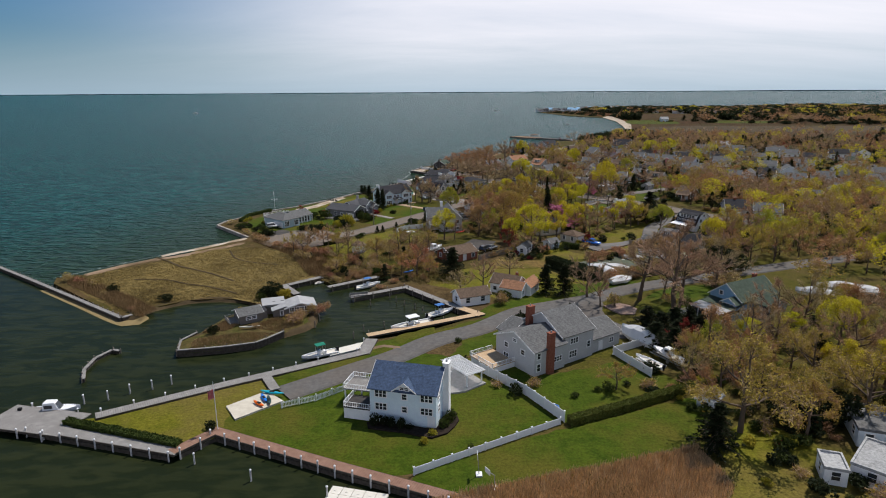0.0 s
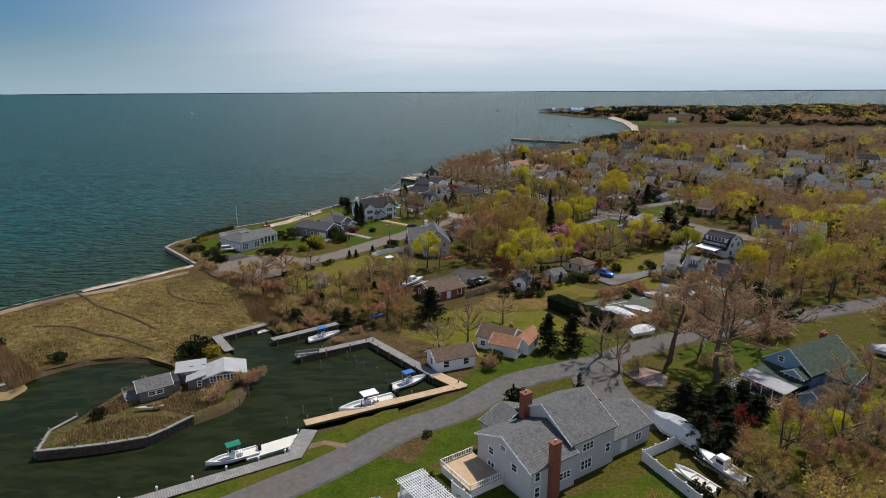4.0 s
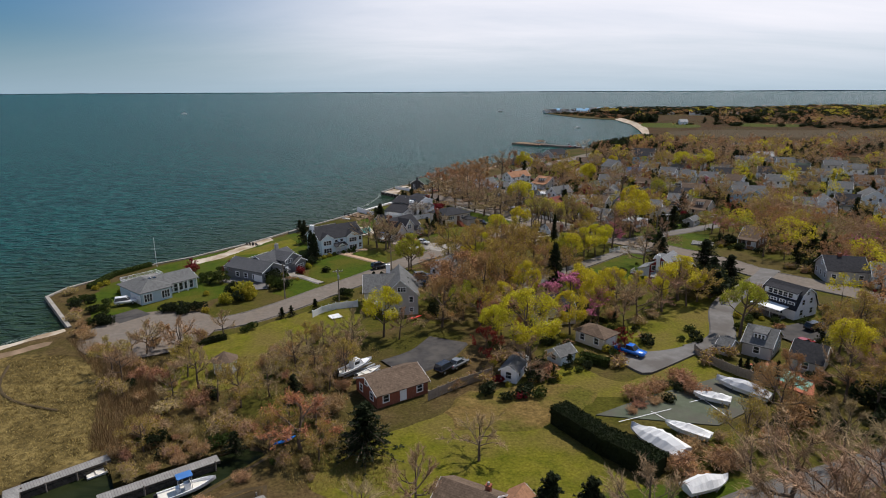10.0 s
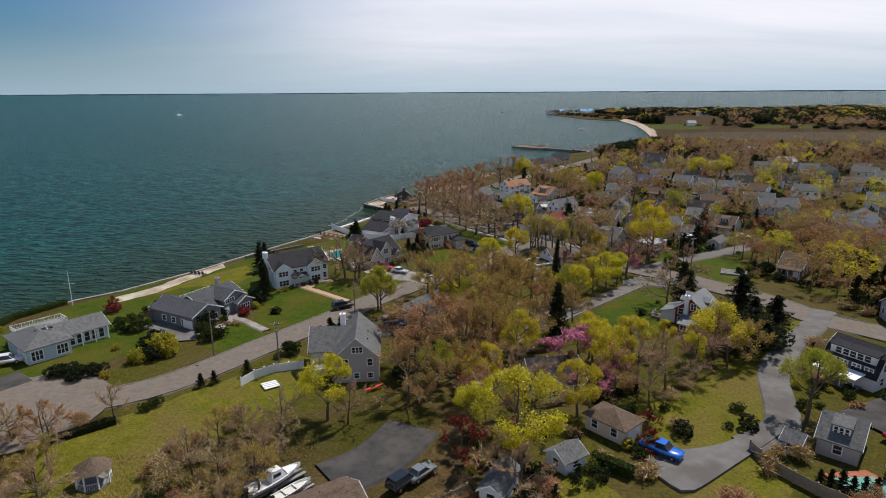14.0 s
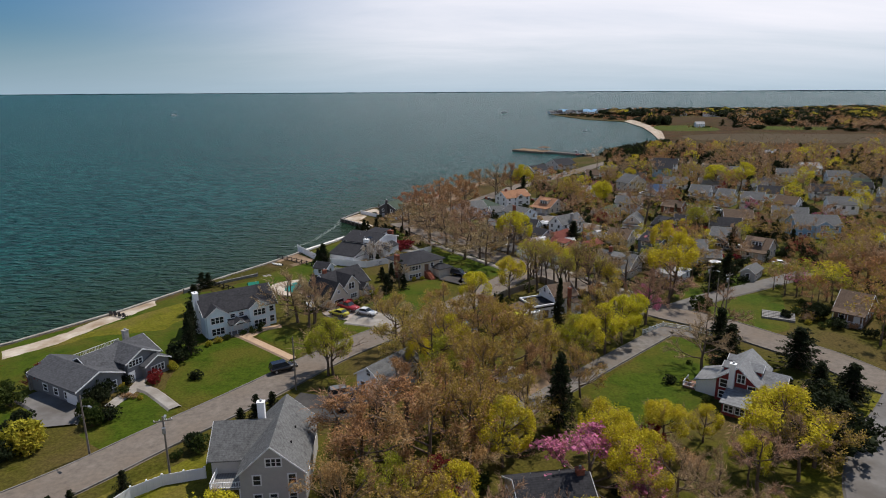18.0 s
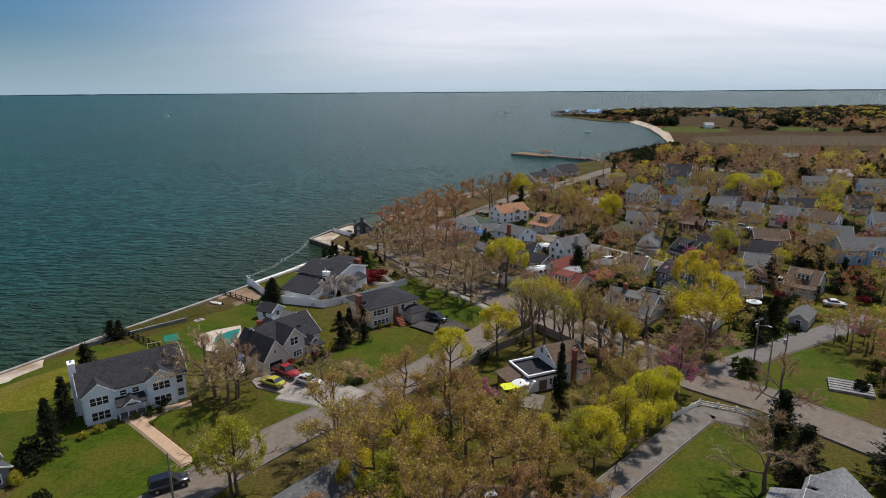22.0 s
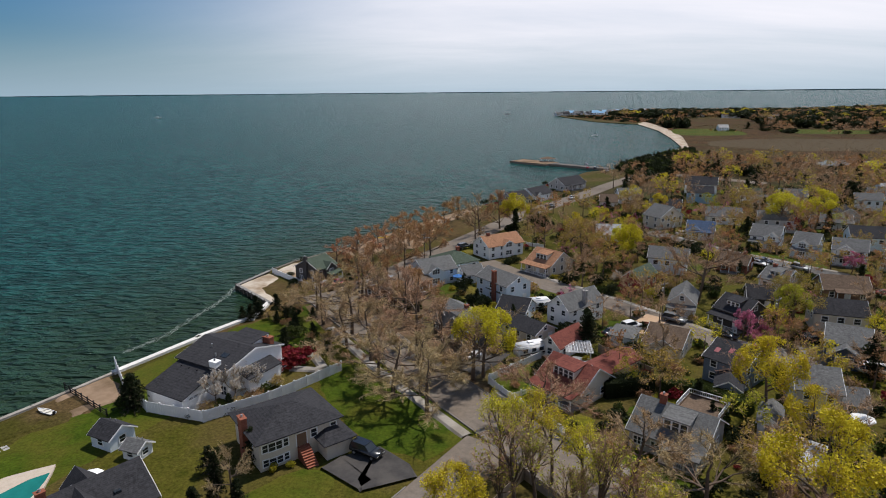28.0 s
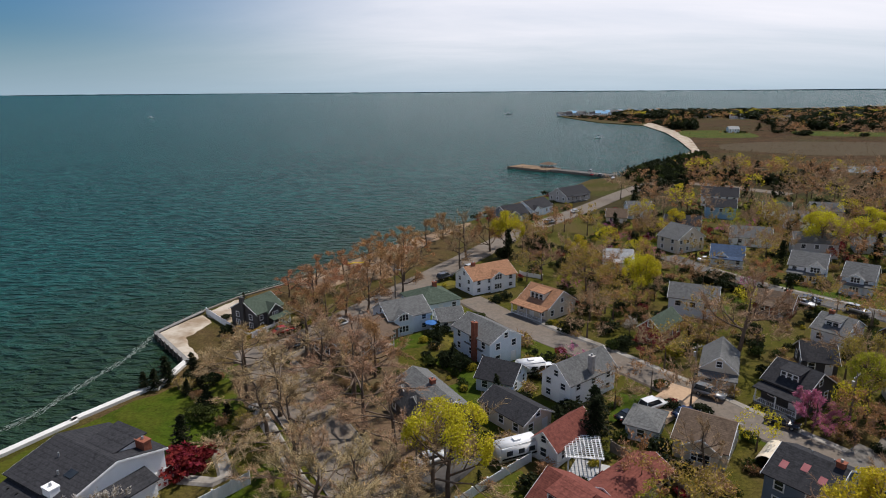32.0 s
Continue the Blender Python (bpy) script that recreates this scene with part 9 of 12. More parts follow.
far_grove(OPEN_TOWN, 64, (("bare", 4, 10, 15), ("rusty", 2, 9, 13), ("budding", 3, 9, 14), ("maple", 1.6, 9, 13), ("cedar", 1.5, 8, 12)), 61, 0.8)
build_far_wood(820, 1.85)


def yard_shrubs(seed):
    """Foundation planting and lot-line bushes round the houses of the lanes."""
    rnd = random.Random(seed)
    kinds = (("shrub", 4, 0.9, 2.2), ("darkshrub", 4, 1.0, 2.8), ("goldshrub", 1.5, 0.8, 1.8), ("redshrub", 0.5, 0.8, 1.8), ("brush", 2.5, 1.5, 3.0), ("rustbrush", 1.2, 1.2, 2.4), ("cedar", 0.8, 2.5, 5.0))
    total = sum(k[1] for k in kinds)
    for cx, cy, r in list(HOUSES):
        if cy < 60 or (cx < 20 and cy < 330):
            continue
        for _ in range(26):
            u = rnd.uniform(0, 6.28)
            d = r + rnd.choice((0.6, 1.0, 2.5, 5.0, 6.0))
            x, y = cx + d * math.cos(u), cy + d * math.sin(u)
            if not free(x, y, -2.0, False):
                continue
            k = rnd.uniform(0, total)
            for kind, wgt, lo, hi in kinds:
                k -= wgt
                if k <= 0:
                    break
            FAR_ROWS.append((kind, x, y, rnd.uniform(lo, hi), rnd.random(), 1.2))


yard_shrubs(40)
far_grove(OPEN_TOWN, 420, (("darkshrub", 6, 2.4, 5.0), ("shrub", 3, 2, 3.6), ("brush", 3, 2, 4), ("rustbrush", 2, 2, 4), ("goldshrub", 1.2, 1.6, 3), ("cherry", 0.5, 5, 7), ("redshrub", 0.8, 2, 4)), 62, 0.3, 1.15)
build_far_wood(420, 1.7, "yard_shrubs", "mixed evergreen and budding garden bushes round the houses", "shrubs")


grove([(-34.3, 157.8), (-30.4, 164.9), (-3.4, 164.9), (4.0, 154.6), (-5.6, 148.8), (-14.2, 156.9), (-26.6, 150.1)], 30, (("brush", 5, 1.2, 2.6), ("rustbrush", 3, 1.2, 2.4), ("darkshrub", 1.5, 1, 2), ("shrub", 1.5, 0.8, 1.6), ("budding", 0.6, 4, 6)), 44, 0.6)


# ---- reeds and marsh tufts ----
def tufts(name, polys, count, h, material, label, seed, lean=0.3, width=0.05):
    rnd = random.Random(seed)
    V, F = [], []
    for poly in polys:
        xs, ys = [p[0] for p in poly], [p[1] for p in poly]
        made = 0
        while made < count // len(polys):
            x, y = rnd.uniform(min(xs), max(xs)), rnd.uniform(min(ys), max(ys))
            if not inside(x, y, poly):
                continue
            made += 1
            d = noise.noise((x * 0.12, y * 0.12, 3.0))
            for _ in range(3):
                u = rnd.uniform(0, 6.28)
                hh = h * rnd.uniform(0.5, 1.2) * (1 + 0.5 * d)
                px, py = x + rnd.uniform(-0.3, 0.3), y + rnd.uniform(-0.3, 0.3)
                k = len(V)
                V += [(px - width * math.cos(u), py - width * math.sin(u), 0), (px + width * math.cos(u), py + width * math.sin(u), 0), (px + rnd.uniform(-lean, lean) * hh, py + rnd.uniform(-lean, lean) * hh, hh)]
                F.append((k, k + 1, k + 2))
    ob = new(name, raw_mesh(name, V, F, [material]))
    tagged(ob, label, "reeds", kind="stuff")


SALTGRASS = mat("salt_grass", (0.085, 0.052, 0.026), (0.14, 0.09, 0.046), 0.1, 0.95, island=0.3)
STRAW = mat("marsh_straw", (0.215, 0.158, 0.054), (0.33, 0.25, 0.098), 0.5, 0.9, island=0.35)
TAWNY = mat("tawny_reeds", (0.22, 0.145, 0.068), (0.34, 0.23, 0.115), 0.4, 0.9, island=0.35)
tufts("reeds", [[(-1.7, 63.4), (12.7, 68.2), (26.2, 71.8), (35.1, 75.0), (36.5, 66.2), (28.8, 56.4), (0.9, 56.7)]], 14000, 0.9, REED, "tall reddish-brown reed stalks beside the field", 31, 0.3, 0.06)
tufts("marsh_grass", [[(-98.9, 153.9), (-73.2, 131.1), (-67.8, 134.8), (-54.1, 141.1), (-43.1, 136.3), (-41.8, 150.1), (-35.0, 156.5), (-45.2, 177.9), (-58.5, 188.5), (-75.6, 185.2), (-77.2, 177.8), (-91.8, 163.1)]], 18000, 0.30, STRAW, "short straw-coloured marsh grass tussocks", 32, 1.4, 0.05)
tufts("islet_grass", [[(-49.5, 117.2), (-45.0, 118.6), (-43.6, 121.6), (-46.4, 125.5)], [(-40.5, 120.4), (-34.0, 117.6), (-29.8, 122.8), (-36.0, 125.6), (-38.5, 123.6)], [(-49.0, 109.2), (-38.0, 112.4), (-34.4, 117.0), (-40.0, 117.6), (-49.5, 114.0)]], 4200, 0.55, TAWNY, "tawny rough grass on the islet", 37, 0.5, 0.04)
tufts("creek_reeds", [[(-63.4, 197.2), (-50.8, 191.4), (-34.3, 174.3), (-26.0, 157.4), (-35.8, 157.0), (-45.6, 177.9)], [(-97.3, 151.0), (-78.3, 135.9), (-66.5, 126.5), (-65.5, 131.6), (-82.1, 144.9), (-98.4, 157.3)]], 9000, 1.3, TAWNY, "tawny reeds along the creek bank", 33, 0.25, 0.03)
tufts("salt_marsh_grass", [[(224.1, 732.4), (272.2, 900.0), (303.6, 1060.8), (504.1, 1149.1), (613.6, 990.4), (374.9, 657.2), (250.0, 651.7), (225.8, 676.9)]], 5000, 0.6, SALTGRASS, "brown salt marsh grass behind the cove", 34, 0.8, 0.25)
tufts("rough_grass", [[(-33.6, 154.6), (-31.2, 166.9), (3.8, 166.8), (6.9, 148.8), (-5.6, 148.8), (-12.9, 158.6), (-29.7, 151.6)], [(-50.4, 189.5), (-21.3, 188.0), (-5.7, 197.6), (1.1, 190.4), (-3.9, 171.7), (-37.5, 171.6)]], 12000, 0.35, STRAW, "rough straw-coloured grass among the brush", 35, 0.8, 0.04)



# ---- docks, bulkheads and piles ----
def unit_mesh(name, build, material, smooth=False):
    bm = bmesh.new()
    build(bm)
    return mesh_of(name, bm, material, smooth)


ME_PILE = unit_mesh("pile", lambda bm: bm_tube(bm, (0, 0, -1.6), (0, 0, 1.0), 0.13, 0.115, 8), PILE)
ME_PILE_W = unit_mesh("pile", lambda bm: bm_tube(bm, (0, 0, -2.0), (0, 0, 1.0), 0.125, 0.12, 8), mat("pale_pile", (0.42, 0.41, 0.40), (0.55, 0.54, 0.53), 2.0, 0.8))
ME_CAP = unit_mesh("pile_cap", lambda bm: (bm_tube(bm, (0, 0, 0.92), (0, 0, 1.04), 0.16, 0.16, 8), bm_tube(bm, (0, 0, 1.04), (0, 0, 1.18), 0.16, 0.02, 8)), WHITE)


def pile_at(x, y, top, parent=None, white=False):
    """A round timber pile; alone in the water it is a thing of its own."""
    ob = new("round_post", ME_PILE_W if white else ME_PILE)
    ob.matrix_basis = Matrix.Translation((x, y, top - 1.0))
    if parent is not None:
        ob.parent = parent
    else:
        tagged(ob, "weathered round mooring pile standing in the creek", "mooring pile", "mooring piles")
    if white:
        shared("pile_cap", ME_CAP, ob)
    return ob


def along(pts, step):
    out = []
    for (ax, ay), (bx, by) in zip(pts, pts[1:]):
        L = math.hypot(bx - ax, by - ay)
        n = max(1, round(L / step))
        for i in range(n):
            out.append((ax + (bx - ax) * i / n, ay + (by - ay) * i / n, math.atan2(by - ay, bx - ax)))
    ax, ay = pts[-2]
    bx, by = pts[-1]
    out.append((bx, by, math.atan2(by - ay, bx - ax)))
    return out


DOCKS = []


def dock(label, pts, width, material, z=0.35, spacing=2.8, white=False, side=1, pile_top=0.8, skirt=True, both=False):
    """A boardwalk on piles: one deck and fascia a run, piles along one or both edges."""
    ob = new("dock")
    tagged(ob, label, "dock", "creek docks")
    DOCKS.append(ob)
    for run, ((ax, ay), (bx, by)) in enumerate(zip(pts, pts[1:])):
        L = math.hypot(bx - ax, by - ay)
        m = Matrix.Translation((ax, ay, 0.012 * run + 0.005 * len(DOCKS))) @ Matrix.Rotation(math.atan2(by - ay, bx - ax), 4, "Z")
        bm = bmesh.new()
        bm_box(bm, -width * 0.4, -width / 2, z - 0.14, L + width * 0.4, width / 2, z)
        d = part("deck", bm, material, ob)
        d.matrix_basis = m
        bm = bmesh.new()
        for s in (-1, 1):
            bm_box(bm, -width * 0.4, s * (width / 2 + 0.04) - 0.04, z - 0.36, L + width * 0.4, s * (width / 2 + 0.04) + 0.04, z - 0.02)
        f = part("fascia", bm, DARKWOOD, ob)
        f.matrix_basis = m
        if skirt:
            bm = bmesh.new()
            bm_box(bm, 0, -side * width / 2 - 0.08, -2.6, L, -side * width / 2 + 0.06, z - 0.5)
            k = part("sheathing", bm, DARKWOOD, ob)
            k.matrix_basis = m
    for x, y, a in along(pts, spacing):
        for s in ((-1, 1) if both else (-side,)):
            o = width / 2 + 0.2
            pile_at(x - math.sin(a) * o * s, y + math.cos(a) * o * s, pile_top, ob, white)
    return ob


dock("grey plank walkway with white-capped piles along the creek", [(-52.4, 84.2), (-36.7, 94.0), (-15.1, 106.5)], 2.0, DECK_GREY, spacing=4.5, white=True, side=-1)
dock("short grey plank gangway beside the lawn", [(-14.8, 107.0), (-14.2, 112.1)], 2.4, DECK_GREY, spacing=5, white=True, side=-1)
dock("short plank path from the dock to the lawn", [(-30.8, 97.1), (-28.1, 92.5)], 1.6, DECK_GREY, spacing=30, side=1, skirt=False, pile_top=0.3)
dock("broad grey plank platform at the end of the point", [(-65.5, 83.6), (-57.3, 81.8)], 6.5, DECK_GREY, spacing=4.5, white=True, both=True, skirt=False)
dock("grey plank walkway along the point with capped piles", [(-60.7, 80.9), (-37.1, 74.4)], 2.0, DECK_GREY, spacing=3.2, white=True, side=1)
dock("red-brown plank bulkhead walk with white-capped piles", [(-36.9, 74.5), (-33.1, 79.3), (-13.7, 70.4), (1.0, 64.0), (10.7, 59.8)], 1.7, DECK_RED, spacing=2.7, white=True, side=1, pile_top=1.05)
dock("new tan plank bulkhead walk beside the lawn", [(-14.6, 115.2), (8.4, 126.7)], 1.7, DECK_TAN, spacing=9, side=-1, pile_top=0.9)
dock("new tan plank walk turning the basin corner", [(8.1, 126.7), (4.4, 130.4)], 2.2, DECK_TAN, spacing=9, side=-1, pile_top=0.4)
dock("weathered bulkhead walk beside the white shed", [(3.8, 130.8), (-9.0, 146.2)], 1.8, DECK_GREY, spacing=4, side=-1, pile_top=0.8)
dock("weathered finger pier with a bench at its end", [(-9.0, 146.2), (-21.5, 138.9)], 1.7, DECK_GREY, spacing=5, side=-1, pile_top=0.9, both=True)
dock("weathered plank dock behind the moored boat", [(-17.7, 154.7), (-28.2, 146.9)], 1.7, DECK_GREY, spacing=4, side=-1, pile_top=0.7)
dock("weathered plank dock along the marsh edge", [(-32.5, 154.8), (-40.2, 147.8), (-35.8, 141.6)], 1.7, DECK_GREY, spacing=4, side=-1, pile_top=0.6)
bench = new("bench")
bench.matrix_basis = Matrix.Translation((-20.3, 140.0, 0.35)) @ Matrix.Rotation(math.atan2(-1, -3.4), 4, "Z")
tagged(bench, "weathered grey plank bench on the pier", "bench")
box_part("seat", bench, DECK_GREY, -2.2, 0.3, 0.42, 2.2, 0.75, 0.5)
box_part("backrest", bench, DECK_GREY, -2.2, 0.78, 0.5, 2.2, 0.86, 1.0)
for bx in (-2.0, 0, 2.0):
    box_part("leg", bench, DECK_GREY, bx - 0.06, 0.35, 0, bx + 0.06, 0.85, 0.42)

for x, y in ((-58.1, 89.4), (-54.9, 90.7), (-52.4, 92.9), (-49.3, 94.3), (-46.8, 96.1), (-33.7, 72.7), (-24.9, 68.9), (-14.4, 65.4)):
    pile_at(x, y, 0.9, None, True)
for x, y in ((-16.9, 135.5), (-12.7, 139.6), (-11.0, 137.7), (-8.9, 134.9), (-6.3, 132.6), (-4.4, 130.1), (-12.4, 121.3), (-16.5, 119.3), (-18.1, 115.7), (-28.1, 129.6), (-26.9, 125.5), (-27.2, 121.8)):
    pile_at(x, y, 0.8)


def timber_wall(label, pts, top, material=DARKWOOD, thick=0.5, posts=2.5, name="bulkhead"):
    """Sheet of upright boards with a cap rail and posts."""
    ob = new(name)
    tagged(ob, label, "bulkhead", "creek bulkheads")
    for (ax, ay), (bx, by) in zip(pts, pts[1:]):
        L = math.hypot(bx - ax, by - ay)
        m = Matrix.Translation((ax, ay, 0)) @ Matrix.Rotation(math.atan2(by - ay, bx - ax), 4, "Z")
        bm = bmesh.new()
        n = max(2, int(L / 0.4))
        line = [(L * (i + q) / n, thick / 2 - 0.06 * (i % 2)) for i in range(n) for q in (0.02, 0.98)]
        bm_prism(bm, [(x, -y) for x, y in line] + line[::-1], -2.6, top - 0.14)
        w = part("sheathing", bm, material, ob)
        w.matrix_basis = m
        bm = bmesh.new()
        bm_box(bm, 0, -thick / 2 - 0.1, top - 0.15, L, thick / 2 + 0.1, top)
        part("cap_rail", bm, DECK_GREY, ob).matrix_basis = m
    for x, y, a in along(pts, posts):
        pile_at(x - math.sin(a) * thick * 0.7, y + math.cos(a) * thick * 0.7, top + 0.35, ob)


timber_wall("long dark timber jetty wall off the marsh", [(-145.0, 179.4), (-126.2, 167.3), (-108.0, 154.1), (-92.0, 142.2), (-70.8, 126.4), (-69.3, 128.2)], 0.2, thick=0.8)
timber_wall("weathered leaning timber bulkhead round the islet", [(-50.4, 107.3), (-45.5, 108.2), (-41.6, 109.1), (-36.6, 110.8), (-34.9, 112.9), (-32.5, 116.6)], 0.75, thick=0.3, posts=3.4)
timber_wall("broken timber bulkhead at the tip of the islet", [(-50.6, 107.6), (-52.2, 113.2), (-50.6, 117.4)], 0.3, thick=0.25, posts=3.0)
timber_wall("broken leaning timber breakwater in the creek", [(-62.5, 97.0), (-64.6, 101.0), (-65.2, 105.7), (-64.0, 109.5), (-62.4, 109.0)], 0.0, thick=0.4)
timber_wall("timber jetty wall holding the sand spit", [(-5.5, 364.3), (-18.6, 378.3), (-14.1, 391.0)], 0.5, thick=0.7)
sheet("shoal", [(-102.9, 148.2), (-87.4, 136.5), (-69.3, 123.3), (-65.4, 127.3), (-70.5, 132.0), (-95.6, 148.1)], -0.70, MUD, "pale sandy shoal beside the jetty wall", "shoal", edge=0.5, curved=True)
patch("beach", [(-18.2, 378.3), (-13.8, 388.9), (-10.0, 384.8), (-12.4, 376.1), (-5.4, 366.5), (-6.1, 365.5)], SAND, "pale sand cap behind the jetty wall", "beach", curved=False)


def seawall(label, pts, top=0.45, thick=0.8, material=CONCRETE):
    ob = new("seawall")
    tagged(ob, label, "seawall", "seawalls")
    for (ax, ay), (bx, by) in zip(pts, pts[1:]):
        L = math.hypot(bx - ax, by - ay)
        bm = bmesh.new()
        bm_box(bm, 0, -thick / 2, -2.8, L + 0.1, thick / 2, top)
        w = part("wall_section", bm, material, ob)
        w.matrix_basis = Matrix.Translation((ax, ay, 0)) @ Matrix.Rotation(math.atan2(by - ay, bx - ax), 4, "Z")


seawall("low concrete seawall round the point garden", [(-66.2, 202.7), (-83.6, 222.3), (-82.8, 229.1), (-76.8, 239.8), (-70.7, 251.0)], 0.3)
seawall("pale concrete seawall below the beach lawns", [(-70.7, 251.0), (-62.9, 258.4), (-50.5, 276.7), (-41.0, 295.0), (-29.2, 315.7), (-22.8, 327.8)], 0.35)
seawall("white concrete seawall below the seaside lawns", [(-22.8, 327.8), (-14.0, 344.0), (-14.5, 344.1), (-6.9, 356.4), (-6.8, 354.2), (-6.3, 365.0)], 0.5, 1.2, mat("pale_concrete", (0.58, 0.56, 0.53), (0.70, 0.68, 0.65), 0.8, 0.8, bump=0.2))
seawall("low timber seawall before the beach houses", [(-14.4, 391.7), (-10.0, 401.2), (0.9, 414.9)], 0.3, 0.6, PILE)
timber_wall("pale seawall posts along the beach lawns", [(-41.8, 289.2), (-34.2, 297.4), (-27.9, 303.4)], 0.9, DECK_GREY, 0.2, 4.0)


# ---- fences, hedges and walls ----
def fence(label, pts, h=1.7, panel=2.4, material=None, kind="board", post_mat=None):
    """Posts and panels as parts, panels shared along the run."""
    material = material or WHITE
    ob = new("fence")
    tagged(ob, label, "fence", "fences")

    def build_panel(bm, L):
        if kind == "board":
            n = max(3, int(L / 0.3))
            line = [(L * (i + q) / n, 0.035 - 0.014 * (i % 2)) for i in range(n) for q in (0.02, 0.98)]
            bm_prism(bm, [(x, -y) for x, y in line] + line[::-1], 0.06, h)
        elif kind == "rail":
            lattice(bm, [0, 0.1, L - 0.1, L], [0.2, 0.36, h * 0.5, h * 0.5 + 0.14, h - 0.16, h], lambda i, k: i != 1 or k % 2 == 0, -0.06)
        else:
            n = max(3, int(L / 0.22))
            xs = [x for i in range(n) for x in (L * i / n, L * i / n + 0.1)]
            lattice(bm, xs, [0.08, 0.18, 0.28, h - 0.25, h - 0.15, h], lambda i, k: i % 2 == 0 or k in (1, 3), -0.05)
    post = unit_mesh("post", lambda bm: (bm_box(bm, -0.08, -0.08, 0, 0.08, 0.08, h + 0.12), bm_box(bm, -0.11, -0.11, h + 0.12, 0.11, 0.11, h + 0.18)), post_mat or material)
    for (ax, ay), (bx, by) in zip(pts, pts[1:]):
        L = math.hypot(bx - ax, by - ay)
        n = max(1, round(L / panel))
        a = math.atan2(by - ay, bx - ax)
        pm = unit_mesh("panel", lambda bm: build_panel(bm, L / n - 0.16), material)
        for i in range(n):
            x, y = ax + (bx - ax) * i / n, ay + (by - ay) * i / n
            m = Matrix.Translation((x, y, 0)) @ Matrix.Rotation(a, 4, "Z")
            shared("post", post, ob, m)
            shared("panel", pm, ob, m @ Matrix.Translation((0.08, 0, 0)))
    shared("post", post, ob, Matrix.Translation((pts[-1][0], pts[-1][1], 0)))
    return ob


WOODF = mat("weathered_fence", (0.20, 0.165, 0.13), (0.31, 0.26, 0.21), 2.0, 0.9, bump=0.3)
fence("white vinyl panel fence across the green lawn", [(-3.8, 68.8), (1.2, 71.7), (17.4, 80.9)], 1.1, 2.6)
fence("tall white vinyl fence beside the pergola", [(18.1, 81.5), (13.5, 89.9), (6.5, 98.7)], 1.8, 2.4)
fence("low white rail fence along the drive", [(-25.3, 86.3), (-20.3, 88.5), (-15.9, 92.3)], 1.1, 2.4, kind="picket")
fence("low white rail fence beside the boat yard", [(32.0, 105.5), (36.0, 96.1)], 1.6, 2.4)
fence("white panel fence behind the trailered boats", [(32.0, 105.5), (40.6, 110.6)], 1.6, 2.4)
fence("weathered stockade fence beside the field", [(10.7, 171.4), (15.4, 175.6), (21.4, 179.9)], 1.7, 2.4, WOODF)
fence("brown stockade fence behind the grey cottage", [(60.3, 189.7), (61.0, 185.1), (64.0, 180.3), (68.5, 175.4)], 1.7, 2.4, WOODF)
fence("curved white vinyl fence on the roadside lawn", [(-15.9, 208.4), (-14.5, 211.2), (-11.8, 213.7), (-7.0, 215.3)], 1.6, 2.2)
fence("long pale vinyl fence behind the split-level house", [(-23.8, 330.5), (-17.4, 321.8), (-10.0, 314.7), (0.2, 311.8), (8.3, 317.9), (17.8, 329.4)], 1.9, 2.4)
fence("dark wire fence round the seaside lawn", [(-37.9, 296.0), (-23.8, 286.4)], 1.2, 2.0, BLACK, "rail")
fence("dark wire fence beside the sand yard", [(-27.7, 321.9), (-15.5, 313.2)], 1.2, 2.0, BLACK, "rail")
fence("white vinyl fence round the bright lawn", [(53.7, 309.4), (50.2, 314.6), (47.0, 319.4), (43.8, 325.0)], 1.3, 2.4)
fence("white picket fence along the pavement", [(47.3, 319.7), (50.6, 321.8)], 1.0, 2.4, kind="picket")
fence("brown board fence round the corner garden", [(42.6, 292.0), (47.2, 298.5), (53.2, 290.0), (61.5, 280.3)], 1.7, 2.4, WOODF)
fence("weathered board fence along the back gardens", [(31.3, 278.4), (38.1, 288.0), (42.6, 292.0)], 1.6, 2.4, WOODF)
fence("white rail fence along the gravel lane", [(63.2, 263.6), (68.7, 267.7), (73.4, 265.5), (76.8, 262.7)], 1.0, 2.6, kind="rail")
fence("white panel fence in front of the dark beach house", [(-13.0, 390.3), (-5.8, 382.9), (1.6, 375.7), (6.4, 383.1)], 1.4, 2.4)
fence("brown board fence behind the pergola yard", [(65.2, 337.8), (70.5, 330.4), (72.4, 327.8)], 1.7, 2.4, WOODF)
fence("white vinyl fence beside the camper", [(44.0, 325.6), (49.9, 331.4), (54.0, 335.2)], 1.4, 2.4)
fence("white fence along the beach street garden", [(60.1, 420.6), (65.7, 417.1)], 1.2, 2.4)


L_LIMED = leaf_mat("dull_green_hedge", (0.11, 0.12, 0.025))


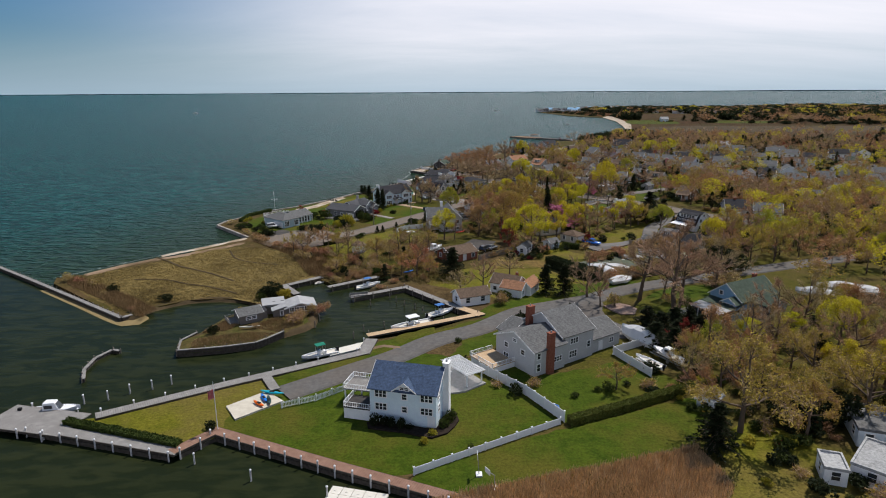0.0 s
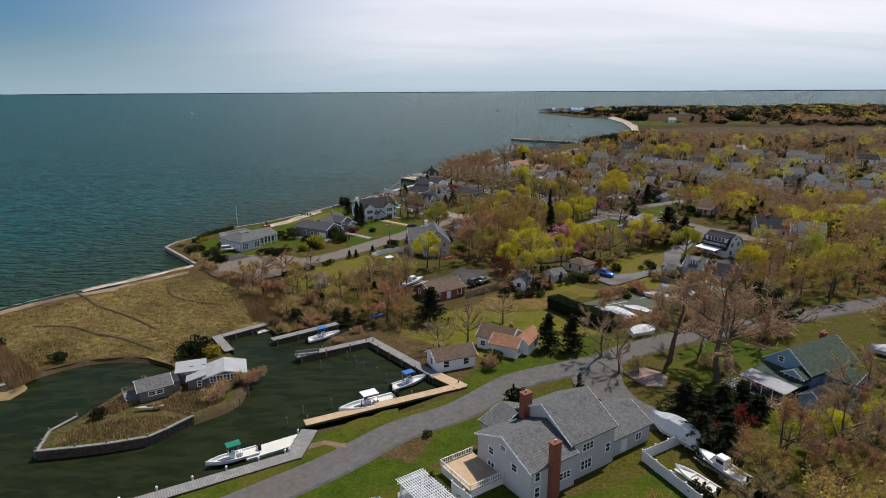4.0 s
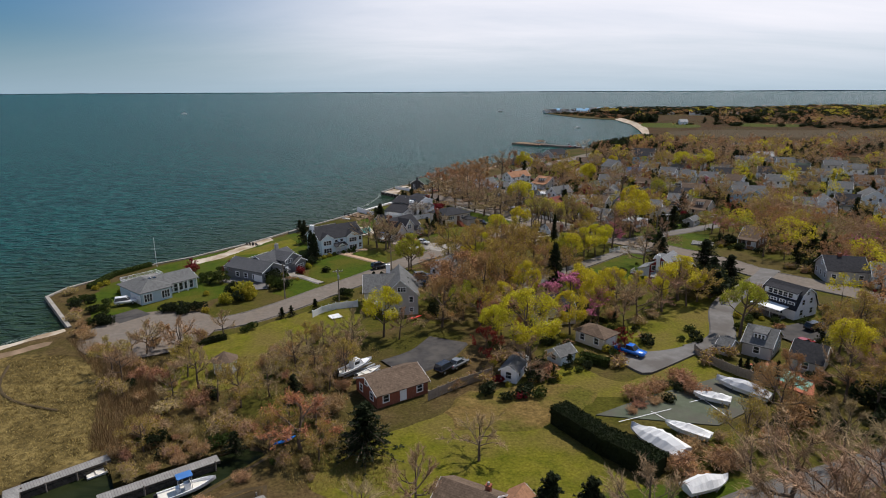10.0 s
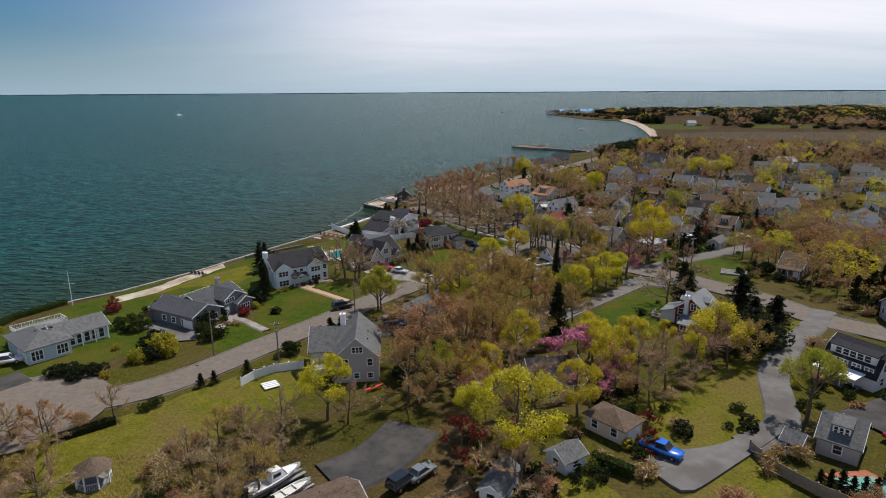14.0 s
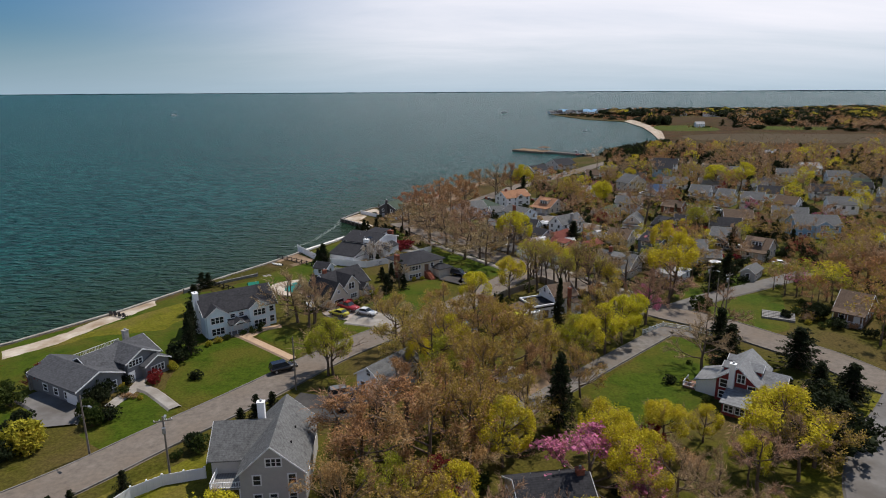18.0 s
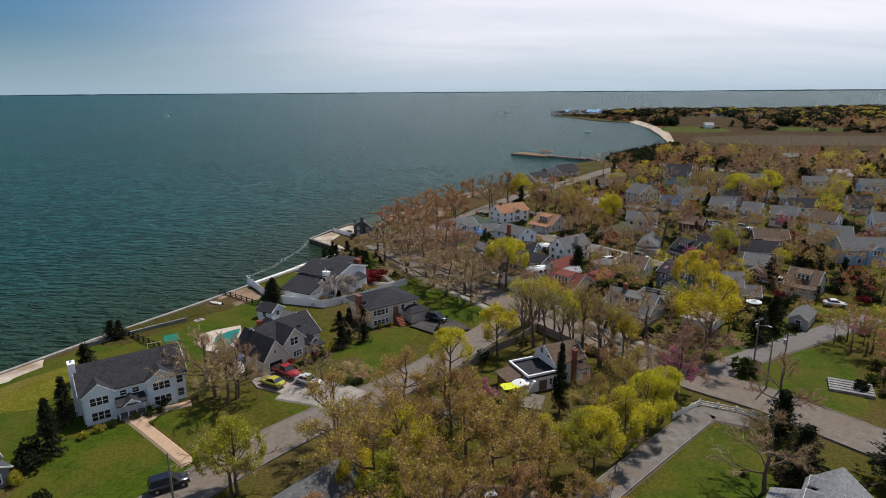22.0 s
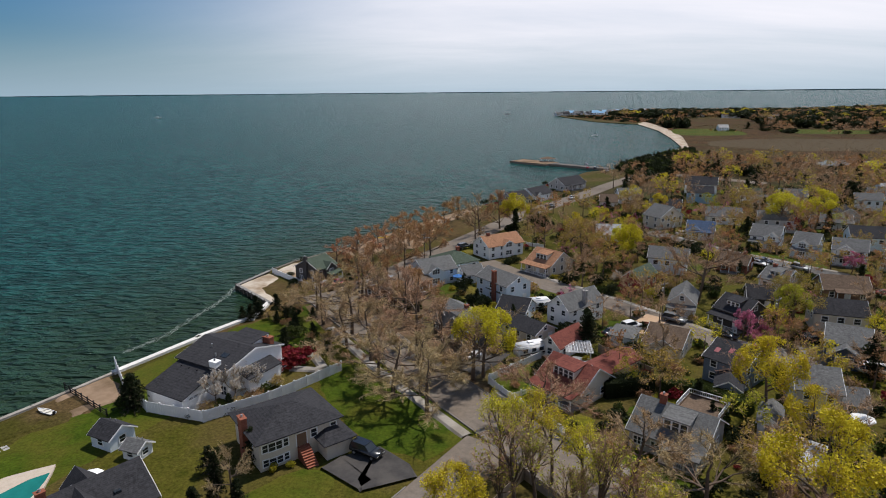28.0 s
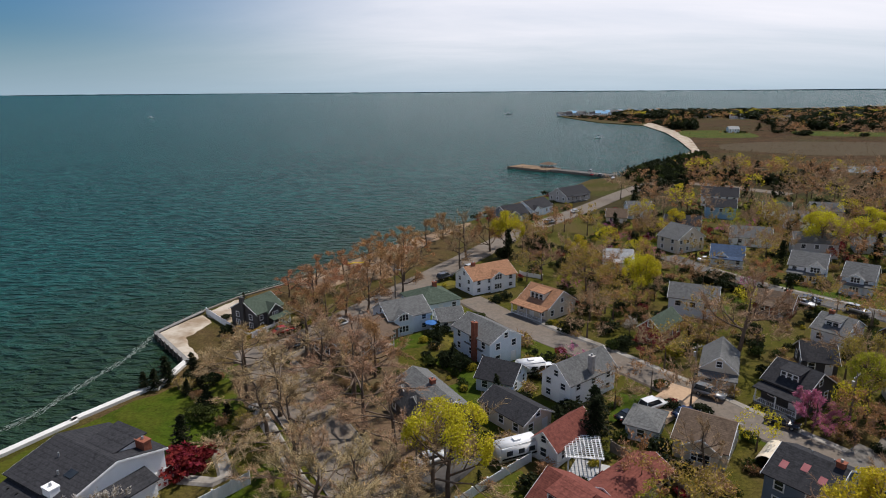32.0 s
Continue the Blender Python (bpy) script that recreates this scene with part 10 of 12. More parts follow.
def hedge(label, pts, width, h, leaf, seed=1, density=60):
    """A clipped hedge: dark core with leaves all over."""
    ob = new("hedge")
    tagged(ob, label, "hedge", "hedges")
    rnd = random.Random(seed)
    core = bmesh.new()
    V, F = [], []
    for (ax, ay), (bx, by) in zip(pts, pts[1:]):
        L = math.hypot(bx - ax, by - ay)
        ux, uy = (bx - ax) / L, (by - ay) / L
        q = [(ax - uy * width * 0.36 * s, ay + ux * width * 0.36 * s) for s in (-1, 1)] + [(bx - uy * width * 0.36 * s, by + ux * width * 0.36 * s) for s in (1, -1)]
        bm_prism(core, q, 0, h * 0.82)
        for _ in range(int(L * density)):
            t, s, z = rnd.uniform(-0.02, 1.02), rnd.uniform(-1, 1), rnd.random()
            if rnd.random() < 0.55:
                z = 1 - abs(rnd.gauss(0, 0.07))
            else:
                s = math.copysign(1 - abs(rnd.gauss(0, 0.1)), s)
            bulge = 0.86 + 0.18 * noise.noise((ax + ux * L * t * 1.0, ay + uy * L * t, z * 2))
            x = ax + ux * L * t - uy * s * width / 2 * bulge * (1 - 0.15 * z * z)
            y = ay + uy * L * t + ux * s * width / 2 * bulge * (1 - 0.15 * z * z)
            c = Vector((x, y, z * h * (0.93 + 0.1 * noise.noise((x * 0.6, y * 0.6, 0)))))
            a, b = rand_dir(rnd), rand_dir(rnd)
            k = len(V)
            sz = rnd.uniform(0.12, 0.24)
            V += [tuple(c + a * sz), tuple(c - a * sz * 0.5 + b * sz * 0.7), tuple(c - a * sz * 0.5 - b * sz * 0.7)]
            F.append((k, k + 1, k + 2))
    part("core", core, leaf, ob)
    shared("foliage", raw_mesh("foliage", V, F, [leaf]), ob)


hedge("big dark rounded evergreen hedge in the field", [(30.4, 165.4), (35.4, 157.8), (41.0, 151.6)], 4.4, 3.2, L_DARK, 1, 420)
hedge("low olive hedge along the point lawn", [(-56.3, 81.8), (-48.1, 79.2), (-36.9, 75.6)], 1.8, 1.1, L_GREEN, 2, 160)
hedge("budding hedge between the lawns", [(18.8, 80.8), (27.6, 84.7), (41.3, 91.5)], 1.8, 1.5, L_LIMED, 3, 260)
hedge("clipped dark hedge behind the garden", [(105.4, 419.0), (112.8, 403.9)], 2.0, 2.4, L_DARK, 4, 120)
hedge("evergreen hedge beside the tan garage", [(38.9, 186.5), (42.6, 183.6)], 1.6, 1.8, L_GREEN, 5, 200)
hedge("dark hedge by the seaside path", [(3.4, 380.8), (0.1, 373.4)], 1.6, 1.3, L_OLIVE, 6, 120)
hedge("low green hedge on the point garden", [(-77.1, 229.0), (-76.7, 239.6), (-71.3, 249.7)], 2.0, 1.2, L_GREEN, 7, 150)
hedge("row of clipped shrubs below the road", [(-37.9, 190.4), (-34.4, 193.5), (-30.9, 196.6)], 1.4, 1.2, L_DARK, 8, 130)
hedge("evergreen hedge along the bright lawn", [(72.4, 323.1), (78.7, 320.3), (83.5, 315.1)], 3.0, 2.4, L_GREEN, 9, 220)
hedge("dark evergreen hedge behind the red-roofed house", [(62.1, 321.1), (70.5, 323.1)], 4.0, 3.2, L_DARK, 10, 260)
hedge("green hedge beside the white bungalow", [(115.0, 367.6), (128.0, 378.3)], 3.0, 2.4, L_GREEN, 11, 160)

# garden shrubs, single
for row in (("darkshrub", -10.2, 81.0, 2.4, 0.66), ("darkshrub", -8.9, 80.7, 2.3, 0.66), ("darkshrub", -7.6, 80.3, 2.3, 0.66), ("darkshrub", -6.3, 80.0, 2.3, 0.66), ("darkshrub", -4.9, 79.7, 1.3, 0.9), ("shrub", 0.2, 79.9, 2.0, 0.8), ("shrub", 0.8, 81.2, 2.0, 0.8), ("shrub", 1.4, 82.5, 2.0, 0.8), ("goldshrub", -1.5, 78.0, 1.3), ("goldshrub", -2.6, 76.2, 1.3), ("shrub", 3.7, 74.3, 1.2), ("darkshrub", -34.4, 80.0, 1.8)):
    plant(*row)
for row in (("darkshrub", -49.3, 212.5, 2.6, 1.2), ("darkshrub", -45.3, 211.0, 3.0, 1.3), ("darkshrub", -42.8, 213.0, 3.0, 1.2), ("goldshrub", -38.3, 217.8, 3.4), ("goldshrub", -34.1, 221.1, 4.2), ("darkshrub", -36.0, 218.9, 3.4), ("darkshrub", -39.7, 228.8, 3.0), ("shrub", -50.2, 234.0, 3.2), ("shrub", -29.0, 227.8, 3.0), ("darkshrub", -31.8, 233.9, 3.4), ("redmaple", -44.8, 240.4, 4), ("redmaple", -57.9, 245.9, 3.5), ("shrub", -63.0, 210.5, 3.0), ("darkshrub", -59.4, 204.7, 2.8), ("goldshrub", -75.2, 230.6, 1.6), ("shrub", -71.6, 221.2, 1.6), ("darkshrub", -20.1, 243.2, 1.6), ("shrub", -10.1, 221.1, 3.0), ("cedar", -22.6, 208.2, 3.0), ("cedar", -20.8, 209.4, 3.0), ("cedar", -16.2, 212.6, 3.4), ("shrub", -27.0, 201.5, 2.0), ("shrub", -28.2, 199.9, 1.8), ("bare", -31.7, 197.9, 6), ("rusty", -42.8, 191.2, 6)):
    plant(*row)
for row in (("shrub", -30.9, 229.8, 3.8, 0.8), ("shrub", -28.3, 228.2, 3.8, 0.8), ("darkshrub", -32.6, 236.3, 4.4, 0.8), ("darkshrub", -27.2, 229.3, 3.0), ("darkshrub", -32.7, 234.4, 3.6, 0.8), ("goldshrub", -31.0, 239.2, 1.6), ("darkshrub", -30.8, 241.2, 2.2), ("goldshrub", -35.0, 222.4, 5.0, 1.3), ("darkshrub", -37.8, 222.4, 4.2, 1.2), ("shrub", -45.3, 233.4, 4.0, 1.2), ("darkshrub", -25.0, 250.2, 3.2, 1.2), ("goldshrub", -25.5, 246.7, 2.0), ("redshrub", -26.8, 242.9, 2.2, 1.2), ("rustbrush", -26.9, 236.3, 1.2), ("shrub", -29.5, 244.4, 1.8), ("shrub", -29.6, 237.4, 1.8), ("goldshrub", -31.5, 240.2, 1.4), ("redshrub", -26.1, 241.3, 2.0), ("darkshrub", -27.6, 252.6, 3.4), ("shrub", -25.4, 251.1, 2.4), ("goldshrub", -26.0, 247.3, 1.8), ("darkshrub", -19.8, 243.2, 2.0, 1.2), ("goldshrub", -23.1, 257.2, 1.5), ("goldshrub", -21.8, 258.9, 1.5), ("shrub", -20.6, 260.4, 1.5), ("shrub", -17.0, 264.8, 1.6), ("shrub", -15.5, 266.7, 1.8), ("cedar", -6.2, 226.6, 4.5), ("cedar", -4.9, 230.0, 5), ("cedar", -3.2, 232.2, 4), ("darkshrub", -10.7, 221.9, 3.0), ("shrub", -12.8, 219.7, 1.6), ("spruce", -27.6, 260.8, 8), ("cedar", -38.7, 293.0, 5, 1.2), ("goldshrub", -25.7, 235.8, 1.0), ("cedar", 4.5, 225.7, 3), ("cedar", 7.9, 227.0, 2.6)):
    plant(*row)
for row in (("goldshrub", 0.9, 279.6, 1.6), ("shrub", 2.7, 280.8, 1.8), ("goldshrub", 5.0, 286.7, 1.8), ("shrub", 4.2, 283.1, 1.8), ("redshrub", 0.5, 281.3, 1.8), ("shrub", -15.3, 264.3, 1.4), ("shrub", -16.4, 263.1, 1.4), ("shrub", -18.2, 262.5, 1.4), ("cedar", -37.2, 293.4, 5), ("redshrub", 10.3, 333.4, 3.5, 1.4), ("goldshrub", 14.5, 299.7, 1.4), ("goldshrub", 16.5, 300.6, 1.2), ("cedar", -7.0, 358.5, 5), ("cedar", -3.0, 360.4, 5), ("shrub", 5.3, 344.0, 3.0, 1.5), ("shrub", 10.1, 338.5, 2.8, 1.3), ("cedar", -6.9, 354.4, 4.5), ("cedar", -5.5, 356.5, 5), ("cedar", -8.8, 354.4, 4), ("shrub", 12.6, 363.4, 2.0), ("darkshrub", 41.8, 364.0, 3.4), ("darkshrub", 44.4, 361.7, 3.6), ("shrub", 77.8, 356.1, 2.2), ("darkshrub", 66.3, 380.3, 4.0), ("goldshrub", 83.6, 368.3, 3.2), ("shrub", 73.6, 371.9, 3.0), ("orange", 26.1, 432.1, 7, 1.3), ("orange", 32.3, 436.6, 7, 1.3), ("rustbrush", 6.4, 374.9, 2.2), ("rustbrush", -2.0, 379.2, 2.0), ("brush", -2.7, 374.8, 2.2)):
    plant(*row)
for k in range(6):
    ax, ay, bx, by = 65.2, 181.9, 70.4, 179.3
    plant("cedar", ax + (bx - ax) * k / 5, ay + (by - ay) * k / 5, 3.2 + 0.3 * (k % 3), 0.8)
for k in range(9):
    ax, ay, bx, by = 43.3, 289.9, 60.2, 278.7
    plant("slender", ax + (bx - ax) * k / 8, ay + (by - ay) * k / 8 + (k % 3) * 1.5, 9 + (k * 7) % 4)
for k in range(8):
    ax, ay, bx, by = 11.4, 171.8, 20.9, 178.8
    plant("brush", ax + (bx - ax) * k / 8 + 1, ay + (by - ay) * k / 8 + 2, 1.6 + (k % 3) * 0.4)

# ---- boats ----
GELCOAT = mat("white_gelcoat", (0.76, 0.77, 0.78), (0.82, 0.82, 0.82), 0.6, 0.3, spec=0.5)
BOATDECK = mat("cream_boat_deck", (0.58, 0.56, 0.50), (0.68, 0.65, 0.58), 1.0, 0.7)
BLUECLOTH = mat("blue_canvas", (0.05, 0.14, 0.36), (0.07, 0.19, 0.45), 1.0, 0.85)
GREENCLOTH = mat("green_canvas", (0.02, 0.16, 0.11), (0.03, 0.22, 0.15), 1.0, 0.85)


def hull_mesh(bm, L, B, D, n=12):
    """A planing hull with flared bow, open on top, and an inner deck well."""
    rows = []
    for i in range(n + 1):
        t = i / n
        b = B / 2 * (1 - max(0, (t - 0.45) / 0.55) ** 2.2)
        sheer = D * (0.80 + 0.35 * t * t)
        keel = D * 0.05 + D * 0.6 * max(0, (t - 0.6) / 0.4) ** 2
        x = L * (t - 0.5)
        rows.append([(x, -b, sheer), (x, -b * 0.82, sheer * 0.45 + keel * 0.5), (x, 0, keel), (x, b * 0.82, sheer * 0.45 + keel * 0.5), (x, b, sheer), (x, b * 0.86, sheer), (x, b * 0.84, sheer * 0.62), (x, -b * 0.84, sheer * 0.62), (x, -b * 0.86, sheer)])
    V = [[bm.verts.new(p) for p in r] for r in rows]
    k = len(rows[0])
    for i in range(n):
        for j in range(k):
            bm.faces.new((V[i][j], V[i][(j + 1) % k], V[i + 1][(j + 1) % k], V[i + 1][j]))
    bm.faces.new(V[0][:5])
    bm.faces.new((V[0][0], V[0][4], V[0][5], V[0][8]))
    bm.faces.new((V[0][5], V[0][6], V[0][7], V[0][8]))


def boat(label, x, y, heading, L=7.0, kind="console", z=-0.95, cloth=None, trailer=False):
    ob = new("boat")
    tagged(ob, label, "boat", "boats")
    B, D = L * 0.30, L * 0.16
    ob.matrix_basis = Matrix.Translation((x, y, z)) @ Matrix.Rotation(radians(heading), 4, "Z")
    bm = bmesh.new()
    hull_mesh(bm, L, B, D)
    part("hull", bm, GELCOAT, ob)
    dz = D * 0.60
    bm = bmesh.new()
    bm_prism(bm, [(-L * 0.48, -B * 0.40), (L * 0.15, -B * 0.40), (L * 0.34, -B * 0.22), (L * 0.34, B * 0.22), (L * 0.15, B * 0.40), (-L * 0.48, B * 0.40)], dz, dz + 0.06)
    part("floor", bm, BOATDECK, ob)
    if kind in ("console", "top"):
        bm = bmesh.new()
        bm_box(bm, -0.05 * L, -0.35, dz, 0.06 * L, 0.35, dz + 0.95)
        bm_box(bm, -0.19 * L, -0.45, dz, -0.12 * L, 0.45, dz + 0.65)
        part("console", bm, GELCOAT, ob)
        bm = bmesh.new()
        bm_slab(bm, [(0.06 * L, -0.35, dz + 0.9), (0.06 * L, 0.35, dz + 0.9), (0.01 * L, 0.3, dz + 1.4), (0.01 * L, -0.3, dz + 1.4)], 0.03)
        part("windscreen", bm, GLASS, ob)
        bm = bmesh.new()
        tz = dz + 2.0
        bm_box(bm, -0.17 * L, -B * 0.34, tz, 0.10 * L, B * 0.34, tz + 0.09)
        part("top", bm, cloth or GELCOAT, ob)
        for sx in (-0.14, 0.07):
            for sy in (-1, 1):
                bm = bmesh.new()
                bm_tube(bm, (sx * L, sy * B * 0.28, dz), (sx * L, sy * B * 0.31, tz), 0.035, 0.035, 6)
                part("top_post", bm, METAL, ob)
    if kind == "cabin":
        bm = bmesh.new()
        v0 = [(-0.12 * L, -B * 0.34), (0.20 * L, -B * 0.30), (0.20 * L, B * 0.30), (-0.12 * L, B * 0.34)]
        v1 = [(-0.10 * L, -B * 0.28), (0.09 * L, -B * 0.24), (0.09 * L, B * 0.24), (-0.10 * L, B * 0.28)]
        lo = [bm.verts.new((*p, dz)) for p in v0]
        hi = [bm.verts.new((*p, dz + D * 1.2)) for p in v1]
        for i in range(4):
            bm.faces.new((lo[i], lo[(i + 1) % 4], hi[(i + 1) % 4], hi[i]))
        bm.faces.new(hi)
        part("cabin", bm, GELCOAT, ob)
        bm = bmesh.new()
        bm_slab(bm, [(0.185 * L, -B * 0.22, dz + D * 0.45), (0.185 * L, B * 0.22, dz + D * 0.45), (0.112 * L, B * 0.2, dz + D * 1.1), (0.112 * L, -B * 0.2, dz + D * 1.1)], 0.05)
        part("windscreen", bm, GLASS, ob)
        for sy in (-1, 1):
            bm = bmesh.new()
            bm_box(bm, -0.08 * L, sy * B * 0.315 - 0.02, dz + D * 0.55, 0.06 * L, sy * B * 0.315 + 0.02, dz + D * 0.95)
            part("side_window", bm, GLASS, ob)
        bm = bmesh.new()
        bm_prism(bm, [(0.18 * L, -B * 0.34), (0.36 * L, -B * 0.2), (0.44 * L, 0), (0.36 * L, B * 0.2), (0.18 * L, B * 0.34)], D * 0.7, D * 1.02)
        part("foredeck", bm, GELCOAT, ob)
    if kind == "skiff":
        for sx in (-0.25, 0.05):
            box_part("thwart", ob, BOATDECK, sx * L, -B * 0.4, dz + 0.15, sx * L + 0.28, B * 0.4, dz + 0.25)
    bm = bmesh.new()
    bm_box(bm, -0.56 * L, -0.2, D * 0.55, -0.50 * L, 0.2, D * 1.25)
    bm_box(bm, -0.545 * L, -0.08, 0, -0.51 * L, 0.08, D * 0.55)
    part("outboard_motor", bm, BLACK, ob)
    if trailer:
        bm = bmesh.new()
        for s in (-1, 1):
            bm_box(bm, -0.4 * L, s * B * 0.3 - 0.05, -0.2, 0.55 * L, s * B * 0.12 + 0.05, -0.05)
            bm_tube(bm, (-0.1 * L, s * B * 0.42, -z * 0 - 0.15), (-0.1 * L, s * B * 0.42 + s * 0.2, -0.15), 0.33, 0.33, 10)
        part("trailer", bm, METAL, ob)
    return ob


def covered_boat(label, x, y, heading, L=8.0, W=2.8, H=2.6):
    """A boat laid up ashore under white shrink-wrap."""
    ob = new("covered_boat")
    tagged(ob, label, "boat", "covered boats")
    ob.matrix_basis = Matrix.Translation((x, y, 0)) @ Matrix.Rotation(radians(heading), 4, "Z")
    bm = bmesh.new()
    rows = []
    rnd = random.Random(int(abs(x * 7)))
    for i in range(15):
        t = i / 14
        b = W / 2 * (1 - max(0, (t - 0.5) / 0.5) ** 2 * 0.9) * (0.9 + 0.1 * min(1, t * 5))
        r = H * (0.75 + 0.25 * math.sin(math.pi * min(1, t * 1.2)))
        x0 = L * (t - 0.5)
        j = rnd.uniform(-0.16, 0.16)
        rows.append([bm.verts.new(p) for p in ((x0, -b * 0.8, 0.75), (x0, -b, 1.2), (x0, -b * 0.55, r * 0.82 + j), (x0, 0, r), (x0, b * 0.55, r * 0.82 - j), (x0, b, 1.2), (x0, b * 0.8, 0.75))])
    for a, c in zip(rows, rows[1:]):
        for j in range(6):
            bm.faces.new((a[j], a[j + 1], c[j + 1], c[j]))
    bm.faces.new(rows[0])
    bm.faces.new(rows[-1][::-1])
    part("cover", bm, CANVAS, ob)
    bm = bmesh.new()
    hull = [(-L * 0.46, -W * 0.3), (L * 0.2, -W * 0.3), (L * 0.45, 0), (L * 0.2, W * 0.3), (-L * 0.46, W * 0.3)]
    bm_prism(bm, hull, 0.35, 0.8)
    part("hull", bm, GELCOAT, ob)
    for sx in (-0.3, 0.15):
        for sy in (-1, 1):
            box_part("stand", ob, METAL, sx * L - 0.08, sy * W * 0.28 - 0.08, 0, sx * L + 0.08, sy * W * 0.28 + 0.08, 0.6)


boat("white motor cruiser moored at the plank platform", -61.3, 86.2, 8, 8.5, "cabin")
boat("white centre-console boat with green canvas top", -23.4, 107.0, 212, 7.0, "top", cloth=GREENCLOTH)
boat("large white centre-console boat beside the tan dock", -6.6, 120.9, 210, 9.6, "console")
boat("white runabout with blue canvas top in the basin", -0.4, 129.1, 35, 7.0, "top", cloth=BLUECLOTH)
boat("white boat with dark blue canopy at the dock", -19.0, 149.4, 35, 7.0, "top", cloth=BLUECLOTH)
boat("small grey-white skiff tied at the marsh dock", -31.8, 153.4, 40, 4.2, "skiff")
boat("white cabin boat on a trailer beside the brick garage", -2.5, 181.4, 48, 7.5, "cabin", z=0.55, trailer=True)
boat("small white skiff on a trailer beside the garage", 0.1, 179.8, 48, 5.2, "skiff", z=0.5, trailer=True)
boat("white cabin cruiser on a trailer in the yard", 41.2, 102.4, 118, 7.2, "cabin", z=0.6, trailer=True)
boat("white runabout on a trailer behind the fence", 36.9, 100.1, 122, 6.0, "skiff", z=0.5, trailer=True)
boat("blue-covered runabout on the driveway", -8.0, 278.8, 115, 5.6, "top", z=0.4, cloth=BLUECLOTH, trailer=True)
boat("upturned white dinghy on the seaside lawn", -25.7, 314.0, 160, 3.6, "skiff", z=0.05)
boat("white motorboat crossing the bay", -598.0, 1521.2, 175, 12, "cabin", z=-1.4)
boat("white motorboat in the cove", 187.0, 918.8, 20, 8, "cabin", z=-1.2)
boat("white motorboat near the far point", 139.6, 1587.9, 200, 14, "cabin", z=-1.4)
covered_boat("white shrink-wrapped boat in the driveway", 38.4, 111.2, 120, 8.5, 3.2, 3.6)
covered_boat("long white shrink-wrapped boat beside the hedge", 43.0, 158.6, 128, 8.6, 3.8, 2.6)
covered_boat("white shrink-wrapped boat under bare trees", 48.3, 161.5, 140, 6.5, 2.2, 1.8)
covered_boat("white shrink-wrapped boat beside the lane", 45.8, 148.8, 20, 6.5, 2.6, 2.4)
covered_boat("white shrink-wrapped sailing boat in the yard", 62.1, 174.0, 130, 9, 2.4, 2.4)
covered_boat("white shrink-wrapped boat in the yard", 55.8, 171.1, 150, 5.5, 2.2, 1.8)
covered_boat("white covered boat among the yard trees", 96.9, 141.9, 160, 9, 3.0, 2.6)
covered_boat("white covered boat in the wooded boat yard", 88.9, 137.8, 150, 8, 3.0, 2.6)
covered_boat("white covered boat in the wooded boat yard", 100.4, 138.9, 170, 8, 3.0, 2.6)

fd = new("floating_dock")
fd.matrix_basis = Matrix.Translation((-10.6, 65.9, -0.95)) @ Matrix.Rotation(radians(-14), 4, "Z")
tagged(fd, "cream modular floating dock beside the bulkhead", "floating dock")
ME_CUBE = unit_mesh("float_module", lambda bm: (bm_box(bm, -0.72, -0.72, 0, 0.72, 0.72, 0.45), bm_box(bm, -0.2, -0.2, 0.45, 0.2, 0.2, 0.49)), BOATDECK)
for i in range(5):
    for j in range(4):
        shared("float_module", ME_CUBE, fd, Matrix.Translation((i * 1.5 - 3, j * 1.5 - 4.5, 0)))
dinghy_float = tagged(box_part("swim_platform", None, BOATDECK, -4.5, -1.3, 0, 4.5, 1.3, 0.5), "cream floating platform beside the moored boat", "floating dock")
dinghy_float.matrix_basis = Matrix.Translation((-18.2, 110.2, -0.9)) @ Matrix.Rotation(radians(32), 4, "Z")

# ---- cars ----
PAINT = {}


def paint(name, c):
    if name not in PAINT:
        m = mat("paint_" + name, tuple(v * 0.95 for v in c), tuple(min(0.9, v * 1.05) for v in c), 2.0, 0.25, spec=0.6)
        m.node_tree.nodes["Principled BSDF"].inputs["Coat Weight"].default_value = 0.6
        PAINT[name] = m
    return PAINT[name]


COLOURS = {"white": (0.72, 0.72, 0.72), "black": (0.012, 0.012, 0.014), "blue": (0.01, 0.13, 0.55), "red": (0.30, 0.018, 0.018), "grey": (0.16, 0.17, 0.18), "navy": (0.015, 0.025, 0.07), "silver": (0.42, 0.43, 0.44), "yellow": (0.42, 0.38, 0.04)}
CAR_MESH = {}


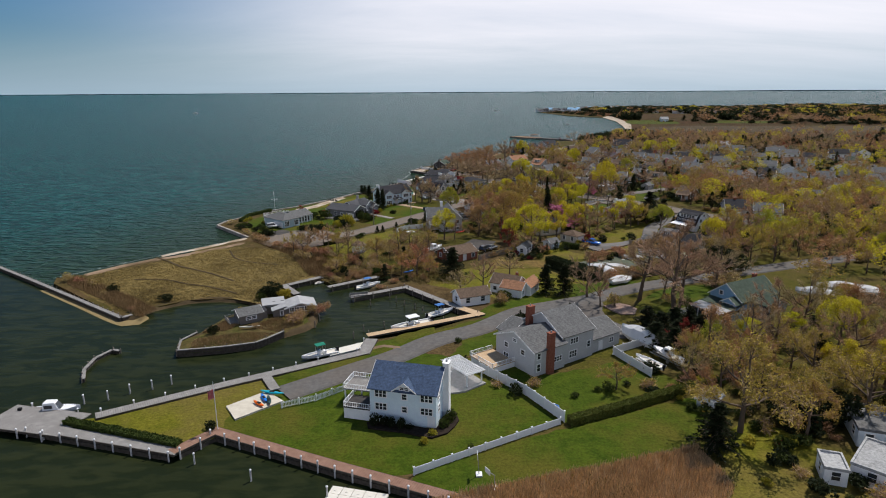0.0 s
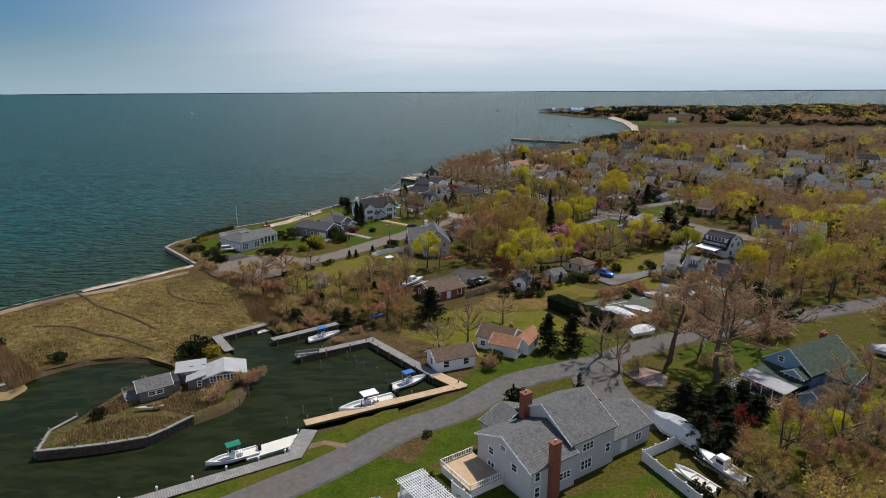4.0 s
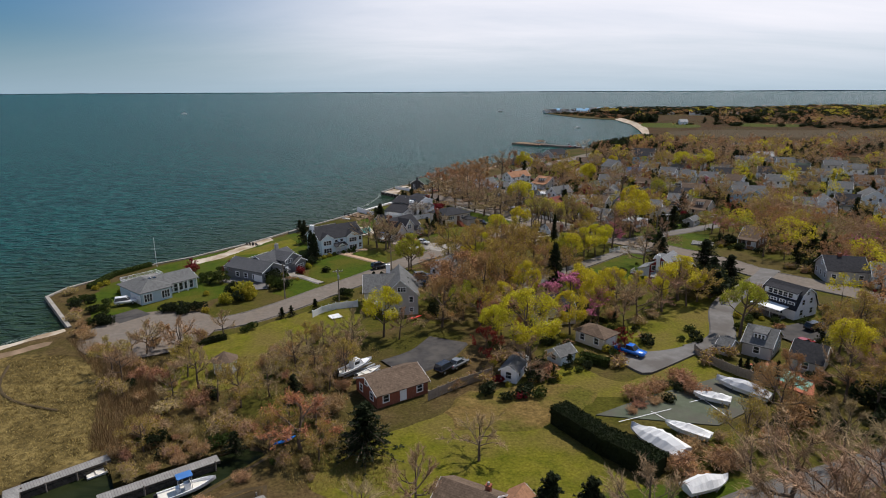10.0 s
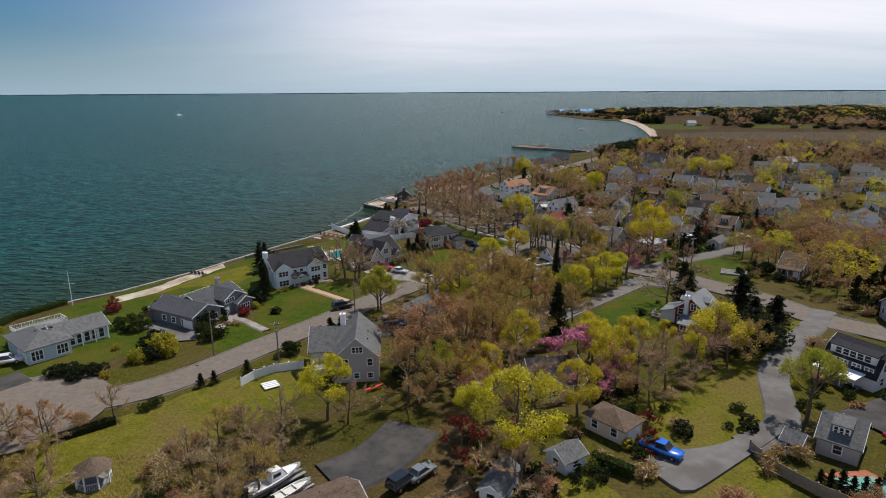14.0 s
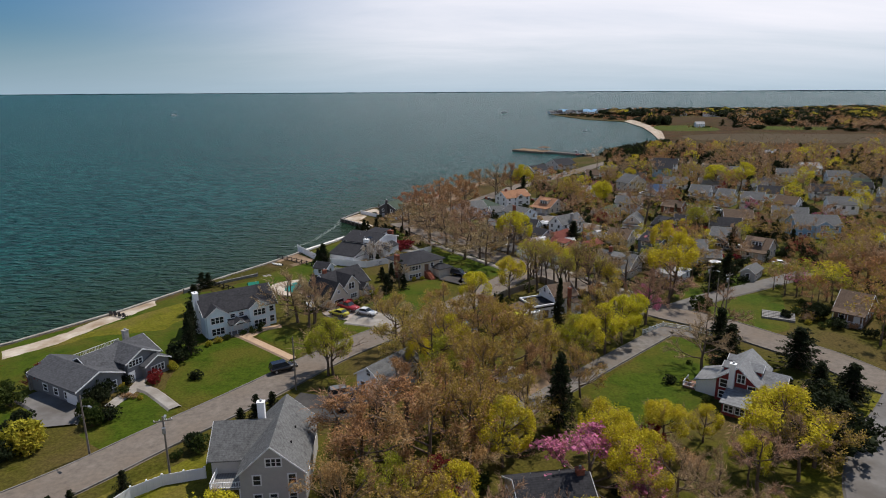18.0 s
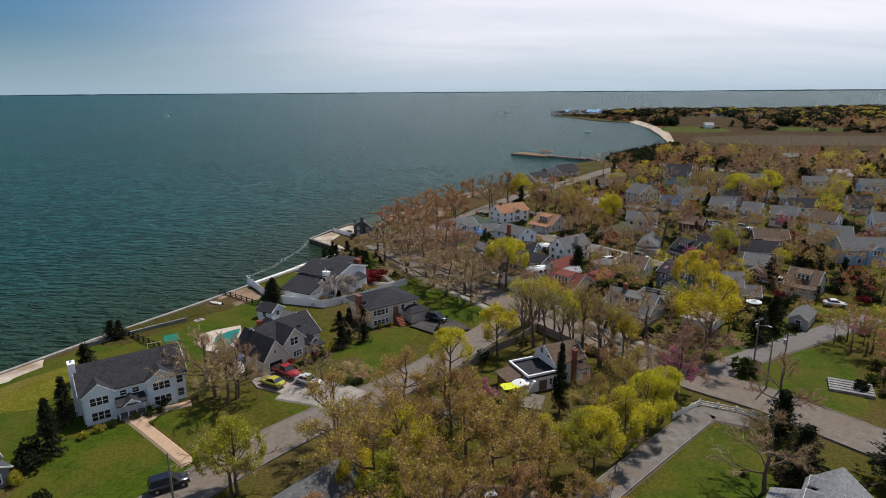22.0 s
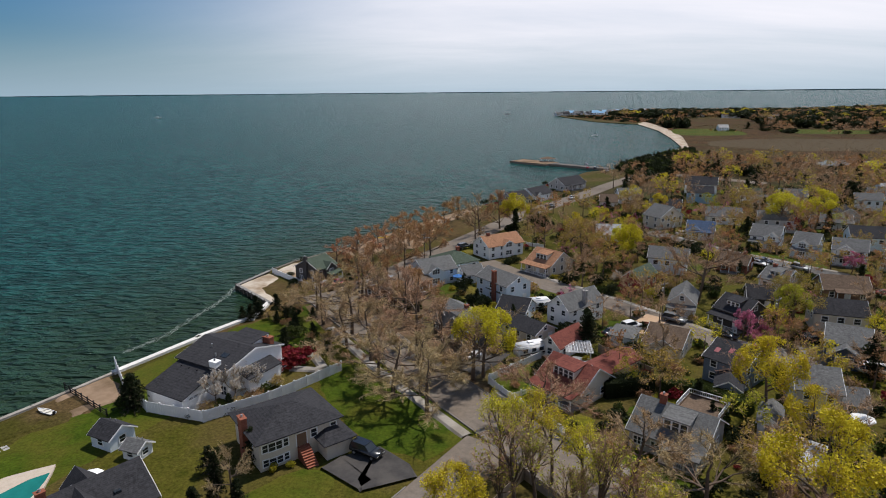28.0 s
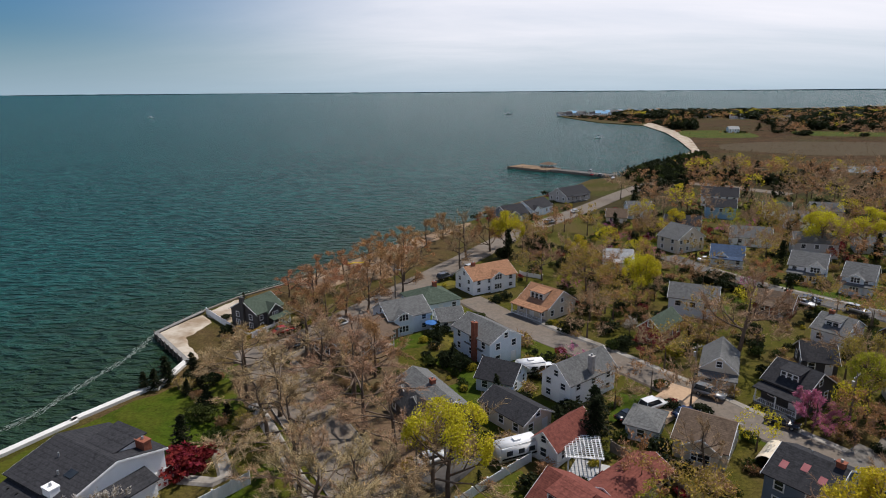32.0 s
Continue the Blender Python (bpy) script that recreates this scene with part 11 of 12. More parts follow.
def car_meshes(kind, colour):
    if (kind, colour) in CAR_MESH:
        return CAR_MESH[kind, colour]
    L, W, H = {"sedan": (4.7, 1.85, 1.42), "suv": (4.8, 1.95, 1.75), "pickup": (5.7, 2.0, 1.85)}[kind]
    if kind == "sedan":
        body = [(-L / 2, 0.35), (-L / 2, 0.85), (-L * 0.42, 1.0), (L * 0.18, 0.95), (L * 0.46, 0.78), (L / 2, 0.6), (L / 2, 0.35)]
        cab = [(-L * 0.36, 0.96), (-L * 0.22, H), (L * 0.04, H), (L * 0.2, 0.93)]
    elif kind == "suv":
        body = [(-L / 2, 0.4), (-L / 2, 1.05), (L * 0.2, 1.05), (L * 0.46, 0.95), (L / 2, 0.7), (L / 2, 0.4)]
        cab = [(-L * 0.49, 1.03), (-L * 0.42, H), (L * 0.06, H), (L * 0.22, 1.03)]
    else:
        body = [(-L / 2, 0.5), (-L / 2, 1.15), (L * 0.2, 1.15), (L * 0.46, 1.05), (L / 2, 0.8), (L / 2, 0.5)]
        cab = [(-L * 0.12, 1.12), (-L * 0.10, H), (L * 0.10, H), (L * 0.22, 1.12)]

    def loft(bm, prof, w0, w1):
        zs = [z for _, z in prof]
        lo, hi = min(zs), max(zs)
        A = [bm.verts.new((x, -(w0 + (w1 - w0) * (z - lo) / (hi - lo)) / 2, z)) for x, z in prof]
        B = [bm.verts.new((x, (w0 + (w1 - w0) * (z - lo) / (hi - lo)) / 2, z)) for x, z in prof]
        n = len(prof)
        bm.faces.new(A)
        bm.faces.new(B[::-1])
        for i in range(n):
            bm.faces.new((A[i], B[i], B[(i + 1) % n], A[(i + 1) % n]))
    bm = bmesh.new()
    loft(bm, body, W, W * 0.94)
    bmesh.ops.bevel(bm, geom=list(bm.edges), offset=0.07, segments=2, affect="EDGES")
    me_body = mesh_of("body", bm, paint(colour, COLOURS[colour]), True)
    bm = bmesh.new()
    loft(bm, cab, W * 0.9, W * 0.74)
    me_glass = mesh_of("cabin_glass", bm, GLASS)
    bm = bmesh.new()
    x0, x1 = cab[1][0], cab[2][0]
    bm_box(bm, x0 - 0.05, -W * 0.37, H - 0.02, x1 + 0.05, W * 0.37, H + 0.05)
    me_roof = mesh_of("roof", bm, paint(colour, COLOURS[colour]))
    pillars = []
    for s in (-1, 1):
        bm = bmesh.new()
        bm_tube(bm, (cab[0][0] + 0.03, s * W * 0.445, cab[0][1]), (cab[1][0], s * W * 0.37, H), 0.05, 0.05, 4)
        pillars.append(mesh_of("pillar", bm, paint(colour, COLOURS[colour])))
        bm = bmesh.new()
        bm_tube(bm, (cab[3][0] - 0.03, s * W * 0.445, cab[3][1]), (cab[2][0], s * W * 0.37, H), 0.05, 0.05, 4)
        pillars.append(mesh_of("pillar", bm, paint(colour, COLOURS[colour])))
    bed = None
    if kind == "pickup":
        bm = bmesh.new()
        bm_box(bm, -L * 0.47, -W * 0.40, 1.14, -L * 0.14, W * 0.40, 1.17)
        bed = mesh_of("bed", bm, BLACK)
    tyre = unit_mesh("tyre", lambda b: bm_tube(b, (0, -0.11, 0), (0, 0.11, 0), 0.35, 0.35, 14), BLACK)
    rim = unit_mesh("rim", lambda b: bm_tube(b, (0, -0.125, 0), (0, 0.125, 0), 0.2, 0.2, 10), METAL)
    lamp = unit_mesh("headlight", lambda b: bm_box(b, -0.03, -0.18, -0.07, 0.03, 0.18, 0.07), mat("lamp_glass", (0.6, 0.6, 0.6), (0.7, 0.7, 0.7), 2, 0.15))
    tail = unit_mesh("tail_light", lambda b: bm_box(b, -0.03, -0.14, -0.1, 0.03, 0.14, 0.1), paint("red", COLOURS["red"]))
    CAR_MESH[kind, colour] = (me_body, me_glass, me_roof, pillars, bed, tyre, rim, lamp, tail, L, W)
    return CAR_MESH[kind, colour]


def car(label, x, y, heading, kind="sedan", colour="white"):
    me_body, me_glass, me_roof, pillars, bed, tyre, rim, lamp, tail, L, W = car_meshes(kind, colour)
    ob = new("pickup_truck" if kind == "pickup" else "car")
    tagged(ob, label, "pickup truck" if kind == "pickup" else "car", "parked cars")
    ob.matrix_basis = Matrix.Translation((x, y, 0.36)) @ Matrix.Rotation(radians(heading), 4, "Z")
    shared("body", me_body, ob)
    shared("cabin_glass", me_glass, ob)
    shared("roof", me_roof, ob)
    for p in pillars:
        shared("pillar", p, ob)
    if bed:
        shared("bed", bed, ob)
    for sx in (-0.31, 0.31):
        for sy in (-1, 1):
            w = shared("wheel", tyre, ob, Matrix.Translation((sx * L, sy * (W / 2 - 0.1), 0.35)))
            shared("rim", rim, w)
    for sy in (-1, 1):
        shared("headlight", lamp, ob, Matrix.Translation((L / 2 - 0.04, sy * W * 0.34, 0.68)))
        shared("tail_light", tail, ob, Matrix.Translation((-L / 2 + 0.03, sy * W * 0.38, 0.82)))


car("bright blue pickup truck parked before the tan garage", 47.9, 188.6, -40, "pickup", "blue")
car("red car parked in the dark court", 82.4, 192.6, 25, "sedan", "red")
car("black four-wheel drive car parked in the court", 89.2, 200.6, 25, "suv", "black")
car("dark car parked beside the brick garage", 13.5, 181.7, 50, "suv", "black")
car("grey car parked beside the brick garage", 15.6, 183.5, 50, "sedan", "grey")
car("white car parked at the pale blue ranch house", -61.4, 216.7, 25, "suv", "white")
car("black four-wheel drive car parked on the road", -5.3, 246.0, 32, "suv", "black")
car("dark car parked in the shaded drive", 7.0, 236.6, 20, "suv", "grey")
car("black car parked in the shaded drive", 9.2, 232.7, 200, "sedan", "black")
car("yellow and black sports car on the concrete drive", -0.4, 273.4, 150, "sedan", "yellow")
car("red pickup truck backed into the garage", 0.9, 277.2, -35, "pickup", "red")
car("white car parked on the concrete drive", 5.5, 274.0, -25, "sedan", "white")
car("dark car parked by the back garden", 27.8, 264.3, -50, "suv", "grey")
car("black four-wheel drive car on the dark drive", 26.3, 303.3, -30, "suv", "black")
car("white car parked by the street fence", 40.6, 334.3, 35, "sedan", "white")
car("red car parked before the dark beach house", 7.9, 378.8, 45, "sedan", "red")
car("black car parked along the beach street", 11.9, 370.9, 35, "sedan", "black")
car("silver car parked along the beach street", 19.1, 382.6, 45, "suv", "silver")
car("white car parked in the lane garden", 60.1, 362.0, 15, "sedan", "white")
car("white estate car parked on the brick drive", 74.4, 349.3, 30, "suv", "white")
car("blue car parked on the brick drive", 78.6, 347.0, 30, "sedan", "navy")
car("dark car parked in the narrow street", 69.8, 345.9, 30, "sedan", "black")
car("black car parked along the narrow street", 91.8, 344.7, -40, "sedan", "black")
car("dark car parked before the cream house", 84.6, 353.3, -40, "suv", "grey")
car("black car parked on the upper street", 125.4, 399.7, -20, "sedan", "navy")
car("dark car parked by the beach street", 68.8, 473.8, 40, "sedan", "navy")
car("grey car parked by the beach street", 76.9, 485.1, 40, "suv", "grey")
car("white car parked by the beach street", 90.1, 506.6, 40, "sedan", "white")
car("dark car parked near the brick chimney", 40.1, 416.3, 45, "suv", "black")
car("silver van parked near the brick chimney", 47.2, 424.7, 45, "suv", "silver")
car("white car parked in the gravel yard", 110.3, 329.7, 20, "suv", "white")
car("white car parked on the side street", 116.4, 313.0, -15, "sedan", "white")
car("dark car parked by the navy house", 107.0, 341.6, 20, "suv", "black")
car("white car parked beside the navy house", 112.8, 329.9, 60, "suv", "white")
car("white car parked far along the lane", 114.5, 433.9, 15, "sedan", "white")
car("red car parked beside the green lot", 140.2, 370.2, -25, "sedan", "red")
car("white van parked at the street kerb", 154.3, 386.8, -55, "suv", "white")
car("black car parked under the cherry tree", 107.5, 343.1, -50, "sedan", "black")
car("white car parked outside the pale bungalow", 122.8, 396.9, -55, "sedan", "white")
car("silver car parked along the side street", 131.7, 392.2, -55, "suv", "silver")
car("dark car parked far along the street", 124.0, 397.7, -15, "suv", "black")
for k, (x, y) in enumerate(((119.4, 617.6), (122.9, 612.8), (128.1, 603.5), (121.5, 632.7))):
    car("car parked on the pier causeway", x, y, 70, ("sedan", "suv")[k % 2], ("red", "black", "white", "silver")[k])


def camper(label, x, y, heading, L=6.0):
    ob = new("camper_trailer")
    tagged(ob, label, "caravan")
    ob.matrix_basis = Matrix.Translation((x, y, 0)) @ Matrix.Rotation(radians(heading), 4, "Z")
    bm = bmesh.new()
    bm_box(bm, -L / 2, -1.2, 0.55, L / 2, 1.2, 2.9)
    bmesh.ops.bevel(bm, geom=list(bm.edges), offset=0.22, segments=3, affect="EDGES")
    part("body", bm, GELCOAT, ob, smooth=True)
    for sx in (-1.6, 0.2, 1.8):
        for sy in (-1, 1):
            box_part("window", ob, GLASS, sx - 0.45, sy * 1.2 - 0.02, 1.5, sx + 0.45, sy * 1.2 + 0.02, 2.2)
    box_part("roof_unit", ob, WHITE, -0.5, -0.4, 2.9, 0.5, 0.4, 3.15)
    box_part("stripe", ob, BLACK, -L / 2 + 0.3, -1.215, 1.0, L / 2 - 0.3, -1.20, 1.25)
    for sy in (-1, 1):
        bm = bmesh.new()
        bm_tube(bm, (0, sy * 1.05 - 0.1, 0.35), (0, sy * 1.05 + 0.1, 0.35), 0.35, 0.35, 12)
        part("wheel", bm, BLACK, ob)
    box_part("hitch", ob, METAL, L / 2, -0.08, 0.45, L / 2 + 1.1, 0.08, 0.58)


camper("white camper trailer parked behind the fence", 52.0, 335.9, 25)
camper("low white camper trailer beside the garage", 56.6, 360.9, 15, 5.0)


# ---- poles, furniture and garden things ----
def utility_pole(x, y, h=10.5, arm=True, lamp=False, heading=0):
    ob = new("utility_pole")
    tagged(ob, "grey-brown wooden utility pole beside the road", "utility pole", "utility poles")
    ob.matrix_basis = Matrix.Translation((x, y, 0)) @ Matrix.Rotation(radians(heading), 4, "Z")
    bm = bmesh.new()
    bm_tube(bm, (0, 0, -0.2), (0, 0, h), 0.16, 0.10, 8)
    part("pole", bm, PILE, ob)
    if arm:
        box_part("crossarm", ob, PILE, -1.1, -0.06, h - 0.7, 1.1, 0.06, h - 0.55)
        for sx in (-1.0, -0.4, 0.4, 1.0):
            bm = bmesh.new()
            bm_tube(bm, (sx, 0, h - 0.55), (sx, 0, h - 0.35), 0.05, 0.04, 6)
            part("insulator", bm, WHITE, ob)
        bm = bmesh.new()
        bm_tube(bm, (0, 0.32, h - 2.2), (0, 0.32, h - 1.4), 0.22, 0.22, 10)
        part("transformer", bm, METAL, ob)
    if lamp:
        bm = bmesh.new()
        bm_tube(bm, (0, 0, h - 1.6), (0, -1.8, h - 1.1), 0.04, 0.04, 6)
        part("lamp_arm", bm, METAL, ob)
        box_part("lamp_head", ob, METAL, -0.14, -2.4, h - 1.2, 0.14, -1.7, h - 1.05)


utility_pole(-11.0, 214.2, 9.5, True, True, 200)
utility_pole(-1.4, 239.3, 9.5, False, False, 30)
utility_pole(-25.1, 220.4, 9.0, False, True, 60)
utility_pole(81.6, 273.1, 9.0, False)
utility_pole(83.5, 272.4, 10.5, True, False, 30)
utility_pole(82.9, 280.5, 10.0, True, True, 30)
utility_pole(39.2, 328.0, 10.0, True, True, 30)
utility_pole(101.1, 344.3, 9.0, True, False, 40)
utility_pole(42.5, 333.8, 10.0, True, False, 30)
utility_pole(82.2, 354.2, 9.0, True, False, 30)
utility_pole(28.6, 400.8, 9.0, True, True, 40)


def pergola(label, ax, ay, bx, by, depth, h=2.6, n=9):
    hs = House(label, ax, ay, bx, by, WHITE, WHITE, "pergola", "pergola")
    w = hs.w
    for x in (0.1, w - 0.1):
        for y in (0.1, depth - 0.1):
            box_part("post", hs.ob, WHITE, x - 0.1, y - 0.1, 0, x + 0.1, y + 0.1, h)
    for y in (0.1, depth - 0.1):
        box_part("beam", hs.ob, WHITE, -0.4, y - 0.06, h, w + 0.4, y + 0.06, h + 0.22)
    for i in range(n):
        x = -0.2 + (w + 0.4) * i / (n - 1)
        box_part("rafter", hs.ob, WHITE, x - 0.04, -0.5, h + 0.22, x + 0.04, depth + 0.5, h + 0.4)
    for i in range(n + 3):
        y = -0.4 + (depth + 0.8) * i / (n + 2)
        box_part("slat", hs.ob, WHITE, -0.4, y - 0.03, h + 0.4, w + 0.4, y + 0.03, h + 0.46)


patch("mulch_bed", [(-11.4, 81.6), (-11.0, 80.0), (-6.0, 78.8), (-1.6, 77.2), (0.6, 78.4), (2.4, 82.0), (2.0, 84.2), (0.4, 84.0), (-1.0, 79.7), (-5.0, 80.6)], mat("dark_mulch", (0.016, 0.012, 0.010), (0.038, 0.029, 0.023), 2.0, 0.95, bump=0.6), "dark mulch bed round the white house", "flower bed", z=0.30)
patch("paved_yard", [(-0.2, 98.6), (0.4, 90.2), (3.6, 90.9), (7.3, 93.9), (4.8, 97.6), (2.0, 100.4)], mat("pale_grey_pavers", (0.24, 0.235, 0.23), (0.34, 0.335, 0.325), 2.0, 0.9, bump=0.2), "pale grey paved yard under the pergola", "patio", z=0.31, curved=False)
pergola("white louvred pergola beside the white house", 4.0, 92.3, 6.7, 94.2, 6.6, 2.7, 13)
pergola("white slatted pergola over a paved yard", 58.4, 332.7, 62.6, 332.3, 4.6, 2.7, 10)


def gazebo(label, x, y, r=2.0):
    ob = new("gazebo")
    tagged(ob, label, "gazebo")
    ob.matrix_basis = Matrix.Translation((x, y, 0))
    pts = [(r * math.cos(math.pi / 4 * k), r * math.sin(math.pi / 4 * k)) for k in range(8)]
    bm = bmesh.new()
    bm_prism(bm, pts, 0, 0.3)
    part("floor", bm, DECK_GREY, ob)
    for px, py in pts:
        box_part("post", ob, WHITE, px - 0.07, py - 0.07, 0.3, px + 0.07, py + 0.07, 2.5)
    bm = bmesh.new()
    top = bm.verts.new((0, 0, 3.9))
    ring = [bm.verts.new((px * 1.2, py * 1.2, 2.45)) for px, py in pts]
    for k in range(8):
        bm.faces.new((ring[k], ring[(k + 1) % 8], top))
    bm.faces.new(ring[::-1])
    part("roof", bm, R_BROWN, ob)
    for k in range(7):
        (ax, ay), (bx, by) = pts[k], pts[k + 1]
        bm = bmesh.new()
        bm_tube(bm, (ax, ay, 1.15), (bx, by, 1.15), 0.04, 0.04, 5)
        for j in range(1, 6):
            bm_tube(bm, (ax + (bx - ax) * j / 6, ay + (by - ay) * j / 6, 0.3), (ax + (bx - ax) * j / 6, ay + (by - ay) * j / 6, 1.15), 0.02, 0.02, 4)
        part("railing", bm, WHITE, ob)


gazebo("small white octagonal gazebo with brown roof", -25.7, 182.0)
gazebo("timber shelter at the end of the pier", 99.5, 658.4, 5.0)


def parasol(label, x, y, cloth, r=1.5):
    ob = new("parasol")
    tagged(ob, label, "parasol", "parasols")
    ob.matrix_basis = Matrix.Translation((x, y, 0))
    bm = bmesh.new()
    bm_tube(bm, (0, 0, 0), (0, 0, 2.5), 0.03, 0.03, 6)
    part("pole", bm, METAL, ob)
    bm = bmesh.new()
    top = bm.verts.new((0, 0, 2.7))
    ring = [bm.verts.new((r * math.cos(math.pi / 4 * k), r * math.sin(math.pi / 4 * k), 2.2)) for k in range(8)]
    low = [bm.verts.new((r * math.cos(math.pi / 4 * k), r * math.sin(math.pi / 4 * k), 2.08)) for k in range(8)]
    for k in range(8):
        bm.faces.new((ring[k], ring[(k + 1) % 8], top))
        bm.faces.new((low[k], low[(k + 1) % 8], ring[(k + 1) % 8], ring[k]))
    part("canopy", bm, cloth, ob)
    bm = bmesh.new()
    bm_tube(bm, (0, 0, 0.68), (0, 0, 0.74), 0.6, 0.6, 14)
    part("table", bm, WHITE, ob)


parasol("white parasol over a pool-side table", -7.1, 295.4, CANVAS)
parasol("white parasol over a terrace table", 96.9, 310.5, CANVAS, 1.7)
parasol("blue parasol over a deck table", 38.4, 380.4, BLUECLOTH)
parasol("pale parasol beside the flat-roofed house", 41.0, 271.1, CANVAS)
lime = tagged(box_part("shade_sail", None, mat("lime_cloth", (0.55, 0.60, 0.03), (0.62, 0.68, 0.05), 1.0, 0.7), -1.5, -1.1, 2.1, 1.5, 1.1, 2.16), "lime yellow shade cloth over the patio", "shade cloth")
lime.matrix_basis = Matrix.Translation((39.2, 269.9, 0)) @ Matrix.Rotation(0.3, 4, "Z")
for sx in (-1.4, 1.4):
    for sy in (-1.0, 1.0):
        box_part("pole", lime, METAL, sx - 0.04, sy - 0.04, 0, sx + 0.04, sy + 0.04, 2.1)

# pool, patios and walks
patch("patio", [(-20.5, 291.0), (-21.7, 295.7), (-17.3, 299.2), (-15.2, 300.4), (-12.0, 289.4), (-13.3, 287.1), (-17.5, 287.4)], mat("tan_paving", (0.42, 0.35, 0.28), (0.52, 0.45, 0.37), 2.0, 0.85, bump=0.3), "tan stone paving round the pool", "patio", z=0.30)
patch("pool_cover", [(-17.1, 290.4), (-18.0, 294.0), (-16.5, 296.9), (-14.7, 298.5), (-13.8, 294.0), (-13.6, 290.4), (-14.7, 289.0)], mat("teal_pool_cover", (0.01, 0.13, 0.12), (0.015, 0.18, 0.16), 0.6, 0.6, bump=0.2), "dark teal pool cover stretched over the pool", "pool", z=0.36)
patch("sand_pad", [(-34.1, 86.6), (-29.1, 91.5), (-25.5, 88.2), (-31.4, 82.6)], mat("cream_pad", (0.46, 0.42, 0.34), (0.58, 0.54, 0.45), 0.8, 0.9, bump=0.2), "cream sand pad for kayaks beside the lawn", "pad", z=0.30, curved=False)
patch("court", [(67.1, 184.4), (73.1, 185.1), (76.3, 178.4), (72.6, 172.0), (70.0, 175.4)], mat("red_pavers", (0.30, 0.10, 0.06), (0.40, 0.16, 0.10), 2.0, 0.9), "red paved pool court", "court", z=0.30, curved=False)
patch("pool_cover", [(67.2, 183.3), (73.0, 183.7), (75.1, 176.6), (72.4, 174.0)], mat("green_pool_cover", (0.13, 0.30, 0.25), (0.17, 0.36, 0.30), 0.8, 0.7), "sea-green pool cover in the red court", "pool", z=0.33, curved=False)
patch("court", [(57.9, 331.3), (62.4, 330.2), (64.6, 333.9), (60.1, 335.7)], mat("grey_pavers", (0.34, 0.34, 0.34), (0.45, 0.45, 0.45), 2.0, 0.9), "grey paved yard under the pergola", "court", z=0.31, curved=False)
patch("patio", [(40.1, 266.8), (43.6, 265.6), (44.9, 270.0), (40.9, 271.9)], GRAVEL, "pale flagstone patio behind the flat-roofed house", "patio", z=0.31, curved=False)
ribbon("path", [(-29.6, 233.2), (-29.2, 236.6), (-28.7, 240.3), (-29.1, 242.6)], 1.4, RZ(), CONCRETE, "curving concrete garden path", "path")
ribbon("path", [(-28.5, 240.3), (-25.5, 238.6), (-18.9, 232.8)], 1.6, RZ(), CONCRETE, "straight concrete front path", "path")
ribbon("path", [(-19.1, 262.9), (-12.2, 257.2), (-4.9, 251.0)], 1.5, RZ(), mat("tan_brick_path", (0.38, 0.26, 0.17), (0.48, 0.34, 0.23), 2.0, 0.9), "tan brick front path", "path")
ribbon("path", [(-17.4, 261.4), (-15.1, 265.6), (-11.8, 267.6)], 1.3, RZ(), MATS["tan_brick_path"], "tan brick side path", "path")
ribbon("pavement", [(11.6, 349.6), (16.7, 341.9), (23.3, 331.2), (30.8, 320.8), (40.0, 308.4)], 1.4, RZ(), CONCRETE, "concrete pavement beside the street", "pavement")
ribbon("pavement", [(44.8, 322.0), (51.4, 314.0), (57.6, 304.6), (64.4, 294.6), (70.6, 286.8)], 1.3, RZ(), CONCRETE, "concrete pavement across the street", "pavement")
ribbon("pavement", [(56.3, 391.6), (65.8, 380.3), (73.0, 371.9), (82.0, 360.2), (88.4, 350.6), (93.9, 342.9), (100.1, 334.4)], 1.2, RZ(), CONCRETE, "narrow concrete pavement along the street", "pavement")
ribbon("pavement", [(112.1, 430.9), (120.6, 415.2), (130.4, 402.1), (140.6, 390.4)], 1.2, RZ(), CONCRETE, "concrete pavement along the upper street", "pavement")
for k in range(9):
    for j in (-0.55, 0.55):
        st = tagged(box_part("stepping_stone", None, STONE, -0.42, -0.4, 0.0, 0.42, 0.4, 0.06), "square grey stepping stone in the grass", "stone", "stepping stones")
        st.matrix_basis = Matrix.Translation((-25.9 + 0.86 * k, 304.3 - 0.6 * k, 0.02)) @ Matrix.Rotation(-0.61, 4, "Z") @ Matrix.Translation((0, j, 0))
ribbon("path", [(8.5, 330.2), (13.1, 329.7), (14.1, 330.9), (10.8, 336.6)], 1.3, RZ(), CONCRETE, "pale garden path by the modern house", "path")
ribbon("driveway", [(23.5, 298.0), (27.3, 301.8), (30.1, 297.0)], 7.0, RZ(), ASPHALT_DARK, "dark asphalt driveway of the split-level house", "driveway")
ribbon("driveway", [(-59.3, 210.5), (-54.3, 207.0)], 7.0, RZ(), ASPHALT_DARK, "asphalt drive of the pale blue ranch", "driveway")
ribbon("driveway", [(80.1, 196.7), (91.4, 201.6), (96.6, 199.6)], 7.0, RZ(), ASPHALT_DARK, "dark asphalt parking court", "driveway")
ribbon("driveway", [(39.2, 329.7), (42.7, 334.0), (45.7, 338.7)], 6.0, RZ(), ASPHALT_DARK, "asphalt drive beside the yellow maple", "driveway")
ribbon("driveway", [(70.0, 344.4), (76.9, 350.4), (82.0, 356.1)], 5.0, RZ(), MATS["tan_brick_path"], "brick drive between gardens", "driveway")
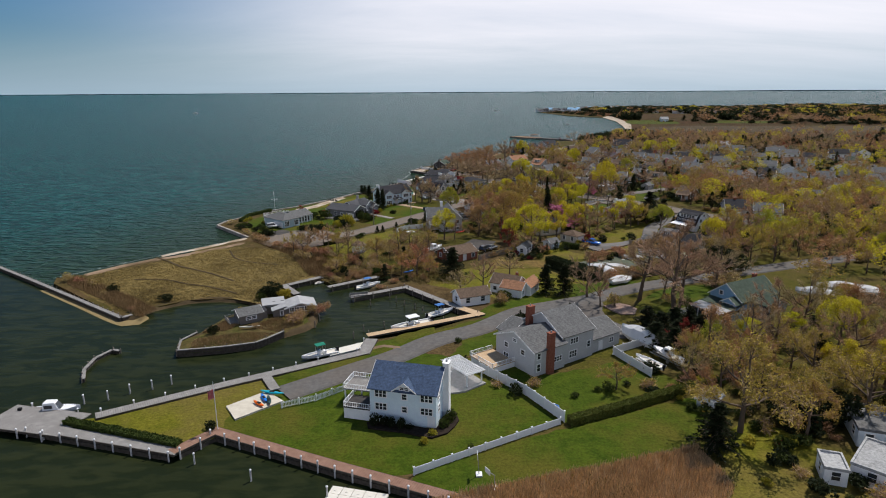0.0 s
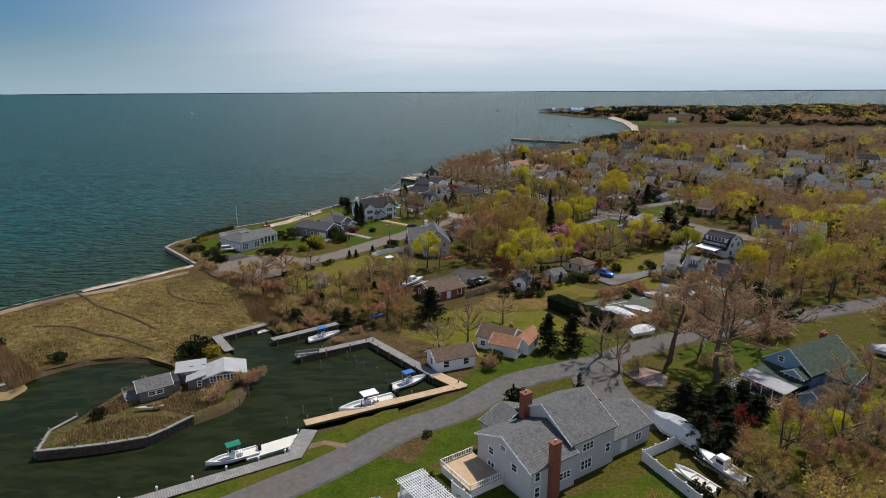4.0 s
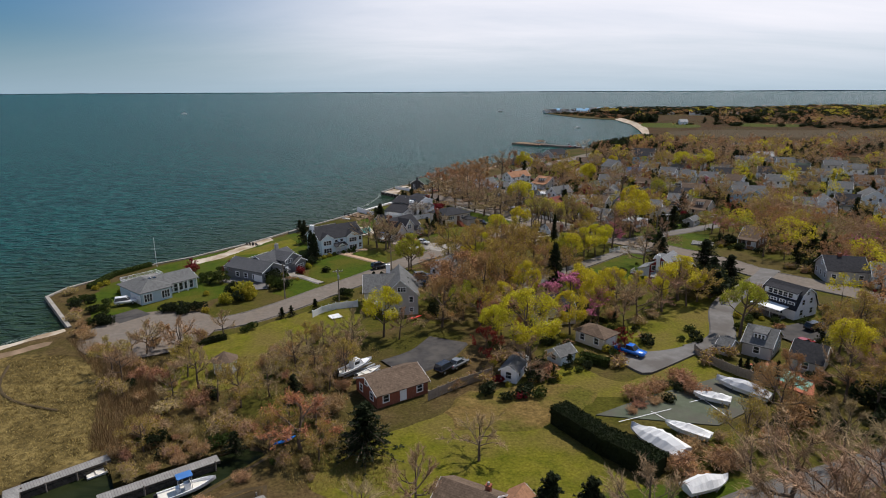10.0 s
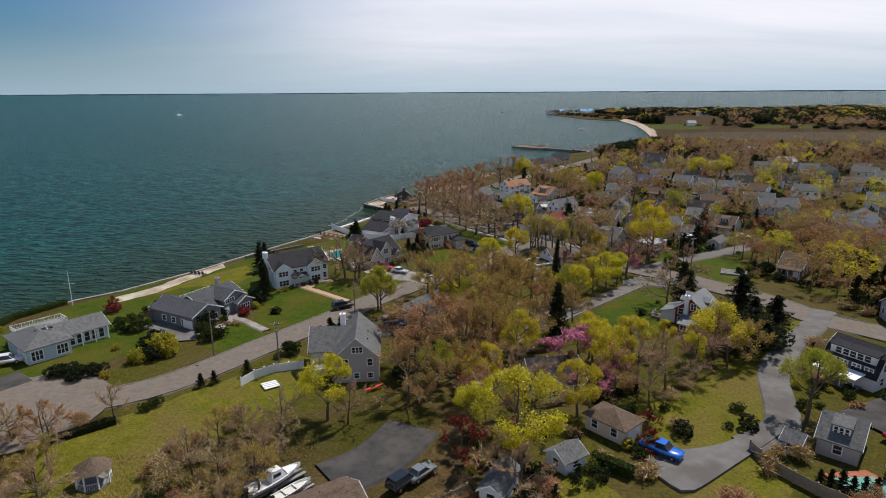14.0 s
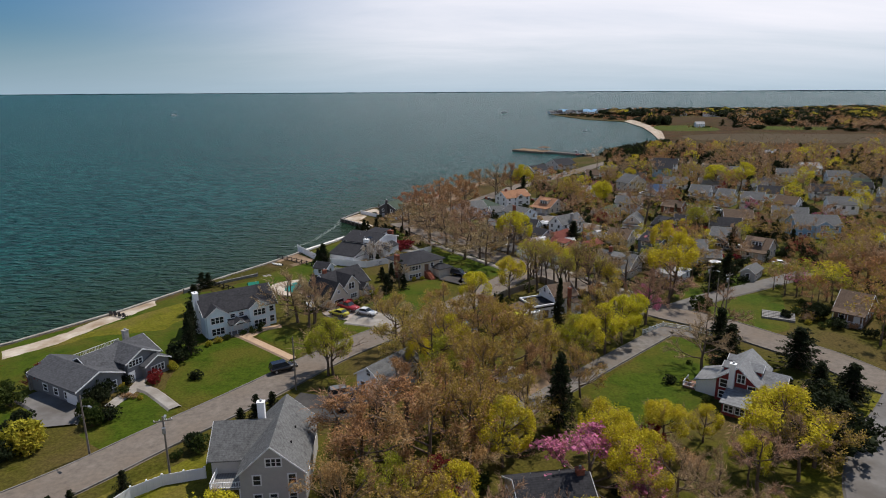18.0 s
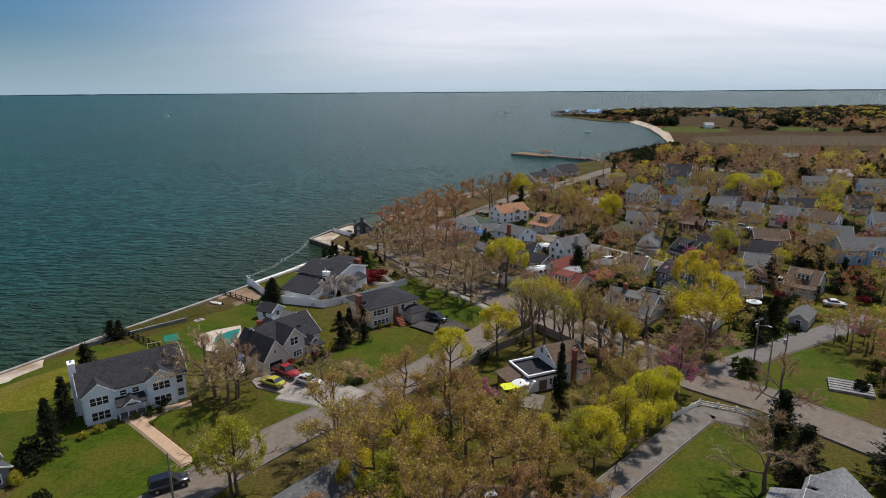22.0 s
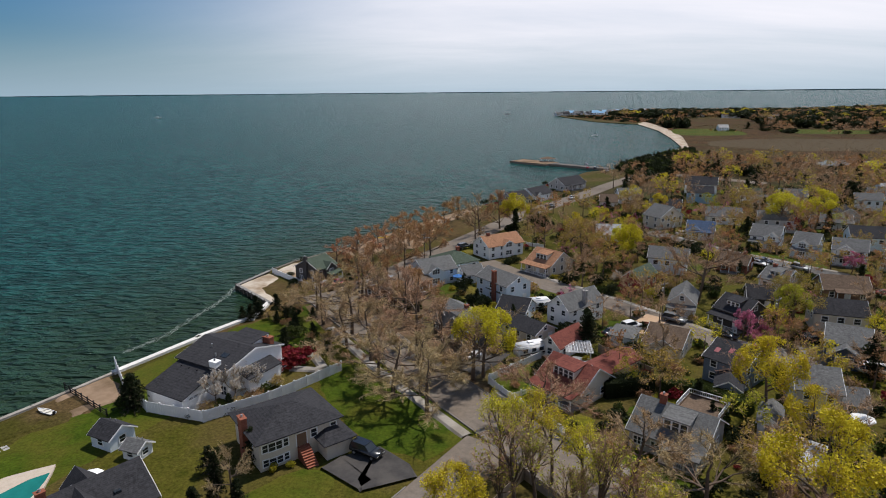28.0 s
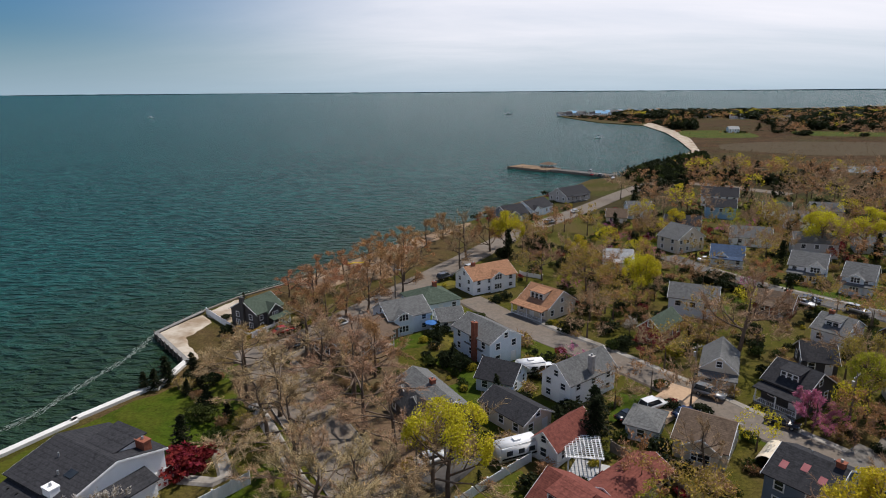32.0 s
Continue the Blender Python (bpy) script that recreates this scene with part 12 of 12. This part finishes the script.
ribbon("driveway", [(97.1, 338.0), (101.4, 334.4), (109.9, 342.1)], 7.0, RZ(), GRAVEL, "gravel drive beside the navy house", "driveway")


# kerbs along the main lanes
KERB = mat("worn_kerb_concrete", (0.15, 0.14, 0.125), (0.22, 0.205, 0.185), 1.2, 0.9, bump=0.2)


def kerb(pts, width, offset, label):
    p = smooth_line(pts, 3.0)
    L = []
    for i, (x, y) in enumerate(p):
        ax, ay = p[max(i - 1, 0)]
        bx, by = p[min(i + 1, len(p) - 1)]
        d = math.hypot(bx - ax, by - ay) or 1
        L.append((x - (by - ay) / d * offset, y + (bx - ax) / d * offset))
    ribbon("kerb", L, width, 0.30, KERB, label, "kerb", edge=0.4, verge=0.0)


KERB_ROADS = [r for r in ROADS[:8] if r[1] in (7.0, 8.6, 6.0, 6.5, 3.6)]
for pts, w in KERB_ROADS:
    for s in (-1, 1):
        kerb(pts[2:-2:4], 0.2, s * (w / 2 + 0.1), "low pale concrete kerb beside the road")

# flagpoles, chairs, kayaks and toys
def flagpole(label, x, y, h, cloths):
    ob = new("flagpole")
    tagged(ob, label, "flagpole")
    ob.matrix_basis = Matrix.Translation((x, y, 0))
    bm = bmesh.new()
    bm_tube(bm, (0, 0, 0), (0, 0, h), 0.07, 0.04, 8)
    part("pole", bm, WHITE, ob)
    if cloths:
        bm = bmesh.new()
        for i in range(4):
            bm_box(bm, -0.05 - 0.22 * (i + 1), -0.03 + 0.06 * (i % 2), h - 2.6 - 0.1 * i, -0.05 - 0.22 * i, 0.0 + 0.06 * (i % 2), h - 1.2 - 0.15 * i)
        part("flag", bm, mat("flag_cloth", (0.45, 0.06, 0.07), (0.55, 0.25, 0.25), 1.5, 0.9), ob)
    else:
        bm = bmesh.new()
        bm_tube(bm, (-1.3, 0, h * 0.62), (1.3, 0, h * 0.62), 0.04, 0.04, 6)
        part("yardarm", bm, WHITE, ob)


flagpole("white flagpole with a limp flag on the lawn", -32.9, 79.6, 8.0, True)
flagpole("white mast with a yardarm on the point", -69.1, 248.8, 8.5, False)

ME_CHAIR = [unit_mesh("seat", lambda bm: bm_slab(bm, [(-0.3, -0.35, 0.4), (0.3, -0.35, 0.4), (0.3, 0.3, 0.28), (-0.3, 0.3, 0.28)], 0.05), BLACK),
            unit_mesh("backrest", lambda bm: bm_slab(bm, [(-0.3, 0.28, 0.3), (0.3, 0.28, 0.3), (0.32, 0.62, 1.05), (-0.32, 0.62, 1.05)], 0.05), BLACK),
            unit_mesh("armrest", lambda bm: bm_box(bm, -0.06, -0.4, 0.58, 0.06, 0.4, 0.62), BLACK),
            unit_mesh("leg", lambda bm: bm_box(bm, -0.04, -0.04, 0, 0.04, 0.04, 0.58), BLACK)]
for k in range(4):
    ch = new("beach_chair")
    tagged(ch, "dark slatted beach chair facing the bay", "chair", "beach chairs")
    ch.matrix_basis = Matrix.Translation((-51.2, 273.6, 0.1)) @ Matrix.Rotation(radians(60), 4, "Z") @ Matrix.Translation((k * 0.2, -k * 1.3, 0))
    shared("seat", ME_CHAIR[0], ch)
    shared("backrest", ME_CHAIR[1], ch)
    for sx in (-0.36, 0.36):
        shared("armrest", ME_CHAIR[2], ch, Matrix.Translation((sx, 0, 0)))
        for sy in (-0.32, 0.3):
            shared("leg", ME_CHAIR[3], ch, Matrix.Translation((sx, sy, 0)))


def kayak(label, x, y, heading, colour, L=3.2, z=0.3):
    bm = bmesh.new()
    rows = []
    for i in range(9):
        t = i / 8
        r = 0.36 * math.sin(math.pi * (0.06 + 0.88 * t)) ** 0.7
        rows.append([bm.verts.new((L * (t - 0.5), r * math.cos(u), 0.25 + 0.8 * r * math.sin(u) * 0.7 + 0.12 * (2 * t - 1) ** 2)) for u in (0, 0.8, 1.57, 2.34, 3.14, 4.0, 4.71, 5.4)])
    for a, b in zip(rows, rows[1:]):
        for j in range(8):
            bm.faces.new((a[j], a[(j + 1) % 8], b[(j + 1) % 8], b[j]))
    bm.faces.new(rows[0])
    bm.faces.new(rows[-1][::-1])
    ob = new("kayak")
    tagged(ob, label, "kayak", "kayaks")
    ob.matrix_basis = Matrix.Translation((x, y, z)) @ Matrix.Rotation(radians(heading), 4, "Z")
    part("hull", bm, mat("kayak_" + label.split()[0], colour, tuple(min(1, c * 1.2) for c in colour), 1.0, 0.35), ob, smooth=True)
    bm = bmesh.new()
    bm_prism(bm, [(-0.4, -0.18), (0.4, -0.18), (0.5, 0), (0.4, 0.18), (-0.4, 0.18)], 0.42, 0.47)
    part("cockpit", bm, BLACK, ob)


kayak("teal plastic kayak lying on the sand pad", -27.9, 90.5, -15, (0.02, 0.32, 0.42), 4.2)
kayak("blue plastic kayak lying on the sand pad", -28.7, 88.6, -60, (0.02, 0.15, 0.50), 2.8)
kayak("orange plastic kayak lying on the sand pad", -29.0, 86.8, -40, (0.60, 0.12, 0.02), 2.6)
kayak("dark plastic kayak lying on the sand pad", -27.7, 87.9, -70, (0.03, 0.06, 0.06), 3.0)
kayak("blue upturned dinghy beside the brush", -9.2, 159.0, 40, (0.02, 0.17, 0.55), 3.4)
kayak("red plastic canoe on the slope", 6.5, 207.0, 40, (0.55, 0.04, 0.03), 3.8)
kayak("yellow kayak lying on the beach lot", 12.4, 430.1, 30, (0.60, 0.45, 0.03), 3.6)
kayak("yellow kayak lying on the beach lot", 15.5, 431.3, 30, (0.60, 0.45, 0.03), 3.6)
kayak("blue canoe leaning beside the garden shed", -12.2, 307.4, 40, (0.03, 0.25, 0.60), 3.6)
kayak("white upturned boat on the islet grass", -40.4, 119.4, 10, (0.45, 0.44, 0.38), 4.2)

for k in range(4):
    bd = tagged(box_part("lumber_sheet", None, WHITE, -1.3, -0.25, 0.0, 1.3, 0.25, 0.1), "white plank stacked flat on the lawn", "plank", "planks")
    bd.matrix_basis = Matrix.Translation((-10.4, 207.6, 0.32)) @ Matrix.Rotation(0.6, 4, "Z") @ Matrix.Translation((0, k * 0.65, 0))
for k in range(5):
    rk = tagged(box_part("timber_rack", None, DECK_GREY, -3.2, -0.35, 0.0, 3.2, 0.35, 0.5), "low weathered timber rack on the corner lawn", "rack", "timber racks")
    rk.matrix_basis = Matrix.Translation((94.6 + 0.45 * k, 271.6 + 0.9 * k, 0.05)) @ Matrix.Rotation(-0.45, 4, "Z")
toy = new("play_set")
toy.matrix_basis = Matrix.Translation((-23.8, 287.4, 0)) @ Matrix.Rotation(0.5, 4, "Z")
tagged(toy, "timber play set with a green roof", "play set")
for sx in (-1, 1):
    for sy in (-1, 1):
        box_part("post", toy, DECK_TAN, sx - 0.07, sy - 0.07, 0, sx + 0.07, sy + 0.07, 2.8)
box_part("platform", toy, DECK_TAN, -1.1, -1.1, 1.3, 1.1, 1.1, 1.42)
bm = bmesh.new()
bm_slab(bm, [(-1.3, -1.3, 2.7), (1.3, -1.3, 2.7), (1.3, 0, 3.6), (-1.3, 0, 3.6)], 0.06)
part("roof", bm, GREENCLOTH, toy)
bm = bmesh.new()
bm_slab(bm, [(-1.3, 1.3, 2.7), (1.3, 1.3, 2.7), (1.3, 0, 3.6), (-1.3, 0, 3.6)], 0.06)
part("roof", bm, GREENCLOTH, toy)
bm = bmesh.new()
bm_tube(bm, (-1, 0, 2.5), (-4.2, 0, 2.5), 0.07, 0.07, 6)
bm_tube(bm, (-4.2, 0, 2.5), (-4.5, -1.2, 0), 0.06, 0.06, 6)
bm_tube(bm, (-4.2, 0, 2.5), (-4.5, 1.2, 0), 0.06, 0.06, 6)
part("swing_frame", bm, DECK_TAN, toy)
hoop = new("hoop_shelter")
hoop.matrix_basis = Matrix.Translation((85.6, 335.3, 0)) @ Matrix.Rotation(radians(48), 4, "Z")
tagged(hoop, "cream arched fabric shelter beside the garage", "shelter")
bm = bmesh.new()
arcs = [[bm.verts.new((x, 1.6 * math.cos(math.pi * j / 10), 2.4 * math.sin(math.pi * j / 10) + 0.05)) for j in range(11)] for x in (-2.6, 2.6)]
for j in range(10):
    bm.faces.new((arcs[0][j], arcs[0][j + 1], arcs[1][j + 1], arcs[1][j]))
bm.faces.new(arcs[1])
part("cover", bm, mat("cream_tarp", (0.62, 0.54, 0.42), (0.70, 0.62, 0.50), 1.0, 0.8, bump=0.3), hoop)
for x in (-2.55, 0, 2.55):
    bm = bmesh.new()
    for j in range(10):
        a, b = [(1.56 * math.cos(math.pi * q / 10), 2.36 * math.sin(math.pi * q / 10)) for q in (j, j + 1)]
        bm_tube(bm, (x, *a), (x, *b), 0.03, 0.03, 5)
    part("rib", bm, METAL, hoop)
for k, (x, y) in enumerate(((4.6, 68.7), (6.4, 65.9))):
    st = new("basketball_hoop")
    st.matrix_basis = Matrix.Translation((x, y, 0)) @ Matrix.Rotation(radians(120 if k else 90), 4, "Z")
    tagged(st, "white portable basketball hoop lying idle on the lawn", "basketball hoop")
    box_part("base", st, WHITE, -0.5, -0.4, 0, 0.5, 0.4, 0.25)
    bm = bmesh.new()
    bm_tube(bm, (0, 0, 0.2), (0, 0.1, 2.0), 0.06, 0.06, 6)
    bm_tube(bm, (0, 0.1, 2.0), (0, 1.1 if k else 0.2, 2.9), 0.06, 0.06, 6)
    part("pole", bm, METAL, st)
    box_part("backboard", st, WHITE, -0.55, (1.1 if k else 0.2), 2.6, 0.55, (1.15 if k else 0.25), 3.3)

boat("small white motor boat parked in the woodland clearing", 34.6, 241.8, 20, 5.5, z=0.35)

for k, (a, b) in enumerate([((39.3, 164.6), (48.4, 168.4)), ((45.1, 167.7), (47.2, 164.2)), ((52.1, 170.5), (56.7, 172.4)), ((54.3, 172.4), (56.1, 166.2))]):
    L = math.hypot(b[0] - a[0], b[1] - a[1])
    ln = tagged(box_part("court_line", None, WHITE, 0, -0.06, 0.27 + 0.004 * k, L, 0.06, 0.276 + 0.004 * k), "white painted line on the old tennis court", "court line", "court lines", "structure")
    ln.matrix_basis = Matrix.Translation((a[0], a[1], 0)) @ Matrix.Rotation(math.atan2(b[1] - a[1], b[0] - a[0]), 4, "Z")

# ---- pier and far village ----
pier = new("pier")
tagged(pier, "broad timber and stone pier reaching into the bay", "pier")
(p0x, p0y), (p1x, p1y), (p2x, p2y) = (79.0, 667.0), (101.0, 646.0), (131.0, 617.0)
for (ax, ay), (bx, by), wd in (((p0x, p0y), (p1x, p1y), 15.0), ((p1x, p1y), (p2x, p2y), 7.0)):
    L = math.hypot(bx - ax, by - ay)
    m = Matrix.Translation((ax, ay, 0)) @ Matrix.Rotation(math.atan2(by - ay, bx - ax), 4, "Z")
    bm = bmesh.new()
    bm_box(bm, 0, -wd / 2, 0.3, L, wd / 2, 0.6)
    part("deck", bm, SAND_BROWN if wd > 10 else ASPHALT, pier).matrix_basis = m
    bm = bmesh.new()
    bm_box(bm, -0.3, -wd / 2 - 0.3, -2.6, L + 0.3, wd / 2 + 0.3, 0.3)
    part("sheathing", bm, PILE, pier).matrix_basis = m
for x, y, a in along([(p0x, p0y), (p1x, p1y)], 6.0):
    for s in (-1, 1):
        pile_at(x - math.sin(a) * 7.8 * s, y + math.cos(a) * 7.8 * s, 1.6, pier)

rv = random.Random(77)
for k in range(40):
    ax, ay, bx, by = 225.0, 1450.0, 440.0, 1560.0
    x, y = ax + (bx - ax) * k / 40 + rv.uniform(-6, 6), ay + (by - ay) * k / 40 + rv.uniform(5, 60)
    w = rv.uniform(8, 15)
    a = rv.uniform(-0.3, 0.3)
    hs = House("small far waterfront building on the point", x, y, x + w * math.cos(a), y + w * math.sin(a), rv.choice((S_WHITE, S_PALE, S_BLUE, S_GREY)), rv.choice((R_GREY, R_DARK, R_GREY, R_PALE, S_BLUE)), "far_building", "building", "far point village")
    hs.far = True
    hs.block(0, 0, w, 12, rv.uniform(3.2, 5.5), "gable", "x")
    hs.windows("f", 0, [w * 0.25, w * 0.5, w * 0.75], 2.0, 1.6, 2.0)
for k in range(14):
    ax, ay, bx, by = 455.9, 1382.7, 608.3, 1109.6
    x, y = ax + (bx - ax) * k / 13 + rv.uniform(-30, 30), ay + (by - ay) * k / 13 + rv.uniform(-20, 40)
    w = rv.uniform(11, 16)
    hs = House("far house among the woods beyond the marsh", x, y, x + w, y + rv.uniform(-3, 3), rv.choice((S_WHITE, S_PALE, S_GREY)), rv.choice((R_GREY, R_DARK)), "far_house", "house", "far houses")
    hs.far = True
    hs.block(0, 0, w, 10, 5.5, "gable", "x")
    hs.windows("f", 0, [w * 0.25, w * 0.5, w * 0.75], 2.0, 1.2, 1.6)

# foam lines on the water
FOAM = mat("sea_foam", (0.15, 0.19, 0.165), (0.27, 0.31, 0.28), 1.5, 0.6)


def foam(name, pts, width, count, seed, label):
    """Scattered flecks of foam along a line on the water."""
    rnd = random.Random(seed)
    p = smooth_line(pts, 2.0)
    V, F = [], []
    for _ in range(count):
        i = rnd.randrange(len(p) - 1)
        t = rnd.random()
        x = p[i][0] + (p[i + 1][0] - p[i][0]) * t
        y = p[i][1] + (p[i + 1][1] - p[i][1]) * t
        a = math.atan2(p[i + 1][1] - p[i][1], p[i + 1][0] - p[i][0]) + rnd.gauss(0, 0.3)
        o = rnd.gauss(0, width / 2)
        x, y = x - math.sin(a) * o, y + math.cos(a) * o
        l, w = rnd.uniform(0.3, 1.3), rnd.uniform(0.03, 0.10)
        k = len(V)
        c, s = math.cos(a), math.sin(a)
        V += [(x + c * l, y + s * l, WATER_Z + 0.08), (x - s * w, y + c * w, WATER_Z + 0.08), (x - c * l, y - s * l, WATER_Z + 0.08), (x + s * w, y - c * w, WATER_Z + 0.08)]
        F.append((k, k + 1, k + 2, k + 3))
    tagged(new(name, raw_mesh(name, V, F, [FOAM])), label, "foam", kind="stuff")


foam("foam_line", [(-19.9, 380.2), (-19.5, 369.5), (-21.2, 357.8), (-22.9, 347.2), (-26.8, 338.4)], 0.8, 300, 3, "thin broken foam line drifting from the jetty")
foam("shore_foam", [(-19.6, 335.5), (-14.8, 344.5), (-7.0, 354.4)], 0.5, 260, 4, "broken foam along the seawall")
foam("shore_foam", [(-56.6, 256.2), (-43.6, 279.5), (-33.5, 306.5), (-21.2, 328.2)], 0.5, 420, 5, "broken foam along the seawall")
foam("shore_foam", [(-11.8, 406.0), (-0.7, 420.5), (18.7, 457.1), (59.2, 518.2)], 0.6, 500, 6, "thin surf along the beach")
foam("shore_foam", [(-105.5, 159.6), (-91.0, 177.8), (-70.0, 202.5)], 0.5, 260, 7, "thin surf along the marsh beach")
foam("boat_wake", [(132.6, 1549.9), (190.1, 1540.4), (234.1, 1284.2), (265.0, 1185.7)], 4.0, 900, 8, "long pale curving wake behind a boat")
foam("boat_wake", [(-589.4, 1488.6), (-585.7, 1429.2), (-592.5, 1350.4)], 3.0, 300, 9, "short pale wake behind a boat")

pool = new("paddling_pool")
pool.matrix_basis = Matrix.Translation((17.1, 85.5, 0.05))
tagged(pool, "small round blue paddling pool on a sandy pad", "paddling pool")
bm = bmesh.new()
for k in range(16):
    u, v = 2 * math.pi * k / 16, 2 * math.pi * (k + 1) / 16
    bm_tube(bm, (0.95 * math.cos(u), 0.95 * math.sin(u), 0.3), (0.95 * math.cos(v), 0.95 * math.sin(v), 0.3), 0.12, 0.12, 6, False)
part("rim", bm, BLUECLOTH, pool, smooth=True)
bm = bmesh.new()
bm_tube(bm, (0, 0, 0.1), (0, 0, 0.25), 0.92, 0.92, 16)
part("basin", bm, mat("pool_water", (0.12, 0.34, 0.50), (0.16, 0.40, 0.56), 1.0, 0.1), pool)
